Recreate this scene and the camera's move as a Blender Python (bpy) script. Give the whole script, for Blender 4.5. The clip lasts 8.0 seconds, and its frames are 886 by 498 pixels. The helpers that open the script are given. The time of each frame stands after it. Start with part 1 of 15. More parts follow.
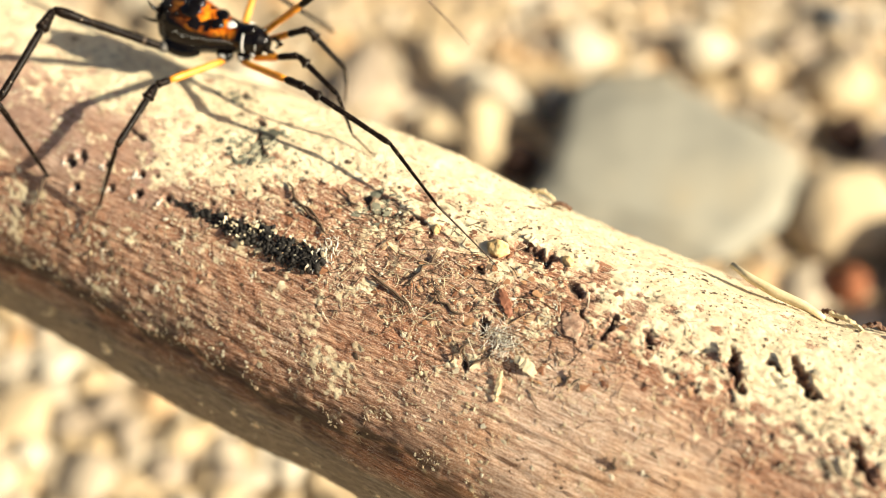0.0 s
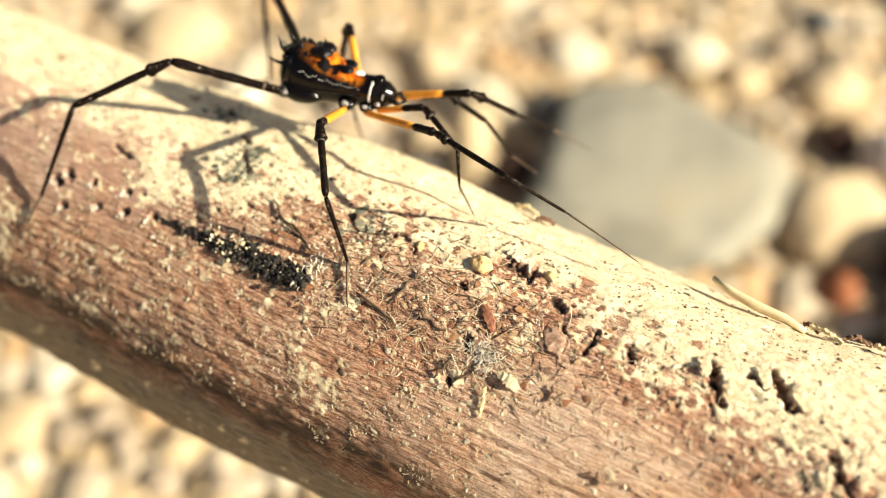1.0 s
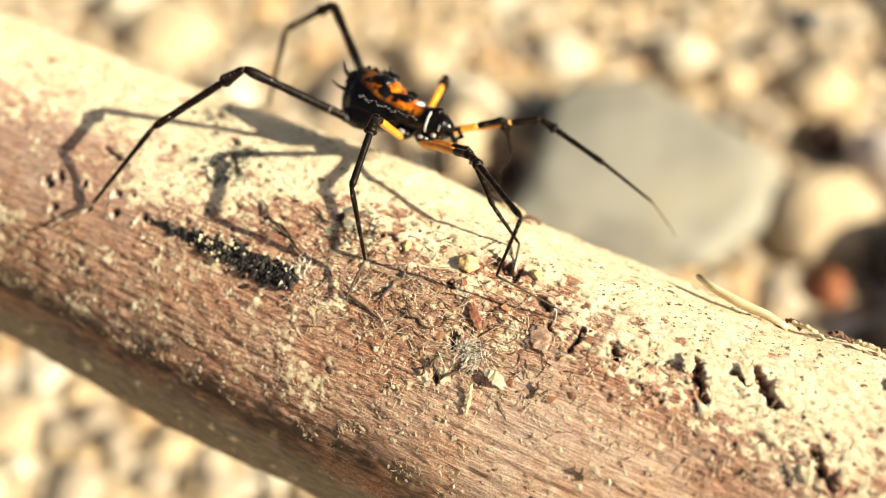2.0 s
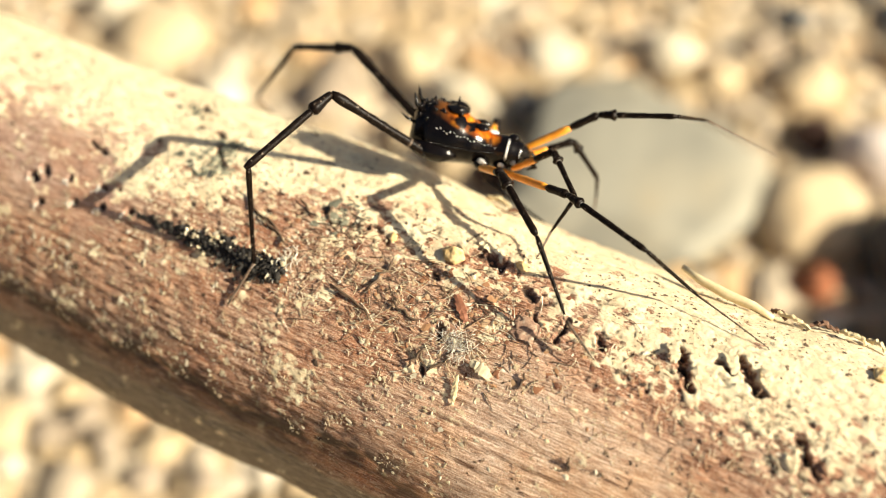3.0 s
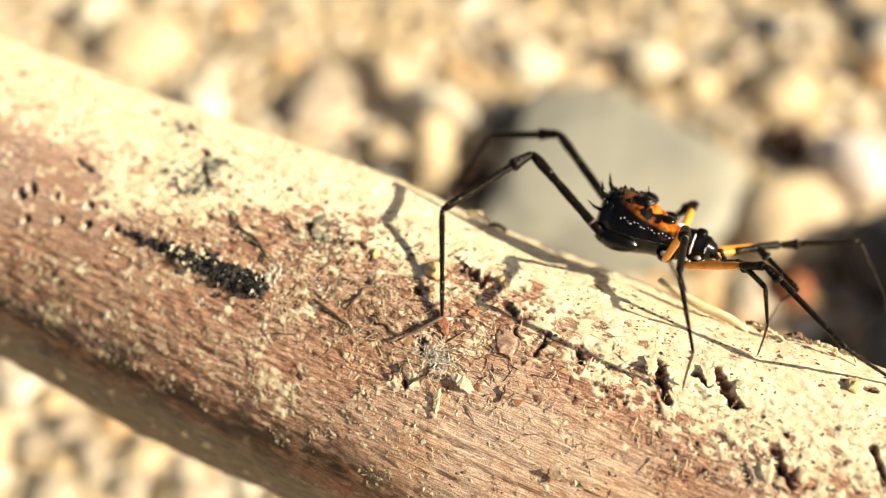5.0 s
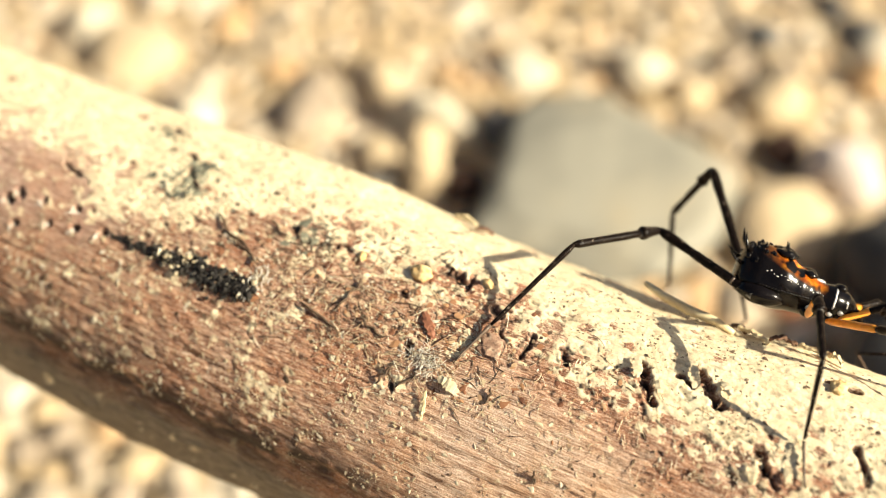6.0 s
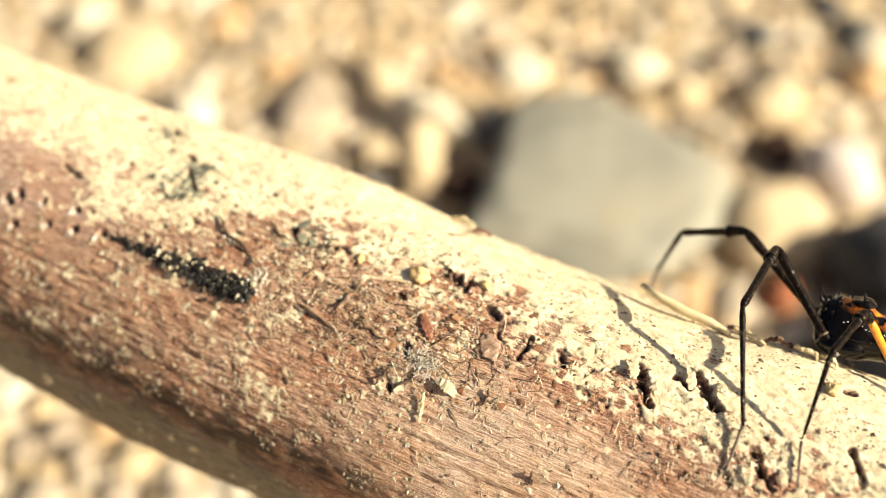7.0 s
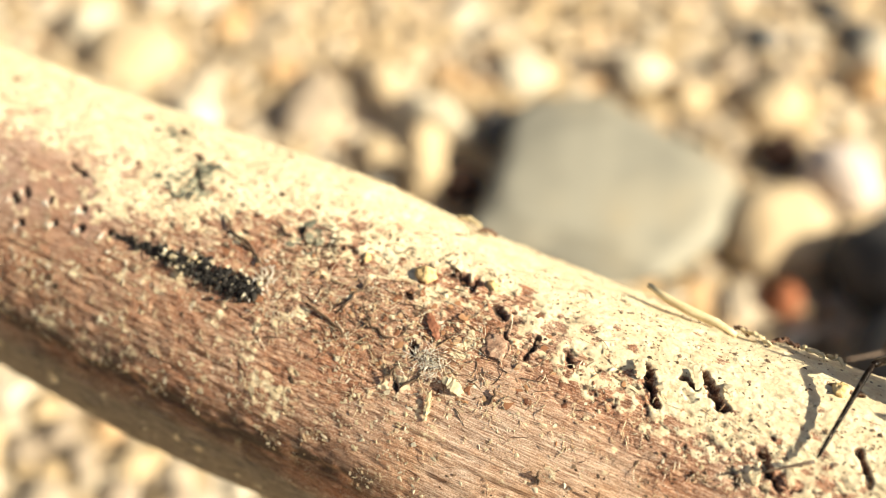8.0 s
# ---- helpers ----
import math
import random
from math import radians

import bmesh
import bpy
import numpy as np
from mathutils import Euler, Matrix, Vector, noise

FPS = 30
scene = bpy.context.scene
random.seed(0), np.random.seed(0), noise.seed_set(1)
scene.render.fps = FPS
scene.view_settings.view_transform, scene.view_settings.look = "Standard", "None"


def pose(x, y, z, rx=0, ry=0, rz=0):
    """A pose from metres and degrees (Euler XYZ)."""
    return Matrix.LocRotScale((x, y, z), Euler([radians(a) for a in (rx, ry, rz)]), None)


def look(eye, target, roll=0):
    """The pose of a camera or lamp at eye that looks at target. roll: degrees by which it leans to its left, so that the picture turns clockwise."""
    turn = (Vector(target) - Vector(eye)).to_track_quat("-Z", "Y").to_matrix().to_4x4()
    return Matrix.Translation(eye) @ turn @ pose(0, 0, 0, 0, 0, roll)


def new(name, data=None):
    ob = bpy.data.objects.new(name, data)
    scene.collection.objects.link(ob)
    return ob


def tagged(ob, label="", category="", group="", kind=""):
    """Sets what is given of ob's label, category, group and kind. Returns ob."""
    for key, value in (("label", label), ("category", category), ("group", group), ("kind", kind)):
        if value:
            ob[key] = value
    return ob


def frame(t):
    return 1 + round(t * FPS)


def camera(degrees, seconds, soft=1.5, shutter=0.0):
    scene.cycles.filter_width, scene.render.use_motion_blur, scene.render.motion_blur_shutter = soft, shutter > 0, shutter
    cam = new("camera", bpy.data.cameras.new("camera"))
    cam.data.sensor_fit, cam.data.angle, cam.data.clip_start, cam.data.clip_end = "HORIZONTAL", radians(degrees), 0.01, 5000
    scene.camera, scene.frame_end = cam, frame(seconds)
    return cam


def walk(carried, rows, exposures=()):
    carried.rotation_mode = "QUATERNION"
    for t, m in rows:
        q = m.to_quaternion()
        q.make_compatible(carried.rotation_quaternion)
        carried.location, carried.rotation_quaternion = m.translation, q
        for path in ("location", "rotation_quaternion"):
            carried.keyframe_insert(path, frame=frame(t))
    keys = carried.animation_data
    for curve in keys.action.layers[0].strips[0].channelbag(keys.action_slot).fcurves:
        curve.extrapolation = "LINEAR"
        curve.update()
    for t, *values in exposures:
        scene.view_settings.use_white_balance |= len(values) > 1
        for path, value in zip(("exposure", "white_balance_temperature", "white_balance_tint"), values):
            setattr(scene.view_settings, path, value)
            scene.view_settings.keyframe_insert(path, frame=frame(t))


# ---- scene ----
cam = camera(34, 8.0, soft=1.0, shutter=0.08)
cam.data.dof.use_dof, cam.data.dof.focus_distance, cam.data.dof.aperture_fstop = True, 0.122, 15
walk(cam, [
    (0, pose(-.002854, .003612, .185215, 44.2821, .3257, 1.8954)),
    (0.5, pose(-.002105, .004045, .185495, 44.4438, .5089, 1.832)),
    (1, pose(-.001313, .003891, .18693, 44.2921, .6847, 1.6213)),
    (1.25, pose(-.001131, .003598, .18742, 44.2781, .7037, 1.5191)),
    (1.5, pose(-.001011, .003259, .187772, 44.286, .7008, 1.4189)),
    (2, pose(-.0007, .002798, .187844, 44.3202, .6745, 1.2484)),
    (2.5, pose(-.000389, .002451, .1874, 44.3849, .6316, 1.0859)),
    (3, pose(-.000102, .002047, .187206, 44.4511, .6489, .8606)),
    (3.5, pose(.000153, .001527, .187515, 44.5085, .7521, .5487)),
    (4, pose(.000213, .001823, .188551, 44.3103, .8117, .2975)),
    (4.5, pose(.000048, .001659, .189297, 44.3348, .6427, .138)),
    (5, pose(-.00017, .001157, .18973, 44.536, .3442, .057)),
    (5.5, pose(.000076, .000687, .189777, 44.7746, .2117, .018)),
    (6, pose(.000959, .000374, .189413, 45.0039, .3432, .0104)),
    (6.5, pose(.001157, .000285, .189634, 44.9873, .3391, .0208)),
    (7, pose(.000594, .00028, .190332, 44.8199, .1299, -.1237)),
    (7.5, pose(.000226, .000139, .190424, 44.8621, -.0737, -.0651)),
    (8, pose(0, 0, .189993, 45, 0, 0)),
], exposures=((0, 1.03), (8, 1.05)))

# ---------------------------------------------------------------- light
SUN = Vector((0.814, -0.296, 0.50)).normalized()
world = bpy.data.worlds.new("world")
scene.world = world
world.use_nodes = True
sky = world.node_tree.nodes.new("ShaderNodeTexSky")
sky.sky_type, sky.sun_disc = "NISHITA", False
sky.air_density, sky.dust_density, sky.ozone_density = 1.0, 4.0, 0.4
sky.sun_elevation, sky.sun_rotation = radians(30), radians(110)
world.node_tree.links.new(sky.outputs[0], world.node_tree.nodes["Background"].inputs[0])
world.node_tree.nodes["Background"].inputs[1].default_value = 0.04
lamp = bpy.data.lights.new("sun", "SUN")
lamp.energy, lamp.angle, lamp.color = 5.0, radians(0.53), (1.0, 0.905, 0.705)
sun = new("sun", lamp)
sun.matrix_world = look(SUN * 2, (0, 0, 0))


# ---------------------------------------------------------------- materials
def material(name, rough=0.6, **sockets):
    m = bpy.data.materials.new(name)
    m.use_nodes = True
    b = m.node_tree.nodes["Principled BSDF"]
    b.inputs["Roughness"].default_value = rough
    for k, v in sockets.items():
        b.inputs[k.replace("_", " ")].default_value = v
    return m, m.node_tree, b


def node(t, kind, links=(), **props):
    n = t.nodes.new(kind)
    for k, v in props.items():
        if k == "operation":
            n.operation = v
        elif k == "data_type":
            n.data_type = v
        elif k == "blend_type":
            n.blend_type = v
        elif k == "attribute_name":
            n.attribute_name = v
        elif k == "feature":
            n.feature = v
        else:
            n.inputs[int(k[1:])].default_value = v
    for a, i in links:
        t.links.new(a, n.inputs[i])
    return n


def noise_tex(t, vec, scale, detail=4.0, rough=0.6):
    n = t.nodes.new("ShaderNodeTexNoise")
    n.inputs["Scale"].default_value, n.inputs["Detail"].default_value, n.inputs["Roughness"].default_value = scale, detail, rough
    if vec:
        t.links.new(vec, n.inputs["Vector"])
    return n.outputs["Fac"]


def ramp(t, fac, stops):
    n = t.nodes.new("ShaderNodeValToRGB")
    t.links.new(fac, n.inputs[0])
    e = n.color_ramp.elements
    while len(e) < len(stops):
        e.new(0.5)
    for el, (p, c) in zip(e, stops):
        el.position, el.color = p, (*c, 1)
    return n.outputs[0]


def mix(t, fac, a, b, kind="MIX"):
    n = t.nodes.new("ShaderNodeMix")
    n.data_type, n.blend_type = "RGBA", kind
    for v, i in ((fac, 0), (a, 6), (b, 7)):
        if isinstance(v, (int, float)):
            n.inputs[i].default_value = v
        elif isinstance(v, tuple):
            n.inputs[i].default_value = (*v, 1)
        else:
            t.links.new(v, n.inputs[i])
    return n.outputs[2]


def bump(t, b, height, strength, distance):
    n = t.nodes.new("ShaderNodeBump")
    n.inputs["Strength"].default_value, n.inputs["Distance"].default_value = strength, distance
    t.links.new(height, n.inputs["Height"])
    t.links.new(n.outputs[0], b.inputs["Normal"])


def coords(t, which="Object"):
    return t.nodes.new("ShaderNodeTexCoord").outputs[which]


def log_material():
    m, t, b = material("weathered_wood", 0.75)
    uv = coords(t, "UV")
    sc = node(t, "ShaderNodeVectorMath", [(uv, 0)], operation="MULTIPLY", i1=(0.13, 1.0, 1.0)).outputs[0]
    sc2 = node(t, "ShaderNodeVectorMath", [(uv, 0)], operation="MULTIPLY", i1=(0.40, 1.0, 1.0)).outputs[0]
    fibre = noise_tex(t, sc, 3.6, 6, 0.78)
    chip = noise_tex(t, sc2, 5.0, 5, 0.75)
    sc3 = node(t, "ShaderNodeVectorMath", [(uv, 0)], operation="MULTIPLY", i1=(0.07, 1.0, 1.0)).outputs[0]
    lines = noise_tex(t, sc3, 7.2, 5, 0.68)
    patch = noise_tex(t, uv, 0.13, 4, 0.6)
    wood = ramp(t, fibre, [(0.33, (0.090, 0.043, 0.027)), (0.43, (0.305, 0.163, 0.103)), (0.52, (0.475, 0.298, 0.207)), (0.63, (0.82, 0.67, 0.52))])
    tint = ramp(t, patch, [(0.36, (0.86, 0.56, 0.38)), (0.5, (0.95, 0.77, 0.62)), (0.62, (0.97, 0.90, 0.83))])
    wood = mix(t, 0.85, wood, tint, "MULTIPLY")
    wood = mix(t, 0.8, wood, ramp(t, chip, [(0.34, (0.22, 0.15, 0.11)), (0.45, (0.86, 0.80, 0.74)), (0.56, (1, 1, 1))]), "MULTIPLY")
    wood = mix(t, ramp(t, chip, [(0.60, (0, 0, 0)), (0.70, (0.75, 0.75, 0.75))]), wood, (0.74, 0.58, 0.42))
    wood = mix(t, 0.6, wood, ramp(t, lines, [(0.36, (0.22, 0.15, 0.11)), (0.45, (0.90, 0.86, 0.82)), (0.52, (1, 1, 1))]), "MULTIPLY")
    wood = mix(t, ramp(t, lines, [(0.55, (0, 0, 0)), (0.66, (0.7, 0.7, 0.7))]), wood, (0.76, 0.61, 0.46))
    bare = node(t, "ShaderNodeAttribute", attribute_name="bare").outputs["Fac"]
    clean = ramp(t, lines, [(0.34, (0.27, 0.155, 0.102)), (0.44, (0.55, 0.355, 0.240)), (0.53, (0.70, 0.51, 0.375)), (0.64, (0.90, 0.76, 0.61))])
    clean = mix(t, 0.55, clean, ramp(t, fibre, [(0.34, (0.45, 0.33, 0.25)), (0.48, (0.95, 0.92, 0.88)), (0.6, (1, 1, 1))]), "MULTIPLY")
    clean = mix(t, 0.6, clean, ramp(t, patch, [(0.38, (0.95, 0.74, 0.52)), (0.5, (1, 0.93, 0.86)), (0.6, (0.92, 0.90, 0.90))]), "MULTIPLY")
    wood = mix(t, bare, wood, clean)
    grey = node(t, "ShaderNodeAttribute", attribute_name="greyed").outputs["Fac"]
    wood = mix(t, grey, wood, (0.68, 0.60, 0.62), "MULTIPLY")
    fine = noise_tex(t, uv, 6.5, 4, 0.7)
    wood = mix(t, 0.8, wood, ramp(t, fine, [(0.36, (0.42, 0.38, 0.35)), (0.47, (0.95, 0.93, 0.90)), (0.52, (1, 1, 1))]), "MULTIPLY")
    wood = mix(t, ramp(t, fine, [(0.57, (0, 0, 0)), (0.64, (0.6, 0.6, 0.6))]), wood, (0.82, 0.70, 0.56))
    # shade and bounce light of the log's lower side, put into its colour
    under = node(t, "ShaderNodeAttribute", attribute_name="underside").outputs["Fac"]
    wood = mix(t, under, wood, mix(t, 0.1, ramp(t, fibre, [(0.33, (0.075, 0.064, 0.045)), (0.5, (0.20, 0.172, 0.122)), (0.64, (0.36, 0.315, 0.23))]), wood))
    speck = noise_tex(t, uv, 1.7, 5, 0.7)
    # pale crust, its cream raised to hold the sun's glare on the top
    sunlit_crust_col = ramp(t, speck, [(0.32, (0.50, 0.35, 0.17)), (0.40, (0.80, 0.67, 0.425)), (0.58, (0.88, 0.78, 0.53))])
    sunlit_crust_col = mix(t, ramp(t, noise_tex(t, uv, 0.45, 6, 0.75), [(0.46, (0.55, 0.55, 0.55)), (0.56, (0, 0, 0))]), sunlit_crust_col, (0.60, 0.44, 0.26))
    at = node(t, "ShaderNodeAttribute", attribute_name="crust").outputs["Fac"]
    grain = noise_tex(t, uv, 4.2, 5, 0.75)
    add = node(t, "ShaderNodeMath", [(at, 0), (grain, 1)], operation="ADD").outputs[0]
    fac = ramp(t, add, [(0.74, (0, 0, 0)), (1.12, (1, 1, 1))])
    col = mix(t, fac, wood, sunlit_crust_col)
    # near-black shade painted into the hollows and along the lower band
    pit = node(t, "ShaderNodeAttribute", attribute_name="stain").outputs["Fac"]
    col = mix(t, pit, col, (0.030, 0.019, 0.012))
    t.links.new(col, b.inputs["Base Color"])
    h = mix(t, 0.4, mix(t, mix(t, bare, (0.4, 0.4, 0.4), (0.85, 0.85, 0.85)), chip, lines), grain)
    bump(t, b, h, 0.7, 0.00028)
    return m


def plain(name, stops, scale=400, rough=0.6, bumps=0.0, detail=4, **sockets):
    """Colour by noise between stops, with a little relief."""
    m, t, b = material(name, rough, **sockets)
    f = noise_tex(t, coords(t), scale, detail, 0.65)
    t.links.new(ramp(t, f, stops), b.inputs["Base Color"])
    if bumps:
        bump(t, b, f, 0.6, bumps)
    return m


def islands(name, stops, rough=0.7, scale=250, depth=0.45, bumps=0.0004):
    """Colour varies from piece to piece of one mesh, and within each."""
    m, t, b = material(name, rough)
    r = t.nodes.new("ShaderNodeNewGeometry").outputs["Random Per Island"]
    col = ramp(t, r, stops)
    f = noise_tex(t, coords(t), scale, 5, 0.65)
    col = mix(t, depth, col, ramp(t, f, [(0.3, (0.35, 0.30, 0.24)), (0.7, (1, 1, 1))]), "MULTIPLY")
    t.links.new(col, b.inputs["Base Color"])
    bump(t, b, f, 0.5, bumps)
    return m


M_LOG = log_material()
M_GRAVEL = islands("gravel", [(0.0, (0.42, 0.31, 0.17)), (0.15, (0.51, 0.38, 0.22)), (0.40, (0.58, 0.45, 0.28)), (0.60, (0.60, 0.50, 0.36)), (0.74, (0.40, 0.325, 0.235)), (0.84, (0.72, 0.64, 0.49)), (0.93, (0.56, 0.36, 0.18))], depth=0.25)
M_SAND = plain("sand", [(0.3, (0.42, 0.32, 0.20)), (0.5, (0.55, 0.43, 0.28)), (0.7, (0.66, 0.54, 0.36))], 300, 0.9, 0.0015)
M_STONE = plain("grey_stone", [(0.25, (0.20, 0.192, 0.155)), (0.5, (0.265, 0.252, 0.20)), (0.62, (0.31, 0.285, 0.215)), (0.8, (0.42, 0.33, 0.20))], 45, 0.75, 0.0006)
M_BLACK = plain("black_cuticle", [(0.3, (0.0015, 0.001, 0.001)), (0.7, (0.005, 0.0035, 0.003))], 1500, 0.18, 0.00006, Specular_IOR_Level=0.25)
M_LEG = plain("leg_cuticle", [(0.3, (0.003, 0.002, 0.002)), (0.60, (0.010, 0.006, 0.004)), (0.66, (0.06, 0.045, 0.034)), (0.74, (0.34, 0.28, 0.22))], 2600, 0.36, 0.00010, Specular_IOR_Level=0.09)
M_ORANGE = plain("orange_cuticle", [(0.3, (0.62, 0.21, 0.012)), (0.7, (0.86, 0.36, 0.03))], 900, 0.4, 0.00003)
M_WHITE = plain("white_cuticle_and_glint", [(0.3, (0.62, 0.60, 0.56)), (0.7, (0.85, 0.84, 0.80))], 1500, 0.4)
M_GLINT = plain("silvery_glint", [(0.35, (0.16, 0.155, 0.15)), (0.65, (0.52, 0.51, 0.48))], 1800, 0.35)
M_CUFF = plain("joint_membrane", [(0.46, (0.008, 0.007, 0.006)), (0.66, (0.20, 0.185, 0.16))], 2200, 0.5)
M_LICHEN = islands("lichen", [(0.0, (0.05, 0.05, 0.035)), (0.4, (0.14, 0.14, 0.10)), (0.75, (0.30, 0.29, 0.20))], 0.85, 1500, 0.4, 0.0001)
M_TARSUS = plain("tarsus_cuticle", [(0.3, (0.04, 0.026, 0.018)), (0.7, (0.17, 0.115, 0.075))], 2600, 0.5)
M_FUNGUS = plain("black_fungus", [(0.30, (0.005, 0.004, 0.003)), (0.60, (0.018, 0.014, 0.010)), (0.70, (0.12, 0.10, 0.07))], 900, 0.8, 0.0003)
M_PALE = islands("pale_flake", [(0.0, (0.62, 0.50, 0.30)), (0.4, (0.76, 0.66, 0.44)), (0.75, (0.84, 0.78, 0.60)), (0.92, (0.55, 0.36, 0.20))], 0.8, 1500, 0.35, 0.0001)
M_SPECK = islands("white_speck", [(0.0, (0.70, 0.64, 0.50)), (0.5, (0.84, 0.81, 0.72)), (0.9, (0.60, 0.50, 0.34))], 0.8, 1500, 0.2, 0.0001)
M_DARK = islands("dark_crumb", [(0.0, (0.07, 0.045, 0.028)), (0.5, (0.15, 0.095, 0.055)), (0.85, (0.28, 0.19, 0.12))], 0.85, 1500, 0.4, 0.0001)
M_BARK = islands("bark_fibre", [(0.0, (0.10, 0.05, 0.03)), (0.5, (0.22, 0.12, 0.07)), (0.85, (0.40, 0.26, 0.16))], 0.8, 1500, 0.4, 0.0001)
M_RUST = islands("rusty_bark", [(0.0, (0.16, 0.06, 0.03)), (0.35, (0.34, 0.15, 0.07)), (0.7, (0.50, 0.27, 0.13)), (0.9, (0.62, 0.44, 0.26))], 0.8, 1500, 0.4, 0.0001)
M_RED = plain("red_bark", [(0.3, (0.20, 0.075, 0.04)), (0.7, (0.38, 0.16, 0.085))], 900, 0.55, 0.0001)
M_STRAW = plain("straw", [(0.3, (0.55, 0.42, 0.22)), (0.7, (0.80, 0.68, 0.42))], 700, 0.6, 0.0001)
M_SCAB = plain("scab_bark", [(0.3, (0.20, 0.105, 0.065)), (0.55, (0.38, 0.235, 0.155)), (0.7, (0.62, 0.47, 0.33))], 1400, 0.8, 0.0003)
M_OCHRE = plain("ochre_husk", [(0.3, (0.48, 0.29, 0.10)), (0.5, (0.72, 0.50, 0.22)), (0.7, (0.82, 0.64, 0.34))], 1200, 0.8, 0.0004)


# ---------------------------------------------------------------- shapes
def part(name, bm, mat, parent=None, label="", smooth=True):
    me = bpy.data.meshes.new(name)
    bm.to_mesh(me)
    bm.free()
    return link_mesh(name, me, mat, parent, label, smooth)


def link_mesh(name, me, mat, parent=None, label="", smooth=True):
    for f in me.polygons:
        f.use_smooth = smooth
    me.materials.append(mat)
    ob = new(name, me)
    ob.parent = parent
    if label:
        tagged(ob, label)
    return ob


def quick_mesh(name, verts, faces, mat, parent=None, smooth=True):
    me = bpy.data.meshes.new(name)
    verts, faces = np.asarray(verts, np.float32), np.asarray(faces, np.int32)
    me.vertices.add(len(verts))
    me.vertices.foreach_set("co", verts.ravel())
    k = faces.shape[1]
    me.loops.add(faces.size)
    me.loops.foreach_set("vertex_index", faces.ravel())
    me.polygons.add(len(faces))
    me.polygons.foreach_set("loop_start", np.arange(0, faces.size, k, dtype=np.int32))
    me.polygons.foreach_set("use_smooth", np.full(len(faces), smooth))
    me.update(calc_edges=True)
    me.materials.append(mat)
    ob = new(name, me)
    ob.parent = parent
    return ob


def hash3(i, j, k, seed):
    h = (i * 374761393 + j * 668265263 + k * 2147483647 + seed * 974711) & 0x7FFFFFFF
    h = ((h ^ (h >> 13)) * 1274126177) & 0x7FFFFFFF
    return ((h ^ (h >> 16)) & 0xFFFF) / 65535.0


def vnoise(x, y, z=0.0, seed=0):
    """Value noise in 0..1 over arrays."""
    x, y, z = np.broadcast_arrays(x, y, np.asarray(z, float))
    i, j, k = np.floor(x).astype(np.int64), np.floor(y).astype(np.int64), np.floor(z).astype(np.int64)
    u, v, w = x - i, y - j, z - k
    u, v, w = u * u * (3 - 2 * u), v * v * (3 - 2 * v), w * w * (3 - 2 * w)
    out = 0
    for a in (0, 1):
        for b in (0, 1):
            for c in (0, 1):
                out = out + hash3(i + a, j + b, k + c, seed) * (u if a else 1 - u) * (v if b else 1 - v) * (w if c else 1 - w)
    return out


def fbm(x, y, octaves=4, seed=0, z=0.0):
    total, amp, norm = 0, 1.0, 0
    for o in range(octaves):
        total, norm = total + amp * vnoise(x * 2 ** o, y * 2 ** o, z, seed + 17 * o), norm + amp
        amp *= 0.55
    return total / norm


def tube(points, radii, sides=10, cap=True):
    """A bmesh round a polyline."""
    bm = bmesh.new()
    pts = [Vector(p) for p in points]
    rings = []
    side = None
    for i, p in enumerate(pts):
        d = (pts[min(i + 1, len(pts) - 1)] - pts[max(i - 1, 0)]).normalized()
        if side is None:
            side = d.orthogonal().normalized()
        side = (side - d * side.dot(d)).normalized()
        up = d.cross(side)
        rings.append([bm.verts.new(p + (side * math.cos(a) + up * math.sin(a)) * radii[i]) for a in (2 * math.pi * j / sides for j in range(sides))])
    for a, b in zip(rings, rings[1:]):
        for j in range(sides):
            bm.faces.new((a[j], a[(j + 1) % sides], b[(j + 1) % sides], b[j]))
    if cap:
        bm.faces.new(rings[0][::-1])
        bm.faces.new(rings[-1])
    return bm


def blob(centre, size, subdiv=2, rough=0.0, seed=0, turn=None, facets=()):
    bm = bmesh.new()
    bmesh.ops.create_icosphere(bm, subdivisions=subdiv, radius=1)
    for v in bm.verts:
        d = v.co.copy()
        for nx, ny, nz, dist in facets:
            over = d.x * nx + d.y * ny + d.z * nz - dist
            if over > 0:
                d -= Vector((nx, ny, nz)) * over * 0.95
        k = 1 + rough * (noise.noise(d * 1.7 + Vector((seed * 3.1, seed, 0))) + 0.5 * noise.noise(d * 4.1 + Vector((0, seed * 2.3, seed))))
        v.co = Vector((d.x * size[0], d.y * size[1], d.z * size[2])) * k
        if turn:
            v.co.rotate(turn)
        v.co += Vector(centre)
    return bm


def join(*bms):
    out = bms[0]
    for b in bms[1:]:
        me = bpy.data.meshes.new("tmp")
        b.to_mesh(me)
        b.free()
        out.from_mesh(me)
        bpy.data.meshes.remove(me)
    return out


# ---------------------------------------------------------------- ground
MM = 0.001
RNG = np.random.default_rng(7)


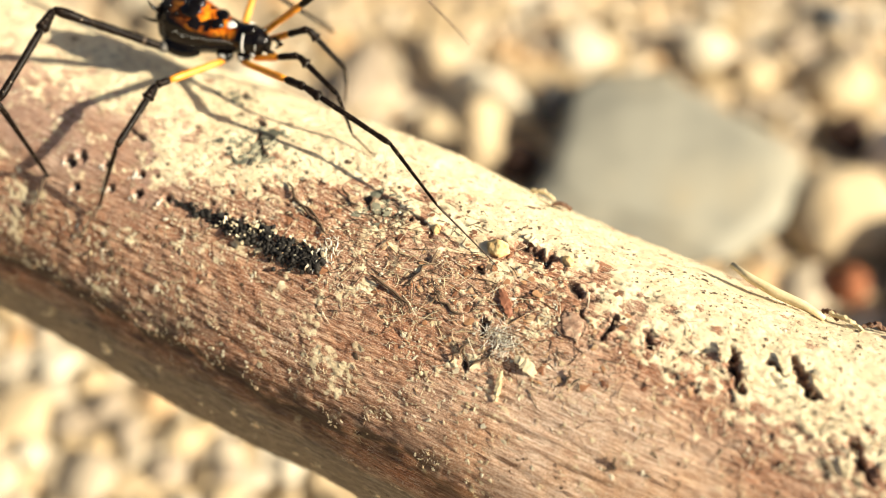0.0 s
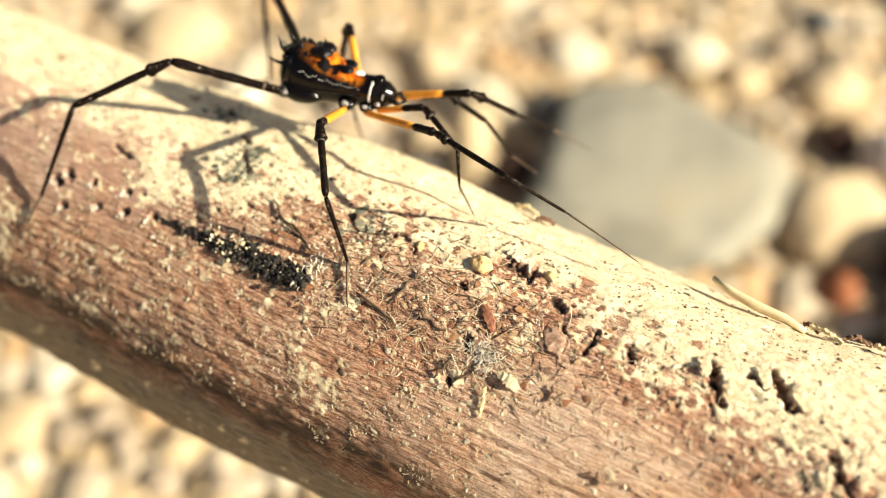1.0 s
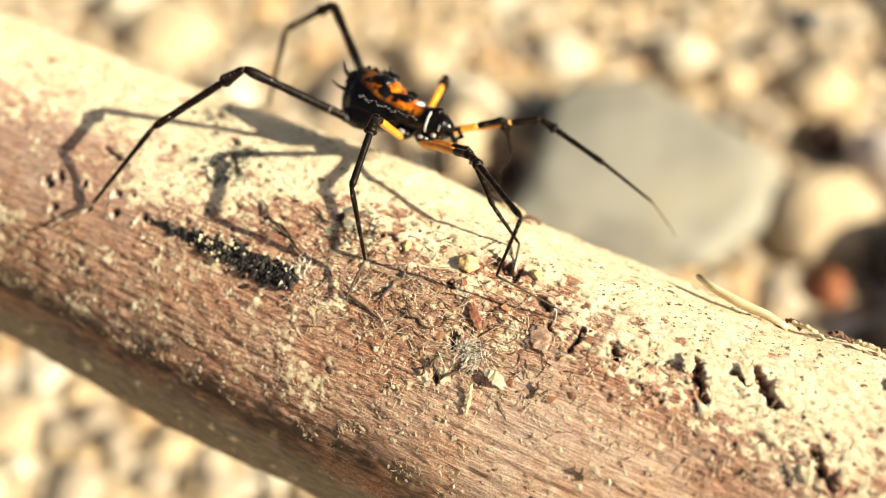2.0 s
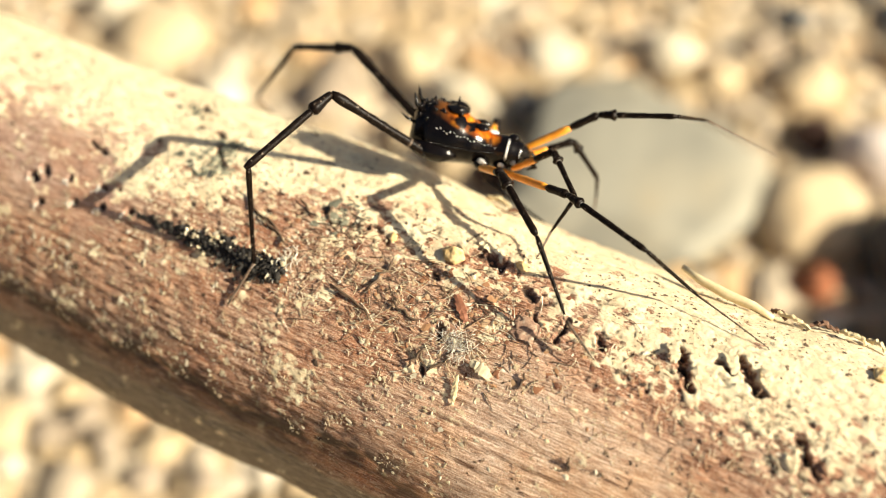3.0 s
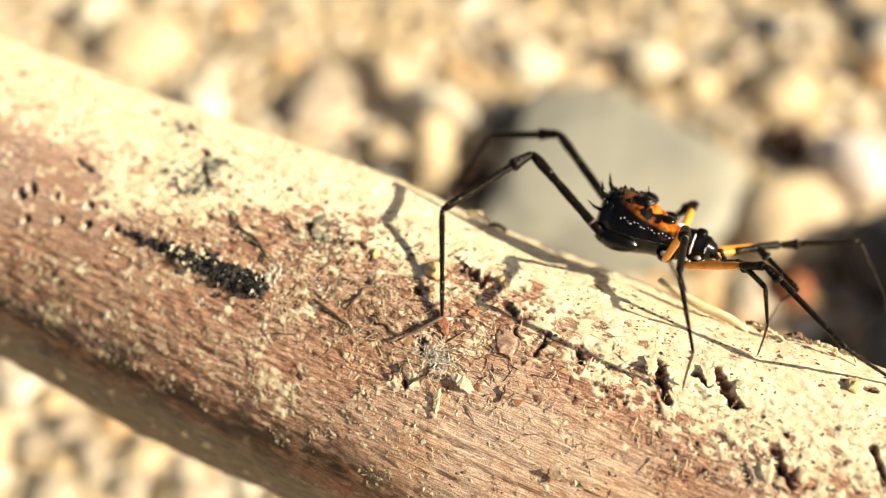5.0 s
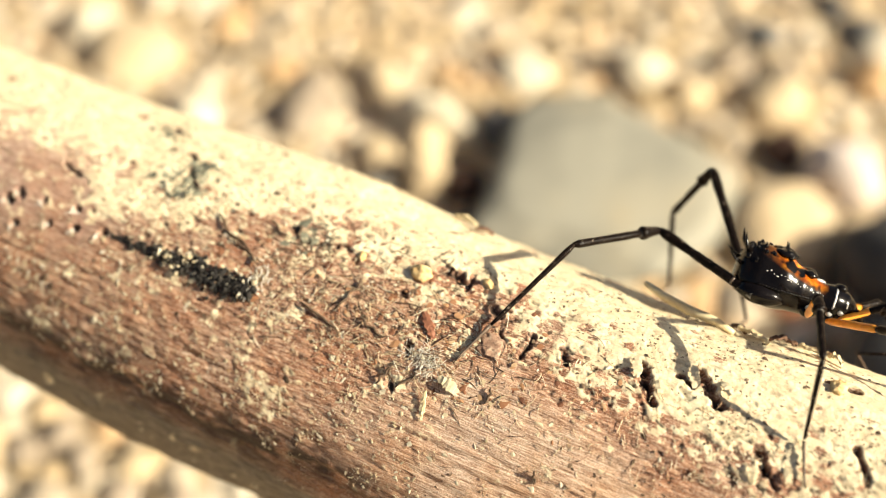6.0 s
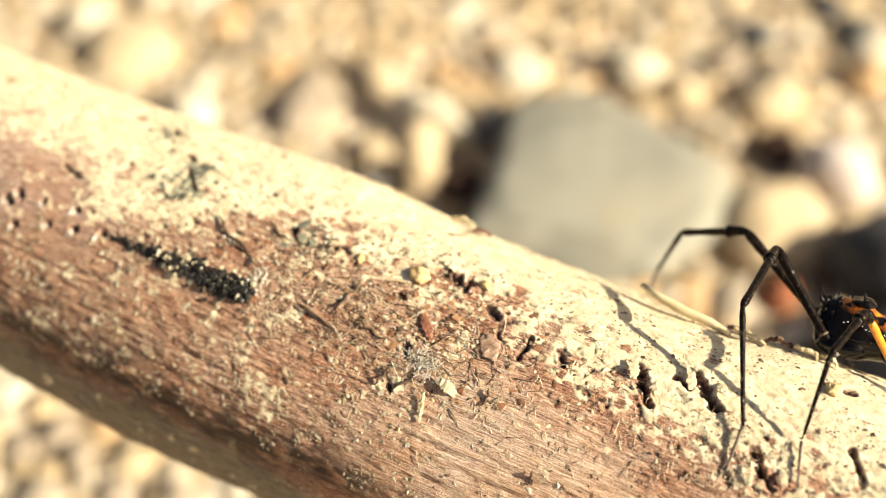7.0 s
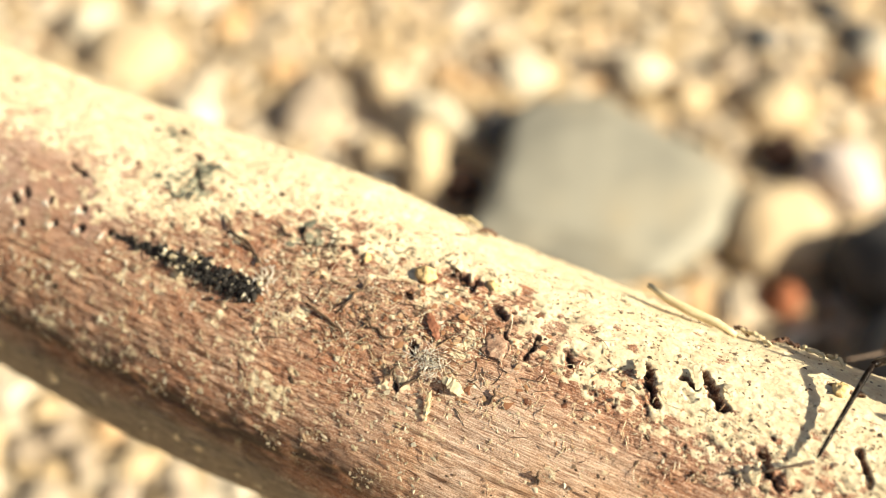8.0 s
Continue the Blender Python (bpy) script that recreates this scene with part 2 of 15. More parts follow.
def build_ground():
    xs = np.concatenate([-np.geomspace(400, 0.32, 22), np.linspace(-0.3, 0.3, 61), np.geomspace(0.32, 400, 22)])
    gx, gy = np.meshgrid(xs, xs + 0.12, indexing="ij")
    gz = (fbm(gx * 30, gy * 30, 3, 5) - 0.5) * 0.006 * np.exp(-np.hypot(gx, gy) / 3) - 0.003
    n = len(xs)
    idx = np.arange(n * n).reshape(n, n)
    faces = np.stack([idx[:-1, :-1], idx[1:, :-1], idx[1:, 1:], idx[:-1, 1:]], -1).reshape(-1, 4)
    ob = quick_mesh("ground", np.stack([gx, gy, gz], -1).reshape(-1, 3), faces, M_SAND)
    return tagged(ob, "pale sandy ground under loose gravel", "ground", kind="structure")


def unit_ball(subdiv):
    bm = bmesh.new()
    bmesh.ops.create_icosphere(bm, subdivisions=subdiv, radius=1)
    v = np.array([p.co[:] for p in bm.verts])
    f = np.array([[p.index for p in q.verts] for q in bm.faces])
    bm.free()
    return v, f


def turns(n):
    q = RNG.normal(size=(n, 4))
    q /= np.linalg.norm(q, axis=1)[:, None]
    w, x, y, z = q.T
    return np.stack([np.stack([1 - 2 * (y * y + z * z), 2 * (x * y - z * w), 2 * (x * z + y * w)], -1),
                     np.stack([2 * (x * y + z * w), 1 - 2 * (x * x + z * z), 2 * (y * z - x * w)], -1),
                     np.stack([2 * (x * z - y * w), 2 * (y * z + x * w), 1 - 2 * (x * x + y * y)], -1)], 1)


def scatter(name, places, sizes, mat, subdiv=2, rough=0.25, flat=None, frames=None, stretch=(0.7, 1.0, 1.35), smooth=True):
    """Many small lumps as one mesh."""
    v, f = unit_ball(subdiv)
    n = len(places)
    scl = sizes[:, None] * RNG.uniform(stretch[0], stretch[2], (n, 3))
    if flat is not None:
        scl[:, 2] *= flat
    seeds = RNG.uniform(0, 100, (n, 1))
    d = 1 + rough * 2 * (vnoise(v[None, :, 0] * 1.6 + seeds, v[None, :, 1] * 1.6 + seeds, v[None, :, 2] * 1.6 + 9, 3) - 0.5)
    p = v[None] * d[..., None] * scl[:, None]
    rot = frames if frames is not None else turns(n)
    p = np.einsum("nij,nkj->nki", rot, p) + places[:, None]
    faces = (f[None] + (np.arange(n) * len(v))[:, None, None]).reshape(-1, 3)
    return quick_mesh(name, p.reshape(-1, 3), faces, mat, None, smooth)


BIG_STONES = []


def build_gravel():
    pts, rad = [], []
    grid = {}

    def free(x, y, r):
        for bx, by, br in BIG_STONES:
            if math.hypot(x - bx, y - by) < br * 0.66 + r * 0.3:
                return False
        c = (int(x // 0.0108), int(y // 0.0108))
        for i in range(-1, 2):
            for j in range(-1, 2):
                for k in grid.get((c[0] + i, c[1] + j), ()):
                    if math.hypot(pts[k][0] - x, pts[k][1] - y) < (rad[k] + r) * 0.60:
                        return False
        grid.setdefault(c, []).append(len(pts))
        return True
    for r0, r1, tries in ((0.0032, 0.0046, 1100), (0.0022, 0.0032, 18000), (0.0012, 0.0020, 34000)):
        xs, ys, rs = RNG.uniform(-0.26, 0.26, tries), RNG.uniform(-0.02, 0.42, tries), RNG.uniform(r0, r1, tries)
        for x, y, r in zip(xs, ys, rs):
            if free(x, y, r):
                pts.append((x, y, r * 0.12 + 0.001 * RNG.uniform()))
                rad.append(r)
    ob = scatter("gravel", np.array(pts), np.array(rad), M_GRAVEL, 2, 0.38, 0.44, turns_about_z(len(rad)))
    tagged(ob, "loose sunlit tan and cream gravel, dry and mixed in size", "gravel", kind="stuff")
    n = 2600
    a, d = RNG.uniform(0, 2 * math.pi, n), RNG.uniform(0.36, 3.0, n)
    far = np.stack([d * np.cos(a), 0.12 + d * np.sin(a), np.full(n, 0.001)], 1)
    ob = scatter("gravel", far, RNG.uniform(0.004, 0.012, n), M_GRAVEL, 1, 0.3)
    tagged(ob, "loose tan gravel spreading away over the ground", "gravel", kind="stuff")


def stone(x, y, size, mat, label, rz=0.0, seed=1, rough=0.16, sub=4, sink=0.25, facets=()):
    ob = part("stone", blob((0, 0, 0), [s * MM for s in size], sub, rough, seed, facets=facets), mat)
    ob.matrix_world = pose(x * MM, y * MM, size[2] * MM * (1 - sink), 0, 0, rz)
    BIG_STONES.append((x * MM, y * MM, min(size[0], size[1]) * MM))
    return tagged(ob, label, "stone", "stones in the gravel")


def build_stones():
    cuts = ((-0.94, 0.33, 0.10, 0.62), (0.10, -0.45, 0.89, 0.74), (0.75, 0.55, 0.37, 0.78), (-0.3, -0.9, 0.3, 0.8))
    stone(27, 202, (28, 26, 9.0), M_STONE, "large smooth grey stone half buried in the gravel", 4, 3, 0.07, 5, 0.48, cuts)
    tan = plain("tan_stone", [(0.3, (0.48, 0.36, 0.21)), (0.7, (0.60, 0.48, 0.31))], 90, 0.8, 0.0005)
    white = plain("white_stone", [(0.3, (0.55, 0.48, 0.35)), (0.7, (0.67, 0.60, 0.46))], 90, 0.8, 0.0005)
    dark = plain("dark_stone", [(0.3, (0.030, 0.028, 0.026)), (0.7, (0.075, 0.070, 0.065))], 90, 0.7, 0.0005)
    rust = plain("rust_stone", [(0.3, (0.20, 0.055, 0.02)), (0.7, (0.36, 0.13, 0.05))], 120, 0.8, 0.0005)
    rusty = plain("orange_stone", [(0.3, (0.40, 0.24, 0.11)), (0.7, (0.56, 0.37, 0.19))], 120, 0.8, 0.0005)
    pink = plain("pinkish_stone", [(0.3, (0.50, 0.42, 0.37)), (0.7, (0.64, 0.56, 0.50))], 90, 0.8, 0.0005)
    cut = ((0.2, -0.4, 0.89, 0.75), (-0.7, -0.5, 0.5, 0.8))
    # very dark brown for the stones added in place of shaded gaps
    brown = plain("gap_shade_brown", [(0.3, (0.030, 0.012, 0.006)), (0.7, (0.075, 0.032, 0.016))], 90, 0.8, 0.0005)
    dull = plain("dull_stone", [(0.3, (0.26, 0.20, 0.14)), (0.7, (0.38, 0.31, 0.23))], 90, 0.8, 0.0005)
    slate = plain("slate_stone", [(0.3, (0.10, 0.10, 0.095)), (0.7, (0.17, 0.165, 0.155))], 90, 0.8, 0.0005)
    near = (
            (62, 191, (11, 10, 7), tan, "broad tan stone among the gravel", 2),
            (76, 206, (8, 7, 7), pink, "pale pinkish stone in the gravel", 5),
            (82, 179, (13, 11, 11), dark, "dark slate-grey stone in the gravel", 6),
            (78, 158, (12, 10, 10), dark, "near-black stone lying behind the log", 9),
            (59.5, 175, (4, 4, 4), rust, "small rust-red pebble in the gravel", 8),
            (66, 214, (5, 4, 4), brown, "small dark brown pebble standing in for a shaded gap between stones", 10),
            (4, 203, (4, 5, 5), brown, "dark brown stone standing in for the shade beside the big stone", 3),
            (11, 219, (5, 5, 6), slate, "slate-grey stone beside the big stone", 4),
            (-15, 202, (5, 4, 4), slate, "slate-grey stone just behind the log", 7))
    far = (
            (16, 240, (7, 6, 5), white, "bright white rounded pebble in gravel", 11),
            (-50, 226, (5, 5, 5), white, "bright cream pebble in the gravel", 12),
            (-12, 233, (5, 11, 5), tan, "long tan pebble in the gravel", 13),
            (-2, 221, (4, 10, 9), white, "long cream pebble beside the big stone", 14),
            (-76, 257, (6, 6, 5), white, "cream rounded pebble in the gravel", 15),
            (-66, 247, (12, 10, 5), tan, "broad tan pebble in the gravel", 16),
            (41, 240, (6, 6, 6), white, "pale rounded pebble in the gravel", 17),
            (50, 232, (5, 5, 5), tan, "tan rounded pebble in the gravel", 18),
            (67, 230, (8, 7, 6), tan, "tan rounded stone in the gravel", 19),
            (-63, 146, (4, 3.5, 3), dull, "dull flat pebble below the log", 20),
            (-50, 140, (3.2, 4, 3), tan, "tan pebble below the log", 21),
            (92, 246, (6, 6, 5), white, "pale pebble farther up the gravel", 22),
            (-12, 212, (6, 5, 5.5), tan, "tan pebble beside the big stone", 24),
            (-4, 213, (5, 5, 8.2), tan, "upright tan pebble beside the big stone", 25),
            (-3, 205, (4.5, 5, 7.6), tan, "tall tan pebble just behind the log", 26),
            (-28, 226, (5, 7, 5), dull, "dull greyish pebble in the gravel", 23))
    upper = (
            (85, 262, (4.5, 4, 4), dark, "dark pebble far up the gravel", 27),
            (69, 252, (5, 4, 4), slate, "slate-grey pebble far up the gravel", 28),
            (90, 254, (5, 4, 4), slate, "grey pebble beside a dark one", 29),
            (60, 243, (5, 4, 4), dull, "dull brown pebble in the gravel", 30),
            (48, 234, (4, 4, 4), rusty, "orange-brown pebble behind the big stone", 31),
            (70, 239, (4.5, 4, 4), dull, "dull greyish pebble in the gravel", 32),
            (88, 237, (5, 5, 5), rusty, "orange-tan pebble in the gravel", 33),
            (-27, 236, (4, 5, 4), dull, "dull brown pebble in the gravel", 34),
            (-68, 143, (3.5, 3, 3), dull, "greyish pebble below the log", 35),
            (-58, 141, (2.5, 3.5, 3), dull, "dull brown pebble below the log", 36),
            (-51, 134, (3.5, 3, 3), dull, "dull grey pebble below the log", 37),
            (-41, 133, (3, 3, 3), dull, "small dull pebble below the log", 38))
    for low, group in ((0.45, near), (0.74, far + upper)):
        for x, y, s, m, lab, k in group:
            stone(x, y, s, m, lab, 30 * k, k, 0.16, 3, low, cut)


# ---------------------------------------------------------------- the log
LOG_A = Vector((-48.41434, 115.64267, 81.68609))
LOG_U = Vector((0.88077, -0.47344, -0.00991))
LOG_N = Vector((-0.27018, -0.51961, 0.81056))
LOG_B = LOG_U.cross(LOG_N)
LOG_R = 16.0
# pits and cracks, from (along, around) to (along, around), half width, depth, in mm
BORES = [
         (12.7, -0.9, 12.9, -0.9, 0.4, 0.5), (14.4, 1.1, 14.5, 1.1, 0.3, 0.4), (17.8, -0.1, 17.9, -0.1, 0.3, 0.45), (20.7, -0.7, 20.8, -0.7, 0.32, 0.45),
         (23.6, -1.3, 23.8, -1.3, 0.32, 0.5), (13.5, -1.8, 13.8, -1.7, 0.38, 0.4), (20.0, -2.4, 20.1, -2.4, 0.28, 0.4), (16.4, -2.0, 16.5, -2.0, 0.25, 0.3)]
CRACKS = [
         (74.7, -8.7, 76.0, -7.1, 0.5, 1.1), (76.0, -7.1, 77.0, -5.6, 0.36, 1.0), (79.1, -10.3, 80.4, -9.2, 0.4, 1.0), (80.4, -9.2, 81.9, -7.9, 0.5, 1.1),
         (78.1, -9.1, 79.4, -8.6, 0.28, 0.6), (60.4, -8.7, 61.7, -8.2, 0.38, 0.5), (65.4, -7.4, 65.2, -5.2, 0.24, 0.6), (68.3, -7.3, 69.0, -6.3, 0.34, 0.5),
         (86.2, -5.4, 87.3, -4.2, 0.34, 0.7), (87.3, -4.2, 88.6, -2.9, 0.26, 0.7), (89.0, -15.0, 91.6, -15.0, 0.4, 0.5), (93.2, -8.8, 94.9, -6.3, 0.28, 0.6),
         (62.6, -6.8, 63.0, -5.2, 0.2, 0.4)]
PITS = [
         (55.4, -10.6, 57.6, -10.1, 0.65, 0.8), (55.8, -2.4, 56.0, -1.6, 0.4, 0.6), (41.6, -9.4, 42.6, -9.8, 0.32, 0.5), (53.0, -6.9, 53.2, -6.5, 0.32, 0.5),
         (27.6, -11.0, 28.6, -9.6, 0.36, 0.4), (28.6, -9.6, 29.6, -8.8, 0.32, 0.4), (26.4, -12.8, 27.0, -12.2, 0.32, 0.35), (22.3, -15.8, 22.8, -15.4, 0.35, 0.35),
         (16.1, -6.1, 18.3, -5.6, 0.22, 0.35), (54.9, 0.4, 55.9, 1.6, 0.22, 0.5), (41.8, -7.6, 45.2, -8.6, 0.2, 0.45)]


def log_axis(s):
    """Centre line and how far the branch bends down past its middle."""
    s = np.asarray(s, float)
    drop = -0.00041 * np.maximum(0, -30 - s) ** 2 - 0.00070 * np.maximum(0, s - 125) ** 2
    return s, drop


CRUST_EDGE = ((-60, -9.5), (7, -8.3), (14.5, -7.4), (22, -6.3), (28.6, -6.0), (34, -7.6), (39.4, -9.2), (45, -10.0), (54, -9.8), (63, -8.6), (68.5, -7.9), (73.5, -7.8), (79.6, -5.7), (84, -5.3), (89, -4.6), (94, -4.0), (125, -3.0))


def crust_edge(s):
    """Where round the branch the pale crust of its top thins out."""
    along, around = zip(*CRUST_EDGE)
    return np.interp(s, along, around) + 2.4 * (fbm(s * 0.22, s * 0 + 3, 3, 41) - 0.5)


def bare_zone(s, w):
    """Where the branch is worn down to clean grain, 0 to 1."""
    edge = crust_edge(s) + 4.0 + 3 * (fbm(s * 0.15, w * 0.2, 3, 45) - 0.5)
    return np.clip((s - 52 - 10 * (fbm(s * 0.1, w * 0.15, 2, 46) - 0.5)) / 14, 0, 1) * np.clip((w - edge) / 3.5, 0, 1) + 0.85 * np.clip((25 - s) / 5, 0, 1) * np.clip((w + 14) / 4, 0, 1) * np.clip((3 - w) / 4, 0, 1)


def greyed_zone(s, w):
    """Where the wood has weathered to a purplish grey, 0 to 1."""
    edge = 3 * (fbm(s * 0.2, w * 0.3, 3, 48) - 0.5)
    return 0.9 * np.clip((27 - s + 2 * edge) / 6, 0, 1) * np.clip((w + 8 + edge) / 3, 0, 1) * np.clip((3 + edge - w) / 4, 0, 1)


def log_relief(s, w):
    """Height over the round of the branch in mm, and the crust and painted shade over it."""
    broad = (fbm(s * 0.035, w * 0.07, 3, 11) - 0.5) * 0.8 + 1.6 * np.exp(-((s - 58) / 28) ** 2) * np.clip((w - 1) / 10, 0, 1) * np.clip((40 - w) / 12, 0, 1)
    # the belly and the far edge of the crest swell and hollow along the branch
    belly = np.interp(s, (0, 10, 20, 27, 34, 42), (0.2, 0.4, 0.75, 0.95, 0.6, 0))
    crest = np.interp(s, (15, 28, 35, 43, 48, 55, 61, 73, 80, 86, 95), (0.1, 0.45, 0.65, 0.5, 0, -0.6, -0.9, -0.95, -0.7, -0.1, 0))
    broad = broad + belly * np.clip((w - 7) / 9, 0, 1) * np.clip((44 - w) / 12, 0, 1)
    broad = broad + crest * np.clip((-11 - w) / 7, 0, 1) * np.clip((w + 27) / 2.5, 0, 1)
    fib = (fbm(s * 0.16, w * 1.8, 4, 21) - 0.5) * 0.36 + (fbm(s * 0.8, w * 2.4, 3, 22) - 0.5) * 0.30 * (1 - 0.7 * bare_zone(s, w))
    lump = fbm(s * 0.45, w * 0.55, 4, 31)
    zone = np.clip((crust_edge(s) - w) / 9.0 + 0.5, 0, 1) * np.clip((w + 30) / 6, 0, 1)
    mott = fbm(s * 1.3, w * 1.9, 4, 35)
    isl = np.clip((fbm(s * 0.20, w * 0.30, 4, 36) - 0.50) * 5, 0, 1) * np.clip((15 - w) / 8, 0, 1) * 0.62 * (1 - 0.75 * bare_zone(s, w))
    crust = np.clip(zone * 1.3 + isl + (lump - 0.5) * 1.5 + (mott - 0.5) * 2.2 - 0.32, 0, 1)
    rough = (fbm(s * 2.2, w * 2.6, 4, 33) - 0.5) * 0.16 + (mott - 0.5) * 0.05
    broad = broad - 0.7 * np.clip((w - 10.4 - 3.0 * (fbm(s * 0.14, s * 0 + 2, 3, 63) - 0.5)) / 1.2, 0, 1) * np.clip((70 - w) / 10, 0, 1)
    h = broad + fib * (1 - 0.5 * crust) + crust * (0.06 + rough)
    flake = fbm(s * 1.35 + 3.5 * lump, w * 2.2 + 3 * lump, 4, 38)
    calm = np.clip((s - 22) / 5, 0, 1) + np.clip((w - 3) / 3, 0, 1) + np.clip((-8 - w) / 3, 0, 1)
    calm = np.clip(calm, 0.1, 1) * (1 - 0.85 * bare_zone(s, w))
    deep = calm * np.clip((flake - 0.645) * 9, 0, 1) * np.clip((12 - w) / 6, 0, 1) * np.clip((w + 17) / 6, 0.25, 1)
    soft = (1 - 0.4 * crust) * (0.3 + 0.7 * np.exp(-((w - crust_edge(s) - 1) / 6.0) ** 2))
    h = h - deep * soft * 0.24
    # shade coloured into the hollows between flakes
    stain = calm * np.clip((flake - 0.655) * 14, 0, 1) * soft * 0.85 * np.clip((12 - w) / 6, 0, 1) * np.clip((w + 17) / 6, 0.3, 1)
    jag = fbm(s * 1.9, w * 1.9, 3, 91)
    for s0, w0, s1, w1, pr, pd in BORES + CRACKS + PITS:
        ds, dw = s1 - s0, w1 - w0
        if s0 < 24 and ds * ds + dw * dw < 0.3:
            pr, pd = pr * 1.3, pd * 1.8
        f = np.clip(((s - s0) * ds + (w - w0) * dw) / (ds * ds + dw * dw), 0, 1)
        d = np.hypot(s - s0 - f * ds, w - w0 - f * dw) / pr + (jag - 0.5) * (2.4 if ds * ds + dw * dw > 0.3 else 1.0)
        h = h - 0.8 * pd * np.clip(1.25 - d, 0, 1) + 0.05 * np.exp(-((d - 1.5) / 0.35) ** 2)
        # the holes' inner shade is coloured in along with their depth
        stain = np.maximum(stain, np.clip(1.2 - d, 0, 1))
        crust = crust * np.clip(d - 0.7, 0, 1)
    return h, crust, stain


def log_point(s, w, up=0.0, relief=True):
    """Places in metres on the branch, s along and w round it in mm."""
    s, w = np.asarray(s, float), np.asarray(w, float)
    a = w / LOG_R
    h = log_relief(s, w)[0] if relief else 0
    r = LOG_R + h + up
    _, drop = log_axis(s)
    A, U, N, B = (np.array(v) for v in (LOG_A, LOG_U, LOG_N, LOG_B))
    p = A + s[..., None] * U + (r * np.cos(a))[..., None] * N + (r * np.sin(a))[..., None] * B
    p[..., 2] += drop
    return p * MM


def log_frame(s, w):
    """Turns whose x runs along the branch and z out of its surface."""
    a = np.atleast_1d(w) / LOG_R
    N, B, U = np.array(LOG_N), np.array(LOG_B), np.array(LOG_U)
    z = np.cos(a)[:, None] * N + np.sin(a)[:, None] * B
    x = np.broadcast_to(U, z.shape)
    return np.stack([x, np.cross(z, x), z], -1)


def build_log():
    S = np.concatenate([np.linspace(-430, -26, 120), np.arange(-25, 121, 0.145), np.linspace(122, 420, 100)])
    W = np.concatenate([np.arange(-27, 24, 0.145), np.linspace(24.2, 2 * math.pi * LOG_R - 27.4, 36)])
    gs, gw = np.meshgrid(S, W, indexing="ij")
    h, crust, stain = log_relief(gs, gw)
    p = log_point(gs, gw)
    ns, nw = len(S), len(W)
    idx = np.arange(ns * nw).reshape(ns, nw)
    nxt = np.roll(idx, -1, axis=1)
    faces = np.stack([idx[:-1], nxt[:-1], nxt[1:], idx[1:]], -1).reshape(-1, 4)
    ob = quick_mesh("log", p.reshape(-1, 3), faces, M_LOG)
    me = ob.data
    # where the lower side's shade is coloured in
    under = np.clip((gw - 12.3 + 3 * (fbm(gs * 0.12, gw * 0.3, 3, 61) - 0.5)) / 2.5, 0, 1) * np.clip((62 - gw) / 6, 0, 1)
    # ragged dark band painted as shade where the log turns from the sun
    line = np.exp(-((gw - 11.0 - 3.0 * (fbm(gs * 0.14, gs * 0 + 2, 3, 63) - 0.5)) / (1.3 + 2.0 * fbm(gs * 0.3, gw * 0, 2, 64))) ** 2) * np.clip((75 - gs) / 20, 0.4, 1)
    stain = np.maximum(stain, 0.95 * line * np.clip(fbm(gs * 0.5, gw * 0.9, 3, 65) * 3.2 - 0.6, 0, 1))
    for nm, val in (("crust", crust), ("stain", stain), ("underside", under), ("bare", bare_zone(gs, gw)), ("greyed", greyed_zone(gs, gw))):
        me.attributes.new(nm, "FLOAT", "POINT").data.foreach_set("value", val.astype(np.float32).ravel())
    uv = me.uv_layers.new(name="along_around")
    li = np.empty(len(me.loops), np.int32)
    me.loops.foreach_get("vertex_index", li)
    uv.data.foreach_set("uv", np.stack([gs.ravel()[li], gw.ravel()[li]], 1).astype(np.float32).ravel())
    for end in (0, ns - 1):
        bm = bmesh.new()
        ring = [bm.verts.new(p[end, j]) for j in range(nw)]
        bm.faces.new(ring if end else ring[::-1])
        part("cut_end", bm, M_BARK, ob, "broken end of the branch", False)
    return tagged(ob, "weathered bare driftwood branch with pale crust along its top", "log")


# ---------------------------------------------------------------- litter on the log
def threads(name, s, w, angle, length, radius, lift, curl, mat, label):
    """Many fine curved threads lying on the branch, as one mesh."""
    n, k = len(s), 5
    base, fr = log_point(s, w, 0.03), log_frame(s, w)
    f = np.linspace(0, 1, k)[None]
    a = angle[:, None] + curl[:, None] * f
    x, y = np.cumsum(np.cos(a), 1) * length[:, None] / k, np.cumsum(np.sin(a), 1) * length[:, None] / k
    z = lift[:, None] * np.sin(f * 2.4)
    r = radius[:, None] * (1 - 0.6 * f)
    rings = []
    for c in range(3):
        q = 2.0944 * c
        loc = np.stack([x - np.sin(a) * r * math.cos(q), y + np.cos(a) * r * math.cos(q), z + r * math.sin(q)], -1) * MM
        rings.append(base[:, None] + np.einsum("nij,nkj->nki", fr, loc))
    v = np.stack(rings, 2).reshape(-1, 3)
    one = np.array([(j * 3 + c, j * 3 + (c + 1) % 3, j * 3 + 3 + (c + 1) % 3, j * 3 + 3 + c) for j in range(k - 1) for c in range(3)])
    faces = (one[None] + (np.arange(n) * 3 * k)[:, None, None]).reshape(-1, 4)
    return tagged(quick_mesh(name, v, faces, mat), label, "debris", kind="stuff")


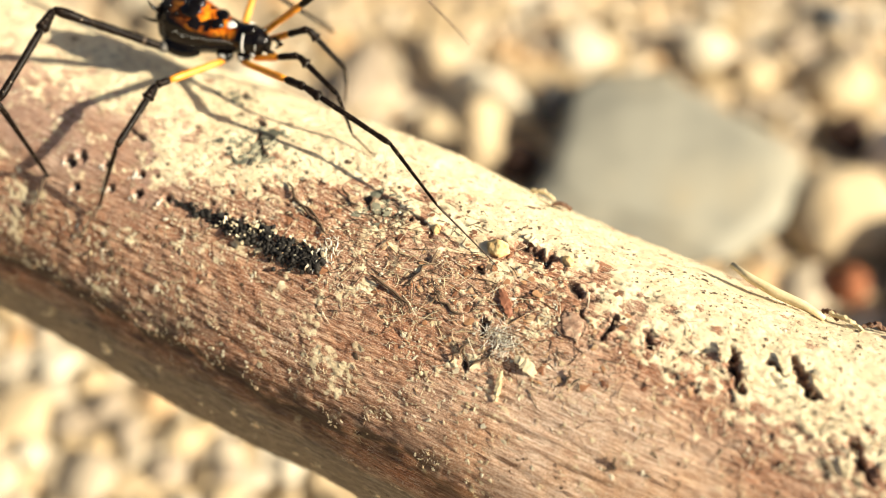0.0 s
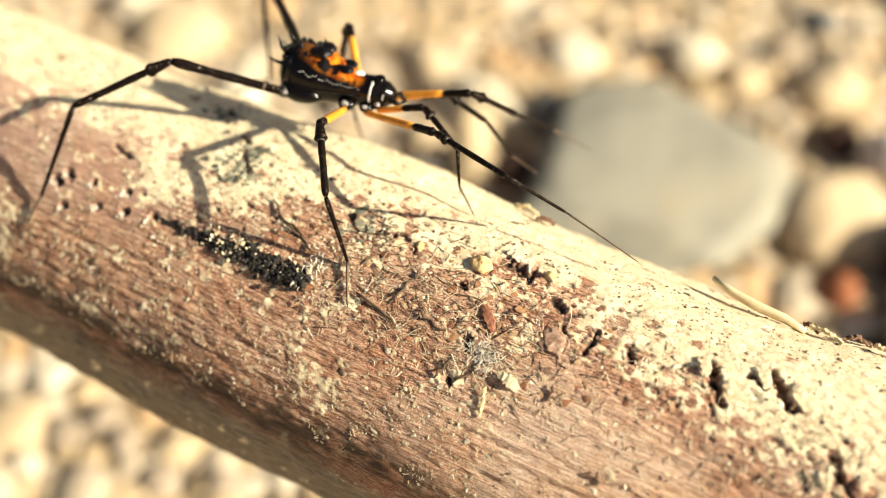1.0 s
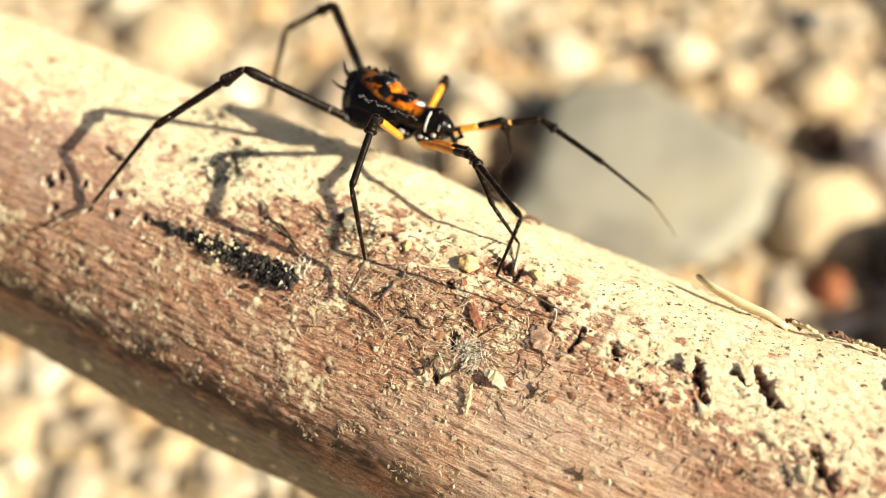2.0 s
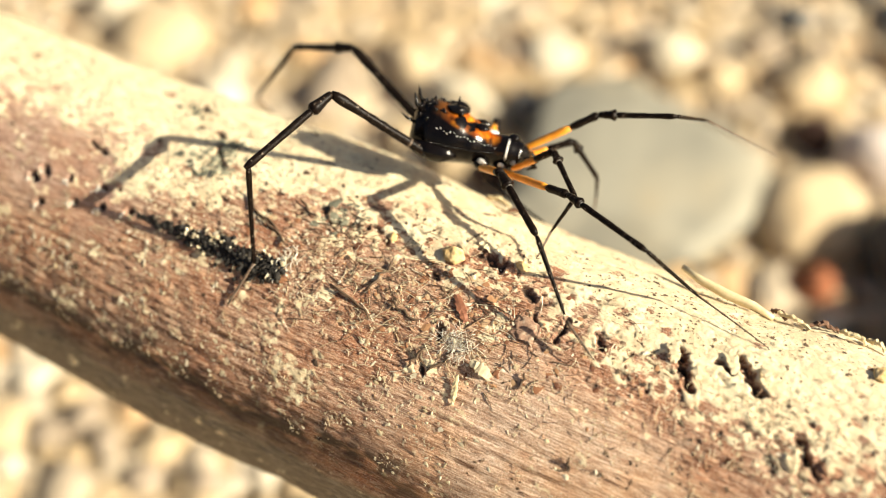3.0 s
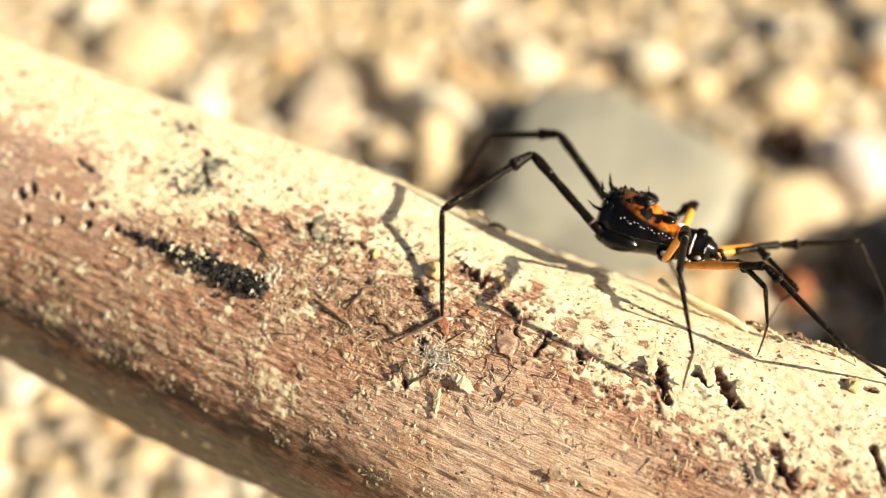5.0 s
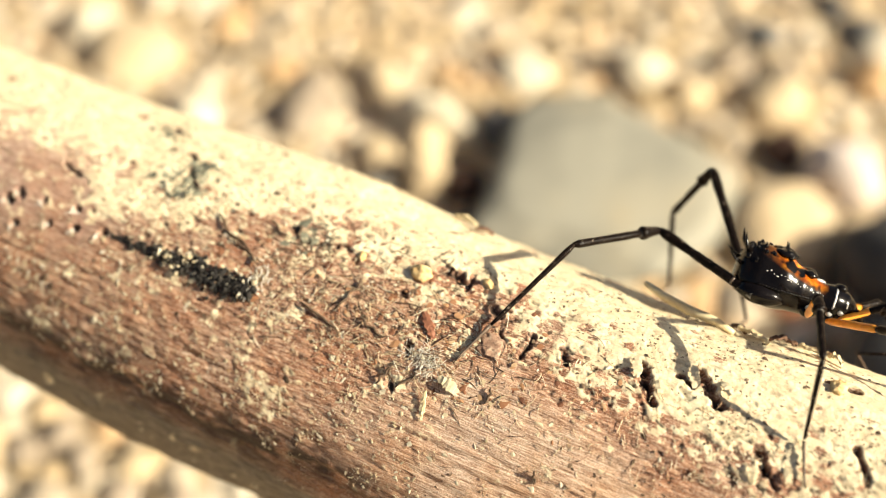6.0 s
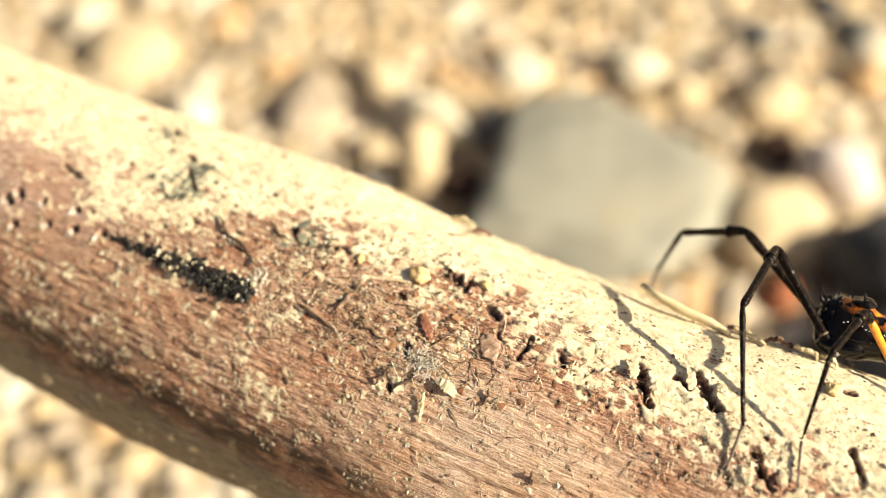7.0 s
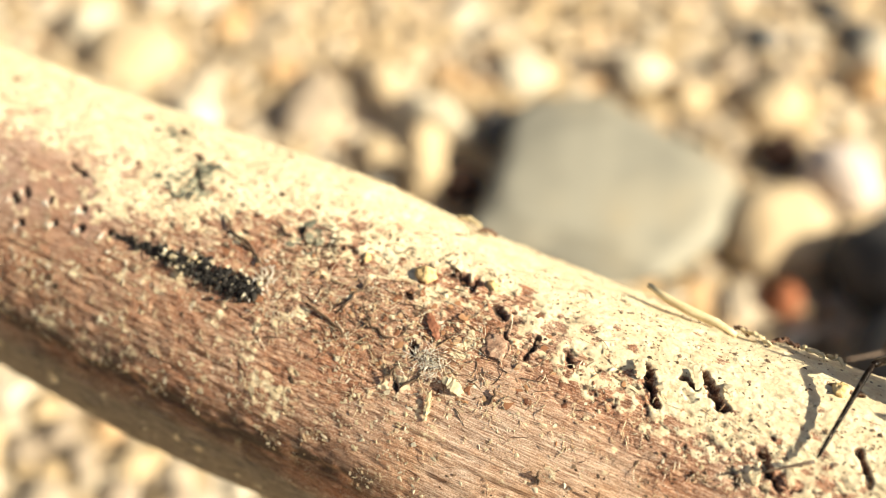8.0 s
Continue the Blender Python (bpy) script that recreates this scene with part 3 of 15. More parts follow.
def build_litter():
    # pale grains and flakes of crust
    n = 9000
    s = RNG.uniform(-15, 116, n)
    w = crust_edge(s) + RNG.normal(0, 7.0, n) + 4
    keep = (w > -26) & (w < 12) & (fbm(s * 0.25, w * 0.3, 3, 71) > 0.50)
    s, w = s[keep], w[keep]
    size = np.minimum(RNG.gamma(1.6, 0.028, len(s)) + 0.03, 0.18)
    ob = scatter("pale_grains", log_point(s, w, size * 0.1), size * MM, M_PALE, 1, 0.9, 0.25, log_frame(s, w) @ turns_about_z(len(s)), (0.35, 1, 1.8), False)
    tagged(ob, "pale dry crumbs and flakes sticking to the wood", "debris", kind="stuff")
    n = 5200
    s, w = RNG.uniform(-15, 116, n), RNG.uniform(-24, 14, n)
    keep = fbm(s * 0.2, w * 0.25, 3, 75) > 0.5
    s, w = s[keep], w[keep]
    size = np.minimum(RNG.gamma(1.5, 0.035, len(s)) + 0.03, 0.28)
    ob = scatter("dark_crumbs", log_point(s, w, size * 0.1), size * MM, M_DARK, 1, 0.9, 0.3, log_frame(s, w) @ turns_about_z(len(s)), (0.3, 1, 1.9), False)
    tagged(ob, "dark brown crumbs of rotten wood on the log", "debris", kind="stuff")
    # fine dark grit in the crust
    n = 2600
    s, w = RNG.uniform(38, 112, n), crust_edge(RNG.uniform(38, 112, n)) - 3 + RNG.normal(0, 4.5, n)
    keep = (w > -24) & (fbm(s * 0.35, w * 0.4, 3, 76) > 0.48)
    s, w = s[keep], w[keep]
    size = np.minimum(RNG.gamma(1.5, 0.02, len(s)) + 0.03, 0.13)
    ob = scatter("dark_grit", log_point(s, w, size * 0.2), size * MM, M_DARK, 1, 0.9, 0.35, log_frame(s, w) @ turns_about_z(len(s)), (0.3, 1, 2.2), False)
    tagged(ob, "fine dark grit scattered over the pale crust", "debris", kind="stuff")
    # fine pale specks all over the reddish stretch
    n = 9000
    s, w = RNG.uniform(-5, 62, n), RNG.uniform(-9, 11, n)
    keep = (fbm(s * 0.45, w * 0.5, 3, 79) > 0.50 + 0.04 * (s > 45)) & ((s > 23) | (w > 2.5))
    s, w = s[keep], w[keep]
    size = np.minimum(RNG.gamma(1.4, 0.03, len(s)) + 0.03, 0.2)
    ob = scatter("pale_specks", log_point(s, w, size * 0.2), size * MM, M_PALE, 1, 0.9, 0.22, log_frame(s, w) @ turns_about_z(len(s)), (0.35, 1, 2.0), False)
    tagged(ob, "fine pale specks sprinkled over the reddish wood", "debris", kind="stuff")
    # frayed fibres along the grain, and star-like tufts of pale ones
    n = 420
    threads("wood_fibres", RNG.uniform(-10, 112, n), RNG.uniform(-9, 9, n), RNG.normal(0, 0.22, n), RNG.uniform(0.6, 2.2, n), RNG.uniform(0.025, 0.05, n),
            RNG.uniform(0, 0.05, n), RNG.normal(0, 0.2, n), M_BARK, "brown frayed wood fibres on the log")
    cs, cw = RNG.uniform(-10, 112, 420), RNG.normal(0, 6.5, 420)
    keep = fbm(cs * 0.15, cw * 0.2, 3, 77) > 0.42
    cs, cw = np.repeat(cs[keep], 7), np.repeat(cw[keep], 7)
    n = len(cs)
    threads("fibre_tufts", cs + RNG.normal(0, 0.18, n), cw + RNG.normal(0, 0.18, n), RNG.uniform(0, 6.28, n), RNG.uniform(0.25, 0.7, n), RNG.uniform(0.02, 0.04, n),
            RNG.uniform(0.02, 0.09, n), RNG.normal(0, 0.6, n), M_PALE, "small star-like tufts of pale fibres on the log")
    n = 330
    threads("dark_fibres", RNG.normal(49, 8, n), RNG.normal(-4.0, 3.2, n), RNG.normal(0.25, 0.6, n), RNG.uniform(0.7, 2.8, n), RNG.uniform(0.03, 0.065, n),
            RNG.uniform(0, 0.12, n), RNG.normal(0, 0.5, n), M_DARK, "thin dark strands of bark on the log")
    n = 300
    threads("pale_strands", RNG.normal(50, 9, n), RNG.normal(-3.5, 3.4, n), RNG.normal(0.3, 0.6, n), RNG.uniform(0.6, 2.6, n), RNG.uniform(0.025, 0.055, n),
            RNG.uniform(0.02, 0.14, n), RNG.normal(0, 0.6, n), M_PALE, "thin pale strands of wood fibre on the log")
    # rusty scales of bark between the crust and the bare grain
    n = 380
    s, w = RNG.normal(54, 8.5, n), RNG.normal(-4.5, 2.8, n)
    size = np.minimum(RNG.gamma(2.0, 0.055, n) + 0.06, 0.30)
    ob = scatter("bark_scales", log_point(s, w, size * 0.05), size * MM, M_RUST, 1, 0.9, 0.16, log_frame(s, w) @ turns_about_z(n), (0.4, 1, 1.7), False)
    tagged(ob, "rusty brown scales of bark scattered on the wood", "debris", kind="stuff")
    # upright pale hairs of torn fibre on the bare grain
    n = 150
    threads("fibre_hairs", RNG.uniform(66, 104, n), RNG.normal(-2.5, 2.8, n), RNG.normal(-1.25, 0.35, n), RNG.uniform(0.4, 1.5, n), RNG.uniform(0.025, 0.05, n),
            RNG.uniform(0.02, 0.14, n), RNG.normal(0, 0.5, n), M_PALE, "pale upright hairs of torn wood fibre on the log")
    # pale frass below the bore holes, added as their sunlit lower lips
    s, w = np.array([b[0] for b in BORES]), np.array([b[1] for b in BORES])
    n = 9
    s, w = np.repeat(s, n) - 0.32 + RNG.normal(0, 0.18, n * len(BORES)), np.repeat(w, n) + 0.42 + RNG.normal(0, 0.16, n * len(BORES))
    ob = scatter("bore_lit_lips", log_point(s, w, 0.05), RNG.uniform(0.07, 0.17, len(s)) * MM, M_SPECK, 1, 0.8, 0.5, log_frame(s, w) @ turns_about_z(len(s)), (0.5, 1, 1.5), False)
    tagged(ob, "little heaps of pale dust put as lit lips of the bore holes", "debris", kind="stuff")


def turns_about_z(n):
    a = RNG.uniform(0, 2 * math.pi, n)
    c, s, o, z = np.cos(a), np.sin(a), np.ones(n), np.zeros(n)
    return np.stack([np.stack([c, -s, z], -1), np.stack([s, c, z], -1), np.stack([z, z, o], -1)], 1)


def on_log(ob, s, w, up=0.0, turn=0.0, tilt=0.0):
    """Lay a thing on the branch, its x axis turned from the grain."""
    p = log_point(np.array([s]), np.array([w]), up)[0]
    m = Matrix(log_frame(s, w)[0].tolist()).to_4x4()
    ob.matrix_world = Matrix.Translation(Vector(p)) @ m @ pose(0, 0, 0, 0, tilt, -turn)
    return ob


def sliver(length, width, thick, seed, bend=0.0):
    """A thin ragged-edged splinter along x, in mm."""
    rng = random.Random(seed)
    bm = bmesh.new()
    k = 11
    rings = []
    for i in range(k):
        f = i / (k - 1)
        wd = width * (0.30 + 0.70 * math.sin(math.pi * (0.08 + f * 0.84)) ** 0.7)
        x, z = (f - 0.5) * length, bend * math.sin(f * math.pi) + rng.uniform(-0.3, 0.3) * thick
        l, r = rng.uniform(0.65, 1.15), rng.uniform(0.65, 1.15)
        rings.append([bm.verts.new(Vector((x + rng.uniform(-0.05, 0.05) * length, y * wd / 2 * (l if y < 0 else r), z + q * thick / 2)) * MM) for y, q in ((-1, -0.3), (0, -1), (1, -0.3), (0.9, 0.4), (0.1, rng.uniform(0.5, 1.2)), (-0.9, 0.4))])
    for a, b in zip(rings, rings[1:]):
        for j in range(6):
            bm.faces.new((a[j], a[(j + 1) % 6], b[(j + 1) % 6], b[j]))
    bm.faces.new(rings[0][::-1])
    bm.faces.new(rings[-1])
    return bm


def build_pieces():
    chip = part("bark_flake", sliver(2.6, 0.85, 0.15, 3, 0.12), M_RED, smooth=False)
    tagged(on_log(chip, 56.7, -4.7, 0.2, 45), "reddish-brown flake of bark stuck to the log", "bark flake")
    sp = part("splinter", sliver(2.5, 0.55, 0.2, 5), M_STRAW, smooth=False)
    tagged(on_log(sp, 59.2, 1.8, 0.25, 78), "short pale wood splinter lying on the log", "splinter")
    for i, (s, w, r, lab) in enumerate(((53.6, -9.1, 1.0, "ochre seed husk in the crust on the log"), (59.4, -10.7, 0.6, "small ochre grain in the crust"), (47.8, -8.6, 0.5, "tiny brown husk on the log"), (90.0, -14.4, 1.0, "orange-brown chip of bark on the log"))):
        h = part("seed_husk", blob((0, 0, 0), (r * MM, r * 0.7 * MM, r * 0.5 * MM), 3, 0.35, i + 2), M_OCHRE)
        tagged(on_log(h, s, w, r * 0.2, 30 * i), lab, "husk")
    # straw and dry litter along the far edge of the crest
    st = part("straw", tube([(x * MM, 0.3 * math.sin(x) * MM, z * MM) for x, z in ((-4.6, 1.3), (-2.6, 0.8), (0, 0.3), (2.4, 0.05), (4.4, -0.3))], [0.26 * MM, 0.40 * MM, 0.46 * MM, 0.42 * MM, 0.26 * MM], 7), M_STRAW)
    tagged(on_log(st, 75.4, -19.4, 0.5, 4, -3), "dry pale straw stalk lying along the log", "straw")
    for i, (s, w, ln, tr) in enumerate(((81.5, -19.0, 3.2, 20), (84.0, -19.6, 2.6, -25), (86.5, -19.0, 2.2, 10), (80.0, -20.0, 2.0, 40), (52.5, -20.4, 2.6, 8), (54.6, -20.2, 1.8, -20), (88.5, -19.2, 2.0, 30))):
        p = part("bark_sliver", sliver(ln, 0.6, 0.45, 20 + i, 0.3), M_BARK if i % 2 else M_STRAW, smooth=False)
        tagged(on_log(p, s, w, 0.4, tr), "curled sliver of dry bark on the log", "bark sliver", "dry slivers on the log")
    # lifted flakes of crust beside the deep pits
    for i, (s, w, ln, wd, tr, tl) in enumerate(((74.6, -8.2, 1.8, 0.9, 70, 14), (77.0, -7.2, 1.5, 0.8, 60, -12), (79.2, -9.4, 1.9, 0.9, 65, 16), (81.9, -9.5, 1.7, 0.8, 50, -14), (55.6, -11.4, 1.6, 0.9, 10, 10), (86.7, -3.4, 1.6, 0.7, 75, 12), (89.1, -4.3, 1.4, 0.7, 60, -12), (60.6, -0.6, 2.0, 1.0, 15, 6))):
        p = part("crust_flake", sliver(ln, wd, 0.18, 40 + i, 0.2), M_PALE, smooth=False)
        tagged(on_log(p, s, w, 0.25, tr, tl), "lifted flake of pale crust at a pit in the log", "crust flake", "crust flakes on the log")
    # a round scab of bark and a purplish tuft
    sc = part("bark_scab", blob((0, 0, 0), (1.2 * MM, 1.0 * MM, 0.13 * MM), 4, 0.5, 5), M_SCAB)
    tagged(on_log(sc, 62.6, -5.2, 0.02, 20), "rough round scab of dull bark on the log", "bark scab")
    # dark twiggy threads
    for i, (s, w, ln, tr) in enumerate(((42.8, -7.8, 3.4, 5), (41.4, -8.3, 1.8, 60), (35.8, -5.8, 5.4, 24), (37.8, -4.8, 4.4, 20), (39.5, -8.0, 2.6, 30), (47.4, -1.6, 5.0, 15), (57.0, 0.2, 2.8, -62), (54.8, 0.6, 2.2, -70), (52.2, -2.6, 3.6, 12), (48.8, -4.8, 3.8, -75), (70.4, 3.6, 1.2, 80), (64.2, -1.0, 1.5, 85))):
        k = 7
        rng = random.Random(i)
        pts = [((j / (k - 1) - 0.5) * ln * MM, rng.uniform(-0.25, 0.25) * MM, (0.05 + 0.12 * math.sin(j * 1.3)) * MM) for j in range(k)]
        p = part("root_thread", tube(pts, [0.06 * MM] + [0.12 * MM] * (k - 2) + [0.03 * MM], 6), M_DARK)
        tagged(on_log(p, s, w, 0.16, tr), "thin dark rootlet lying on the wood", "rootlet", "rootlets on the log")
    # black fungus in a long gouge, with white specks on it
    n = 520
    f = RNG.uniform(0, 1, n) ** 0.75
    s, w = 24.5 + 15.8 * f, -1.35 + RNG.normal(0, 1, n) * (0.10 + 0.45 * np.minimum(1, f * 1.5) * np.clip((1.08 - f) * 5, 0.35, 1))
    size = (0.10 + 0.17 * f) * RNG.uniform(0.6, 1.3, n)
    fungus = scatter("fungus_streak", log_point(s, w, size * 0.5), size * MM, M_FUNGUS, 2, 0.9, 0.9, None, (0.6, 1, 1.5))
    tagged(fungus, "black crusty streak of fungus with white specks on the log", "fungus")
    n = 110
    f = RNG.uniform(0.3, 1.04, n)
    s, w = 24.5 + 15.8 * f, -1.5 + RNG.normal(0, 0.75, n) - 0.4 * (f > 0.5)
    size = np.minimum(RNG.gamma(1.6, 0.045, n) + 0.035, 0.28)
    ob = scatter("fungus_specks", log_point(s, w, 0.36), size * MM, M_PALE, 1, 0.9, 0.5, None, (0.5, 1, 1.6), False)
    tagged(ob, "white powdery specks on the black fungus", "fungus", kind="stuff")
    # frayed white scales at the streak's thick end
    n = 60
    threads("fungus_fringe", 40.2 + RNG.normal(0, 0.4, n), -2.6 + RNG.normal(0, 0.8, n), RNG.uniform(0, 6.28, n), RNG.uniform(0.3, 0.9, n), RNG.uniform(0.04, 0.09, n), RNG.uniform(0.1, 0.4, n), RNG.normal(0, 0.5, n), M_SPECK, "white frayed scales beside the black fungus")
    # grey-green lichen on the crust
    for cs, cw, n, sd, lab in ((28.3, -9.8, 150, 1.3, "grey-green lichen with dark cracks on the crust"), (42.8, -8.2, 60, 0.9, "small dark lichen patch on the crust"), (22.6, -15.4, 40, 0.8, "small grey lichen patch on the crust")):
        s, w = cs + RNG.normal(0, sd, n) , cw + RNG.normal(0, sd * 1.3, n)
        size = RNG.gamma(2, 0.06, n) + 0.06
        ob = scatter("lichen_patch", log_point(s, w, 0.02), size * MM, M_LICHEN, 1, 0.9, 0.25, log_frame(s, w) @ turns_about_z(n), (0.4, 1, 1.8), False)
        tagged(ob, lab, "lichen", "lichen on the log")
    # grey cobweb-like tuft
    rng = np.random.default_rng(3)
    V, F, off = [], [], 0
    base = log_point(np.array([57.8]), np.array([-1.8]), 0.1)[0]
    fr = log_frame(57.3, -1.6)[0]
    for i in range(170):
        a, x, y = rng.uniform(0, 2 * math.pi), rng.normal(0, 0.75), rng.normal(0, 0.6)
        ln = rng.uniform(0.35, 1.1)
        z0, z1 = rng.uniform(0, 0.3), rng.uniform(0, 0.45)
        for px, py, pz in ((x, y, z0), (x + ln * math.cos(a), y + ln * math.sin(a), z1)):
            for c in range(3):
                V.append(base + fr @ (np.array([px + 0.025 * math.cos(2.1 * c), py + 0.025 * math.sin(2.1 * c), pz + 0.02 * (c == 1)]) * MM))
        for c in range(3):
            F.append((off + c, off + (c + 1) % 3, off + 3 + (c + 1) % 3, off + 3 + c))
        off += 6
    ob = quick_mesh("fibre_tuft", np.array(V), np.array(F), M_SPECK)
    tagged(ob, "greyish fluffy tuft of fine fibres on the log", "fibre tuft")


# ---------------------------------------------------------------- the harvestman
LEG_LEN = {(4, -1): (10.64, 9.97, 10.09, 4.32), (3, -1): (7.39, 6.83, 6.83, 3.71), (2, -1): (9.38, 9.47, 7.28, 7.13), (1, -1): (5.12, 5.60, 4.26, 2.86), (4, 1): (12.12, 8.47, 8.55, 5.48), (3, 1): (6.43, 6.35, 7.10, 4.05), (2, 1): (9.68, 7.25, 6.51, 7.87), (1, 1): (5.65, 5.21, 4.86, 3.08)}
HIPS = {1: (3.8, 1.2, -1.2), 2: (2.8, 1.7, -1.5), 3: (1.0, 2.0, -1.5), 4: (-4.2, 2.5, -1.2)}
LEG_RAD = {1: (0.33, 0.31, 0.18, 0.11), 2: (0.37, 0.33, 0.18, 0.09), 3: (0.37, 0.40, 0.21, 0.13), 4: (0.44, 0.43, 0.25, 0.16)}


def limb(length, r0, r1, thick=0.0, knots=14, seed=0, rough=0.05, sides=10, sag=0.0):
    """A jointed limb along x, in mm, swelling by thick towards its far end."""
    rng = random.Random(seed)
    pts, rad = [], []
    for i in range(knots):
        f = i / (knots - 1)
        r = r0 + (r1 - r0) * f + thick * max(0, 1 - abs(f - 0.88) / 0.2)
        if i in (0, knots - 1):
            r *= 0.7
        pts.append((length * f * MM, 0, sag * math.sin(math.pi * f) * MM))
        rad.append(r * (1 + rng.uniform(-rough, rough)) * MM)
    return tube(pts, rad, sides)


def bristles(bm, length, r, count, size, seed):
    """Small conical teeth standing off a limb."""
    rng = random.Random(seed)
    for _ in range(count):
        x, a = rng.uniform(0.08, 0.95) * length, rng.uniform(0, 2 * math.pi)
        out = Vector((rng.uniform(-0.2, 0.3), math.cos(a), math.sin(a))).normalized()
        p = Vector((x, math.cos(a) * r * 0.85, math.sin(a) * r * 0.85))
        t1 = out.orthogonal().normalized() * size * 0.35
        t2 = out.cross(t1)
        ring = [bm.verts.new((p + t1 * math.cos(k * 2.094) + t2 * math.sin(k * 2.094)) * MM) for k in range(3)]
        tip = bm.verts.new((p + out * size) * MM)
        for k in range(3):
            bm.faces.new((ring[k], ring[(k + 1) % 3], tip))
    return bm


def build_leg(bug, n, side):
    """One leg: femur, tibia with patella, metatarsus and tarsus, each along its own x axis."""
    L = LEG_LEN[(n, side)]
    r = LEG_RAD[n]
    cut = {1: 0.56, 2: 0.72, 3: 0.82, 4: 0.0}[n]
    seed = n * 10 + side
    f0 = L[0]
    if n == 4:
        bm = bristles(limb(f0, r[0] * 0.95, r[0] * 0.9, 0.08, 20, seed, 0.08, 12), f0, r[0], 130, 0.13, seed)
        femur = part("femur", bm, M_LEG, bug, "thick black toothed femur of a hind leg")
        c = part("cuff", tube([(x * MM, 0, 0) for x in (-0.1, 0.35, 0.6)], [0.46 * MM, 0.52 * MM, 0.44 * MM], 12), M_CUFF, femur, "greyish ring at the leg joint")
        part("joint_ring", tube([(x * MM, 0, 0) for x in (2.0, 2.12, 2.24)], [0.44 * MM, 0.455 * MM, 0.44 * MM], 12), M_TARSUS, femur, "whitish ring at the leg joint")
    else:
        femur = part("femur", limb(f0 * cut, r[0] * 0.85, r[0], 0, 10, seed), M_ORANGE, bug, "orange base of the femur")
        bm = bristles(limb(f0 * (1 - cut) * 1.02, r[0], r[0] * 0.95, 0.06, 10, seed + 1), f0 * (1 - cut), r[0], 14, 0.07, seed)
        bmesh.ops.translate(bm, verts=bm.verts, vec=(f0 * cut * 0.985 * MM, 0, 0))
        part("femur_tip", bm, M_LEG, femur, "black far half of the femur")
    pat = {1: 1.3, 2: 1.7, 3: 1.6, 4: 2.4}[n]
    bm = limb(L[1] - pat * 0.9, r[1] * 0.85, r[1] * 0.72, 0.05, 14, seed + 2, 0.07)
    bmesh.ops.translate(bm, verts=bm.verts, vec=(pat * 0.9 * MM, 0, 0))
    bristles(bm, L[1], r[1] * 0.8, 26 if n > 2 else 12, 0.08, seed)
    tibia = part("tibia", bm, M_LEG, bug)
    bm = bristles(limb(pat, r[1] * 0.85, r[1] * 1.4, 0.10, 9, seed + 3, 0.06), pat, r[1] * 1.1, 16, 0.09, seed + 4)
    part("patella", bm, M_LEG, tibia, "swollen black knee segment")
    part("joint_ring", tube([(x * MM, 0, 0) for x in (pat - 0.06, pat, pat + 0.06)], [r[1] * 0.8 * MM, r[1] * 0.95 * MM, r[1] * 0.8 * MM], 10), M_CUFF, tibia, "pale ring at the joint")
    meta = part("metatarsus", bristles(limb(L[2], r[2] * 1.15, r[2] * 0.7, 0, 14, seed + 5, 0.06, 8), L[2], r[2], 8, 0.06, seed), M_LEG, bug)
    k = 9
    pts = [(L[3] * j / (k - 1) * MM, 0, 0.03 * math.sin(math.pi * j / (k - 1)) * MM) for j in range(k)]
    tarsus = part("tarsus", tube(pts, [r[3] * (1.1 - 0.5 * j / (k - 1)) * (1.12 if j % 2 else 0.95) * MM for j in range(k)], 8), M_TARSUS, bug, "pale brown jointed foot")
    part("claw", tube([(L[3] * MM, 0, 0), ((L[3] + 0.18) * MM, 0, -0.06 * MM), ((L[3] + 0.26) * MM, 0, -0.2 * MM)], [0.05 * MM, 0.035 * MM, 0.01 * MM], 5), M_LEG, tarsus)
    return femur, tibia, meta, tarsus


BODY_OUTLINE = ((0.0, 1.2, 1.7, 1.0), (0.04, 1.9, 2.55, 1.7), (0.16, 2.4, 3.1, 2.2), (0.34, 2.50, 2.9, 2.3), (0.50, 2.10, 2.10, 2.0), (0.62, 1.60, 1.55, 1.9),
                (0.70, 1.40, 1.35, 1.8), (0.80, 1.50, 1.50, 1.6), (0.90, 1.25, 1.25, 1.3), (0.97, 0.75, 0.8, 0.8), (1.0, 0.2, 0.3, 0.3))


def scutum_point(x, a, lift=0.0):
    """The body's outline: x along it, a round it from its underside (mm)."""
    f = min(1, max(0, (x + 5.9) / 11.0))
    for (f0, w0, h0, b0), (f1, w1, h1, b1) in zip(BODY_OUTLINE, BODY_OUTLINE[1:]):
        if f <= f1:
            k = (f - f0) / (f1 - f0)
            k = k * k * (3 - 2 * k)
            wd, ht, bt = w0 + (w1 - w0) * k, h0 + (h1 - h0) * k, b0 + (b1 - b0) * k
            break
    y, z = math.sin(a), -math.cos(a)
    return Vector((x, (wd + lift) * y, -0.1 + ((ht if z > 0 else bt) + lift) * z))


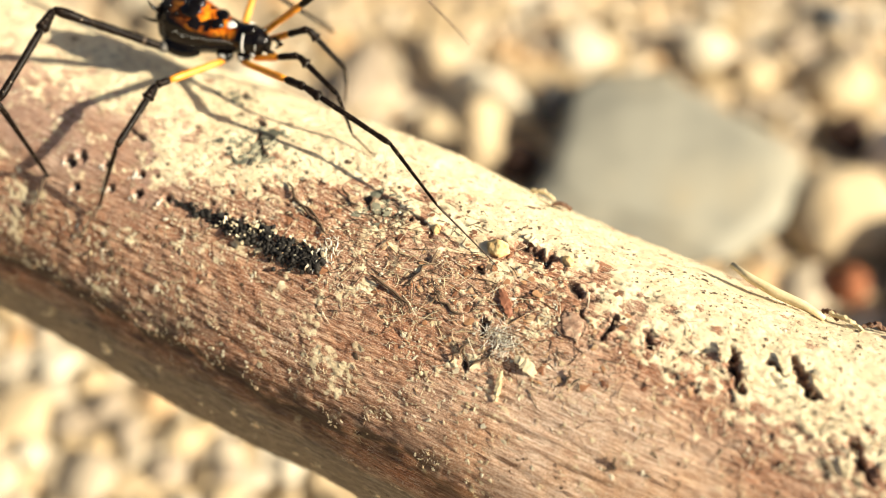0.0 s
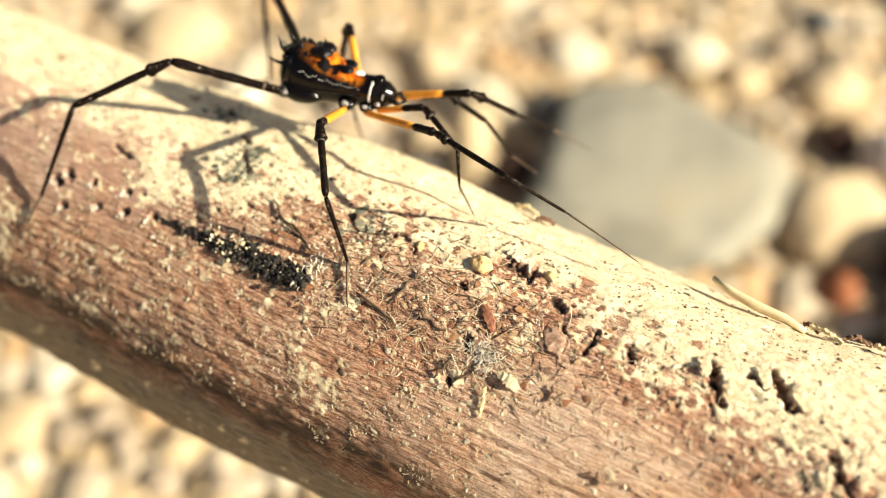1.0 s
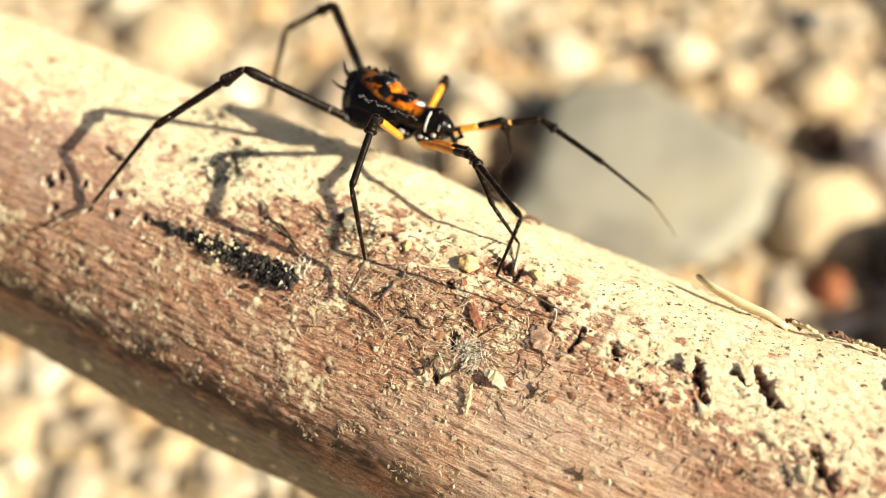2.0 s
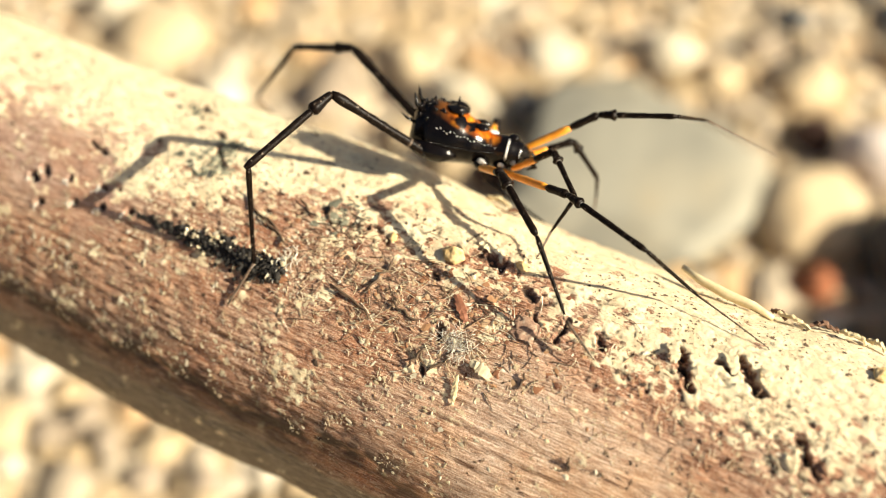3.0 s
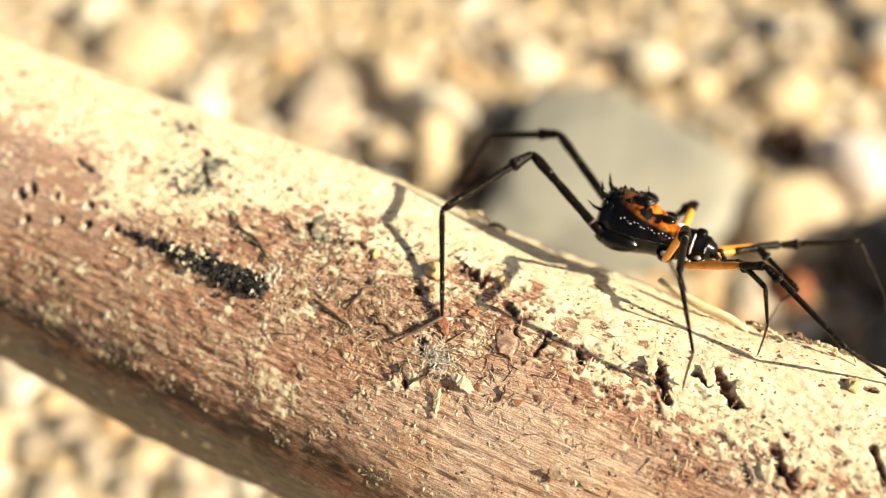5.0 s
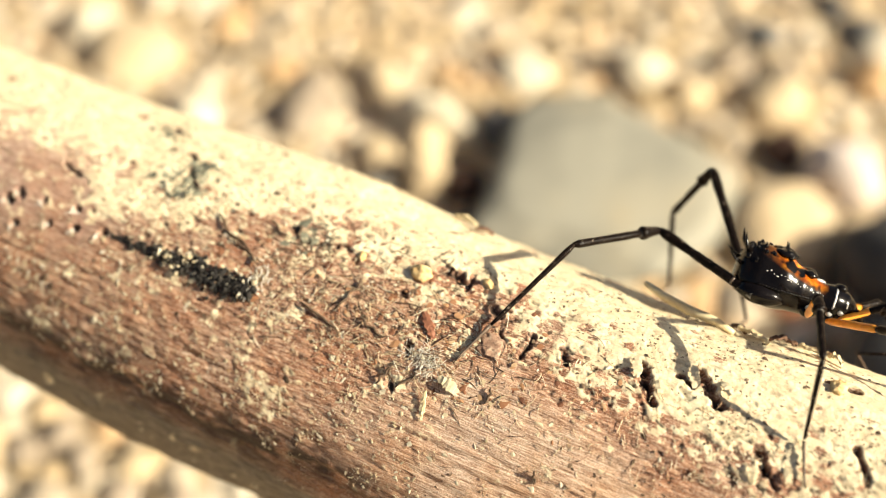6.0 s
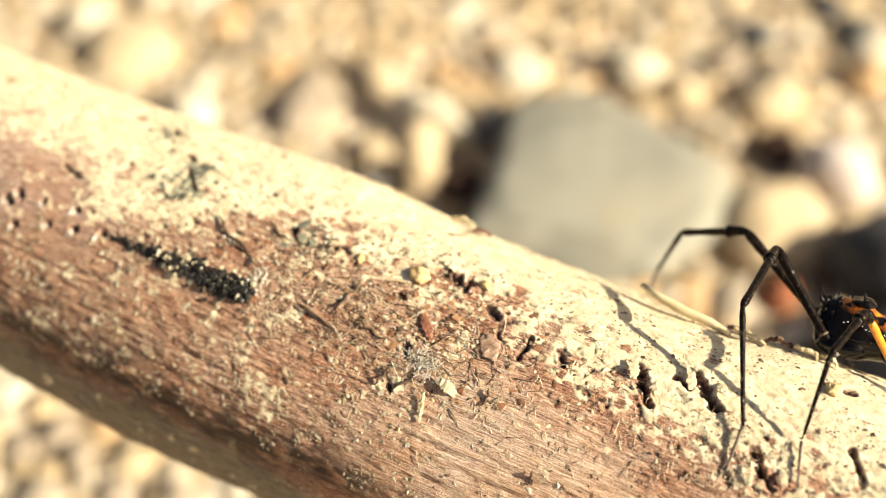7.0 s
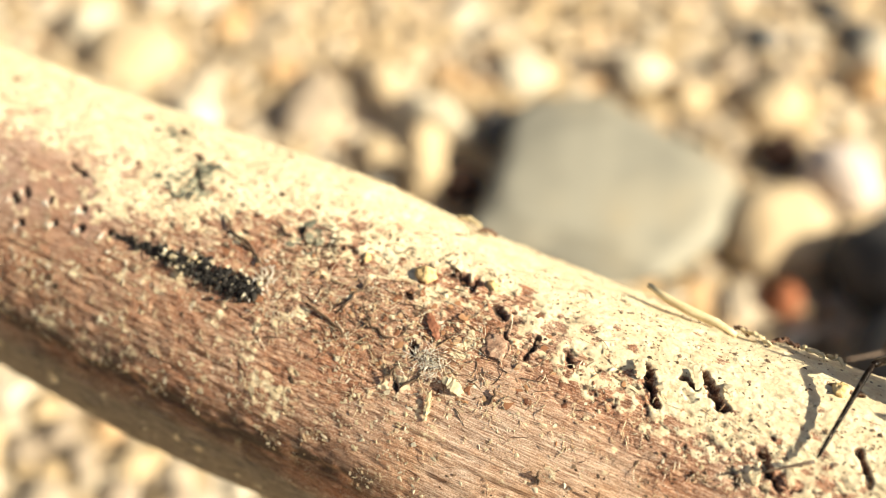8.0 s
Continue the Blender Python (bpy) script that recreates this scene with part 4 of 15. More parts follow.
def build_bug():
    bug = new("harvestman")
    tagged(bug, "black harvestman with orange leg bases and markings walking along the log", "harvestman")
    m, t, b = material("back_cuticle", 0.18, Specular_IOR_Level=0.25)
    co = coords(t)
    sep = node(t, "ShaderNodeSeparateXYZ", [(co, 0)])
    n1 = noise_tex(t, co, 330, 3, 0.6)
    wav = noise_tex(t, co, 900, 3, 0.6)
    # orange net over the hump of the back, black elsewhere
    mx = node(t, "ShaderNodeMapRange", [(sep.outputs["X"], 0)], i1=-0.0046, i2=-0.0030, i3=0.0, i4=1.0).outputs[0]
    mx2 = node(t, "ShaderNodeMapRange", [(sep.outputs["X"], 0)], i1=0.0022, i2=0.0010, i3=0.0, i4=1.0).outputs[0]
    tilt = node(t, "ShaderNodeMath", [(sep.outputs["X"], 0)], operation="MULTIPLY", i1=0.30).outputs[0]
    zrel = node(t, "ShaderNodeMath", [(sep.outputs["Z"], 0), (tilt, 1)], operation="ADD").outputs[0]
    mz = node(t, "ShaderNodeMapRange", [(zrel, 0)], i1=0.0009, i2=0.0016, i3=0.0, i4=1.0).outputs[0]
    rear = node(t, "ShaderNodeMapRange", [(sep.outputs["X"], 0)], i1=-0.0014, i2=-0.0034, i3=0.0, i4=0.9).outputs[0]
    net = ramp(t, n1, [(0.43, (0, 0, 0)), (0.49, (1, 1, 1)), (0.575, (1, 1, 1)), (0.63, (0.04, 0.04, 0.04))])
    fac = node(t, "ShaderNodeMath", [(mx, 0), (mx2, 1)], operation="MULTIPLY").outputs[0]
    fac = node(t, "ShaderNodeMath", [(fac, 0), (mz, 1)], operation="MULTIPLY").outputs[0]
    fac = node(t, "ShaderNodeMath", [(fac, 0), (net, 1)], operation="MULTIPLY").outputs[0]
    col = mix(t, fac, ramp(t, wav, [(0.3, (0.0015, 0.001, 0.001)), (0.7, (0.005, 0.0035, 0.003))]), mix(t, rear, ramp(t, wav, [(0.32, (0.16, 0.018, 0.001)), (0.48, (0.50, 0.11, 0.005)), (0.66, (0.82, 0.28, 0.012))]), (0.10, 0.040, 0.010)))
    t.links.new(col, b.inputs["Base Color"])
    bump(t, b, wav, 0.3, 0.00008)
    bm = bmesh.new()
    nx, na = 44, 28
    rings = []
    for i in range(nx):
        f = i / (nx - 1)
        x = -5.9 + 11.0 * (f - 0.04 * math.sin(2 * math.pi * f))
        rings.append([bm.verts.new(scutum_point(x, 2 * math.pi * j / na) * MM) for j in range(na)])
    for p, q in zip(rings, rings[1:]):
        for j in range(na):
            bm.faces.new((p[j], q[j], q[(j + 1) % na], p[(j + 1) % na]))
    bm.faces.new(rings[0])
    bm.faces.new(rings[-1][::-1])
    part("body_shield", bm, m, bug, "glossy black back with orange markings")
    # rim of beads down each side of the hump, their gloss highlights coloured white
    for side in (-1, 1):
        bms = []
        for i in range(18):
            x = -3.6 + 5.4 * i / 17
            p = scutum_point(x, side * (1.98 + 0.05 * math.sin(i * 1.7)), -0.02)
            bms.append(blob(p * MM, [(0.05 + 0.10 * max(0, math.sin(i * 2.3 + 0.5)) * (1.2 - i / 17)) * MM, 0.05 * MM, (0.045 + 0.05 * max(0, math.sin(i * 1.9)) * (1 - i / 17)) * MM], 1))
        part("bead_row", join(*bms), M_WHITE, bug, "row of beads along the back's rim, white as glossy highlights")
        bms = [blob(scutum_point(-3.9 + 5.8 * i / 21, side * 1.55, 0.05) * MM, (0.22 * MM, 0.16 * MM, 0.13 * MM), 1) for i in range(22)]
        part("side_ridge", join(*bms), M_BLACK, bug, "black ridge along the flank")
        # spines at the rear corners of the hump
        p = scutum_point(-5.4, side * 2.6)
        part("rear_spine", tube([p * MM, (p + Vector((-0.5, side * 0.15, 0.45))) * MM, (p + Vector((-0.85, side * 0.25, 1.5))) * MM], [0.30 * MM, 0.19 * MM, 0.02 * MM], 8), M_BLACK, bug)
        p = scutum_point(-5.75, side * 2.1)
        part("rear_spine", tube([p * MM, (p + Vector((-0.6, side * 0.25, 0.2))) * MM, (p + Vector((-1.3, side * 0.45, 0.7))) * MM], [0.20 * MM, 0.13 * MM, 0.02 * MM], 8), M_BLACK, bug)
        p = scutum_point(-2.2, side * 2.95)
        part("back_tubercle", blob(p * MM, (1.0 * MM, 0.8 * MM, 0.42 * MM), 3, 0.25, side + 3), M_BLACK, bug)
        part("back_spine", tube([p * MM, (p + Vector((-0.1, 0, 0.6))) * MM, (p + Vector((-0.2, 0, 1.0))) * MM], [0.16 * MM, 0.09 * MM, 0.015 * MM], 7), M_BLACK, bug)
        p = scutum_point(0.2, side * 2.85)
        part("back_tubercle", blob(p * MM, (0.78 * MM, 0.62 * MM, 0.34 * MM), 3, 0.2, side + 5), M_BLACK, bug)
        # uneven knobs over the rear of the hump
        rng = random.Random(side + 9)
        bms = []
        for _ in range(16):
            q = scutum_point(rng.uniform(-5.6, -3.2), side * rng.uniform(2.1, 3.1), -0.02)
            k = rng.uniform(0.12, 0.26)
            bms.append(blob(q * MM, (k * MM, k * MM, k * rng.uniform(0.9, 1.9) * MM), 2, 0.2, k * 40))
        part("rear_knobs", join(*bms), M_BLACK, bug, "black knobs on the rear of the back")
        # pedipalp folded before the mouth
        part("pedipalp", tube([Vector(q) * MM for q in ((4.3, side * 0.5, -0.3), (5.2, side * 0.8, -0.1), (5.7, side * 0.7, -0.7), (5.1, side * 0.5, -1.2))], [0.2 * MM, 0.26 * MM, 0.26 * MM, 0.08 * MM], 8), M_LEG, bug)
        for n in (1, 2, 3, 4):
            x, y, z = HIPS[n]
            y *= side
            big = {1: (0.75, 0.55, 0.5), 2: (0.7, 0.65, 0.55), 3: (0.8, 0.75, 0.6), 4: (2.1, 1.0, 0.95)}[n]
            off = (0.75, -0.45 * side, 0.15) if n == 4 else (-0.1, -0.5 * side, 0.25)
            cx = part("coxa", blob([c * MM for c in (x + off[0], y + off[1], z + off[2])], [s * MM for s in big], 3, 0.08, n), M_BLACK, bug)
            # highlights of the glossy leg bases, added as silvery spots
            if n != 4:
                part("coxa_glint", blob([c * MM for c in (x - 0.1, y + side * 0.12, z + 0.62)], [v * MM for v in ((0.38, 0.22, 0.28) if n == 3 else (0.28, 0.17, 0.21))], 2, 0.1, n), M_GLINT, cx, "silvery highlight modelled as a spot on the leg base")
    # eye mound, white patch and pale stripes of the fore-body
    p = scutum_point(3.3, math.pi)
    part("eye_mound", blob(p * MM, (0.55 * MM, 0.6 * MM, 0.35 * MM), 3, 0.05), M_BLACK, bug)
    p = scutum_point(1.35, math.pi, 0.0)
    part("white_patch", blob(p * MM, (0.50 * MM, 0.42 * MM, 0.12 * MM), 3, 0.3, 4), M_WHITE, bug, "white patch on the back")
    for x, a0, a1, w in ((2.9, 1.35, 2.7, 0.095), (4.1, 1.6, 2.1, 0.035)):
        for side in (-1, 1):
            pts = [scutum_point(x + 0.02 * math.sin(i * 2.1), side * (a0 + (a1 - a0) * i / 8), 0.0) * MM for i in range(9)]
            part("pale_stripe", tube(pts, [w * 0.5 * MM] + [w * MM] * 7 + [w * 0.5 * MM], 6), M_WHITE, bug, "white stripe on the fore-body")
    legs = {(n, side): build_leg(bug, n, side) for n in (1, 2, 3, 4) for side in (-1, 1)}
    return bug, legs


build_ground()
build_stones()
build_gravel()
build_log()
build_litter()
build_pieces()
harvestman, LEGS = build_bug()


def motions():
    walk(harvestman, [
        (0, pose(-.02749, .11114, .10318, 10, -.02, -19.2)), (0.1, pose(-.02597, .11145, .10344, 2.13, .31, -14.17)),
        (0.2, pose(-.02496, .11077, .10303, -3.64, 1.04, -10.31)), (0.3, pose(-.02357, .11063, .10325, -7.65, .45, -8.46)),
        (0.4, pose(-.02242, .10995, .10306, -10.59, .22, -7.55)), (0.5, pose(-.02105, .10959, .10316, -13.42, 3.36, -6.84)),
        (0.6, pose(-.01979, .10877, .10294, -15.92, 5.86, -7.46)), (0.7, pose(-.01804, .10839, .10312, -17.7, 4.86, -10.5)),
        (0.8, pose(-.01647, .10777, .10316, -17.54, 2.88, -13.92)), (0.9, pose(-.01522, .10728, .10312, -14.3, 3.43, -16.1)),
        (1, pose(-.0142, .10675, .10311, -10.4, 4.78, -17.39)), (1.1, pose(-.01318, .10633, .10293, -8.76, 4.93, -18.28)),
        (1.2, pose(-.01231, .10588, .1028, -7.49, 4.9, -19.34)), (1.3, pose(-.01153, .10564, .10267, -6.56, 3.62, -20.65)),
        (1.4, pose(-.01095, .10531, .10256, -4.66, 3.12, -22.18)), (1.5, pose(-.01054, .10482, .10243, -2.53, 3.68, -23.55)),
        (1.6, pose(-.01001, .10462, .10227, -2.95, 3.75, -24.2)), (1.7, pose(-.00964, .1041, .1019, -5.02, 4.05, -24.62)),
        (1.8, pose(-.00883, .10431, .10204, -10.17, 2.8, -24.98)), (2, pose(-.00746, .10402, .10192, -19.84, 1.27, -25.89)),
        (2.2, pose(-.00611, .10341, .1017, -24.39, 1.08, -26.71)), (2.4, pose(-.00465, .10275, .1015, -24.84, 1.45, -26.2)),
        (2.6, pose(-.0031, .10203, .10129, -22.95, 2.77, -23.47)), (2.8, pose(-.00156, .10116, .10091, -20.76, 5.96, -17.77)),
        (2.9, pose(-.00068, .10089, .10086, -21.13, 8.12, -13.39)), (3, pose(.0004, .10042, .10072, -21.86, 9.75, -10.65)),
        (3.1, pose(.00189, .09965, .10065, -22.88, 8.98, -11.9)), (3.2, pose(.00334, .09881, .10048, -24.09, 7.55, -14.71)),
        (3.3, pose(.00445, .09834, .10045, -25.93, 6.64, -16.46)), (3.4, pose(.00531, .0979, .10027, -27.74, 6.03, -17.86)),
        (3.5, pose(.00618, .09737, .09992, -28.85, 5.45, -19.59)), (3.6, pose(.0075, .09698, .09989, -28.42, 4.78, -22.4)),
        (3.7, pose(.00889, .09654, .09973, -27.06, 4.79, -24.21)), (3.8, pose(.00995, .0958, .09974, -25.39, 5.61, -22.62)),
        (3.9, pose(.01092, .09523, .09964, -23.25, 7.16, -20.44)), (4, pose(.0118, .09486, .09941, -21.02, 8.22, -19.95)),
        (4.1, pose(.01245, .09441, .09936, -19.87, 5.89, -22.82)), (4.2, pose(.013, .09399, .09921, -19.61, 3.2, -26.95)),
        (4.3, pose(.01361, .09357, .09912, -19.39, 1.56, -29.23)), (4.4, pose(.01425, .09321, .09904, -19.3, .7, -30.18)),
        (4.5, pose(.01491, .09289, .09895, -19.38, .36, -30.2)), (4.6, pose(.01559, .0926, .09886, -19.65, .31, -29.64)),
        (4.7, pose(.0163, .09236, .0988, -20.13, .42, -28.71)), (4.8, pose(.01704, .09222, .09877, -20.84, .65, -27.56)),
        (4.9, pose(.01784, .09219, .0988, -21.79, 1.02, -26.23)), (5, pose(.01871, .0923, .09889, -22.95, 1.58, -24.75)),
        (5.1, pose(.01969, .0925, .09902, -24.22, 2.43, -23.12)), (5.2, pose(.02077, .09267, .0991, -25.44, 3.69, -21.39)),
        (5.3, pose(.02194, .0926, .099, -26.3, 5.43, -19.76)), (5.4, pose(.02316, .09192, .09851, -26.36, 7.67, -18.55)),
        (5.5, pose(.02448, .0911, .09809, -26.39, 9.91, -17.51)), (5.6, pose(.02594, .09033, .09796, -27, 11.74, -16.6)),
        (5.7, pose(.02753, .0897, .09803, -28.26, 12.97, -15.72)), (5.8, pose(.02901, .08909, .09807, -30.03, 13.43, -15.31)),
        (5.9, pose(.03041, .08822, .09758, -31.49, 12.75, -15.15)), (6, pose(.03161, .08752, .09704, -33.4, 11.59, -15.35)),
        (6.1, pose(.03254, .08701, .09665, -36.06, 10.33, -15.83)), (6.2, pose(.03319, .08667, .09642, -39.16, 9.18, -16.64)),
        (6.3, pose(.03369, .08617, .09613, -41.82, 8.1, -17.59)), (6.4, pose(.03419, .08575, .09588, -44.12, 7.11, -18.45)),
        (6.5, pose(.0348, .0855, .09562, -45.52, 5.95, -19.15)), (6.6, pose(.03533, .08535, .09527, -45.01, 4.28, -19.83)),
        (6.7, pose(.03584, .08523, .09507, -43.29, 2.52, -20.27)), (6.8, pose(.0368, .08466, .09486, -40.2, .72, -19.87)),
        (6.9, pose(.03786, .08407, .09488, -36.83, -.55, -19.35)), (7, pose(.03892, .08363, .09519, -33.75, -1.06, -19.34)),
        (7.1, pose(.04007, .08308, .09573, -31, -.64, -20.22)), (7.2, pose(.04111, .08237, .09636, -28.69, .21, -21.46)),
        (7.3, pose(.04205, .08097, .09652, -26.25, .67, -22.18)), (7.4, pose(.04287, .07954, .09663, -24.31, .85, -23.12)),
        (7.5, pose(.04364, .07826, .09683, -23.01, .79, -24.25)), (7.6, pose(.04437, .07721, .09715, -22.15, .7, -25.42)),
        (7.7, pose(.045, .07659, .09763, -21.5, .87, -26.82)), (7.8, pose(.04559, .0762, .0982, -20.99, 1.34, -28.2)),
        (7.9, pose(.04624, .07557, .0989, -20.66, 2.25, -28.86)), (8, pose(.04693, .07473, .09967, -20.43, 3.41, -28.96)),
    ])
    # femur
    walk(LEGS[(4, -1)][0], [
        (0, pose(-.00467, -.0027, -.00085, 0, -33.92, -157.24)), (0.1, pose(-.00421, -.0025, -.0012, .56, -24.76, -158.22)),
        (0.2, pose(-.00468, -.00262, -.00099, 3.79, -22.88, -165.97)), (0.3, pose(-.00421, -.0025, -.0012, 3.56, -21.68, -165.38)),
        (0.4, pose(-.00434, -.00253, -.00114, 4.35, -23.17, -167.5)), (0.5, pose(-.0042, -.0025, -.0012, 4.9, -16.36, -168.82)),
        (0.6, pose(-.00447, -.00254, -.00114, 5.67, -12.43, -171.53)), (0.7, pose(-.00421, -.0025, -.0012, 4.25, -11.74, -165.1)),
        (0.8, pose(-.00452, -.00262, -.00112, 3.2, -13.22, -160.01)), (0.9, pose(-.00421, -.0025, -.0012, 2.99, -12.36, -159.07)),
        (1, pose(-.00455, -.00262, -.00113, 3.4, -11.37, -160.99)), (1.1, pose(-.00421, -.0025, -.0012, 3.25, -9.61, -160.25)),
        (1.2, pose(-.00456, -.00263, -.00114, 3.24, -9.49, -160.19)), (1.3, pose(-.00421, -.0025, -.0012, 2.74, -8.58, -157.16)),
        (1.4, pose(-.00422, -.00251, -.0012, 2.55, -8.45, -155.88)), (1.5, pose(-.00484, -.00277, -.00108, 2.67, -9.89, -156.73)),
        (1.6, pose(-.00425, -.00253, -.00119, 1.96, -5.62, -152.57)), (1.7, pose(-.00487, -.00284, -.00109, 2.02, -8.29, -153.22)),
        (1.8, pose(-.00422, -.00251, -.0012, 1.62, -8.49, -150.43)), (2, pose(-.0042, -.0025, -.0012, 1.05, -21.22, -146.46)),
        (2.2, pose(-.0042, -.0025, -.0012, -.06, -28.85, -143.38)), (2.4, pose(-.0042, -.0025, -.0012, -.1, -30.5, -143.3)),
        (2.6, pose(-.0042, -.0025, -.0012, 2.07, -28.54, -147.57)), (2.8, pose(-.00389, -.00236, -.00137, 5.63, -25.91, -155.06)),
        (2.9, pose(-.00419, -.0025, -.0012, 6.58, -27.14, -157.25)), (3, pose(-.00382, -.00236, -.00139, 7.95, -24.83, -160.26)),
        (3.1, pose(-.00419, -.0025, -.0012, 11.8, -21.75, -169.66)), (3.2, pose(-.00378, -.00248, -.00131, 14.35, -14.45, -176.58)),
        (3.3, pose(-.0042, -.0025, -.0012, 14.48, -11.55, -177.04)), (3.4, pose(-.0042, -.0025, -.0012, 14.53, -9.46, -177.24)),
        (3.5, pose(-.00407, -.0025, -.00122, 14.83, -7.22, -179.03)), (3.6, pose(-.0042, -.0025, -.0012, 14.78, -4.56, -178.5)),
        (3.7, pose(-.00429, -.0025, -.0012, 14.79, -2.38, -178.48)), (3.8, pose(-.0042, -.0025, -.0012, 14.89, -3.96, 178.97)),
        (3.9, pose(-.0042, -.0025, -.0012, 15.1, -2.37, 175.41)), (4, pose(-.00423, -.0025, -.0012, 15.22, 2.52, 173.35)),
        (4.1, pose(-.0042, -.0025, -.0012, 15.37, 3.95, 177.23)), (4.2, pose(-.00433, -.00251, -.0012, 15.68, 1.84, -177.12)),
        (4.3, pose(-.00422, -.0025, -.0012, 15.62, -4.58, -174.61)), (4.4, pose(-.00421, -.0025, -.0012, 15.51, -11.96, -173.84)),
        (4.5, pose(-.00421, -.0025, -.0012, 15.69, -18, -174.55)), (4.6, pose(-.0042, -.0025, -.0012, 16.41, -22.27, -176.62)),
        (4.7, pose(-.00418, -.0025, -.00121, 17.76, -24.79, 179.98)), (4.8, pose(-.00418, -.0025, -.00121, 19.75, -25.98, 175.36)),
        (4.9, pose(-.00418, -.0025, -.00121, 22.25, -26.23, 169.67)), (5, pose(-.00419, -.0025, -.00121, 25.03, -25.59, 163.3)),
        (5.1, pose(-.0042, -.0025, -.0012, 27.83, -24.27, 156.67)), (5.2, pose(-.00419, -.00251, -.00121, 30.08, -22.52, 151.02)),
        (5.3, pose(-.00398, -.00263, -.0013, 31.04, -21.12, 148.44)), (5.4, pose(-.00404, -.00258, -.00127, 29.14, -21.28, 153.68)),
        (5.5, pose(-.00384, -.00262, -.00135, 26.21, -21.09, 161.77)), (5.6, pose(-.00399, -.00257, -.00127, 26.35, -18.25, 161.37)),
        (5.7, pose(-.0038, -.00267, -.00131, 27.55, -13.95, 157.05)), (5.8, pose(-.00357, -.00283, -.00135, 28.66, -12.3, 152.17)),
        (5.9, pose(-.00401, -.00263, -.00125, 29.75, -11.07, 146.8)), (6, pose(-.00413, -.00255, -.00121, 29.74, -9.16, 146.83)),
        (6.1, pose(-.00405, -.00258, -.00123, 28.94, -9.13, 151.88)), (6.2, pose(-.00373, -.00264, -.00133, 26.66, -14.48, 162.95)),
        (6.3, pose(-.00431, -.0025, -.00115, 19.93, -25.44, -177.58)), (6.4, pose(-.00457, -.00266, -.00105, 11.97, -19.8, -157.1)),
        (6.5, pose(-.00469, -.00281, -.00111, 9.6, -9.14, -147.69)), (6.6, pose(-.00397, -.00243, -.00125, 12.44, -12.51, -162.69)),
        (6.7, pose(-.00427, -.00249, -.00119, 17.24, -8.3, 171.17)), (6.8, pose(-.00424, -.00248, -.00119, 19.82, -13.73, 157.75)),
        (6.9, pose(-.00405, -.00257, -.00129, 20.98, -28.85, 154.59)), (7, pose(-.00363, -.00268, -.00184, 16.22, -47, 162.23)),
        (7.1, pose(-.004, -.00256, -.00141, 14.6, -45.29, 164.47)), (7.2, pose(-.00344, -.00279, -.00183, 18.26, -37.43, 158.96)),
        (7.3, pose(-.0039, -.00268, -.00143, 23.73, -33.55, 149.55)), (7.4, pose(-.00413, -.00255, -.00125, 27.71, -27.55, 141.75)),
        (7.5, pose(-.00428, -.00243, -.00115, 30.26, -26.3, 136.11)), (7.6, pose(-.00413, -.00259, -.00124, 33.1, -18.07, 128.62)),
        (7.7, pose(-.00411, -.00262, -.00119, 33.25, 2.74, 127.55)), (7.8, pose(-.00447, -.00214, -.00124, 33.24, 4.94, 127.42)),
        (7.9, pose(-.00433, -.0023, -.00119, 33.19, -3.6, 123.76)), (8, pose(-.00409, -.00274, -.00113, 32.26, 14.5, 114.11)),
    ])
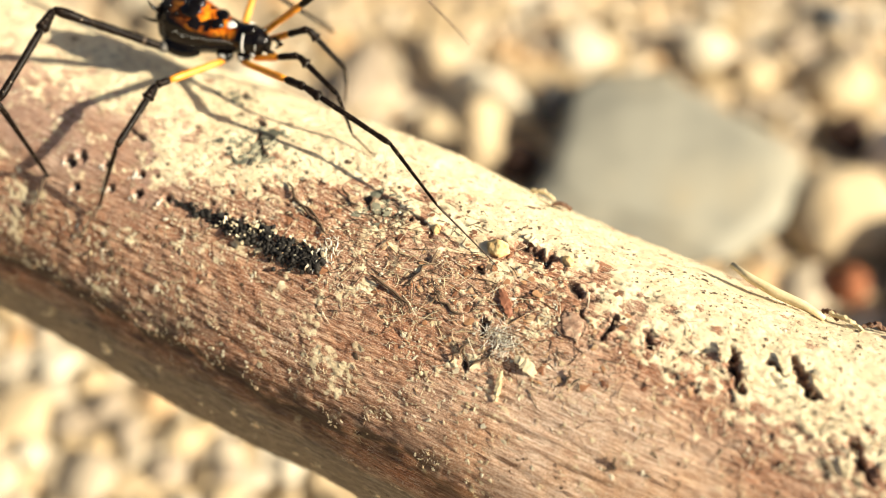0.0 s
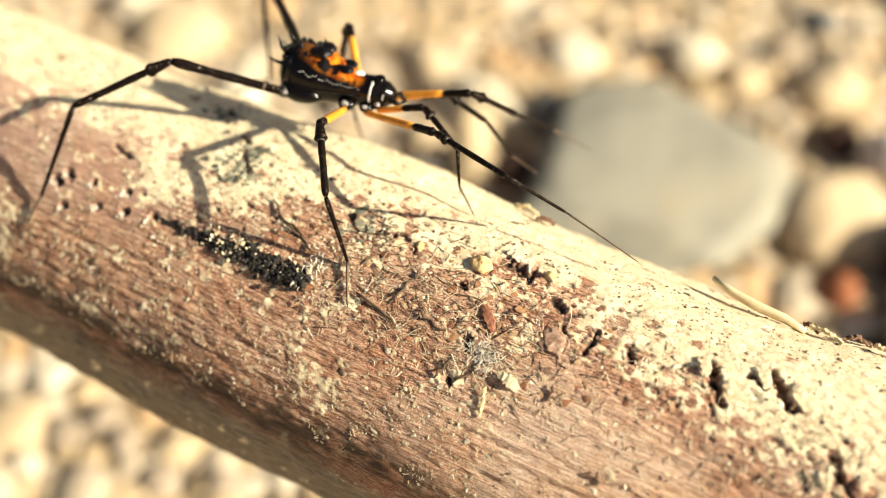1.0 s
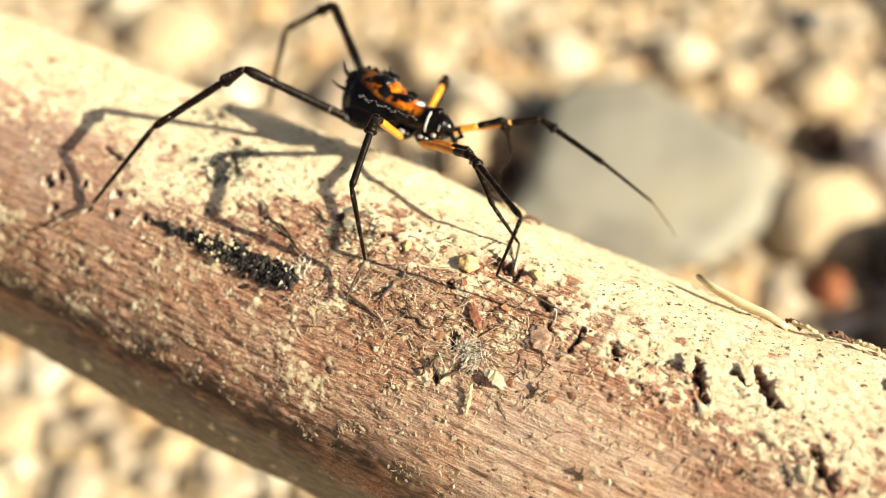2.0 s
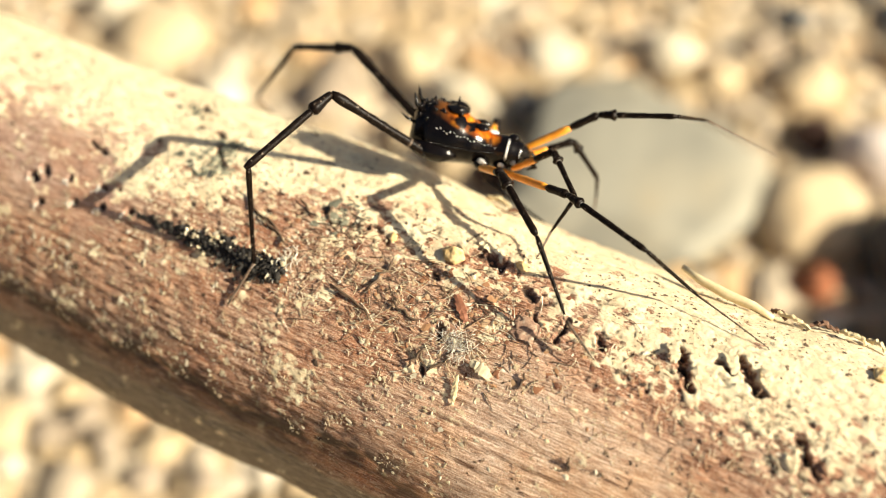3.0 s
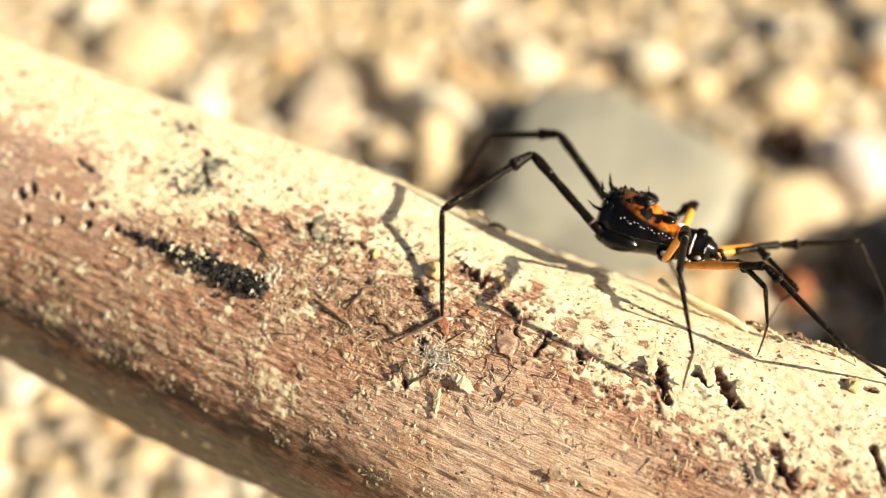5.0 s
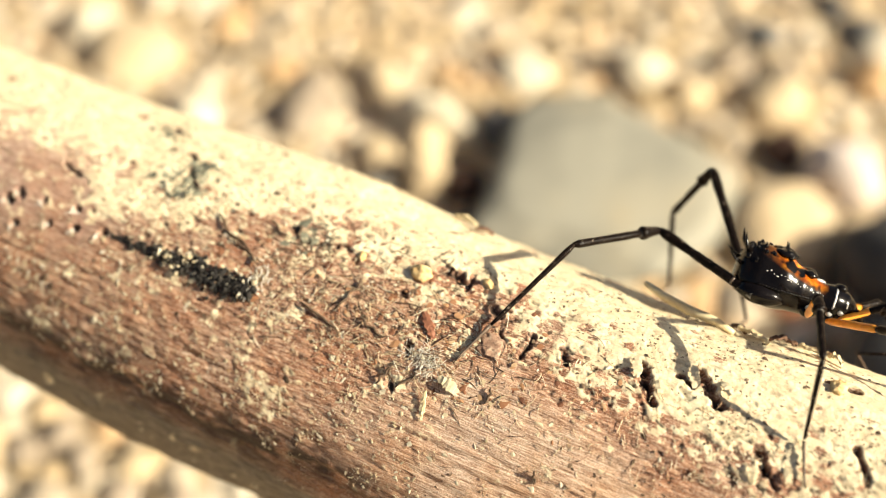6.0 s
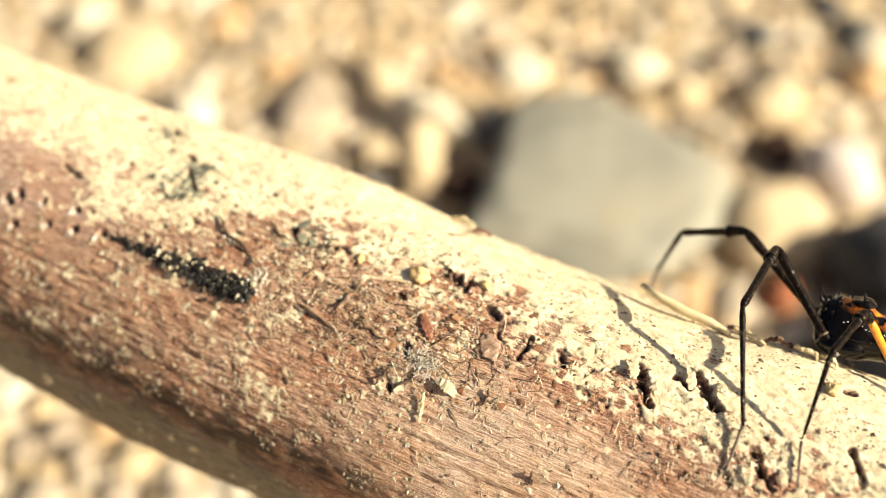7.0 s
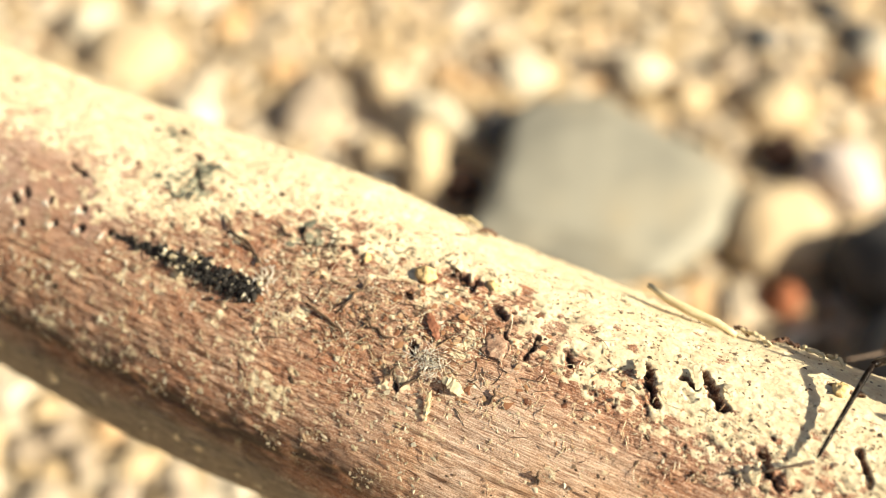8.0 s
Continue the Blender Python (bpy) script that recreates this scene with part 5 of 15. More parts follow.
    # tibia
    walk(LEGS[(4, -1)][1], [
        (0, pose(-.01281, -.00611, .00508, 0, 9.86, -92.82)), (0.1, pose(-.01318, -.00609, .00326, -1.99, 12.36, -104.52)),
        (0.2, pose(-.01419, -.005, .00314, -2.93, 19.12, -108.81)), (0.3, pose(-.01377, -.005, .00273, -6.26, 21.22, -119.15)),
        (0.4, pose(-.01389, -.00465, .00305, -8.13, 23.76, -124.34)), (0.5, pose(-.01422, -.00448, .0018, -10.37, 24.68, -129.97)),
        (0.6, pose(-.01474, -.00407, .00115, -11.83, 26.52, -133.5)), (0.7, pose(-.01427, -.00518, .00097, -16.96, 29.19, -145.36)),
        (0.8, pose(-.01425, -.00616, .00131, -20.97, 31.37, -153.77)), (0.9, pose(-.01392, -.00622, .00108, -21.93, 29.51, -155.63)),
        (1, pose(-.01441, -.00602, .00097, -20.52, 30.04, -152.81)), (1.1, pose(-.01409, -.00605, .00058, -20.2, 26.79, -152.11)),
        (1.2, pose(-.01443, -.00619, .00062, -19.12, 25.78, -149.72)), (1.3, pose(-.0139, -.00659, .00039, -19.03, 23.24, -149.46)),
        (1.4, pose(-.01382, -.00681, .00037, -18.38, 20.71, -147.77)), (1.5, pose(-.01446, -.00691, .00075, -17.67, 19.56, -145.77)),
        (1.6, pose(-.01365, -.0074, -.00015, -19.01, 17.35, -149.91)), (1.7, pose(-.01427, -.00758, .00044, -19.43, 20.64, -151.21)),
        (1.8, pose(-.01337, -.0077, .00037, -19.63, 24.1, -151.68)), (2, pose(-.01247, -.00798, .00265, -18.6, 41.29, -147.61)),
        (2.2, pose(-.01168, -.00806, .00393, -8.92, 48.5, -133.31)), (2.4, pose(-.01155, -.00798, .0042, 3.86, 47, -116.37)),
        (2.6, pose(-.01209, -.00751, .00388, 11.26, 41.24, -106.24)), (2.8, pose(-.01257, -.00639, .00328, 8.5, 35.64, -110.48)),
        (2.9, pose(-.01292, -.00616, .00365, 2.43, 39.94, -120.77)), (3, pose(-.01291, -.00562, .00308, -4.6, 38.89, -131.72)),
        (3.1, pose(-.01391, -.00427, .00274, -.87, 34.2, -125.79)), (3.2, pose(-.01407, -.00309, .00135, .69, 24.17, -123.04)),
        (3.3, pose(-.0146, -.00304, .00093, .91, 23.07, -122.51)), (3.4, pose(-.01468, -.00301, .00055, .22, 21.87, -124.26)),
        (3.5, pose(-.01463, -.00268, .00012, 0, 19.26, -124.87)), (3.6, pose(-.0148, -.00278, -.00035, .37, 18.05, -123.74)),
        (3.7, pose(-.01491, -.00278, -.00076, .18, 17.08, -124.36)), (3.8, pose(-.01481, -.00231, -.00047, -1.8, 19.02, -131.09)),
        (3.9, pose(-.01479, -.00165, -.00076, -3.41, 18.37, -136.04)), (4, pose(-.01479, -.00127, -.00167, -3.56, 14.05, -136.51)),
        (4.1, pose(-.0148, -.00199, -.00193, -2.84, 10.28, -133.51)), (4.2, pose(-.01495, -.00304, -.00155, -1.74, 7.44, -127.4)),
        (4.3, pose(-.01478, -.0035, -.00035, -1.56, 9.83, -126.21)), (4.4, pose(-.01456, -.00362, .00101, -1.83, 13.75, -127.54)),
        (4.5, pose(-.01428, -.00346, .00209, -2.5, 17.21, -130.03)), (4.6, pose(-.01403, -.00308, .00283, -3.21, 20.12, -132.26)),
        (4.7, pose(-.01384, -.0025, .00325, -3.55, 22.72, -133.2)), (4.8, pose(-.01371, -.00173, .00345, -3.26, 25.34, -132.47)),
        (4.9, pose(-.01357, -.00079, .00349, -2.18, 28.12, -130.06)), (5, pose(-.01338, .00025, .00339, -.37, 30.46, -126.37)),
        (5.1, pose(-.01311, .00134, .00318, 1.94, 31.46, -121.88)), (5.2, pose(-.01279, .00225, .00287, 4.07, 30.01, -117.71)),
        (5.3, pose(-.01244, .00256, .00254, 5.09, 25.43, -115.53)), (5.4, pose(-.01292, .00182, .00259, 6.1, 19.73, -112.91)),
        (5.5, pose(-.01327, .00049, .00248, 5.14, 16.12, -116.02)), (5.6, pose(-.01357, .00066, .00206, 4.26, 14.54, -119.36)),
        (5.7, pose(-.01331, .00136, .00126, 2.51, 14.06, -126.41)), (5.8, pose(-.01277, .00202, .00091, .49, 16.76, -134.02)),
        (5.9, pose(-.01274, .00309, .0008, -.43, 15.7, -137.3)), (6, pose(-.01292, .0032, .00048, -.46, 14.12, -137.41)),
        (6.1, pose(-.01331, .00237, .00046, -.3, 11.99, -136.72)), (6.2, pose(-.01358, .00038, .00133, -1.35, 19.23, -140.63)),
        (6.3, pose(-.01391, -.00291, .00342, -13.06, 42.68, -162.71)), (6.4, pose(-.01379, -.00655, .00255, -38.48, 39.43, 159.41)),
        (6.5, pose(-.01357, -.00842, .00058, -43.13, 19.62, 150.12)), (6.6, pose(-.01389, -.00552, .00105, -32.47, 19.96, -179.08)),
        (6.7, pose(-.01468, -.00087, .00035, -18.72, 12.89, -132.97)), (6.8, pose(-.01381, .00143, .00134, -14.96, 5.5, -109.78)),
        (6.9, pose(-.01247, .00143, .00384, -13.13, 11.73, -97.67)), (7, pose(-.01054, -.00047, .00594, -13.39, 22.18, -98.53)),
        (7.1, pose(-.01121, -.00055, .00615, -12.59, 23.52, -96.47)), (7.2, pose(-.01132, .00024, .00464, -14.3, 16.11, -101.52)),
        (7.3, pose(-.01154, .00182, .00445, -14.63, 11.47, -102.9)), (7.4, pose(-.01154, .00329, .00368, -14.67, 4.36, -103.21)),
        (7.5, pose(-.01115, .00419, .00357, -15.17, 5.26, -109.18)), (7.6, pose(-.01044, .00531, .00206, -15.45, .37, -114.72)),
        (7.7, pose(-.01058, .0058, -.0017, -16.13, -16.93, -110)), (7.8, pose(-.01092, .00628, -.00215, -17.73, -7.8, -102.58)),
        (7.9, pose(-.01023, .00653, -.00052, -17.8, 12.16, -104.52)), (8, pose(-.0083, .00666, -.00379, -17.93, -8.79, -108.66)),
    ])
    # metatarsus
    walk(LEGS[(4, -1)][2], [
        (0, pose(-.01331, -.01616, .00333, -.3, 79.63, -.55)), (.1, pose(-.01562, -.01551, .00113, 15.26, 79.44, 15.19)),
        (.2, pose(-.01723, -.01393, -.00013, 33.88, 78.38, 34.16)), (.3, pose(-.0183, -.01311, -.00088, 60.57, 79.42, 61.49)),
        (.4, pose(-.01903, -.01218, -.00097, 86.37, 77.46, 87.91)), (.5, pose(-.02004, -.01142, -.00236, 80.95, 77.94, 82.37)),
        (.6, pose(-.02081, -.01047, -.00325, 74.8, 79.32, 76.11)), (.7, pose(-.02143, -.01013, -.0039, 105.63, 82.85, 107.14)),
        (.8, pose(-.02184, -.0099, -.00385, 172.62, 81.38, 174.29)), (.9, pose(-.02182, -.0098, -.00383, -149.14, 75.11, -147.07)),
        (1, pose(-.02205, -.00995, -.004, -136.51, 70.43, -133.89)), (1.1, pose(-.02196, -.01021, -.00392, -139.03, 63.81, -136.82)),
        (1.2, pose(-.02222, -.01073, -.00374, -138.81, 60.26, -136.61)), (1.3, pose(-.02179, -.01124, -.00355, -140.51, 53.53, -138.85)),
        (1.4, pose(-.02171, -.01178, -.00316, -138.57, 49.19, -136.47)), (1.5, pose(-.02224, -.0122, -.00259, -134.52, 48.44, -131.03)),
        (1.6, pose(-.02192, -.0122, -.00314, -137.79, 45.1, -135.51)), (1.7, pose(-.02252, -.01212, -.0031, -139.49, 48.84, -137.92)),
        (1.8, pose(-.02139, -.01202, -.0037, -145.43, 49.8, -145.63)), (2, pose(-.01879, -.01199, -.00393, -154.54, 59.81, -157.37)),
        (2.2, pose(-.01621, -.01286, -.00353, -167.86, 74.15, -172.88)), (2.4, pose(-.01457, -.01407, -.00309, 115.18, 84.86, 108.49)),
        (2.6, pose(-.01418, -.01471, -.00269, 47.26, 75.94, 39.39)), (2.8, pose(-.01533, -.01378, -.00237, 37.17, 72.7, 28.89)),
        (2.9, pose(-.01683, -.01272, -.00275, 42.19, 73.13, 34.14)), (3, pose(-.01788, -.0112, -.00294, 48.86, 76.56, 41.07)),
        (3.1, pose(-.01873, -.01095, -.00286, 60.89, 78.89, 53.37)), (3.2, pose(-.019, -.01067, -.00271, 69.36, 84.23, 61.86)),
        (3.3, pose(-.01953, -.01077, -.00298, 90.05, 85.13, 82.63)), (3.4, pose(-.01989, -.01065, -.00316, 110.01, 86.54, 102.64)),
        (3.5, pose(-.02003, -.01043, -.00318, -179.9, 86.69, 172.82)), (3.6, pose(-.02006, -.01066, -.00344, -140.15, 81, -147.42)),
        (3.7, pose(-.02025, -.0106, -.00366, -128.56, 73.62, -135.73)), (3.8, pose(-.021, -.00941, -.00371, -133.57, 67.11, -141.2)),
        (3.9, pose(-.0216, -.00821, -.0039, -137.46, 61.24, -145.66)), (4, pose(-.02177, -.00789, -.00408, -138.35, 56.11, -146.73)),
        (4.1, pose(-.02155, -.0091, -.00371, -137.29, 51.09, -145.53)), (4.2, pose(-.02088, -.01081, -.00282, -135.21, 49.49, -142.84)),
        (4.3, pose(-.02059, -.01142, -.00205, -128.59, 51.08, -134.25)), (4.4, pose(-.02046, -.0113, -.00136, -119.01, 53.65, -122.28)),
        (4.5, pose(-.0204, -.01075, -.00086, -105.87, 54.88, -106.33)), (4.6, pose(-.02032, -.01001, -.0006, -92.92, 54.57, -90.78)),
        (4.7, pose(-.02014, -.0092, -.0006, -81.75, 52.25, -77.15)), (4.8, pose(-.01979, -.00838, -.00082, -73.75, 48.07, -66.96)),
        (4.9, pose(-.01923, -.00752, -.00121, -69.27, 43.69, -60.9)), (5, pose(-.01848, -.00667, -.00167, -67.39, 40.49, -58.22)),
        (5.1, pose(-.0176, -.00588, -.00203, -67.85, 39.19, -58.92)), (5.2, pose(-.0168, -.00539, -.00212, -69.55, 41.48, -61.46)),
        (5.3, pose(-.01632, -.00557, -.00175, -73.01, 47.77, -66.33)), (5.4, pose(-.01657, -.00683, -.00077, -77.41, 60.65, -71.71)),
        (5.5, pose(-.01748, -.00814, -.00029, -81.37, 74.35, -75.96)), (5.6, pose(-.0183, -.00776, -.00044, -101.73, 78.84, -96.87)),
        (5.7, pose(-.01906, -.00643, -.00117, -121.63, 76.47, -117.23)), (5.8, pose(-.01942, -.00486, -.00197, -132.4, 70.61, -128.44)),
        (5.9, pose(-.0198, -.00342, -.0019, -136.78, 61.66, -133.21)), (6, pose(-.02004, -.00335, -.00195, -145.47, 55.48, -143.37)),
        (6.1, pose(-.02042, -.00432, -.00161, -155.57, 55.3, -155.63)), (6.2, pose(-.02084, -.00558, -.00194, -167.07, 53.37, -169.76)),
        (6.3, pose(-.0209, -.00509, -.00333, -168.24, 37.94, -171.38)), (6.4, pose(-.02098, -.00385, -.00377, -162.82, 32.94, -162.05)),
        (6.5, pose(-.02157, -.00383, -.00271, -156.36, 41.37, -151.49)), (6.6, pose(-.02318, -.00567, -.00233, -157.6, 45.31, -153.33)),
        (6.7, pose(-.02128, -.00796, -.00187, -164.75, 38.37, -163.99)), (6.8, pose(-.01717, -.0079, .00038, -148.77, 34.29, -137.38)),
        (6.9, pose(-.01377, -.00823, .00182, -127.47, 45.61, -104.9)), (7, pose(-.01192, -.00963, .00216, -91.34, 61.79, -61.25)),
        (7.1, pose(-.01224, -.00964, .00217, -87.18, 60.7, -56.5)), (7.2, pose(-.01324, -.00915, .00187, -98.15, 61.01, -69.05)),
        (7.3, pose(-.01372, -.00772, .00246, -106.81, 58.18, -79.09)), (7.4, pose(-.01381, -.00638, .00292, -114.26, 54.35, -88.01)),
        (7.5, pose(-.01441, -.00519, .00265, -115.4, 49.02, -89.47)), (7.6, pose(-.01461, -.00375, .002, -120.15, 42.07, -96.11)),
        (7.7, pose(-.01385, -.00316, .0012, -128.53, 37.26, -109.2)), (7.8, pose(-.01306, -.00332, -.00081, -130.11, 29.81, -112.04)),
        (7.9, pose(-.01268, -.00292, -.00262, -124.53, 25.21, -100.02)), (8, pose(-.01145, -.00269, -.00227, -122.7, 30.13, -96.09)),
    ])
    # tarsus
    walk(LEGS[(4, -1)][3], [
        (0, pose(-.01158, -.01618, -.0061, -1.56, 40.19, -101.9)), (.1, pose(-.01385, -.01503, -.00873, -10.84, 48.07, -117.53)),
        (.2, pose(-.01555, -.01279, -.01, -20.98, 51.86, -131.23)), (.3, pose(-.01742, -.01149, -.01073, -24.06, 54.26, -135.14)),
        (.4, pose(-.01895, -.00999, -.01082, -23.03, 55.81, -133.98)), (.5, pose(-.01976, -.00933, -.01223, -36.81, 63.62, -150.51)),
        (.6, pose(-.02036, -.00865, -.01319, -53.68, 67.77, -169.4)), (.7, pose(-.0218, -.00893, -.01391, -44.48, 65.85, -159.33)),
        (.8, pose(-.02334, -.00975, -.0138, -28.27, 62.69, -141.61)), (.9, pose(-.02399, -.0112, -.01354, -19.17, 61.91, -131.56)),
        (1, pose(-.02438, -.01237, -.01344, -14.31, 59.55, -126.02)), (1.1, pose(-.02521, -.01326, -.01298, -14.23, 60.64, -126.01)),
        (1.2, pose(-.02587, -.01418, -.01253, -17.51, 62.55, -129.78)), (1.3, pose(-.02631, -.01519, -.01167, -22.03, 60.27, -134.67)),
        (1.4, pose(-.0265, -.01633, -.01081, -23.31, 59.1, -136.04)), (1.5, pose(-.02667, -.01729, -.0102, -22.07, 61.26, -134.74)),
        (1.6, pose(-.02701, -.0172, -.0103, -14.71, 58.35, -126.26)), (1.7, pose(-.02747, -.01659, -.01073, -11.82, 59.35, -123.01)),
        (1.8, pose(-.02677, -.0157, -.01141, -20.8, 55.32, -133.24)), (2, pose(-.02345, -.01393, -.0126, -29.02, 38.14, -142.62)),
        (2.2, pose(-.01894, -.01321, -.01324, -33.64, 19.56, -149.2)), (2.4, pose(-.01485, -.01321, -.01314, -35.11, 16.86, -153.95)),
        (2.6, pose(-.01229, -.01315, -.01248, -35.44, 36.95, -150.68)), (2.8, pose(-.01273, -.01234, -.01191, -20.96, 60.69, -128.21)),
        (2.9, pose(-.01442, -.01109, -.01235, -26.85, 61.05, -135)), (3, pose(-.01614, -.00968, -.01261, -25.69, 62.67, -133.76)),
        (3.1, pose(-.01757, -.00939, -.01276, -23.38, 62.88, -131.2)), (3.2, pose(-.01853, -.00979, -.01262, -24.45, 63.01, -132.39)),
        (3.3, pose(-.01942, -.00992, -.01303, -24.82, 64.3, -132.9)), (3.4, pose(-.02002, -.01006, -.01319, -29.3, 66.03, -137.83)),
        (3.5, pose(-.0206, -.01036, -.01311, -28.53, 66.09, -137.01)), (3.6, pose(-.02139, -.01151, -.01341, -21.59, 65.79, -129.49)),
        (3.7, pose(-.02228, -.01258, -.01329, -20.62, 65.25, -128.48)), (3.8, pose(-.02406, -.01187, -.01301, -15.57, 64.36, -122.91)),
        (3.9, pose(-.02561, -.01095, -.01275, -13.54, 62.99, -120.65)), (4, pose(-.02644, -.01095, -.0124, -13.55, 61.07, -120.68)),
        (4.1, pose(-.02678, -.01269, -.01157, -7.08, 59.18, -113.26)), (4.2, pose(-.02617, -.01482, -.01059, -8.06, 56.84, -114.28)),
        (4.3, pose(-.02501, -.01595, -.00989, -14, 53.31, -121.33)), (4.4, pose(-.02364, -.01634, -.00946, -20.56, 48.76, -129.76)),
        (4.5, pose(-.02203, -.0163, -.00909, -27.32, 42.87, -139.63)), (4.6, pose(-.0204, -.01586, -.00882, -29.81, 35.69, -144.43)),
        (4.7, pose(-.01876, -.01524, -.0086, -30.74, 30.11, -146.84)), (4.8, pose(-.01714, -.01462, -.00837, -31.33, 28.09, -148.36)),
        (4.9, pose(-.01565, -.01395, -.00824, -30.56, 29.54, -146.46)), (5, pose(-.01439, -.01326, -.00829, -28.29, 33.4, -141.37)),
        (5.1, pose(-.01351, -.01267, -.00849, -24.65, 39.67, -134.21)), (5.2, pose(-.01316, -.01207, -.00885, -18.02, 45.65, -123.65)),
        (5.3, pose(-.01362, -.01173, -.00916, -10.28, 49.49, -113.25)), (5.4, pose(-.01504, -.01146, -.00944, -13.92, 51.65, -117.89)),
        (5.5, pose(-.01684, -.0107, -.00971, -12.63, 52.64, -116.3)), (5.6, pose(-.01853, -.00967, -.01019, -15.36, 53.56, -119.65)),
        (5.7, pose(-.02012, -.00849, -.0108, -20.47, 53.25, -125.86)), (5.8, pose(-.02142, -.00738, -.01111, -26.41, 52.81, -133.06)),
        (5.9, pose(-.02305, -.00688, -.0107, -29.79, 53.02, -137.2)), (6, pose(-.0246, -.00674, -.01021, -30.81, 54.14, -138.47)),
        (6.1, pose(-.02563, -.00668, -.00987, -33.69, 54.59, -141.97)), (6.2, pose(-.02665, -.00663, -.00988, -28.95, 58.43, -136.56)),
        (6.3, pose(-.02875, -.00628, -.00952, 18.94, 63.48, -83.97)), (6.4, pose(-.0291, -.00648, -.0093, 16.7, 65.73, -86.4)),
        (6.5, pose(-.02842, -.00755, -.00957, -31.51, 64.62, -138.19)), (6.6, pose(-.02951, -.00885, -.00949, -44.21, 58.3, -152.32)),
        (6.7, pose(-.02905, -.01019, -.00827, -34.36, 62.83, -141.28)), (6.8, pose(-.02318, -.01343, -.00519, -161.93, 78.45, 87.09)),
        (6.9, pose(-.01554, -.01488, -.00521, 177.59, 83.6, 66.2)), (7, pose(-.00966, -.01375, -.0066, 6.93, 59.11, -103.58)),
        (7.1, pose(-.00954, -.01372, -.00655, -7.3, 51.73, -120.24)), (7.2, pose(-.01154, -.01359, -.00671, 12.08, 53.7, -96.6)),
        (7.3, pose(-.01277, -.01265, -.00563, 18.87, 49.78, -88.21)), (7.4, pose(-.01361, -.01215, -.00513, 13.3, 48.53, -95.33)),
        (7.5, pose(-.01435, -.01173, -.00488, 7.87, 47, -102.42)), (7.6, pose(-.0154, -.01113, -.0047, 13.3, 45, -95.14)),
        (7.7, pose(-.0165, -.01077, -.00493, 18.05, 43.14, -88.59)), (7.8, pose(-.01623, -.01115, -.00565, 11.46, 45.09, -97.68)),
        (7.9, pose(-.01426, -.01187, -.0069, -11.85, 37.89, -131.58)), (8, pose(-.01242, -.01176, -.00756, -20.82, 23.39, -148.95)),
    ])
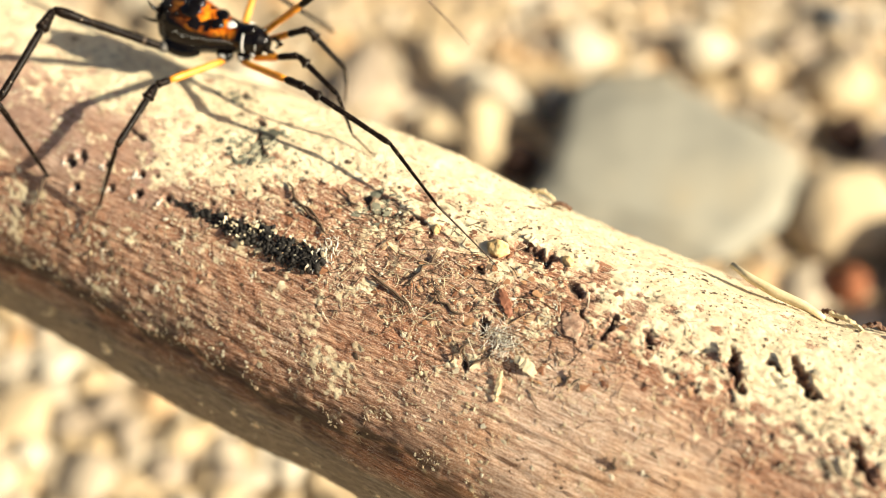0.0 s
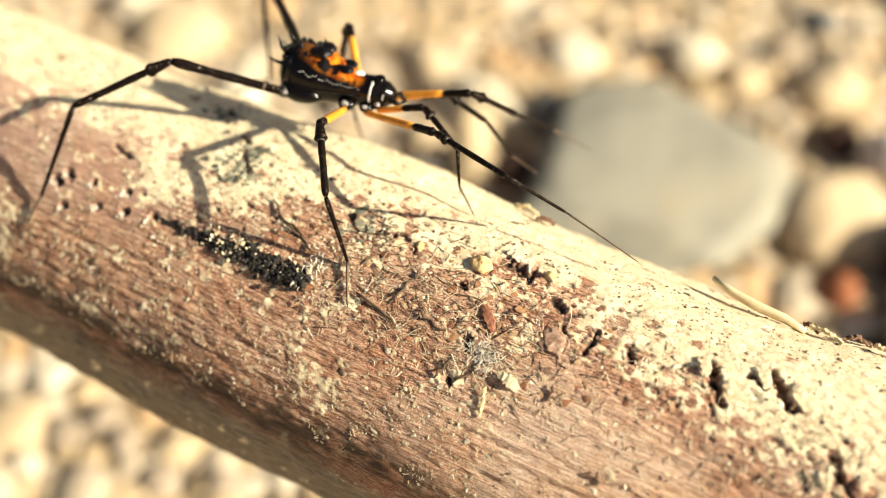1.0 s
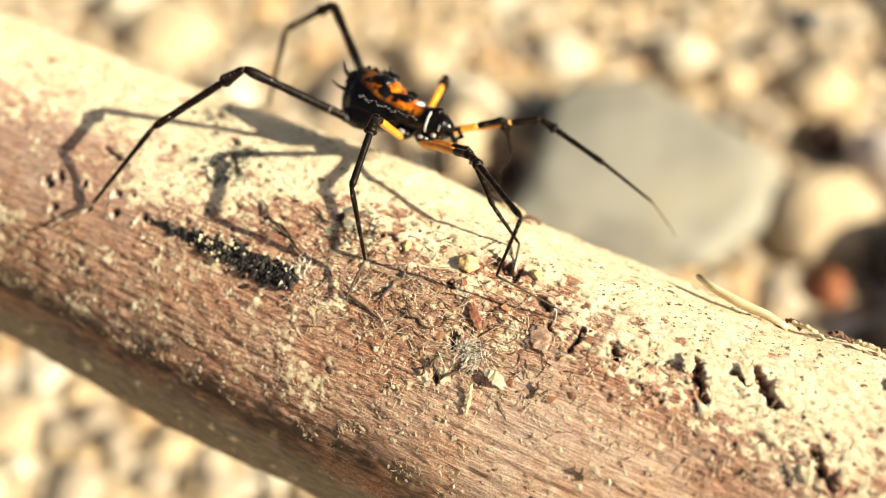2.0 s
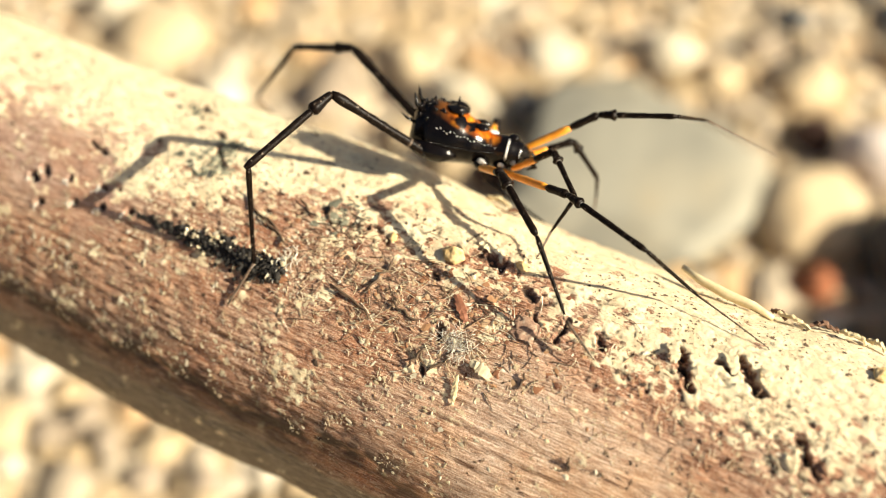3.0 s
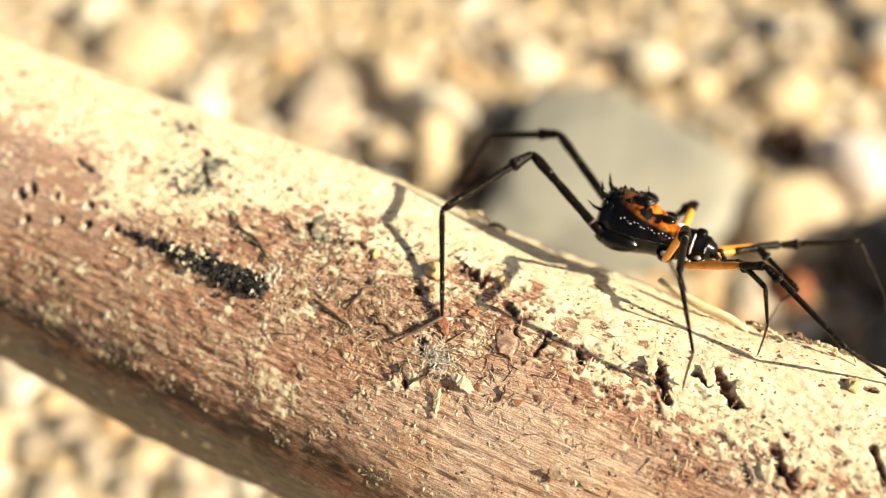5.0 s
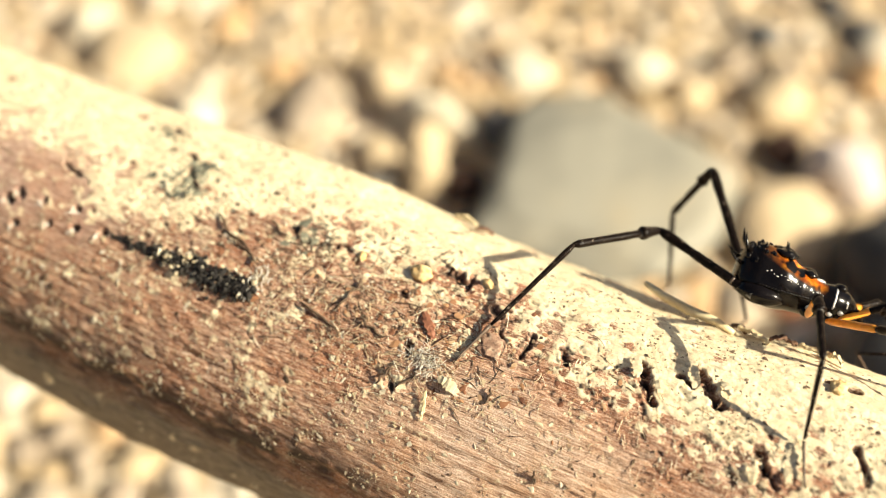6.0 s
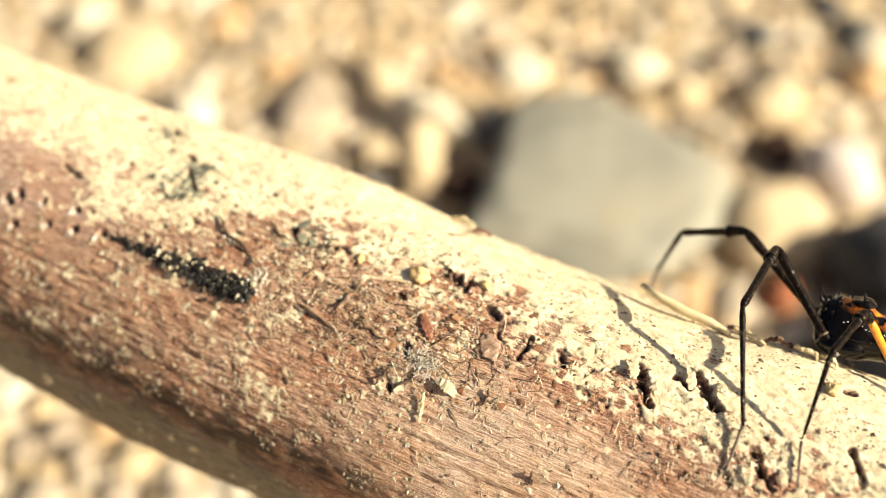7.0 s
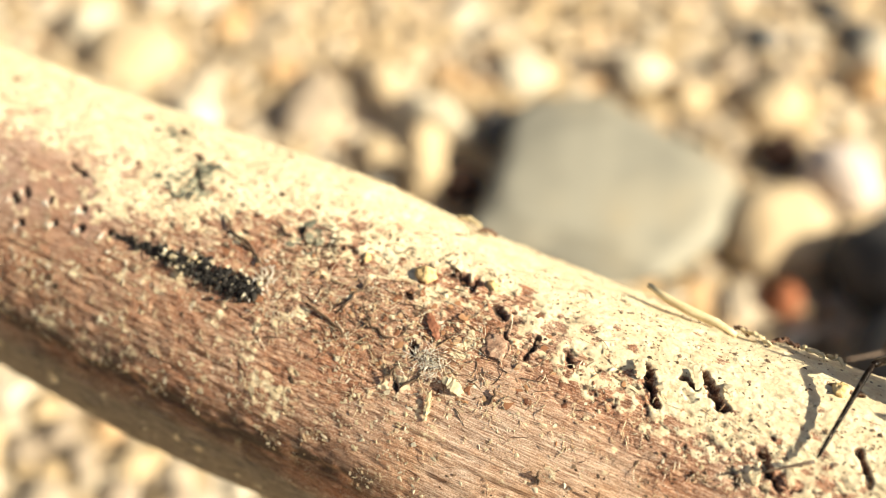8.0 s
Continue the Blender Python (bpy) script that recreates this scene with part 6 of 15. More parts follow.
    # femur
    walk(LEGS[(3, -1)][0], [
        (0, pose(.00097, -.00206, -.00148, 0, -17.62, -118.1)), (0.1, pose(.001, -.00199, -.0015, -7.11, -11.41, -94.03)),
        (0.2, pose(.00107, -.00219, -.0015, -11.35, -.26, -68.98)), (0.3, pose(.00102, -.00203, -.0015, -11.4, 7.03, -64.72)),
        (0.4, pose(.00105, -.00217, -.0015, -12.37, -.11, -73.23)), (0.5, pose(.001, -.00201, -.0015, -12.31, .32, -78.48)),
        (0.6, pose(.00102, -.00213, -.00149, -12.32, -2.87, -81.8)), (0.7, pose(.001, -.00201, -.0015, -12.29, -2.66, -82.35)),
        (0.8, pose(.00101, -.00207, -.00149, -12.29, -7.65, -83.35)), (0.9, pose(.001, -.002, -.0015, -11.94, -14.84, -86.37)),
        (1, pose(.001, -.00209, -.00147, -11.28, -19.22, -89)), (1.1, pose(.001, -.002, -.0015, -10.83, -22.53, -90.4)),
        (1.2, pose(.001, -.00205, -.00147, -10.43, -25.7, -91.47)), (1.3, pose(.001, -.002, -.0015, -10.11, -28.19, -92.23)),
        (1.4, pose(.001, -.002, -.0015, -9.23, -30.8, -94.12)), (1.5, pose(.00099, -.00206, -.00146, -7.39, -32.95, -97.68)),
        (1.6, pose(.001, -.002, -.0015, -5.19, -30.61, -101.72)), (1.7, pose(.00099, -.00204, -.00147, -3.26, -31.93, -105.49)),
        (1.8, pose(.001, -.002, -.0015, -5.4, -29.37, -101.45)), (2, pose(.001, -.002, -.0015, -10.69, -32.64, -90.53)),
        (2.2, pose(.001, -.002, -.0015, -15.05, -35.46, -82.34)), (2.4, pose(.001, -.002, -.0015, -19.9, -32.54, -73.77)),
        (2.6, pose(.001, -.002, -.0015, -25.94, -22.42, -62.1)), (2.8, pose(.00099, -.00199, -.0015, -28.44, -11.42, -55.76)),
        (2.9, pose(.001, -.002, -.0015, -26.39, -14.82, -64.47)), (3, pose(.00101, -.00205, -.00148, -23.37, -20.54, -74.73)),
        (3.1, pose(.001, -.002, -.0015, -22.47, -19.58, -77.27)), (3.2, pose(.00099, -.00196, -.00151, -22.22, -18.81, -78)),
        (3.3, pose(.001, -.002, -.0015, -20.49, -22.62, -83.17)), (3.4, pose(.001, -.002, -.0015, -18.19, -26.77, -88.93)),
        (3.5, pose(.001, -.00194, -.00153, -16.28, -30.23, -93.13)), (3.6, pose(.001, -.002, -.0015, -15.03, -33.36, -95.61)),
        (3.7, pose(.001, -.00198, -.00152, -13.15, -36.09, -99.02)), (3.8, pose(.001, -.002, -.0015, -8.06, -40.48, -107.53)),
        (3.9, pose(.001, -.002, -.0015, -.58, -41.98, -118.96)), (4, pose(.00101, -.00199, -.00151, 5.87, -40.75, -128.61)),
        (4.1, pose(.001, -.002, -.0015, 7.17, -41.65, -130.61)), (4.2, pose(.00105, -.00194, -.00157, 4.82, -43.58, -127.08)),
        (4.3, pose(.00101, -.00198, -.00153, 1.46, -48.84, -122.43)), (4.4, pose(.001, -.002, -.00151, -4.27, -53.58, -115.09)),
        (4.5, pose(.001, -.002, -.0015, -11.63, -56.89, -106.14)), (4.6, pose(.001, -.002, -.0015, -19.45, -58.48, -96.89)),
        (4.7, pose(.001, -.002, -.0015, -26.69, -58.3, -88.4)), (4.8, pose(.001, -.002, -.0015, -33, -56.21, -80.9)),
        (4.9, pose(.001, -.002, -.0015, -38.24, -52.16, -74.45)), (5, pose(.001, -.002, -.0015, -42.26, -46.5, -69.15)),
        (5.1, pose(.001, -.002, -.0015, -45.22, -40.12, -64.84)), (5.2, pose(.001, -.002, -.0015, -46.91, -34.48, -62.05)),
        (5.3, pose(.001, -.002, -.0015, -46.97, -31.21, -61.95)), (5.4, pose(.00102, -.00204, -.00147, -44.17, -31.14, -67.36)),
        (5.5, pose(.00102, -.00208, -.00146, -41.58, -26.61, -72.71)), (5.6, pose(.00101, -.00205, -.00147, -37.35, -29.9, -81.63)),
        (5.7, pose(.001, -.00192, -.00154, -34.84, -26.6, -86.92)), (5.8, pose(.00099, -.00182, -.00157, -35.27, -22.61, -85.9)),
        (5.9, pose(.001, -.00189, -.00155, -32.73, -24.12, -92.28)), (6, pose(.00102, -.00185, -.00157, -29.95, -24.13, -99.08)),
        (6.1, pose(.00103, -.00188, -.00156, -27.18, -26.74, -105.53)), (6.2, pose(.00109, -.00175, -.00163, -25.64, -25.95, -109)),
        (6.3, pose(.00105, -.00187, -.00157, -25.49, -28.16, -109.33)), (6.4, pose(.00107, -.00182, -.0016, -25.02, -27.5, -110.33)),
        (6.5, pose(.00114, -.00167, -.00166, -24.02, -24.67, -112.62)), (6.6, pose(.00107, -.00185, -.00158, -23.5, -24.7, -113.85)),
        (6.7, pose(.00106, -.00187, -.00157, -22.24, -26.79, -116.75)), (6.8, pose(.00104, -.00194, -.00155, -20.6, -32.03, -120.08)),
        (6.9, pose(.00102, -.00197, -.00153, -18.15, -38.55, -124.31)), (7, pose(.00109, -.00187, -.00164, -16.39, -42.34, -127.03)),
        (7.1, pose(.00107, -.0019, -.00162, -17.77, -43.6, -125.01)), (7.2, pose(.00104, -.00191, -.00162, -26.31, -49.35, -113.26)),
        (7.3, pose(.00101, -.00198, -.00156, -30.73, -65.88, -108.08)), (7.4, pose(.00101, -.00197, -.00164, -35.54, -79.2, -103.07)),
        (7.5, pose(.001, -.002, -.00152, -105.54, -86.74, -32.79)), (7.6, pose(.001, -.002, -.0015, 176.54, -79.14, 45.44)),
        (7.7, pose(.00101, -.00199, -.00146, 176.97, -71.62, 44.99)), (7.8, pose(.00103, -.00199, -.00142, -163.87, -69.72, 24.71)),
        (7.9, pose(.00101, -.002, -.00148, -125.45, -65.6, -16.55)), (8, pose(.00098, -.00198, -.00153, -99.63, -47.16, -46.94)),
    ])
    # tibia
    walk(LEGS[(3, -1)][1], [
        (0, pose(-.00235, -.00827, .00076, 0, 9.56, -96.56)), (0.1, pose(.00049, -.00921, -.00004, 5.45, 21.48, -62.75)),
        (0.2, pose(.00372, -.00909, -.00147, 11.16, 22.61, -46.5)), (0.3, pose(.00415, -.00866, -.00241, 10.06, 21.84, -49.33)),
        (0.4, pose(.00318, -.00925, -.00149, 9.45, 25.2, -51)), (0.5, pose(.00248, -.00925, -.00154, 7.25, 24.85, -56.09)),
        (0.6, pose(.00207, -.00943, -.00112, 7.23, 28.37, -56.18)), (0.7, pose(.00198, -.00932, -.00116, 6.43, 31.65, -57.87)),
        (0.8, pose(.00186, -.00934, -.00051, 6.21, 34.77, -58.31)), (0.9, pose(.00145, -.00913, .00039, 4.04, 30.09, -62.13)),
        (1, pose(.00112, -.00907, .00096, 4.71, 28.75, -60.8)), (1.1, pose(.00095, -.00882, .00133, 2.33, 24.35, -65.73)),
        (1.2, pose(.00083, -.00871, .00173, 1.26, 24.79, -68.33)), (1.3, pose(.00075, -.00851, .00199, .05, 23.04, -71.21)),
        (1.4, pose(.00054, -.00833, .00228, .2, 20.59, -70.83)), (1.5, pose(.00016, -.0082, .00256, 1.19, 18.84, -68)),
        (1.6, pose(-.00029, -.00823, .00226, .89, 14.16, -68.96)), (1.7, pose(-.00069, -.00808, .00244, 1.1, 19.24, -68.12)),
        (1.8, pose(-.00028, -.00831, .00212, -.67, 26.98, -73.47)), (2, pose(.00094, -.00822, .00248, -2.46, 40.01, -77.28)),
        (2.2, pose(.0018, -.00796, .00279, 6.83, 39.89, -62.81)), (2.4, pose(.00274, -.00798, .00247, 17.13, 32.08, -46.45)),
        (2.6, pose(.00419, -.00803, .00132, 18.19, 18.79, -45.26)), (2.8, pose(.00507, -.00798, -.00004, 15.23, .4, -56.65)),
        (2.9, pose(.00408, -.00844, .00039, 15.77, 14.69, -51.4)), (3, pose(.00284, -.00872, .00111, 16.43, 22.44, -49.39)),
        (3.1, pose(.00253, -.00879, .00098, 14.88, 20.01, -53.43)), (3.2, pose(.00244, -.0088, .00087, 12.56, 11.36, -60.49)),
        (3.3, pose(.00181, -.00877, .00134, 12.2, 14.48, -62.38)), (3.4, pose(.00112, -.00859, .00183, 13.62, 25.94, -57.78)),
        (3.5, pose(.00065, -.00831, .00218, 15.94, 34.63, -52.88)), (3.6, pose(.0004, -.00814, .00256, 15.44, 36.47, -53.77)),
        (3.7, pose(.00007, -.00787, .00284, 12.55, 34.27, -58.61)), (3.8, pose(-.00069, -.00736, .00329, 8.49, 34.31, -65.71)),
        (3.9, pose(-.00166, -.0068, .00344, 4.79, 30.85, -72.25)), (4, pose(-.00248, -.00636, .00331, 3.2, 24.68, -75.38)),
        (4.1, pose(-.00259, -.00619, .00341, 3.79, 22.59, -73.97)), (4.2, pose(-.00218, -.00621, .00352, 3.98, 20.99, -73.48)),
        (4.3, pose(-.0016, -.00609, .00404, 2.46, 22.25, -77.61)), (4.4, pose(-.00086, -.00597, .00444, .1, 22.31, -83.83)),
        (4.5, pose(-.00012, -.00588, .00469, -1.67, 21.62, -88.55)), (4.6, pose(.00054, -.00584, .0048, -2.42, 20.5, -90.63)),
        (4.7, pose(.00111, -.00588, .00479, -2.05, 18.97, -89.54)), (4.8, pose(.00165, -.00606, .00465, -1.09, 16.83, -86.44)),
        (4.9, pose(.00222, -.00637, .00434, -.04, 13.58, -82.41)), (5, pose(.00281, -.00675, .00386, .68, 8.84, -78.75)),
        (5.1, pose(.0034, -.00711, .00326, .97, 3.07, -75.91)), (5.2, pose(.00385, -.00738, .00268, 1.06, -.08, -72.5)),
        (5.3, pose(.00397, -.00758, .00233, 1.33, 4.59, -65.7)), (5.4, pose(.00345, -.00788, .00235, 3.6, 15.68, -52.88)),
        (5.5, pose(.00299, -.00839, .00185, 5.72, 23.23, -46.56)), (5.6, pose(.00194, -.00838, .00221, 5.19, 24.33, -47.86)),
        (5.7, pose(.00135, -.00852, .00177, .2, 24.59, -59.87)), (5.8, pose(.00148, -.00863, .00127, -6.35, 26.35, -75.03)),
        (5.9, pose(.00074, -.00863, .00147, -8.64, 29.23, -79.96)), (6, pose(-.00004, -.00851, .00146, -9.77, 28.83, -82.27)),
        (6.1, pose(-.00073, -.00824, .00176, -9.66, 33.37, -82.06)), (6.2, pose(-.00108, -.00803, .0016, -9.83, 39.48, -82.36)),
        (6.3, pose(-.00111, -.00802, .00191, -13.18, 41.45, -87.51)), (6.4, pose(-.00121, -.00797, .00181, -14.67, 41.69, -89.76)),
        (6.5, pose(-.00144, -.00787, .00142, -13.99, 41.44, -88.72)), (6.6, pose(-.00165, -.00799, .00151, -14.12, 39.29, -88.94)),
        (6.7, pose(-.00191, -.00776, .00176, -13.74, 35.03, -88.3)), (6.8, pose(-.0021, -.00736, .00237, -17.23, 31.44, -94.66)),
        (6.9, pose(-.00224, -.00675, .00308, -21.19, 28.32, -102.6)), (7, pose(-.00219, -.00624, .00333, -24.18, 24.57, -109.29)),
        (7.1, pose(-.002, -.00628, .00348, -27.11, 26.07, -116.14)), (7.2, pose(-.00086, -.00633, .00399, -34.94, 32.77, -131.98)),
        (7.3, pose(.00007, -.00485, .00519, -35.38, 24.12, -132.9)), (7.4, pose(.00069, -.00332, .00562, -26.76, 1.54, -96.09)),
        (7.5, pose(.00135, -.00223, .00586, -26.72, -.9, -89.24)), (7.6, pose(.00198, -.00101, .00576, -26.76, 4, -90.7)),
        (7.7, pose(.00266, -.00034, .00555, -27.26, 19.45, -93.14)), (7.8, pose(.00335, -.00092, .00552, -27.46, 45.82, -93.49)),
        (7.9, pose(.00393, -.00287, .00525, -19.57, 79.28, -84.97)), (8, pose(.00441, -.00565, .00389, 141.99, 61.67, 77.42)),
    ])
    # metatarsus
    walk(LEGS[(3, -1)][2], [
        (0, pose(-.00313, -.01505, -.00039, .09, 59.32, -123.46)), (.1, pose(.0034, -.01485, -.00254, 56.07, 47.59, -52.54)),
        (.2, pose(.00822, -.01382, -.00418, 62.46, 28.51, -43.58)), (.3, pose(.0083, -.0135, -.00496, 63.59, 32.35, -41.38)),
        (.4, pose(.0072, -.01421, -.00449, 69.49, 43.02, -32.83)), (.5, pose(.00594, -.0144, -.00442, 67.12, 37.46, -36.76)),
        (.6, pose(.00549, -.01454, -.00444, 65.25, 35.16, -39.97)), (.7, pose(.00508, -.01425, -.00474, 65.56, 41.5, -39.69)),
        (.8, pose(.00483, -.01416, -.00444, 72.08, 48.69, -30.99)), (.9, pose(.00421, -.01435, -.00303, 95.51, 57.52, -3.28)),
        (1, pose(.00411, -.01441, -.00239, 100.62, 67.76, 2.25)), (1.1, pose(.00351, -.0145, -.00149, 103.32, 72.55, 5.33)),
        (1.2, pose(.00314, -.01453, -.00116, 105.28, 72.83, 7.37)), (1.3, pose(.00277, -.01446, -.00068, 104.27, 73.98, 6.35)),
        (1.4, pose(.00264, -.01437, -.00012, 100.92, 74.53, 2.9)), (1.5, pose(.00261, -.01426, .00033, 97.05, 74.33, -1.1)),
        (1.6, pose(.00209, -.01441, .00059, 105.7, 75.59, 7.84)), (1.7, pose(.00175, -.01415, .00016, 110.68, 73.77, 12.9)),
        (1.8, pose(.00145, -.01415, -.00098, 120.68, 72.22, 23.29)), (2, pose(.00209, -.01333, -.00191, 110.92, 71.84, 12.96)),
        (2.2, pose(.0042, -.01263, -.0016, 101.35, 75.87, 3.12)), (2.4, pose(.00673, -.01218, -.00116, 117.9, 75.85, 20.12)),
        (2.6, pose(.00875, -.01263, -.00088, 123.04, 65.97, 26)), (2.8, pose(.00882, -.01367, -.00009, 93.41, 50.48, -11.09)),
        (2.9, pose(.0082, -.01361, -.00134, 81.77, 45.57, -27.24)), (3, pose(.00701, -.01359, -.00154, 74.37, 45.68, -37.46)),
        (3.1, pose(.00636, -.01395, -.00136, 79.4, 53.54, -31.31)), (3.2, pose(.00572, -.01458, -.00047, 102.53, 62.57, -5.51)),
        (3.3, pose(.00488, -.01463, -.00037, 136.93, 57.03, 32.92)), (3.4, pose(.0044, -.01379, -.00116, 151.24, 53.23, 49.79)),
        (3.5, pose(.00399, -.01272, -.00163, 157.23, 53.77, 57.14)), (3.6, pose(.00364, -.01257, -.0015, 159.98, 56.24, 60.65)),
        (3.7, pose(.00299, -.01266, -.00099, 161.93, 59.24, 63.12)), (3.8, pose(.00163, -.0125, -.00056, 163.08, 59.73, 64.47)),
        (3.9, pose(.00013, -.01239, -.00006, 160.84, 60.89, 61.88)), (4, pose(-.00093, -.01232, .00047, 158.36, 62.57, 59.07)),
        (4.1, pose(-.00085, -.01225, .00078, 164.24, 64.92, 65.76)), (4.2, pose(-.0004, -.01221, .00112, 168.17, 66.25, 70.17)),
        (4.3, pose(-.00024, -.01226, .00145, 165.9, 64.72, 67.65)), (4.4, pose(-.00018, -.01225, .00185, 155.12, 65.09, 55.76)),
        (4.5, pose(.00004, -.01222, .00217, 142.17, 65.76, 41.53)), (4.6, pose(.00047, -.01223, .00241, 129.42, 66.14, 27.58)),
        (4.7, pose(.00116, -.01234, .00257, 119.38, 66.13, 16.6)), (4.8, pose(.00206, -.01259, .00267, 112.22, 66.23, 8.78)),
        (4.9, pose(.00309, -.01295, .00273, 107.23, 66.21, 3.33)), (5, pose(.00413, -.01337, .00281, 102.29, 65.55, -2.09)),
        (5.1, pose(.00506, -.01373, .00289, 95.55, 63.62, -9.55)), (5.2, pose(.00591, -.01389, .00269, 86.38, 61.46, -19.87)),
        (5.3, pose(.00677, -.01378, .00179, 74.87, 58.61, -33.13)), (5.4, pose(.00742, -.01313, .0005, 66.45, 57.04, -43.07)),
        (5.5, pose(.00731, -.01295, -.00085, 68.51, 56.58, -40.62)), (5.6, pose(.00612, -.013, -.00061, 68.44, 59.2, -40.69)),
        (5.7, pose(.00446, -.01388, -.00107, 74.28, 66.67, -34.15)), (5.8, pose(.00304, -.01447, -.00173, 80.96, 72.8, -27.05)),
        (5.9, pose(.00177, -.01449, -.00186, 92.43, 78.49, -15.22)), (6, pose(.00076, -.01443, -.00183, 117.25, 81.01, 9.98)),
        (6.1, pose(.00005, -.01388, -.00199, 128.09, 81.69, 20.96)), (6.2, pose(-.00038, -.01322, -.00271, 106.74, 82.37, -.61)),
        (6.3, pose(-.00089, -.01312, -.0026, 136.74, 77.04, 29.84)), (6.4, pose(-.00119, -.01306, -.00272, 148.98, 75.86, 42.41)),
        (6.5, pose(-.00133, -.01294, -.00306, 159.51, 81.63, 53.13)), (6.6, pose(-.00155, -.01326, -.00281, 172.04, 82.01, 65.8)),
        (6.7, pose(-.00174, -.0133, -.00213, 160.43, 85.34, 54.12)), (6.8, pose(-.00258, -.01316, -.00119, 106.33, 89.25, 0)),
        (6.9, pose(-.00355, -.01261, -.00016, 1, 83.16, -105.38)), (7, pose(-.00424, -.01208, .0005, -6.62, 76.02, -113.11)),
        (7.1, pose(-.00469, -.01177, .00048, -20.07, 72.29, -127.08)), (7.2, pose(-.0047, -.0106, .0003, -18.33, 63.23, -125.2)),
        (7.3, pose(-.00417, -.00941, .0024, -11.16, 63.07, -117.17)), (7.4, pose(-.00003, -.0101, .00544, -86.56, 83.81, 165.99)),
        (7.5, pose(.00144, -.00906, .00596, -52.56, 77.39, -159.63)), (7.6, pose(.00189, -.00782, .00529, -12.98, 70.16, -118.62)),
        (7.7, pose(.0023, -.00677, .00328, 11.28, 55.62, -91.67)), (7.8, pose(.00307, -.00566, .00063, 18.94, 38.04, -81.32)),
        (7.9, pose(.00405, -.00414, -.00145, 20.37, 26.67, -78.65)), (8, pose(.00512, -.00249, -.00212, 20.78, 27.58, -77.76)),
    ])
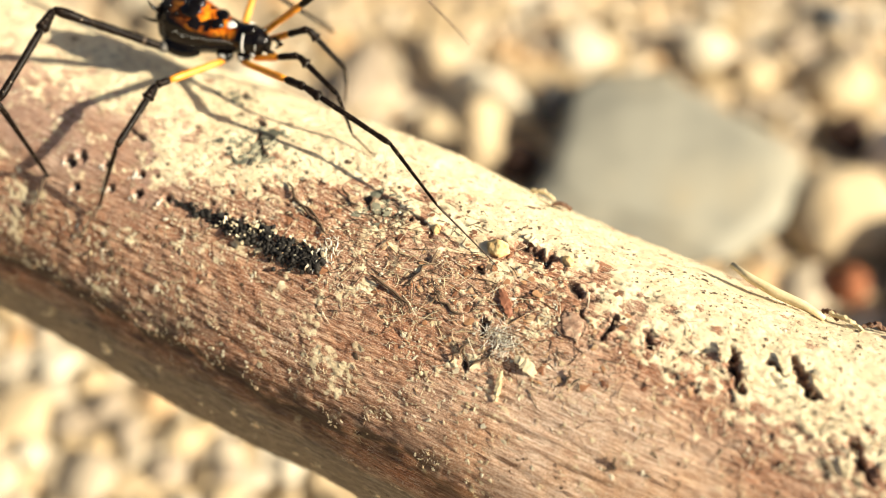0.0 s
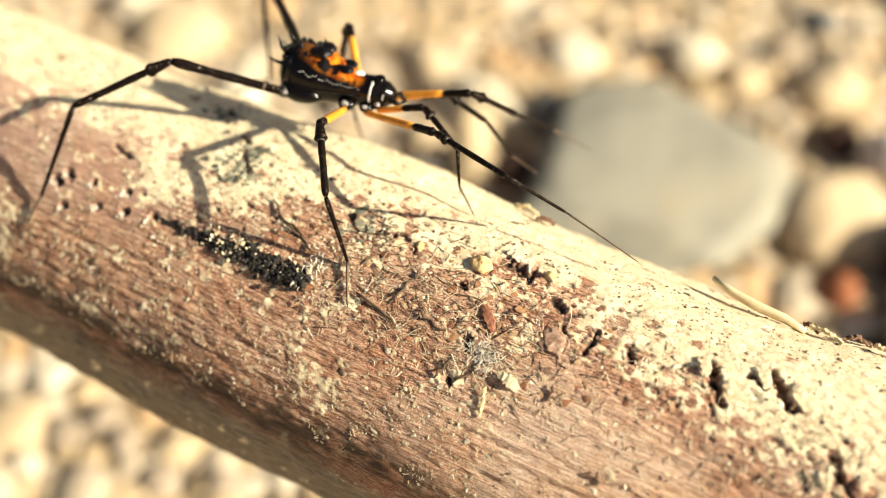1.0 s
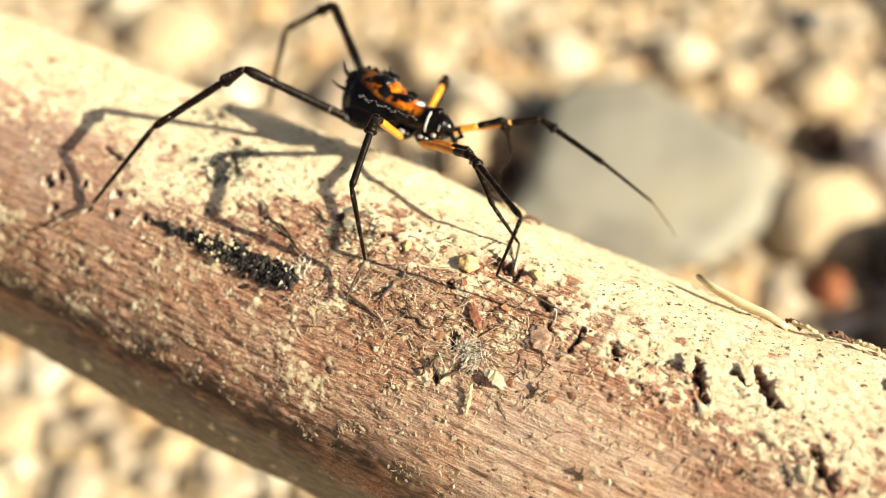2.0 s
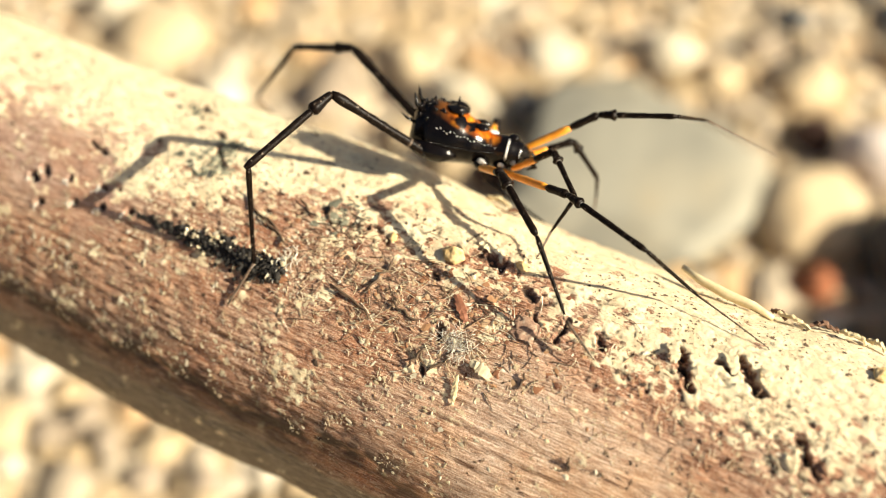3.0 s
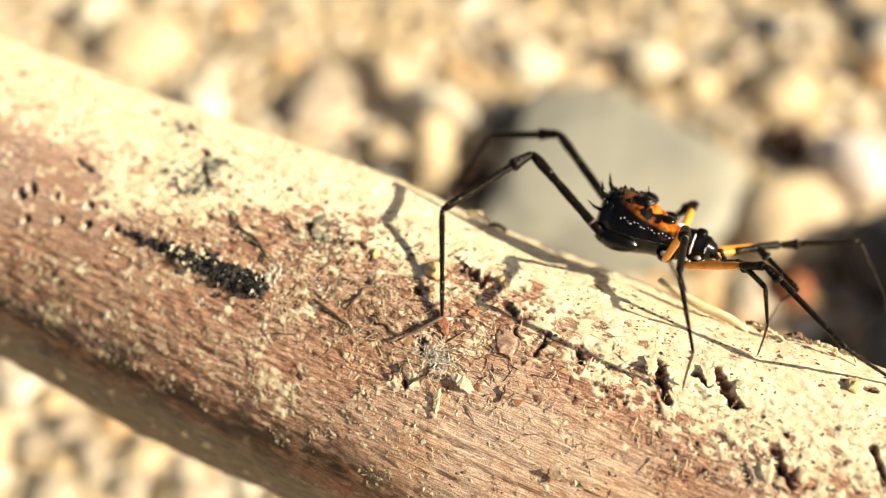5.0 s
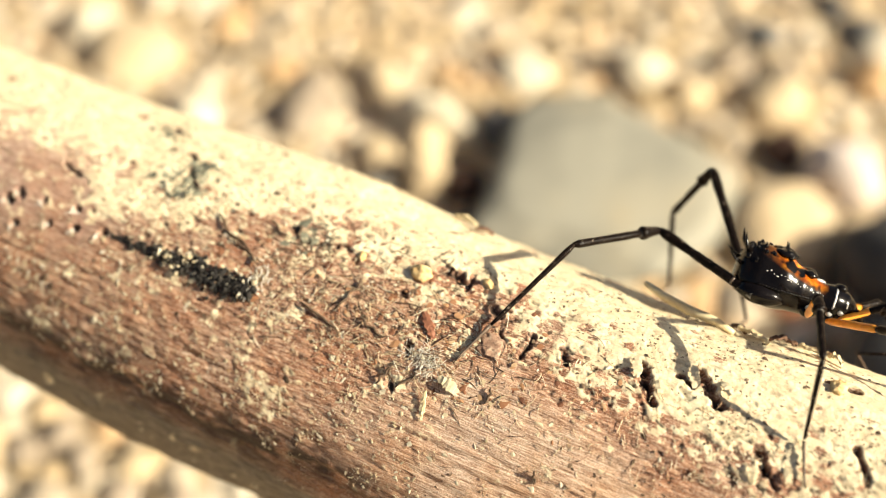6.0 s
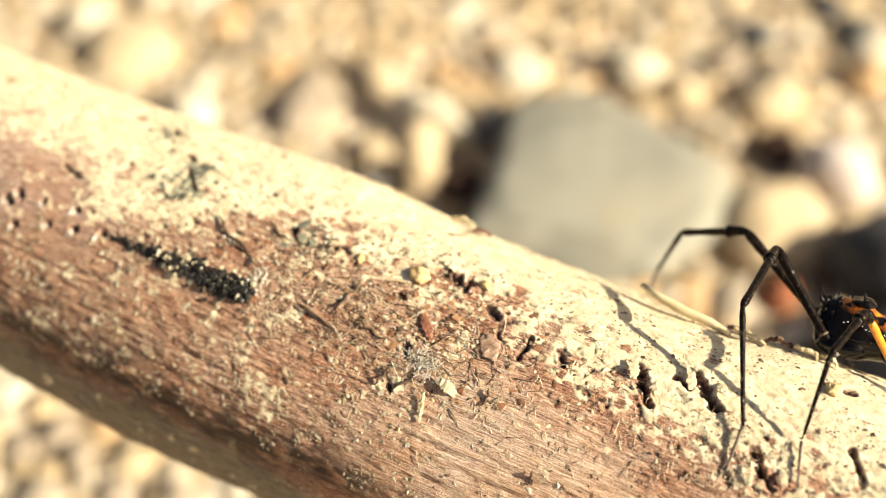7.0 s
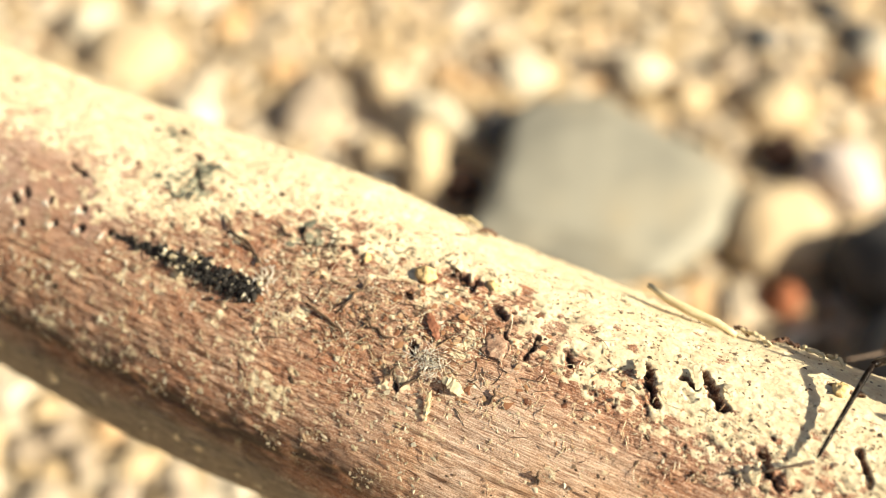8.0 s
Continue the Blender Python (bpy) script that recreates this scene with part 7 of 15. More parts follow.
    # tarsus
    walk(LEGS[(3, -1)][3], [
        (0, pose(-.00504, -.01794, -.00623, 5.45, 42.06, -122.69)), (.1, pose(.00619, -.01849, -.00756, 23.15, 41.25, -98.09)),
        (.2, pose(.01291, -.01829, -.0077, 44.66, 29.2, -61.31)), (.3, pose(.01265, -.01733, -.00863, 46.94, 28.19, -55.99)),
        (.4, pose(.01137, -.0169, -.00912, 40.28, 41.08, -68.29)), (.5, pose(.01029, -.01765, -.00858, 50.88, 67.11, -59.04)),
        (.6, pose(.00969, -.01806, -.0083, 159.67, 81.47, 48.67)), (.7, pose(.00902, -.01752, -.00927, -172.5, 75.88, 76.76)),
        (.8, pose(.00856, -.0164, -.00939, -152.38, 83.22, 97.43)), (.9, pose(.00787, -.01456, -.00879, 32.95, 58.97, -82.45)),
        (1, pose(.00659, -.01431, -.00845, 48.95, 37.32, -66.07)), (1.1, pose(.00551, -.01431, -.0079, 50.42, 34.07, -63.35)),
        (1.2, pose(.00507, -.01428, -.00744, 47.8, 35.14, -68.04)), (1.3, pose(.00462, -.01425, -.00717, 46.84, 34.22, -69.81)),
        (1.4, pose(.00444, -.01428, -.00662, 46.59, 32.66, -70.3)), (1.5, pose(.00437, -.01429, -.00593, 47.37, 30.71, -69.07)),
        (1.6, pose(.00374, -.01418, -.0059, 50.15, 29.87, -63.14)), (1.7, pose(.00351, -.01375, -.00604, 50.24, 32.69, -63.02)),
        (1.8, pose(.00334, -.01334, -.0074, 45.33, 38.86, -72.4)), (2, pose(.00417, -.01285, -.0084, 16.75, 64.48, -110.39)),
        (2.2, pose(.00586, -.01254, -.00822, -15.82, 68.28, -146.22)), (2.4, pose(.0083, -.0116, -.00778, 3.17, 63.18, -125.88)),
        (2.6, pose(.01125, -.01141, -.00713, 37.79, 56.39, -86.09)), (2.8, pose(.0131, -.01451, -.00538, 75.01, 49.07, -35.14)),
        (2.9, pose(.01246, -.01581, -.00623, 79.57, 40.36, -28.34)), (3, pose(.0111, -.01673, -.00682, 78.1, 29.9, -31.57)),
        (3.1, pose(.00983, -.01606, -.00686, 70.83, 12.38, -58.16)), (3.2, pose(.00891, -.01489, -.00665, 67.17, 7.26, -77.37)),
        (3.3, pose(.008, -.01261, -.0061, 109.56, 74.12, -48.44)), (3.4, pose(.00704, -.01067, -.00664, 97.69, 57.37, -61.7)),
        (3.5, pose(.00613, -.00941, -.00701, 96.49, 42.09, -63.05)), (3.6, pose(.00544, -.00936, -.00701, 97.01, 42.27, -62.21)),
        (3.7, pose(.00454, -.00961, -.00673, 95.6, 41.59, -64.46)), (3.8, pose(.00309, -.00945, -.00636, 91.95, 40.8, -70.27)),
        (3.9, pose(.00167, -.0095, -.00593, 88.95, 39, -75.25)), (4, pose(.00064, -.0097, -.00541, 88.3, 37.05, -76.41)),
        (4.1, pose(.0003, -.0097, -.0052, 90.71, 35.34, -71.71)), (4.2, pose(.00051, -.00969, -.00498, 91.48, 35.27, -70.2)),
        (4.3, pose(.00087, -.00956, -.00473, 87.38, 36.28, -77.41)), (4.4, pose(.00144, -.00987, -.00435, 79.97, 42.81, -88.56)),
        (4.5, pose(.00214, -.01036, -.00406, 70.99, 49.62, -100.64)), (4.6, pose(.00292, -.01095, -.00384, 60.4, 56.66, -113.65)),
        (4.7, pose(.00381, -.01155, -.00368, 49.76, 62.69, -125.87)), (4.8, pose(.00478, -.01217, -.00358, 32.22, 71.38, -144.99)),
        (4.9, pose(.00584, -.01279, -.00352, -21.62, 79.91, 159.42)), (5, pose(.00695, -.01347, -.00341, -83.12, 80.86, 97)),
        (5.1, pose(.00805, -.01423, -.00322, 128.72, 73.47, -51.85)), (5.2, pose(.00896, -.015, -.00328, 116.9, 35.37, -65.57)),
        (5.3, pose(.00954, -.01559, -.00362, 116.45, 21.8, -66.5)), (5.4, pose(.01008, -.01562, -.00511, 117.47, 29.11, -64.15)),
        (5.5, pose(.01012, -.01536, -.00646, 114.42, 39.55, -69.32)), (5.6, pose(.00876, -.01527, -.00645, 108.51, 42.14, -77.93)),
        (5.7, pose(.00673, -.01542, -.00743, 112.73, 43.15, -71.96)), (5.8, pose(.00494, -.01544, -.00862, 117.32, 44.7, -65.63)),
        (5.9, pose(.00313, -.01486, -.00878, 118.68, 46.09, -63.74)), (6, pose(.00184, -.01424, -.00876, 114.38, 50.2, -68.9)),
        (6.1, pose(.00099, -.01352, -.00888, 112.62, 53.31, -70.9)), (6.2, pose(.00056, -.01323, -.00973, 114.94, 56.14, -68.03)),
        (6.3, pose(.00047, -.01234, -.00941, 106.35, 60.1, -77.56)), (6.4, pose(.00008, -.0119, -.00955, 109.79, 61.98, -73.69)),
        (6.5, pose(-.0007, -.0121, -.0102, 127.67, 59.89, -54.09)), (6.6, pose(-.00115, -.01237, -.00976, 127.1, 60.17, -54.69)),
        (6.7, pose(-.0014, -.01283, -.00924, 117.61, 61.71, -65.08)), (6.8, pose(-.00249, -.01316, -.0081, 110.37, 58.8, -73.19)),
        (6.9, pose(-.00377, -.01341, -.00708, 106.77, 55.99, -77.33)), (7, pose(-.00494, -.01372, -.00666, 106.77, 53.53, -77.39)),
        (7.1, pose(-.00599, -.01349, -.00627, 103.21, 51.23, -81.64)), (7.2, pose(-.00664, -.01335, -.00637, 99.54, 49.01, -86.18)),
        (7.3, pose(-.00555, -.01209, -.00354, 91.73, 24.94, -98.34)), (7.4, pose(-.00072, -.00993, -.00111, 103.88, 15.21, -64.01)),
        (7.5, pose(.00004, -.00958, -.00073, 109.89, 7.48, -34.18)), (7.6, pose(.00079, -.00985, -.00111, 111.98, 4.97, -15.14)),
        (7.7, pose(.00219, -.01061, -.00234, 112.52, -1.69, 3.72)), (7.8, pose(.00387, -.01095, -.00356, 111.84, -6.22, 13.54)),
        (7.9, pose(.00524, -.0101, -.00451, 112.67, -6.61, 6.16)), (8, pose(.00641, -.00843, -.0053, 114.67, -4.83, -13.68)),
    ])
    # femur
    walk(LEGS[(2, -1)][0], [
        (0, pose(.00276, -.00168, -.00152, 0, -18.51, -22)), (0.1, pose(.00279, -.0017, -.0015, 2.87, -18.85, -31.09)),
        (0.2, pose(.00275, -.00167, -.00152, 3.07, -21.21, -31.69)), (0.3, pose(.0028, -.0017, -.0015, 4.53, -20.22, -35.76)),
        (0.4, pose(.00276, -.00167, -.00152, 5.07, -21.18, -37.32)), (0.5, pose(.0028, -.0017, -.0015, 7.13, -20.58, -43.07)),
        (0.6, pose(.00279, -.00169, -.0015, 7.34, -20.71, -43.68)), (0.7, pose(.0028, -.0017, -.0015, 5.51, -16.72, -38.54)),
        (0.8, pose(.00281, -.00171, -.0015, 3.34, -14.34, -31.11)), (0.9, pose(.0028, -.0017, -.0015, 2.98, -15.37, -29.63)),
        (1, pose(.0028, -.0017, -.0015, 2.88, -17.84, -29.27)), (1.1, pose(.0028, -.0017, -.0015, 2.57, -20.41, -28.23)),
        (1.2, pose(.0028, -.0017, -.0015, 1.9, -23.78, -26.29)), (1.3, pose(.0028, -.0017, -.0015, 2.33, -25.89, -27.36)),
        (1.4, pose(.0028, -.0017, -.0015, 2.73, -29.12, -28.27)), (1.5, pose(.00281, -.0017, -.0015, 3, -32.36, -28.83)),
        (1.6, pose(.0028, -.0017, -.0015, 5.55, -28.74, -33.59)), (1.7, pose(.00287, -.00175, -.00145, 6.49, -26.52, -35.54)),
        (1.8, pose(.0028, -.0017, -.0015, 8.11, -20.17, -39.09)), (2, pose(.0028, -.0017, -.0015, 7.87, -19.35, -38.4)),
        (2.2, pose(.0028, -.0017, -.0015, 7.31, -23.06, -36.68)), (2.4, pose(.0028, -.0017, -.0015, 6, -21.25, -33.34)),
        (2.6, pose(.0028, -.0017, -.0015, 5.17, -13.84, -30.95)), (2.8, pose(.00281, -.00171, -.0015, 7.68, -14.21, -41.85)),
        (2.9, pose(.00279, -.00169, -.00151, 10.84, -20, -55.23)), (3, pose(.00281, -.00171, -.0015, 8.7, -13.32, -48.93)),
        (3.1, pose(.0028, -.0017, -.0015, 7.81, -12.77, -45.1)), (3.2, pose(.00281, -.00171, -.0015, 7.39, -16.39, -43.18)),
        (3.3, pose(.0028, -.0017, -.0015, 7.05, -16.37, -41.99)), (3.4, pose(.0028, -.0017, -.0015, 6.76, -16.27, -40.95)),
        (3.5, pose(.0028, -.0017, -.0015, 6.29, -17.73, -39.28)), (3.6, pose(.0028, -.0017, -.0015, 5.32, -19.49, -36.11)),
        (3.7, pose(.0028, -.0017, -.0015, 4.92, -23.4, -34.9)), (3.8, pose(.0028, -.0017, -.0015, 5.66, -28.21, -36.71)),
        (3.9, pose(.0028, -.0017, -.0015, 8.25, -32.89, -42.16)), (4, pose(.0028, -.0017, -.0015, 11.4, -35.11, -47.99)),
        (4.1, pose(.0028, -.0017, -.0015, 10.32, -29.22, -46.02)), (4.2, pose(.0029, -.00179, -.00144, 8.49, -23.03, -42.18)),
        (4.3, pose(.00285, -.00174, -.00148, 7.26, -20.7, -38.88)), (4.4, pose(.0028, -.0017, -.0015, 6.37, -20.99, -36.38)),
        (4.5, pose(.0028, -.0017, -.0015, 5.64, -22.75, -34.41)), (4.6, pose(.0028, -.0017, -.0015, 5.03, -24.92, -32.9)),
        (4.7, pose(.0028, -.0017, -.0015, 4.55, -26.88, -31.81)), (4.8, pose(.0028, -.0017, -.0015, 4.34, -28.19, -31.35)),
        (4.9, pose(.0028, -.0017, -.0015, 4.53, -28.28, -31.75)), (5, pose(.0028, -.0017, -.0015, 5.07, -26.8, -32.93)),
        (5.1, pose(.00279, -.00169, -.0015, 5.71, -23.58, -34.43)), (5.2, pose(.00279, -.0017, -.0015, 6.18, -19.37, -35.7)),
        (5.3, pose(.00284, -.00173, -.00149, 6.52, -16.22, -36.83)), (5.4, pose(.00282, -.00172, -.00149, 7.09, -18.13, -38.76)),
        (5.5, pose(.00284, -.00173, -.00148, 8.33, -21.08, -42.46)), (5.6, pose(.00279, -.00169, -.0015, 10.49, -23.3, -48.17)),
        (5.7, pose(.00278, -.00167, -.00151, 12.97, -22.15, -54.58)), (5.8, pose(.0028, -.0017, -.0015, 14.45, -18.63, -58.82)),
        (5.9, pose(.0028, -.0017, -.0015, 15.53, -17.6, -62.3)), (6, pose(.0028, -.00171, -.0015, 16.04, -16.14, -64.05)),
        (6.1, pose(.0028, -.0017, -.0015, 15.82, -14.29, -63.22)), (6.2, pose(.0028, -.0017, -.0015, 14.91, -12.98, -59.36)),
        (6.3, pose(.0028, -.00169, -.0015, 13.5, -14.99, -53.51)), (6.4, pose(.0028, -.0017, -.0015, 11.69, -17.55, -47.08)),
        (6.5, pose(.00279, -.00169, -.00151, 9.88, -19.74, -41.41)), (6.6, pose(.00281, -.0017, -.0015, 7.86, -22.1, -35.77)),
        (6.7, pose(.00285, -.00173, -.00148, 5.95, -23.64, -30.87)), (6.8, pose(.00282, -.00171, -.00149, 5.14, -27.29, -28.98)),
        (6.9, pose(.0028, -.0017, -.0015, 5.09, -30.08, -28.87)), (7, pose(.00281, -.00171, -.00149, 5.52, -31.18, -29.71)),
        (7.1, pose(.0028, -.0017, -.0015, 5.98, -32.23, -30.58)), (7.2, pose(.0028, -.0017, -.0015, 5.84, -32.84, -30.33)),
        (7.3, pose(.0028, -.0017, -.0015, 4.85, -36.75, -28.6)), (7.4, pose(.00281, -.0017, -.00149, 3.04, -39.64, -25.66)),
        (7.5, pose(.0028, -.0017, -.0015, .94, -40.64, -22.4)), (7.6, pose(.00279, -.0017, -.00151, -.91, -39.8, -19.54)),
        (7.7, pose(.00279, -.0017, -.00151, -2.18, -36.47, -17.5)), (7.8, pose(.00281, -.0017, -.00149, -3.02, -31.89, -16)),
        (7.9, pose(.00281, -.0017, -.00149, -3.9, -27.96, -14.23)), (8, pose(.0028, -.0017, -.0015, -4.76, -24.61, -12.3)),
    ])
    # tibia
    walk(LEGS[(2, -1)][1], [
        (0, pose(.011, -.00501, .00146, 0, 12.85, -13.92)), (0.1, pose(.0104, -.00628, .00153, -1.74, 10.69, -21.78)),
        (0.2, pose(.01019, -.00626, .00187, -3.49, 9.44, -31.38)), (0.3, pose(.00994, -.00684, .00174, -4.72, 9.57, -39.04)),
        (0.4, pose(.00971, -.00697, .00187, -5.54, 6.57, -44.09)), (0.5, pose(.00921, -.0077, .0018, -5.91, 1.43, -47.18)),
        (0.6, pose(.00914, -.00775, .00181, -5.88, -1.03, -45.95)), (0.7, pose(.00983, -.0073, .0012, -5.96, 1.86, -40.17)),
        (0.8, pose(.01059, -.0064, .00083, -5.74, 3.99, -34.3)), (0.9, pose(.01066, -.00617, .00099, -5.63, -.16, -32.53)),
        (1, pose(.01059, -.00607, .00137, -5.66, -6.41, -32.63)), (1.1, pose(.01055, -.00586, .00177, -5.73, -9.75, -32.17)),
        (1.2, pose(.01049, -.0055, .00228, -5.9, -12.24, -31.18)), (1.3, pose(.01029, -.00558, .0026, -6.55, -12.42, -28.07)),
        (1.4, pose(.01002, -.00558, .00306, -7.1, -12.72, -25.49)), (1.5, pose(.00975, -.00552, .00352, -6.9, -14.42, -26.4)),
        (1.6, pose(.00965, -.00625, .00301, -4.8, -18.01, -34.6)), (1.7, pose(.0097, -.00663, .00273, -2.09, -18.45, -43.25)),
        (1.8, pose(.00964, -.00725, .00174, -.94, -13.04, -46.88)), (2, pose(.00973, -.0072, .00161, -3.03, 5.62, -38.24)),
        (2.2, pose(.00972, -.00686, .00217, -.42, 16.77, -13.57)), (2.4, pose(.0101, -.0065, .0019, 7.77, 21.24, 15.63)),
        (2.6, pose(.01061, -.00638, .00074, 14.12, 22.85, 34.31)), (2.8, pose(.00959, -.00778, .00081, 10.13, 26.23, 24.45)),
        (2.9, pose(.00782, -.00893, .0017, -4.24, 21.75, -6.57)), (3, pose(.00881, -.0086, .00067, -16.37, 2.95, -42.27)),
        (3.1, pose(.00926, -.00818, .00057, -16.54, -1.98, -45.37)), (3.2, pose(.00937, -.00786, .00115, -16.67, -2.24, -38.46)),
        (3.3, pose(.00949, -.00772, .00114, -16.79, -2.19, -34.5)), (3.4, pose(.0096, -.0076, .00113, -16.87, -2.96, -32)),
        (3.5, pose(.00972, -.00736, .00136, -16.97, -4.92, -30.34)), (3.6, pose(.00994, -.00691, .00163, -17.06, -7.78, -29.56)),
        (3.7, pose(.00986, -.00663, .00223, -16.87, -12.1, -31.14)), (3.8, pose(.00943, -.00664, .00293, -15.55, -17.21, -37.15)),
        (3.9, pose(.00864, -.00699, .00359, -13.48, -21.89, -43.88)), (4, pose(.00793, -.0074, .00389, -11.93, -23.18, -47.97)),
        (4.1, pose(.00848, -.00759, .00308, -12.79, -16.23, -45.98)), (4.2, pose(.0093, -.00759, .00223, -14.29, -6.35, -41.01)),
        (4.3, pose(.00968, -.00725, .00184, -14.32, -.83, -40.59)), (4.4, pose(.00985, -.0069, .00186, -14.34, 3.96, -41.49)),
        (4.5, pose(.00994, -.00659, .00213, -14.41, 7.55, -42.22)), (4.6, pose(.00994, -.00632, .00245, -14.33, 10.64, -41.67)),
        (4.7, pose(.00991, -.00611, .00274, -13.69, 13.75, -38.64)), (4.8, pose(.00986, -.006, .00293, -12.13, 17.44, -32.85)),
        (4.9, pose(.00983, -.00605, .00294, -9.33, 21.08, -24.39)), (5, pose(.00983, -.00625, .00273, -5.32, 24.19, -14)),
        (5.1, pose(.00988, -.00655, .00225, -.41, 26.05, -2.46)), (5.2, pose(.00998, -.00686, .00161, 4.53, 26.44, 8.69)),
        (5.3, pose(.01005, -.00713, .00113, 8.56, 25.58, 17.87)), (5.4, pose(.00977, -.0073, .00143, 11.23, 23.8, 24.23)),
        (5.5, pose(.0093, -.00764, .00189, 12.69, 22.3, 27.97)), (5.6, pose(.00854, -.00811, .00221, 12.84, 21.16, 28.38)),
        (5.7, pose(.00782, -.00875, .00202, 12.35, 20.08, 26.99)), (5.8, pose(.0074, -.00931, .0015, 11.46, 18.82, 24.3)),
        (5.9, pose(.00696, -.00962, .00134, 9.96, 18.77, 19.67)), (6, pose(.00675, -.00981, .00111, 8.02, 19.68, 13.78)),
        (6.1, pose(.0069, -.00982, .00082, 5.81, 21.89, 7.55)), (6.2, pose(.00746, -.00956, .00061, 3.28, 25.49, 1.26)),
        (6.3, pose(.00818, -.00898, .00093, .19, 30.3, -5.33)), (6.4, pose(.00889, -.00825, .00133, -3.63, 35.04, -12.4)),
        (6.5, pose(.00941, -.00753, .00166, -8.16, 38.58, -19.95)), (6.6, pose(.00986, -.00679, .00203, -13.07, 39.56, -27.74)),
        (6.7, pose(.01022, -.00614, .00229, -17.08, 38.97, -34.07)), (6.8, pose(.01011, -.00575, .00281, -20.61, 38.96, -39.67)),
        (6.9, pose(.00991, -.00562, .0032, -23.36, 38.58, -44.07)), (7, pose(.00978, -.00568, .00336, -25.14, 37.46, -46.95)),
        (7.1, pose(.00963, -.00574, .0035, -26.18, 35.86, -48.69)), (7.2, pose(.0096, -.00568, .00358, -26.76, 33.62, -49.71)),
        (7.3, pose(.0094, -.0053, .00411, -27.39, 30.52, -50.9)), (7.4, pose(.00932, -.00483, .00449, -27.48, 27.04, -51.1)),
        (7.5, pose(.00938, -.00441, .00461, -27.28, 24.04, -50.62)), (7.6, pose(.00958, -.00411, .00449, -26.95, 21.18, -49.78)),
        (7.7, pose(.00998, -.00396, .00406, -26.51, 17.55, -48.44)), (7.8, pose(.01047, -.0039, .00346, -26.14, 13.24, -47.04)),
        (7.9, pose(.01084, -.00374, .0029, -26.1, 9.38, -46.83)), (8, pose(.01113, -.00352, .00241, -26.19, 6.01, -47.53)),
    ])
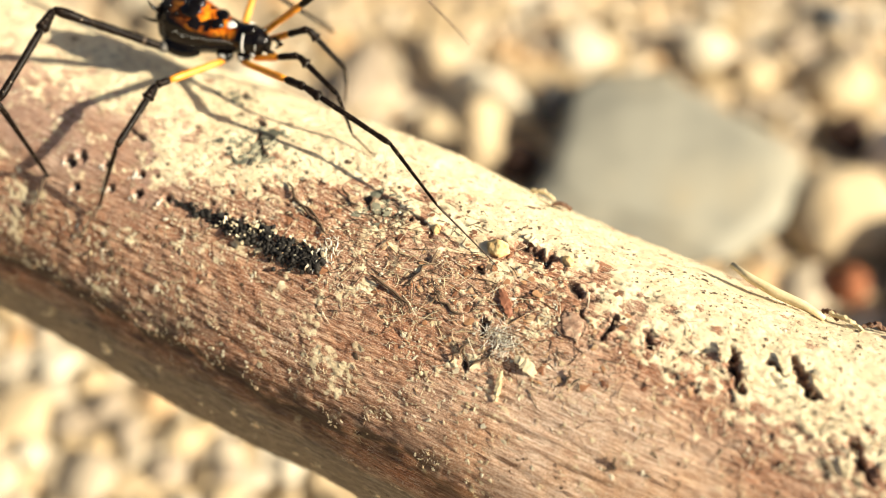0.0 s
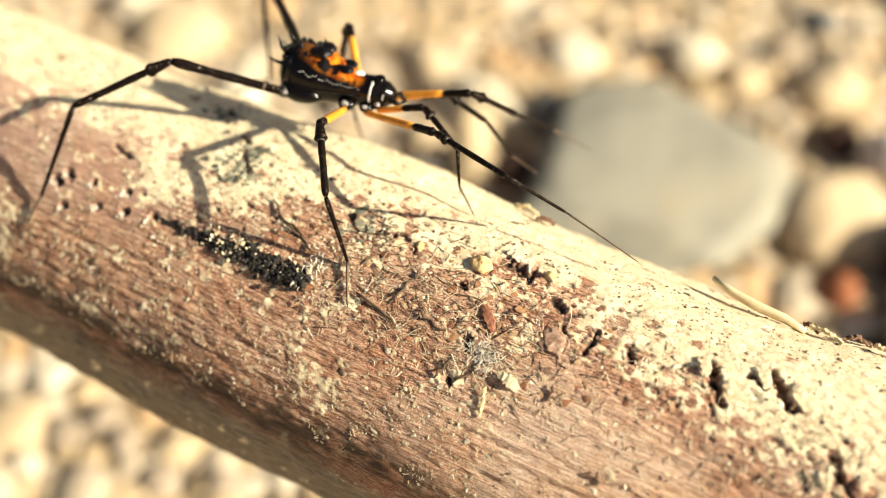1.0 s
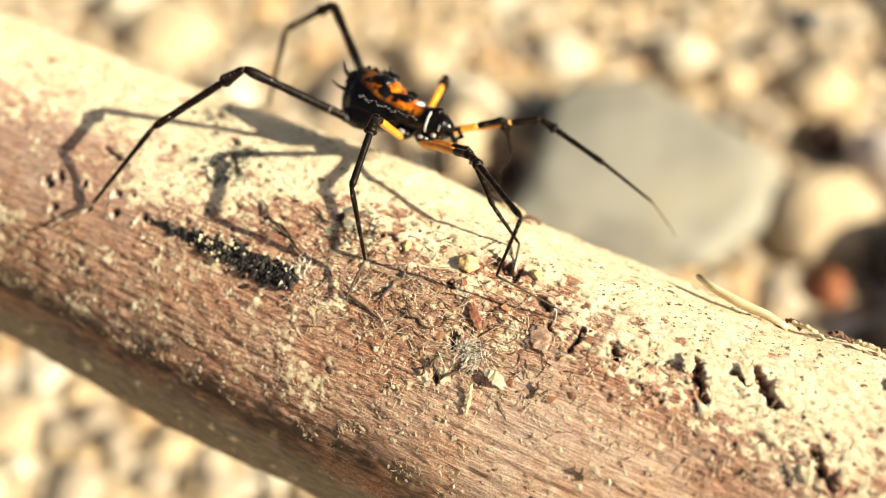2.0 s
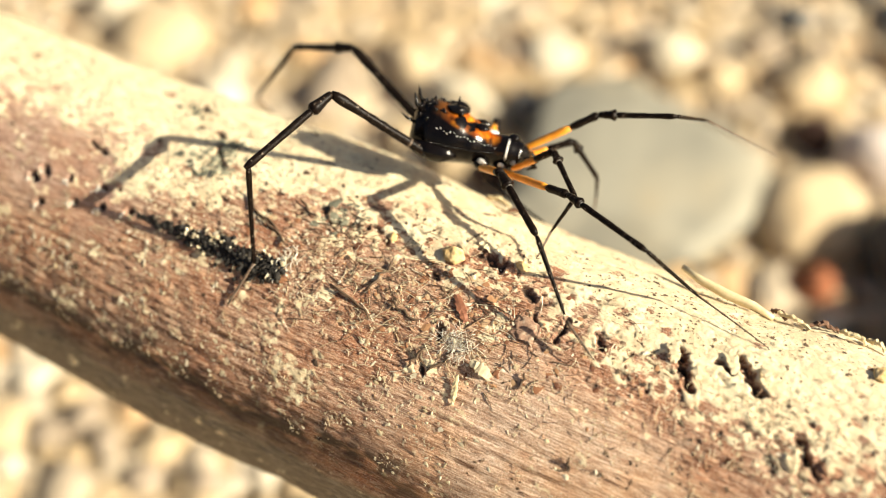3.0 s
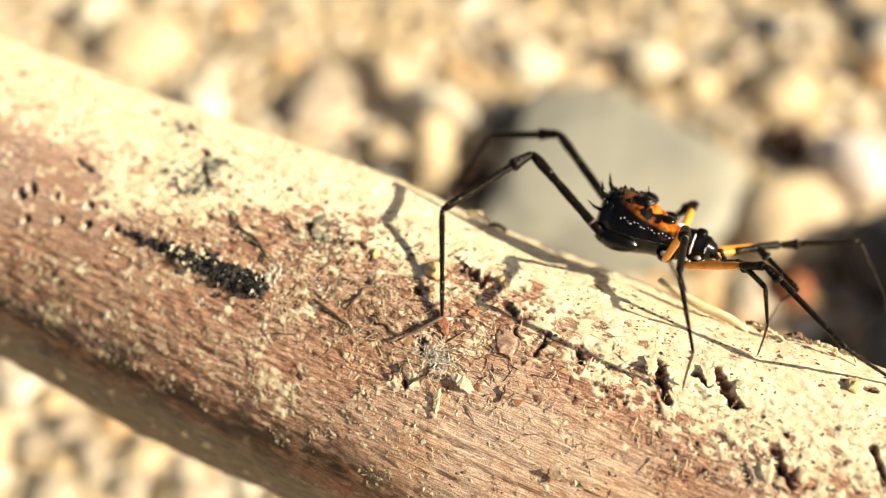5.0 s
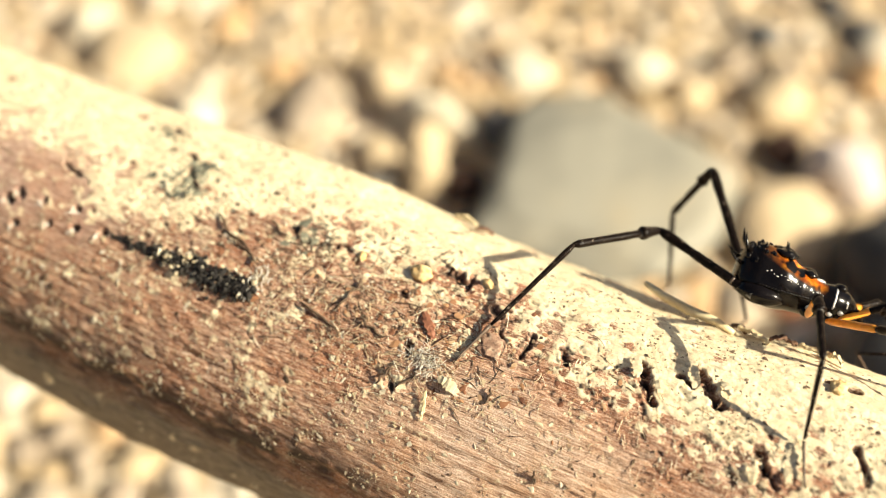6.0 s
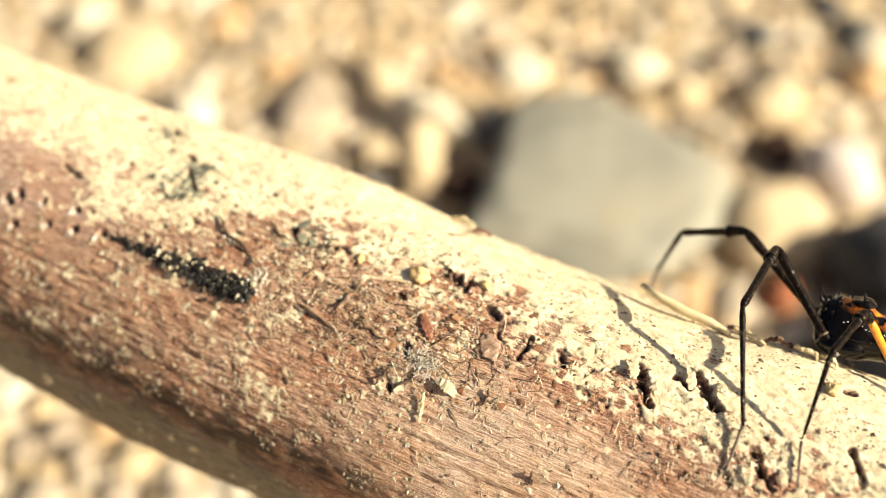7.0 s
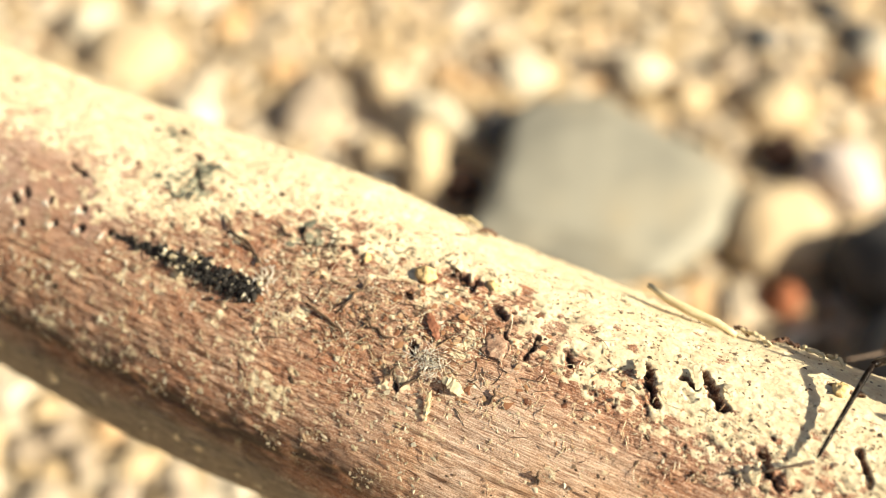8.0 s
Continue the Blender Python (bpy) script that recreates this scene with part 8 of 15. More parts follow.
    # metatarsus
    walk(LEGS[(2, -1)][2], [
        (0, pose(.01985, -.00721, -.00062, 0, 13.77, -33.9)), (.1, pose(.01903, -.00973, -.00023, .29, 40.26, -32.72)),
        (.2, pose(.01808, -.01108, .00033, 4.15, 51.4, -26.69)), (.3, pose(.01719, -.01272, .00017, 7.76, 62.59, -22.28)),
        (.4, pose(.01642, -.01346, .00079, 14.89, 65.79, -14.26)), (.5, pose(.01565, -.01464, .00156, 46.14, 57.95, 21.19)),
        (.6, pose(.01571, -.01455, .00198, 57.33, 42.5, 35.1)), (.7, pose(.01706, -.0134, .00089, 61.52, 36.97, 41.8)),
        (.8, pose(.01841, -.01173, .00017, 62.54, 36.67, 43.52)), (.9, pose(.01865, -.01127, .00101, 59.65, 35.85, 38.71)),
        (1, pose(.01852, -.01115, .00243, 57.51, 34.73, 35.02)), (1.1, pose(.01845, -.01083, .00338, 57.95, 34.18, 35.81)),
        (1.2, pose(.01841, -.01029, .00429, 60.65, 35.15, 40.61)), (1.3, pose(.01845, -.00993, .00463, 64.92, 37.88, 47.82)),
        (1.4, pose(.01836, -.00956, .00515, 68.86, 41.68, 53.84)), (1.5, pose(.01797, -.00961, .00589, 73.54, 46.85, 60.26)),
        (1.6, pose(.01707, -.01137, .00594, 82.49, 51.86, 71.72)), (1.7, pose(.01632, -.01285, .00576, 95.39, 56.81, 87.08)),
        (1.8, pose(.01595, -.01399, .00387, 109.93, 61.82, 103.47)), (2, pose(.01714, -.01303, .00068, 137.1, 70.33, 132.34)),
        (2.2, pose(.01854, -.00898, -.00056, -137.28, 76.46, -138.78)), (2.4, pose(.0186, -.00413, -.00153, -89.59, 51.71, -83.86)),
        (2.6, pose(.01782, -.00146, -.00293, -81.89, 21.18, -63.21)), (2.8, pose(.0173, -.00427, -.00337, -81.77, -.32, -40.36)),
        (2.9, pose(.01653, -.00993, -.0018, -69.61, 18.84, -7.54)), (3, pose(.01582, -.01496, .00018, -49.6, 32.51, 26.36)),
        (3.1, pose(.01592, -.01492, .0009, -47.76, 30.45, 29.84)), (3.2, pose(.01679, -.01376, .00152, -46.71, 26.03, 32.21)),
        (3.3, pose(.01729, -.01308, .00151, -47.04, 20.31, 31.73)), (3.4, pose(.01762, -.01261, .00162, -46.9, 15.54, 32.51)),
        (3.5, pose(.01787, -.01213, .00217, -46.44, 12.64, 34.48)), (3.6, pose(.0181, -.01154, .00291, -45.52, 12.71, 38.41)),
        (3.7, pose(.01779, -.01142, .00421, -44.81, 13.85, 41.36)), (3.8, pose(.01664, -.0121, .00573, -44.08, 14.45, 44.23)),
        (3.9, pose(.01497, -.01308, .00712, -43.94, 14.61, 44.76)), (4, pose(.01376, -.01386, .00762, -43.86, 16.4, 45.11)),
        (4.1, pose(.0148, -.01413, .00573, -42.29, 25.22, 50.24)), (4.2, pose(.01653, -.01388, .00329, -39.33, 37.47, 57.04)),
        (4.3, pose(.01687, -.01341, .00198, -37.72, 45.52, 59.46)), (4.4, pose(.01693, -.01316, .00121, -34.41, 48.78, 63.99)),
        (4.5, pose(.01689, -.0129, .00088, -31.52, 47.83, 67.86)), (4.6, pose(.0169, -.01251, .0007, -30.29, 43.99, 69.48)),
        (4.7, pose(.0171, -.01186, .00049, -31.13, 38.43, 68.04)), (4.8, pose(.01745, -.0109, .00009, -33.83, 33.8, 63.22)),
        (4.9, pose(.01787, -.0097, -.00046, -37.7, 30.57, 55.78)), (5, pose(.01821, -.00834, -.00115, -44.68, 27.79, 41.36)),
        (5.1, pose(.01838, -.00692, -.00191, -50.86, 25.35, 27.48)), (5.2, pose(.01836, -.00558, -.00261, -55.66, 22.3, 15.61)),
        (5.3, pose(.01818, -.00451, -.00295, -60.2, 17.2, 2.23)), (5.4, pose(.01768, -.00374, -.00239, -62.45, 11.98, -6.7)),
        (5.5, pose(.01703, -.00354, -.0017, -63.13, 8.29, -10.56)), (5.6, pose(.01631, -.00391, -.00121, -62.99, 7.65, -9.57)),
        (5.7, pose(.01574, -.00472, -.00123, -62.45, 8.12, -5.65)), (5.8, pose(.01557, -.00562, -.00156, -61.62, 8.05, .24)),
        (5.9, pose(.0154, -.0066, -.00171, -60.57, 7.43, 8.05)), (6, pose(.01541, -.00769, -.00208, -59.56, 5.61, 16.96)),
        (6.1, pose(.01561, -.00866, -.00272, -58.95, 2.28, 25.68)), (6.2, pose(.016, -.00938, -.00347, -58.94, -2.12, 33.34)),
        (6.3, pose(.01632, -.00974, -.00385, -59.35, -6.46, 38.83)), (6.4, pose(.01646, -.00991, -.00411, -59.75, -9.89, 41.61)),
        (6.5, pose(.01637, -.01005, -.00424, -59.8, -11.43, 41.94)), (6.6, pose(.01632, -.01018, -.004, -59.61, -10.15, 40.89)),
        (6.7, pose(.01632, -.01026, -.00367, -59.34, -7.33, 39.15)), (6.8, pose(.01578, -.01045, -.00315, -59.18, -3.44, 37.38)),
        (6.9, pose(.01523, -.01077, -.0027, -59.13, -.04, 35.81)), (7, pose(.01491, -.01118, -.0024, -59.14, 2, 34.97)),
        (7.1, pose(.0147, -.0115, -.00204, -59.13, 2.34, 35.3)), (7.2, pose(.0147, -.01169, -.00166, -59.08, 1.79, 36.6)),
        (7.3, pose(.01454, -.01163, -.0007, -59.03, 1.86, 38.2)), (7.4, pose(.01462, -.0114, .00019, -58.96, 1.91, 40.54)),
        (7.5, pose(.01487, -.0111, .00075, -58.86, 1.77, 43.56)), (7.6, pose(.01528, -.01085, .00107, -58.76, 1.43, 46.95)),
        (7.7, pose(.01597, -.01072, .00121, -58.69, .87, 50.63)), (7.8, pose(.01675, -.01065, .00129, -58.66, .24, 54.22)),
        (7.9, pose(.01723, -.01055, .00136, -58.66, -.24, 57.05)), (8, pose(.01749, -.01046, .00142, -58.67, -.48, 59.43)),
    ])
    # tarsus
    walk(LEGS[(2, -1)][3], [
        (0, pose(.02564, -.0111, -.00233, -.05, 9.84, -27.64)), (.1, pose(.0237, -.01273, -.00493, -2.05, 4.32, -38.71)),
        (.2, pose(.02226, -.01318, -.00553, -2.57, 8.03, -45.27)), (.3, pose(.02029, -.01399, -.00629, -2.84, 18.09, -46.04)),
        (.4, pose(.01937, -.01421, -.00598, -3.61, 30.04, -47.77)), (.5, pose(.01925, -.01324, -.00461, -2.6, 21.26, -45.73)),
        (.6, pose(.02011, -.01146, -.00294, -1.42, 8.75, -42.4)), (.7, pose(.02139, -.00953, -.00349, .13, 8.01, -32.3)),
        (.8, pose(.02263, -.00772, -.00417, 1.69, 12.01, -21.04)), (.9, pose(.02325, -.00758, -.00325, 3.22, 14.86, -13.65)),
        (1, pose(.02342, -.00772, -.00171, 4.46, 16.33, -8.74)), (1.1, pose(.02333, -.00731, -.00071, 5.87, 17.32, -3.68)),
        (1.2, pose(.02293, -.00642, .0001, 8.15, 19.36, 4.11)), (1.3, pose(.02231, -.00567, .00016, 12.75, 28.59, 18.01)),
        (1.4, pose(.02156, -.00517, .00031, 20.78, 37.84, 34.77)), (1.5, pose(.02044, -.00529, .00058, 28.05, 44.04, 46.51)),
        (1.6, pose(.01848, -.0071, .00022, 23.78, 46.41, 40.48)), (1.7, pose(.01652, -.00893, -.00024, 2.3, 29.59, 7.36)),
        (1.8, pose(.01515, -.01065, -.00254, 4.27, 22.59, 10.52)), (2, pose(.01549, -.01122, -.00617, 1.86, 12.05, 5.18)),
        (2.2, pose(.01725, -.0101, -.00763, .87, 5.72, .44)), (2.4, pose(.01909, -.00861, -.00724, .54, 5.74, -2.93)),
        (2.6, pose(.02088, -.00752, -.00556, -.53, 8.59, -11.34)), (2.8, pose(.02283, -.00897, -.00333, -1.55, 14.94, -15.95)),
        (2.9, pose(.02333, -.01083, -.00414, -4.98, 8.42, -30.16)), (3, pose(.02129, -.01225, -.00371, -4.68, 11.83, -27.39)),
        (3.1, pose(.02136, -.0118, -.00279, -2.44, 10.38, -17.71)), (3.2, pose(.02232, -.01028, -.00167, -2.01, 3.39, -15.28)),
        (3.3, pose(.02309, -.00949, -.00102, -1.71, 1.08, -10.32)), (3.4, pose(.02353, -.00885, -.00033, -1.68, 1.43, -8.66)),
        (3.5, pose(.02372, -.00811, .00058, -1.73, 5.28, -10.27)), (3.6, pose(.02366, -.00713, .00131, -2.3, 15.9, -16.2)),
        (3.7, pose(.02309, -.00675, .00247, -4.2, 28.73, -22.77)), (3.8, pose(.02168, -.00719, .00392, -7.19, 44.59, -28.45)),
        (3.9, pose(.01997, -.00812, .00529, -4.49, 59.27, -24.41)), (4, pose(.01869, -.00892, .00556, 22.27, 67.37, 6.52)),
        (4.1, pose(.01901, -.00907, .00263, 57.2, 59.37, 46.73)), (4.2, pose(.01961, -.00913, -.00105, 57.55, 27.81, 36.73)),
        (4.3, pose(.01946, -.00902, -.00321, 71.79, 1.3, 60.13)), (4.4, pose(.01903, -.00884, -.00427, 72.1, -5.33, 48.37)),
        (4.5, pose(.0187, -.00846, -.00441, 74.08, -6.12, 28.41)), (4.6, pose(.01866, -.00782, -.00414, 75.39, -.78, 9.49)),
        (4.7, pose(.01911, -.00687, -.00378, 75.1, 5.18, -9.9)), (4.8, pose(.02001, -.00583, -.00371, 73.3, 9.32, -28.24)),
        (4.9, pose(.02125, -.00473, -.00401, 70.55, 9.93, -47.15)), (5, pose(.02266, -.00442, -.00427, 68.29, 10.82, -62.64)),
        (5.1, pose(.02393, -.00403, -.00487, 66.37, 7.6, -77.59)), (5.2, pose(.02484, -.00377, -.00537, 65.38, 3.45, -88.23)),
        (5.3, pose(.02512, -.00424, -.0051, 65.05, 3.38, -92.7)), (5.4, pose(.02475, -.00457, -.0039, 65.01, 3.77, -93.07)),
        (5.5, pose(.02411, -.00486, -.00275, 65.14, 4.66, -91.5)), (5.6, pose(.02343, -.00511, -.00218, 65.3, 5.58, -89.84)),
        (5.7, pose(.02292, -.00543, -.00226, 65.27, 6.65, -89.99)), (5.8, pose(.02278, -.00559, -.00258, 65.08, 8.33, -91.14)),
        (5.9, pose(.02254, -.00559, -.00265, 64.88, 9.23, -92.32)), (6, pose(.02233, -.00558, -.00279, 64.92, 10.64, -92.04)),
        (6.1, pose(.02216, -.00551, -.00301, 65.52, 13.86, -89.21)), (6.2, pose(.02208, -.00538, -.0032, 66.82, 18.31, -84.52)),
        (6.3, pose(.02196, -.0052, -.00303, 68.76, 22.91, -79.01)), (6.4, pose(.02182, -.00515, -.00286, 71.24, 27.63, -73.21)),
        (6.5, pose(.02167, -.00528, -.0028, 73.91, 31.07, -67.76)), (6.6, pose(.02174, -.00549, -.00272, 75.57, 32.49, -64.6)),
        (6.7, pose(.02192, -.0057, -.00274, 76.21, 31.95, -63.4)), (6.8, pose(.02155, -.00604, -.00271, 75.62, 29.65, -64.56)),
        (6.9, pose(.02114, -.00651, -.0027, 74.71, 26.89, -66.47)), (7, pose(.02088, -.00701, -.00265, 74.06, 24.92, -67.96)),
        (7.1, pose(.02064, -.0073, -.00234, 73.84, 24.37, -68.48)), (7.2, pose(.02054, -.00735, -.00189, 73.97, 25.72, -68.18)),
        (7.3, pose(.02026, -.00713, -.00093, 74.17, 28.55, -67.74)), (7.4, pose(.02014, -.00667, -.00006, 75.11, 32.71, -65.89)),
        (7.5, pose(.02014, -.00608, .00053, 77.29, 37.67, -62.12)), (7.6, pose(.02025, -.00553, .00089, 81.29, 42.45, -55.91)),
        (7.7, pose(.02059, -.00509, .0011, 86.83, 45.03, -47.94)), (7.8, pose(.02101, -.00474, .00126, 94.73, 46, -37.02)),
        (7.9, pose(.02119, -.00444, .00139, 104.14, 45.97, -24.1)), (8, pose(.0212, -.0042, .00148, 113.94, 44.59, -10.41)),
    ])
    # femur
    walk(LEGS[(1, -1)][0], [
        (0, pose(.00379, -.0012, -.0012, 0, -21.79, .45)), (0.1, pose(.0038, -.0012, -.0012, 6.07, -26.17, -16.04)),
        (0.2, pose(.00381, -.0012, -.00119, 6.87, -33.77, -17.7)), (0.3, pose(.0038, -.0012, -.0012, 10.34, -33.98, -24.01)),
        (0.4, pose(.00378, -.00119, -.00122, 8.99, -38.52, -21.56)), (0.5, pose(.0038, -.0012, -.0012, 11.31, -45.36, -25.16)),
        (0.6, pose(.00377, -.00119, -.00123, 6.88, -51.3, -18.93)), (0.7, pose(.0038, -.0012, -.0012, .54, -43.59, -10.82)),
        (0.8, pose(.0038, -.0012, -.0012, -3.78, -31.36, -4.68)), (0.9, pose(.0038, -.0012, -.0012, -1.36, -26.89, -9.32)),
        (1, pose(.00382, -.00121, -.00119, .26, -26.47, -12.92)), (1.1, pose(.0038, -.0012, -.0012, -.92, -29.49, -10.26)),
        (1.2, pose(.0038, -.0012, -.0012, -4.65, -34.75, -2.69)), (1.3, pose(.0038, -.0012, -.0012, -5.28, -40.76, -1.64)),
        (1.4, pose(.0038, -.0012, -.0012, -5.81, -45.93, -.87)), (1.5, pose(.0038, -.0012, -.0012, -5.94, -46.77, -.69)),
        (1.6, pose(.0038, -.0012, -.0012, 3.38, -34.96, -13.33)), (1.7, pose(.00383, -.00121, -.00119, 6.04, -23.88, -17.81)),
        (1.8, pose(.0038, -.0012, -.0012, 9.18, -13.96, -25.42)), (2, pose(.0038, -.0012, -.0012, 9.64, -16.29, -27.31)),
        (2.2, pose(.0038, -.0012, -.0012, 9.49, -25.77, -26.34)), (2.4, pose(.0038, -.0012, -.0012, 8.61, -31.55, -24.25)),
        (2.6, pose(.0038, -.0012, -.0012, 7.13, -34.13, -21.42)), (2.8, pose(.0038, -.0012, -.0012, 7.85, -40.01, -22.62)),
        (2.9, pose(.0038, -.0012, -.0012, 13.2, -41.57, -31.01)), (3, pose(.0038, -.0012, -.0012, 16.46, -42.08, -35.96)),
        (3.1, pose(.0038, -.0012, -.0012, 10.71, -36.02, -27.39)), (3.2, pose(.00382, -.00121, -.00119, 6.14, -28.38, -19.59)),
        (3.3, pose(.0038, -.0012, -.0012, 7.02, -22.25, -21.36)), (3.4, pose(.0038, -.0012, -.0012, 8.3, -21.35, -24.79)),
        (3.5, pose(.0038, -.0012, -.0012, 8.95, -25.95, -26.5)), (3.6, pose(.0038, -.0012, -.0012, 7.53, -33.36, -23.14)),
        (3.7, pose(.00383, -.00121, -.00116, 5.55, -43.69, -19.4)), (3.8, pose(.0038, -.0012, -.0012, 2.8, -51.03, -15.41)),
        (3.9, pose(.0038, -.0012, -.0012, 3.09, -58.64, -15.74)), (4, pose(.0038, -.0012, -.00121, 6.2, -65.97, -19.33)),
        (4.1, pose(.0038, -.0012, -.0012, -.88, -68.07, -11.59)), (4.2, pose(.00383, -.0012, -.00112, -6.41, -68.01, -5.62)),
        (4.3, pose(.00381, -.0012, -.00119, -4.82, -62.36, -7.37)), (4.4, pose(.0038, -.0012, -.0012, -1.39, -55.13, -11.37)),
        (4.5, pose(.0038, -.0012, -.0012, 2.09, -48.04, -15.81)), (4.6, pose(.00381, -.0012, -.00119, 4.96, -41.89, -19.86)),
        (4.7, pose(.00381, -.0012, -.00119, 7.21, -37.02, -23.39)), (4.8, pose(.00381, -.0012, -.00119, 9.13, -33.04, -26.74)),
        (4.9, pose(.00381, -.0012, -.0012, 10.87, -30.08, -30.06)), (5, pose(.00381, -.0012, -.0012, 12.3, -28.33, -33)),
        (5.1, pose(.00381, -.0012, -.0012, 13.01, -29.21, -34.47)), (5.2, pose(.0038, -.0012, -.0012, 12.36, -33.44, -33.22)),
        (5.3, pose(.00377, -.00119, -.00123, 8.79, -41.37, -27.35)), (5.4, pose(.00365, -.00117, -.0014, -2.48, -52.89, -12.1)),
        (5.5, pose(.00361, -.00128, -.00149, -29.48, -54.27, 21.12)), (5.6, pose(.00365, -.00137, -.00143, -50.35, -44.64, 48.28)),
        (5.7, pose(.00381, -.00119, -.00119, -52.28, -36.54, 51.24)), (5.8, pose(.00374, -.00126, -.00125, -47.85, -28.39, 43.01)),
        (5.9, pose(.00372, -.00125, -.00125, -41.96, -28.41, 30.66)), (6, pose(.00377, -.00121, -.00122, -33.47, -31.49, 13.76)),
        (6.1, pose(.00378, -.0012, -.00121, -25.19, -31.42, -2.03)), (6.2, pose(.00379, -.0012, -.00121, -19.55, -28.34, -13.32)),
        (6.3, pose(.0038, -.0012, -.0012, -16.9, -28.3, -18.91)), (6.4, pose(.0038, -.0012, -.0012, -15.47, -29.15, -21.88)),
        (6.5, pose(.00378, -.00119, -.00121, -14.17, -29.89, -24.51)), (6.6, pose(.0038, -.0012, -.0012, -13.43, -30.26, -25.99)),
        (6.7, pose(.00384, -.00122, -.00117, -13.51, -29.18, -25.82)), (6.8, pose(.00382, -.00121, -.00119, -12.81, -32.6, -27.18)),
        (6.9, pose(.00381, -.0012, -.00119, -11.78, -34.88, -29.05)), (7, pose(.00381, -.00121, -.00119, -10.66, -34.58, -31.01)),
        (7.1, pose(.0038, -.0012, -.0012, -9.89, -34.72, -32.37)), (7.2, pose(.00379, -.0012, -.00121, -10.43, -34.81, -31.42)),
        (7.3, pose(.0038, -.0012, -.00121, -12.72, -41.78, -27.73)), (7.4, pose(.0038, -.0012, -.0012, -17.24, -47.56, -21.31)),
        (7.5, pose(.0038, -.0012, -.0012, -22.89, -50.45, -13.83)), (7.6, pose(.00379, -.0012, -.00121, -27.81, -50.34, -7.44)),
        (7.7, pose(.00379, -.0012, -.00121, -30.17, -46.1, -4.28)), (7.8, pose(.0038, -.0012, -.0012, -31.09, -39.95, -2.94)),
        (7.9, pose(.00381, -.0012, -.0012, -32.82, -35.04, -.1)), (8, pose(.0038, -.0012, -.0012, -34.89, -31.08, 3.68)),
    ])
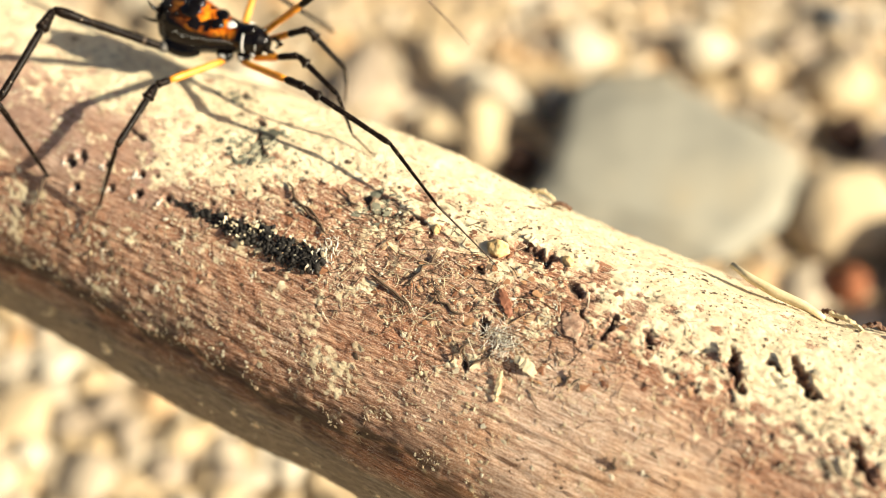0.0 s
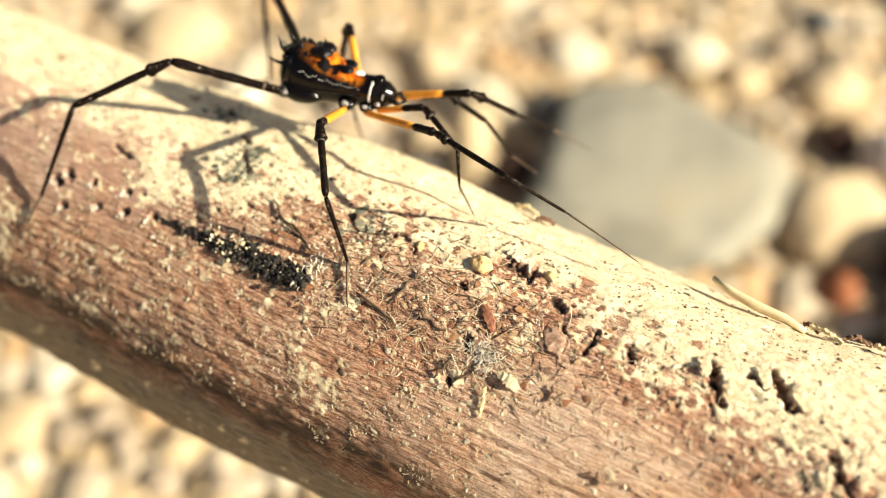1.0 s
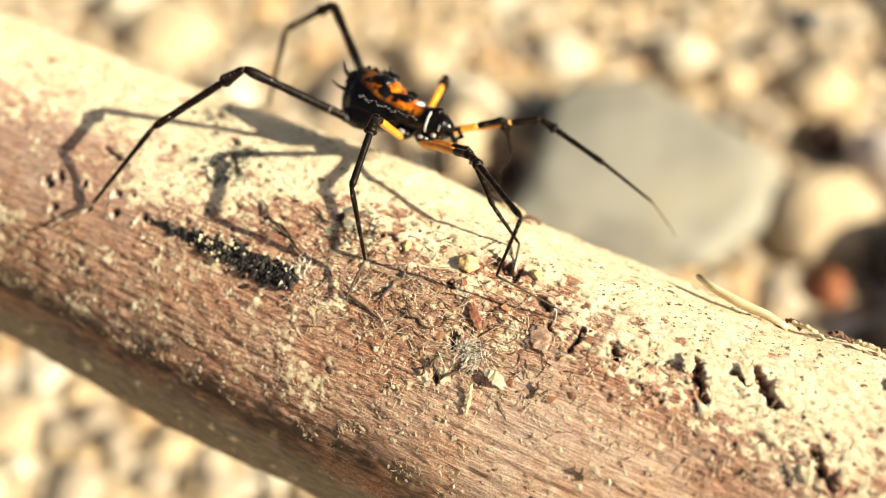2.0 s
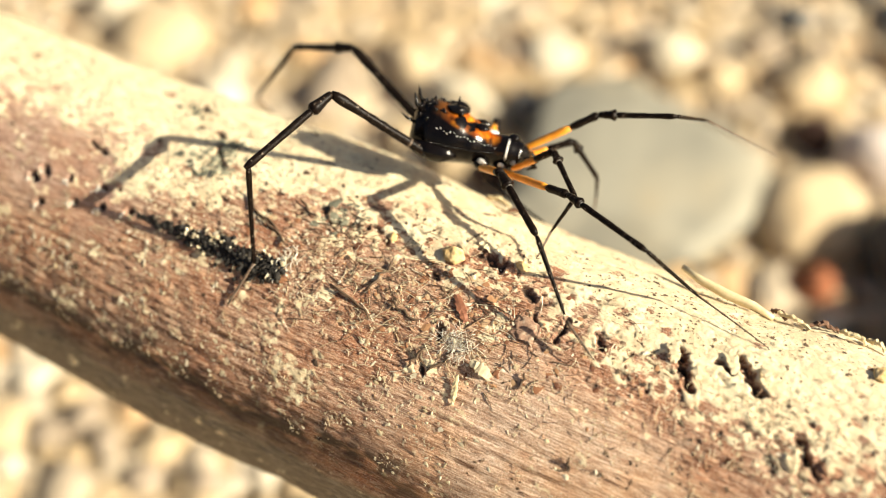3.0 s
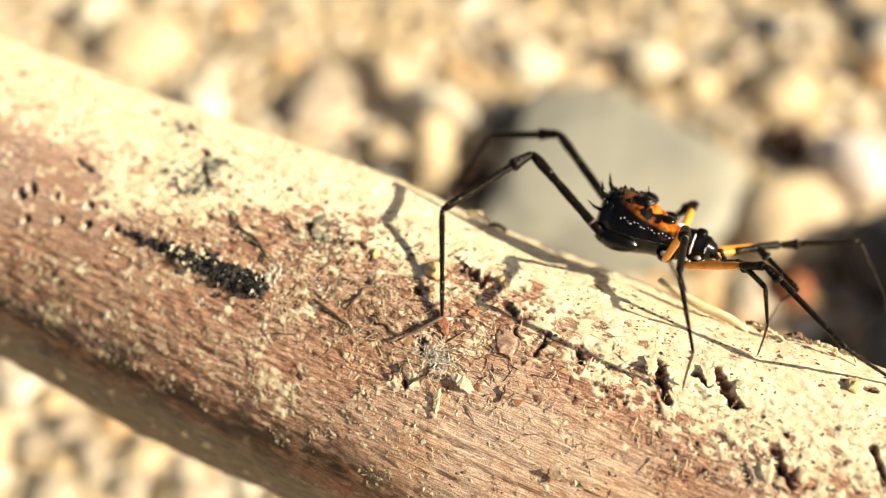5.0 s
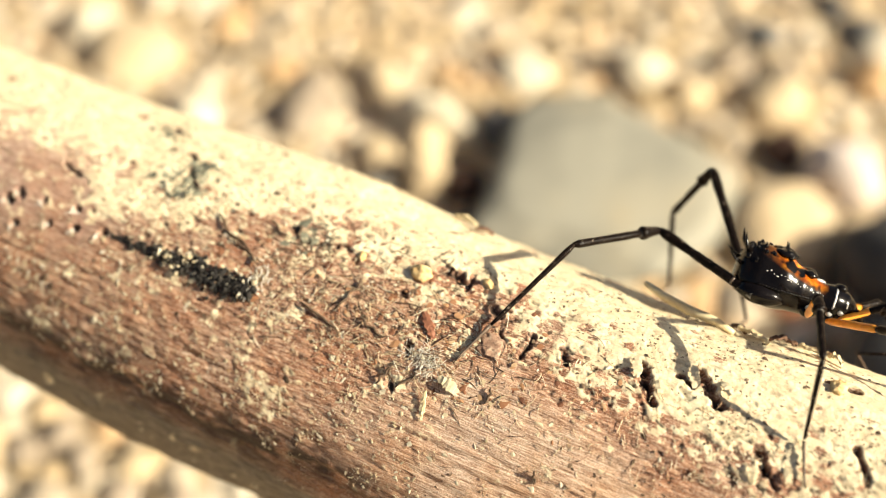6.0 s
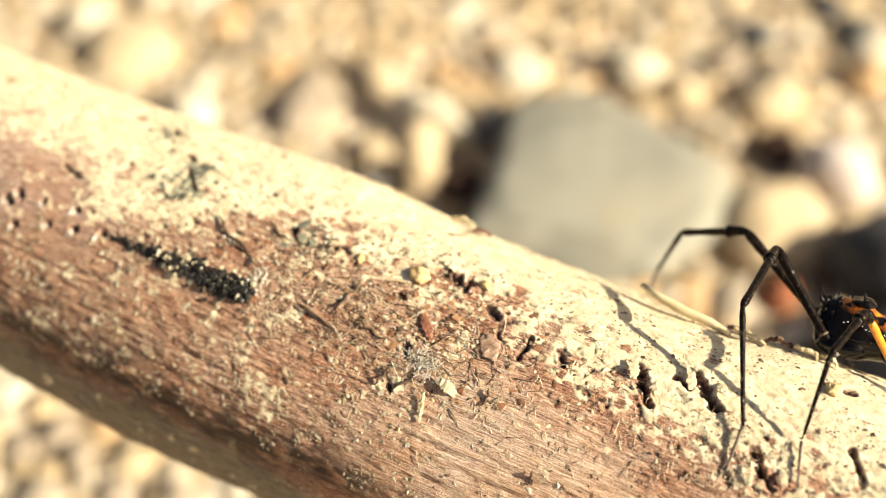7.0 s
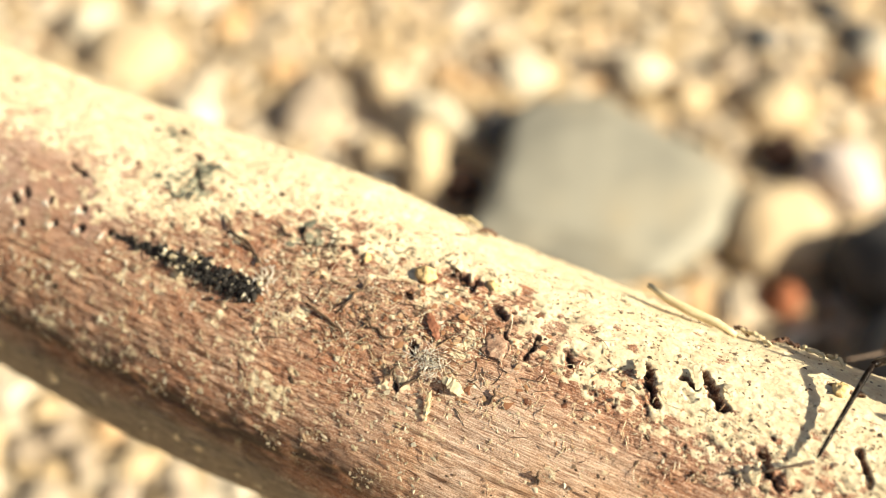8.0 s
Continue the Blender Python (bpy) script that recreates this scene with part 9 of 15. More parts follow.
    # tibia
    walk(LEGS[(1, -1)][1], [
        (0, pose(.00855, -.00116, .0007, 0, 9.12, -27.58)), (0.1, pose(.00821, -.00247, .00106, -.75, 15.72, -32.31)),
        (0.2, pose(.00787, -.0025, .00165, -1.65, 18.23, -35.62)), (0.3, pose(.00768, -.00293, .00166, -2.99, 21.99, -39.88)),
        (0.4, pose(.0075, -.00266, .00197, -4.24, 23.82, -43.24)), (0.5, pose(.00705, -.00273, .00244, -5.23, 29.8, -45.62)),
        (0.6, pose(.0068, -.00223, .00276, -4.14, 27.23, -43.42)), (0.7, pose(.00744, -.0019, .00233, -2.38, 14.99, -39.46)),
        (0.8, pose(.00816, -.00156, .00146, -1.1, .28, -34.42)), (0.9, pose(.00831, -.00194, .00112, -1.1, 3.54, -33.98)),
        (1, pose(.00829, -.00223, .00109, -1.33, 10.63, -37.56)), (1.1, pose(.00819, -.00199, .00132, -2.01, 8.18, -41.24)),
        (1.2, pose(.008, -.0014, .00172, -2.2, 6.21, -42.59)), (1.3, pose(.00768, -.00131, .00214, -1.75, 6.42, -38.48)),
        (1.4, pose(.00736, -.00125, .00248, -1.1, 4.28, -32.75)), (1.5, pose(.00731, -.00124, .00254, -.81, 1.22, -28.88)),
        (1.6, pose(.00788, -.00217, .00173, -.81, 2.72, -28.84)), (1.7, pose(.00828, -.00264, .00089, -.85, 6.29, -29.59)),
        (1.8, pose(.00829, -.00333, .00004, -.89, 16.53, -29.84)), (2, pose(.00817, -.00346, .00024, -.7, 35.67, -29.04)),
        (2.2, pose(.00793, -.00325, .00103, -3.23, 39.16, -33.37)), (2.4, pose(.00778, -.00299, .00148, -9.81, 31.88, -43.79)),
        (2.6, pose(.00775, -.00275, .00167, -15.71, 22.15, -55.02)), (2.8, pose(.00742, -.00271, .00209, -18.54, 16.66, -62.83)),
        (2.9, pose(.00708, -.00317, .0022, -19.08, 20.42, -64.55)), (3, pose(.00688, -.00343, .00223, -17.43, 19.7, -59.96)),
        (3.1, pose(.00748, -.0031, .00181, -13.89, 11.83, -49.5)), (3.2, pose(.00806, -.00272, .00124, -11.15, 5.92, -37)),
        (3.3, pose(.00821, -.00293, .00074, -10.76, 5.09, -33.33)), (3.4, pose(.00813, -.0032, .00066, -11.01, 5.94, -36.3)),
        (3.5, pose(.00792, -.00325, .00104, -11.38, 8.35, -39.93)), (3.6, pose(.00773, -.00288, .00162, -11.52, 11.73, -40.78)),
        (3.7, pose(.00733, -.00244, .00237, -11.64, 12.16, -41.36)), (3.8, pose(.0069, -.00206, .00278, -12.21, 11.03, -44.11)),
        (3.9, pose(.00636, -.00192, .00317, -12.75, 15.51, -46.78)), (4, pose(.00576, -.00189, .00347, -12.95, 16.97, -47.5)),
        (4.1, pose(.00567, -.00158, .00355, -12.61, 12.93, -46.24)), (4.2, pose(.00574, -.00139, .00363, -12.22, 12, -44.5)),
        (4.3, pose(.00616, -.00151, .00335, -12.59, 8.92, -46.51)), (4.4, pose(.00667, -.00178, .003, -13.07, 5.7, -50.35)),
        (4.5, pose(.0071, -.00213, .00261, -13.31, 1.69, -53.96)), (4.6, pose(.00739, -.0025, .00223, -13.3, -2.11, -56.78)),
        (4.7, pose(.00756, -.00283, .00189, -13.19, -4.91, -58.53)), (4.8, pose(.00764, -.00314, .0016, -13.11, -6.61, -59.31)),
        (4.9, pose(.00764, -.00342, .00137, -13.14, -7.07, -59.11)), (5, pose(.00758, -.00366, .00123, -13.21, -6.01, -58.47)),
        (5.1, pose(.00749, -.00373, .0013, -13.25, -2.44, -57.9)), (5.2, pose(.00737, -.00354, .00162, -13.25, 4.24, -57.87)),
        (5.3, pose(.00719, -.00295, .00216, -13.28, 14.33, -58.06)), (5.4, pose(.00667, -.00182, .00268, -12.98, 23.7, -57.16)),
        (5.5, pose(.00639, -.0002, .00267, -15.13, 28.56, -62.01)), (5.6, pose(.00607, .00135, .00217, -15.62, 17.57, -63.27)),
        (5.7, pose(.00639, .00202, .00186, -16.92, 4.47, -70.03)), (5.8, pose(.00703, .00181, .00119, -16.75, -7.02, -77.93)),
        (5.9, pose(.00759, .00105, .00118, -15.36, -10.9, -86.79)), (6, pose(.00801, -.00017, .00146, -14.38, -8.16, -92.72)),
        (6.1, pose(.00815, -.00135, .00146, -14.37, -3.25, -92.83)), (6.2, pose(.00818, -.00224, .00123, -14.39, 2.68, -88.51)),
        (6.3, pose(.00806, -.00266, .00123, -13.72, 8.85, -81.87)), (6.4, pose(.00795, -.00287, .00129, -12.19, 15.49, -74.63)),
        (6.5, pose(.00782, -.00303, .00134, -9.73, 21.64, -66.91)), (6.6, pose(.00777, -.00314, .00138, -6.23, 25.09, -58.1)),
        (6.7, pose(.00787, -.00317, .00132, -2.81, 27.31, -50.37)), (6.8, pose(.00765, -.00318, .00157, -.87, 30.47, -46.37)),
        (6.9, pose(.00748, -.00324, .00173, .1, 33.43, -44.52)), (7, pose(.00743, -.00338, .00172, .97, 35.67, -43)),
        (7.1, pose(.00736, -.00345, .00172, 2.2, 37.71, -40.94)), (7.2, pose(.00738, -.00339, .00172, 3.93, 39.08, -38.15)),
        (7.3, pose(.00717, -.00297, .00221, 5.57, 39.11, -35.55)), (7.4, pose(.00702, -.00246, .00258, 7.76, 38.24, -32.05)),
        (7.5, pose(.00697, -.00198, .00275, 10.27, 37.84, -27.97)), (7.6, pose(.00703, -.00162, .00273, 12.83, 37.73, -23.8)),
        (7.7, pose(.00733, -.00146, .00248, 15.24, 36.99, -19.83)), (7.8, pose(.00772, -.0014, .00209, 17.19, 35.55, -16.53)),
        (7.9, pose(.008, -.00121, .00174, 18.27, 34.76, -14.65)), (8, pose(.00818, -.00092, .00144, 18.83, 34.62, -13.67)),
    ])
    # metatarsus
    walk(LEGS[(1, -1)][2], [
        (0, pose(.01344, -.00372, -.00019, -38.98, 68, -36.87)), (.1, pose(.01277, -.00535, -.00046, -14.91, 83.68, -11.07)),
        (.2, pose(.0122, -.0056, -.0001, 76.6, 84.82, 81.03)), (.3, pose(.01166, -.00626, -.00044, 129.53, 82.08, 134.31)),
        (.4, pose(.0112, -.00614, -.00027, 155.37, 79.62, 160.4)), (.5, pose(.01045, -.0062, -.00034, 145.83, 74.38, 150.75)),
        (.6, pose(.01038, -.00562, .00023, 125.57, 70.35, 129.4)), (.7, pose(.01162, -.00533, .00088, 106.54, 59.66, 108.07)),
        (.8, pose(.01277, -.00472, .00144, 93.47, 55.04, 92.11)), (.9, pose(.01294, -.00506, .00077, 81.95, 64.59, 79.43)),
        (1, pose(.01268, -.0056, .00005, 55.97, 78.53, 52.72)), (1.1, pose(.01236, -.00565, .00052, 85.55, 89.05, 81.87)),
        (1.2, pose(.01209, -.00516, .00111, 141.67, 88.2, 138.01)), (1.3, pose(.01203, -.00478, .00152, 137.1, 84.78, 133.48)),
        (1.4, pose(.01206, -.00428, .00206, 114.84, 84.38, 111.11)), (1.5, pose(.01222, -.00395, .00242, 62.41, 82.44, 58.3)),
        (1.6, pose(.01278, -.00487, .00147, 48.36, 73.52, 43.61)), (1.7, pose(.01316, -.00541, .00027, 35.05, 61.62, 28.86)),
        (1.8, pose(.01295, -.00601, -.00156, 31.28, 52.39, 24.1)), (2, pose(.01215, -.00566, -.00303, 26.58, 46.79, 17.72)),
        (2.2, pose(.01156, -.00564, -.00251, 35.76, 57.95, 29.34)), (2.4, pose(.01121, -.00628, -.00148, 65.64, 71.33, 61.8)),
        (2.6, pose(.01072, -.007, -.00044, 127.16, 73.93, 125.01)), (2.8, pose(.00987, -.00748, .00049, 161.08, 68.58, 160.08)),
        (2.9, pose(.00934, -.00791, .00024, 161.92, 65.92, 161.01)), (3, pose(.00952, -.008, .00034, 142.96, 69.5, 140.22)),
        (3.1, pose(.01104, -.00727, .00066, 79.21, 64.23, 69.22)), (3.2, pose(.01252, -.00608, .00066, 48.77, 46.38, 31.37)),
        (3.3, pose(.01288, -.00599, .00024, 40.17, 44.7, 19.72)), (3.4, pose(.01262, -.0065, .00008, 35.96, 55.28, 13.61)),
        (3.5, pose(.01217, -.00681, .00023, 30.46, 67.46, 6.59)), (3.6, pose(.01189, -.00646, .00048, 25.79, 73.29, 1.47)),
        (3.7, pose(.01147, -.00609, .00118, 31.43, 81.23, 7.05)), (3.8, pose(.01085, -.00588, .00171, 148.95, 76.24, 125.94)),
        (3.9, pose(.01006, -.00586, .00167, 142.09, 64.5, 119.36)), (4, pose(.00937, -.00583, .00183, 136.53, 62.88, 113.14)),
        (4.1, pose(.00945, -.00553, .0023, 157.55, 63.84, 136.16)), (4.2, pose(.0097, -.00528, .00245, -173.31, 73.79, 168.14)),
        (4.3, pose(.00997, -.00552, .00248, -160.81, 77.92, -178.98)), (4.4, pose(.01023, -.00607, .00245, 177.31, 81.17, 158.79)),
        (4.5, pose(.01039, -.00666, .00245, 129.12, 80.14, 110.03)), (4.6, pose(.01046, -.00718, .00243, 102.57, 74.49, 82.86)),
        (4.7, pose(.01047, -.00759, .00237, 91.94, 68.76, 71.68)), (4.8, pose(.01048, -.00792, .00224, 86.54, 64.58, 65.81)),
        (4.9, pose(.01049, -.00819, .00206, 83.21, 62.93, 62.09)), (5, pose(.0105, -.00841, .00182, 80.02, 64.63, 58.55)),
        (5.1, pose(.01046, -.00847, .00154, 75.33, 71.43, 53.5)), (5.2, pose(.01034, -.00827, .0012, 51.45, 83.34, 29.17)),
        (5.3, pose(.01005, -.00755, .00077, -78.6, 75.45, -101.52)), (5.4, pose(.00945, -.00612, .00043, -88.39, 50.22, -112.23)),
        (5.5, pose(.0087, -.00454, -.00001, -85.93, 29.7, -108.43)), (5.6, pose(.00848, -.00343, .00048, -84.62, 27.33, -105.68)),
        (5.7, pose(.00829, -.00323, .00142, -81.24, 39.31, -99.54)), (5.8, pose(.00819, -.00363, .00187, -75.06, 52.51, -91.01)),
        (5.9, pose(.0079, -.00445, .00224, -66.01, 61.39, -80.25)), (6, pose(.00775, -.00571, .00225, -50.33, 69.91, -63.11)),
        (6.1, pose(.00787, -.00694, .00178, -22.12, 75.02, -33.61)), (6.2, pose(.00832, -.00783, .00096, 5.7, 74.7, -4.83)),
        (6.3, pose(.00885, -.00814, .00037, 14.73, 72.92, 4.57)), (6.4, pose(.00938, -.00807, -.0002, 10.79, 72.24, .44)),
        (6.5, pose(.00986, -.00782, -.00073, -3.73, 72.34, -14.79)), (6.6, pose(.01045, -.00744, -.00099, -26.78, 70.21, -39.09)),
        (6.7, pose(.01104, -.007, -.00125, -44.16, 65.25, -57.82)), (6.8, pose(.01098, -.00667, -.00127, -59.64, 55.74, -75.39)),
        (6.9, pose(.01081, -.00652, -.00135, -66.99, 48.71, -84.33)), (7, pose(.01075, -.00648, -.00155, -71.85, 44.07, -90.55)),
        (7.1, pose(.0107, -.00636, -.00171, -75.86, 40.06, -95.97)), (7.2, pose(.0108, -.00607, -.00181, -79.64, 37.4, -101.34)),
        (7.3, pose(.01071, -.0055, -.00133, -83.95, 34.29, -107.9)), (7.4, pose(.01075, -.00479, -.00088, -87.6, 30.93, -113.77)),
        (7.5, pose(.01087, -.00405, -.00069, -91, 28.42, -119.61)), (7.6, pose(.01109, -.00341, -.00069, -94.67, 28.09, -126.48)),
        (7.7, pose(.01154, -.00298, -.00089, -98, 27.99, -133.28)), (7.8, pose(.01209, -.0027, -.00116, -99.9, 25.42, -137.53)),
        (7.9, pose(.01245, -.00237, -.00145, -101.55, 23.07, -141.52)), (8, pose(.01266, -.00201, -.00174, -102.99, 21.18, -145.35)),
    ])
    # tarsus
    walk(LEGS[(1, -1)][3], [
        (0, pose(.01472, -.00468, -.00415, -2.77, 10.9, -26.1)), (.1, pose(.01323, -.00544, -.00469, -11.21, 18.43, -42.17)),
        (.2, pose(.01226, -.00522, -.00434, -19.67, 29.64, -55.05)), (.3, pose(.01125, -.00584, -.00466, -26.7, 45.25, -60.24)),
        (.4, pose(.01047, -.00588, -.0045, -33.94, 59.5, -64.74)), (.5, pose(.00945, -.00564, -.00444, -38.93, 58.42, -69.68)),
        (.6, pose(.00946, -.0045, -.00383, -87.66, 63.38, -116.08)), (.7, pose(.01095, -.00329, -.0028, -109.48, 77.12, -139.42)),
        (.8, pose(.01268, -.00228, -.00206, -39.83, 78.23, -69.06)), (.9, pose(.01328, -.00327, -.00308, 7.76, 67.49, -20.98)),
        (1, pose(.01319, -.00493, -.0041, 10.48, 45.19, -21.67)), (1.1, pose(.01237, -.00558, -.00373, 26.66, 50.27, -.95)),
        (1.2, pose(.01199, -.00507, -.00316, 7.14, 65.01, -18.76)), (1.3, pose(.01177, -.00449, -.00273, 68.71, 81.7, 45.58)),
        (1.4, pose(.01191, -.00389, -.00218, 66.76, 83.91, 43.6)), (1.5, pose(.01251, -.00347, -.0018, 20.64, 75.25, -3.05)),
        (1.6, pose(.01366, -.00403, -.00262, 4.59, 48.24, -20.16)), (1.7, pose(.01492, -.00444, -.00345, -3.21, 10.09, -35.17)),
        (1.8, pose(.01532, -.00495, -.00493, -6.75, 3.61, -45.76)), (2, pose(.01487, -.00479, -.00607, -11.75, 22.39, -72.51)),
        (2.2, pose(.01353, -.00453, -.00612, -19.77, 36.75, -92.35)), (2.4, pose(.01186, -.00508, -.00552, -18.31, 41.93, -89.85)),
        (2.6, pose(.01004, -.00603, -.00453, -11.23, 32.35, -79.14)), (2.8, pose(.0084, -.00695, -.00349, -16.16, 20.94, -88.18)),
        (2.9, pose(.0077, -.00735, -.00365, -21.95, 29.71, -104.61)), (3, pose(.00837, -.00704, -.00365, -22.82, 35.21, -106.16)),
        (3.1, pose(.01169, -.00554, -.00317, 2.34, 27.37, -66.57)), (3.2, pose(.01503, -.00455, -.00242, 20, 18.88, -23.79)),
        (3.3, pose(.01573, -.00497, -.00276, 26.91, 24.05, 1.39)), (3.4, pose(.01498, -.00593, -.00342, 35.4, 31.03, 23.62)),
        (3.5, pose(.01379, -.00663, -.0037, 45.16, 35.17, 43.64)), (3.6, pose(.01311, -.00643, -.0036, 52.88, 34.27, 58.26)),
        (3.7, pose(.0121, -.00601, -.00295, 54.88, 45.53, 60.47)), (3.8, pose(.01026, -.00506, -.00242, 17.82, 56.87, 16.47)),
        (3.9, pose(.00916, -.00426, -.00217, -26.44, 54.61, -35.95)), (4, pose(.00861, -.00404, -.00197, -44.71, 48.46, -59.76)),
        (4.1, pose(.0081, -.00423, -.00153, -24.32, 64.39, -34.57)), (4.2, pose(.00855, -.00504, -.00156, 76.55, 68.33, 77.11)),
        (4.3, pose(.00908, -.00554, -.00168, 105.06, 51.4, 109.51)), (4.4, pose(.00962, -.00583, -.00176, 118.22, 47.04, 126.83)),
        (4.5, pose(.01014, -.00598, -.00174, 130.17, 50.8, 142.63)), (4.6, pose(.0106, -.00605, -.00167, 144.46, 57.93, 160.13)),
        (4.7, pose(.01096, -.00612, -.0016, 160.48, 66, 178.21)), (4.8, pose(.01123, -.00625, -.0016, 176.15, 73.53, -165.14)),
        (4.9, pose(.0114, -.00648, -.00173, -174.15, 81.25, -155.23)), (5, pose(.01145, -.00685, -.00203, 102.92, 88.53, 121.73)),
        (5.1, pose(.01127, -.00738, -.00249, 39.41, 79.08, 58.09)), (5.2, pose(.01077, -.00803, -.00302, 34.03, 69.92, 52.38)),
        (5.3, pose(.00984, -.00858, -.00328, 32.73, 62.53, 50.63)), (5.4, pose(.00842, -.00864, -.00284, -1.03, 69.28, 13.55)),
        (5.5, pose(.00753, -.00805, -.00212, -99.8, 74.4, -81.39)), (5.6, pose(.00745, -.0071, -.00149, -99.89, 74.33, -81.72)),
        (5.7, pose(.00774, -.00648, -.00128, -65.33, 75.12, -47.2)), (5.8, pose(.00815, -.00624, -.00154, -81.71, 63.63, -64.59)),
        (5.9, pose(.00824, -.00646, -.0015, -86.63, 59.48, -70.18)), (6, pose(.00841, -.00701, -.00175, -90.91, 57.61, -75.2)),
        (6.1, pose(.00879, -.00755, -.00234, -96.4, 55.95, -81.76)), (6.2, pose(.00944, -.00792, -.00315, -102.42, 53.89, -89.11)),
        (6.3, pose(.0101, -.00804, -.00371, -108.76, 48.78, -97.03)), (6.4, pose(.01068, -.00806, -.00426, -113.17, 47.13, -102.65)),
        (6.5, pose(.01111, -.00815, -.00479, -116.59, 44.86, -107.18)), (6.6, pose(.01157, -.00835, -.005, -118, 40.7, -109.12)),
        (6.7, pose(.01199, -.00851, -.00512, -118.09, 36.2, -109.22)), (6.8, pose(.0116, -.00906, -.0049, -118.78, 34.82, -110.38)),
        (6.9, pose(.0111, -.00946, -.00472, -118.82, 32.76, -110.52)), (7, pose(.01072, -.00971, -.00468, -117.87, 29.3, -108.57)),
        (7.1, pose(.01034, -.00979, -.00461, -116.41, 27.6, -104.83)), (7.2, pose(.0101, -.00957, -.00454, -114.51, 25.99, -99.53)),
        (7.3, pose(.00958, -.00901, -.00384, -112.57, 24.78, -93.99)), (7.4, pose(.0092, -.00831, -.00319, -109.9, 23.98, -86.48)),
        (7.5, pose(.00892, -.00748, -.00282, -106.57, 23.42, -76.65)), (7.6, pose(.0088, -.00651, -.00275, -103.5, 19.97, -66.93)),
        (7.7, pose(.00896, -.00572, -.00289, -100.26, 16.3, -57.01)), (7.8, pose(.00925, -.0053, -.00299, -95.14, 17.68, -41.34)),
        (7.9, pose(.00938, -.00481, -.00312, -90, 17.96, -26.2)), (8, pose(.00939, -.00427, -.00328, -84.24, 18.4, -9.29)),
    ])
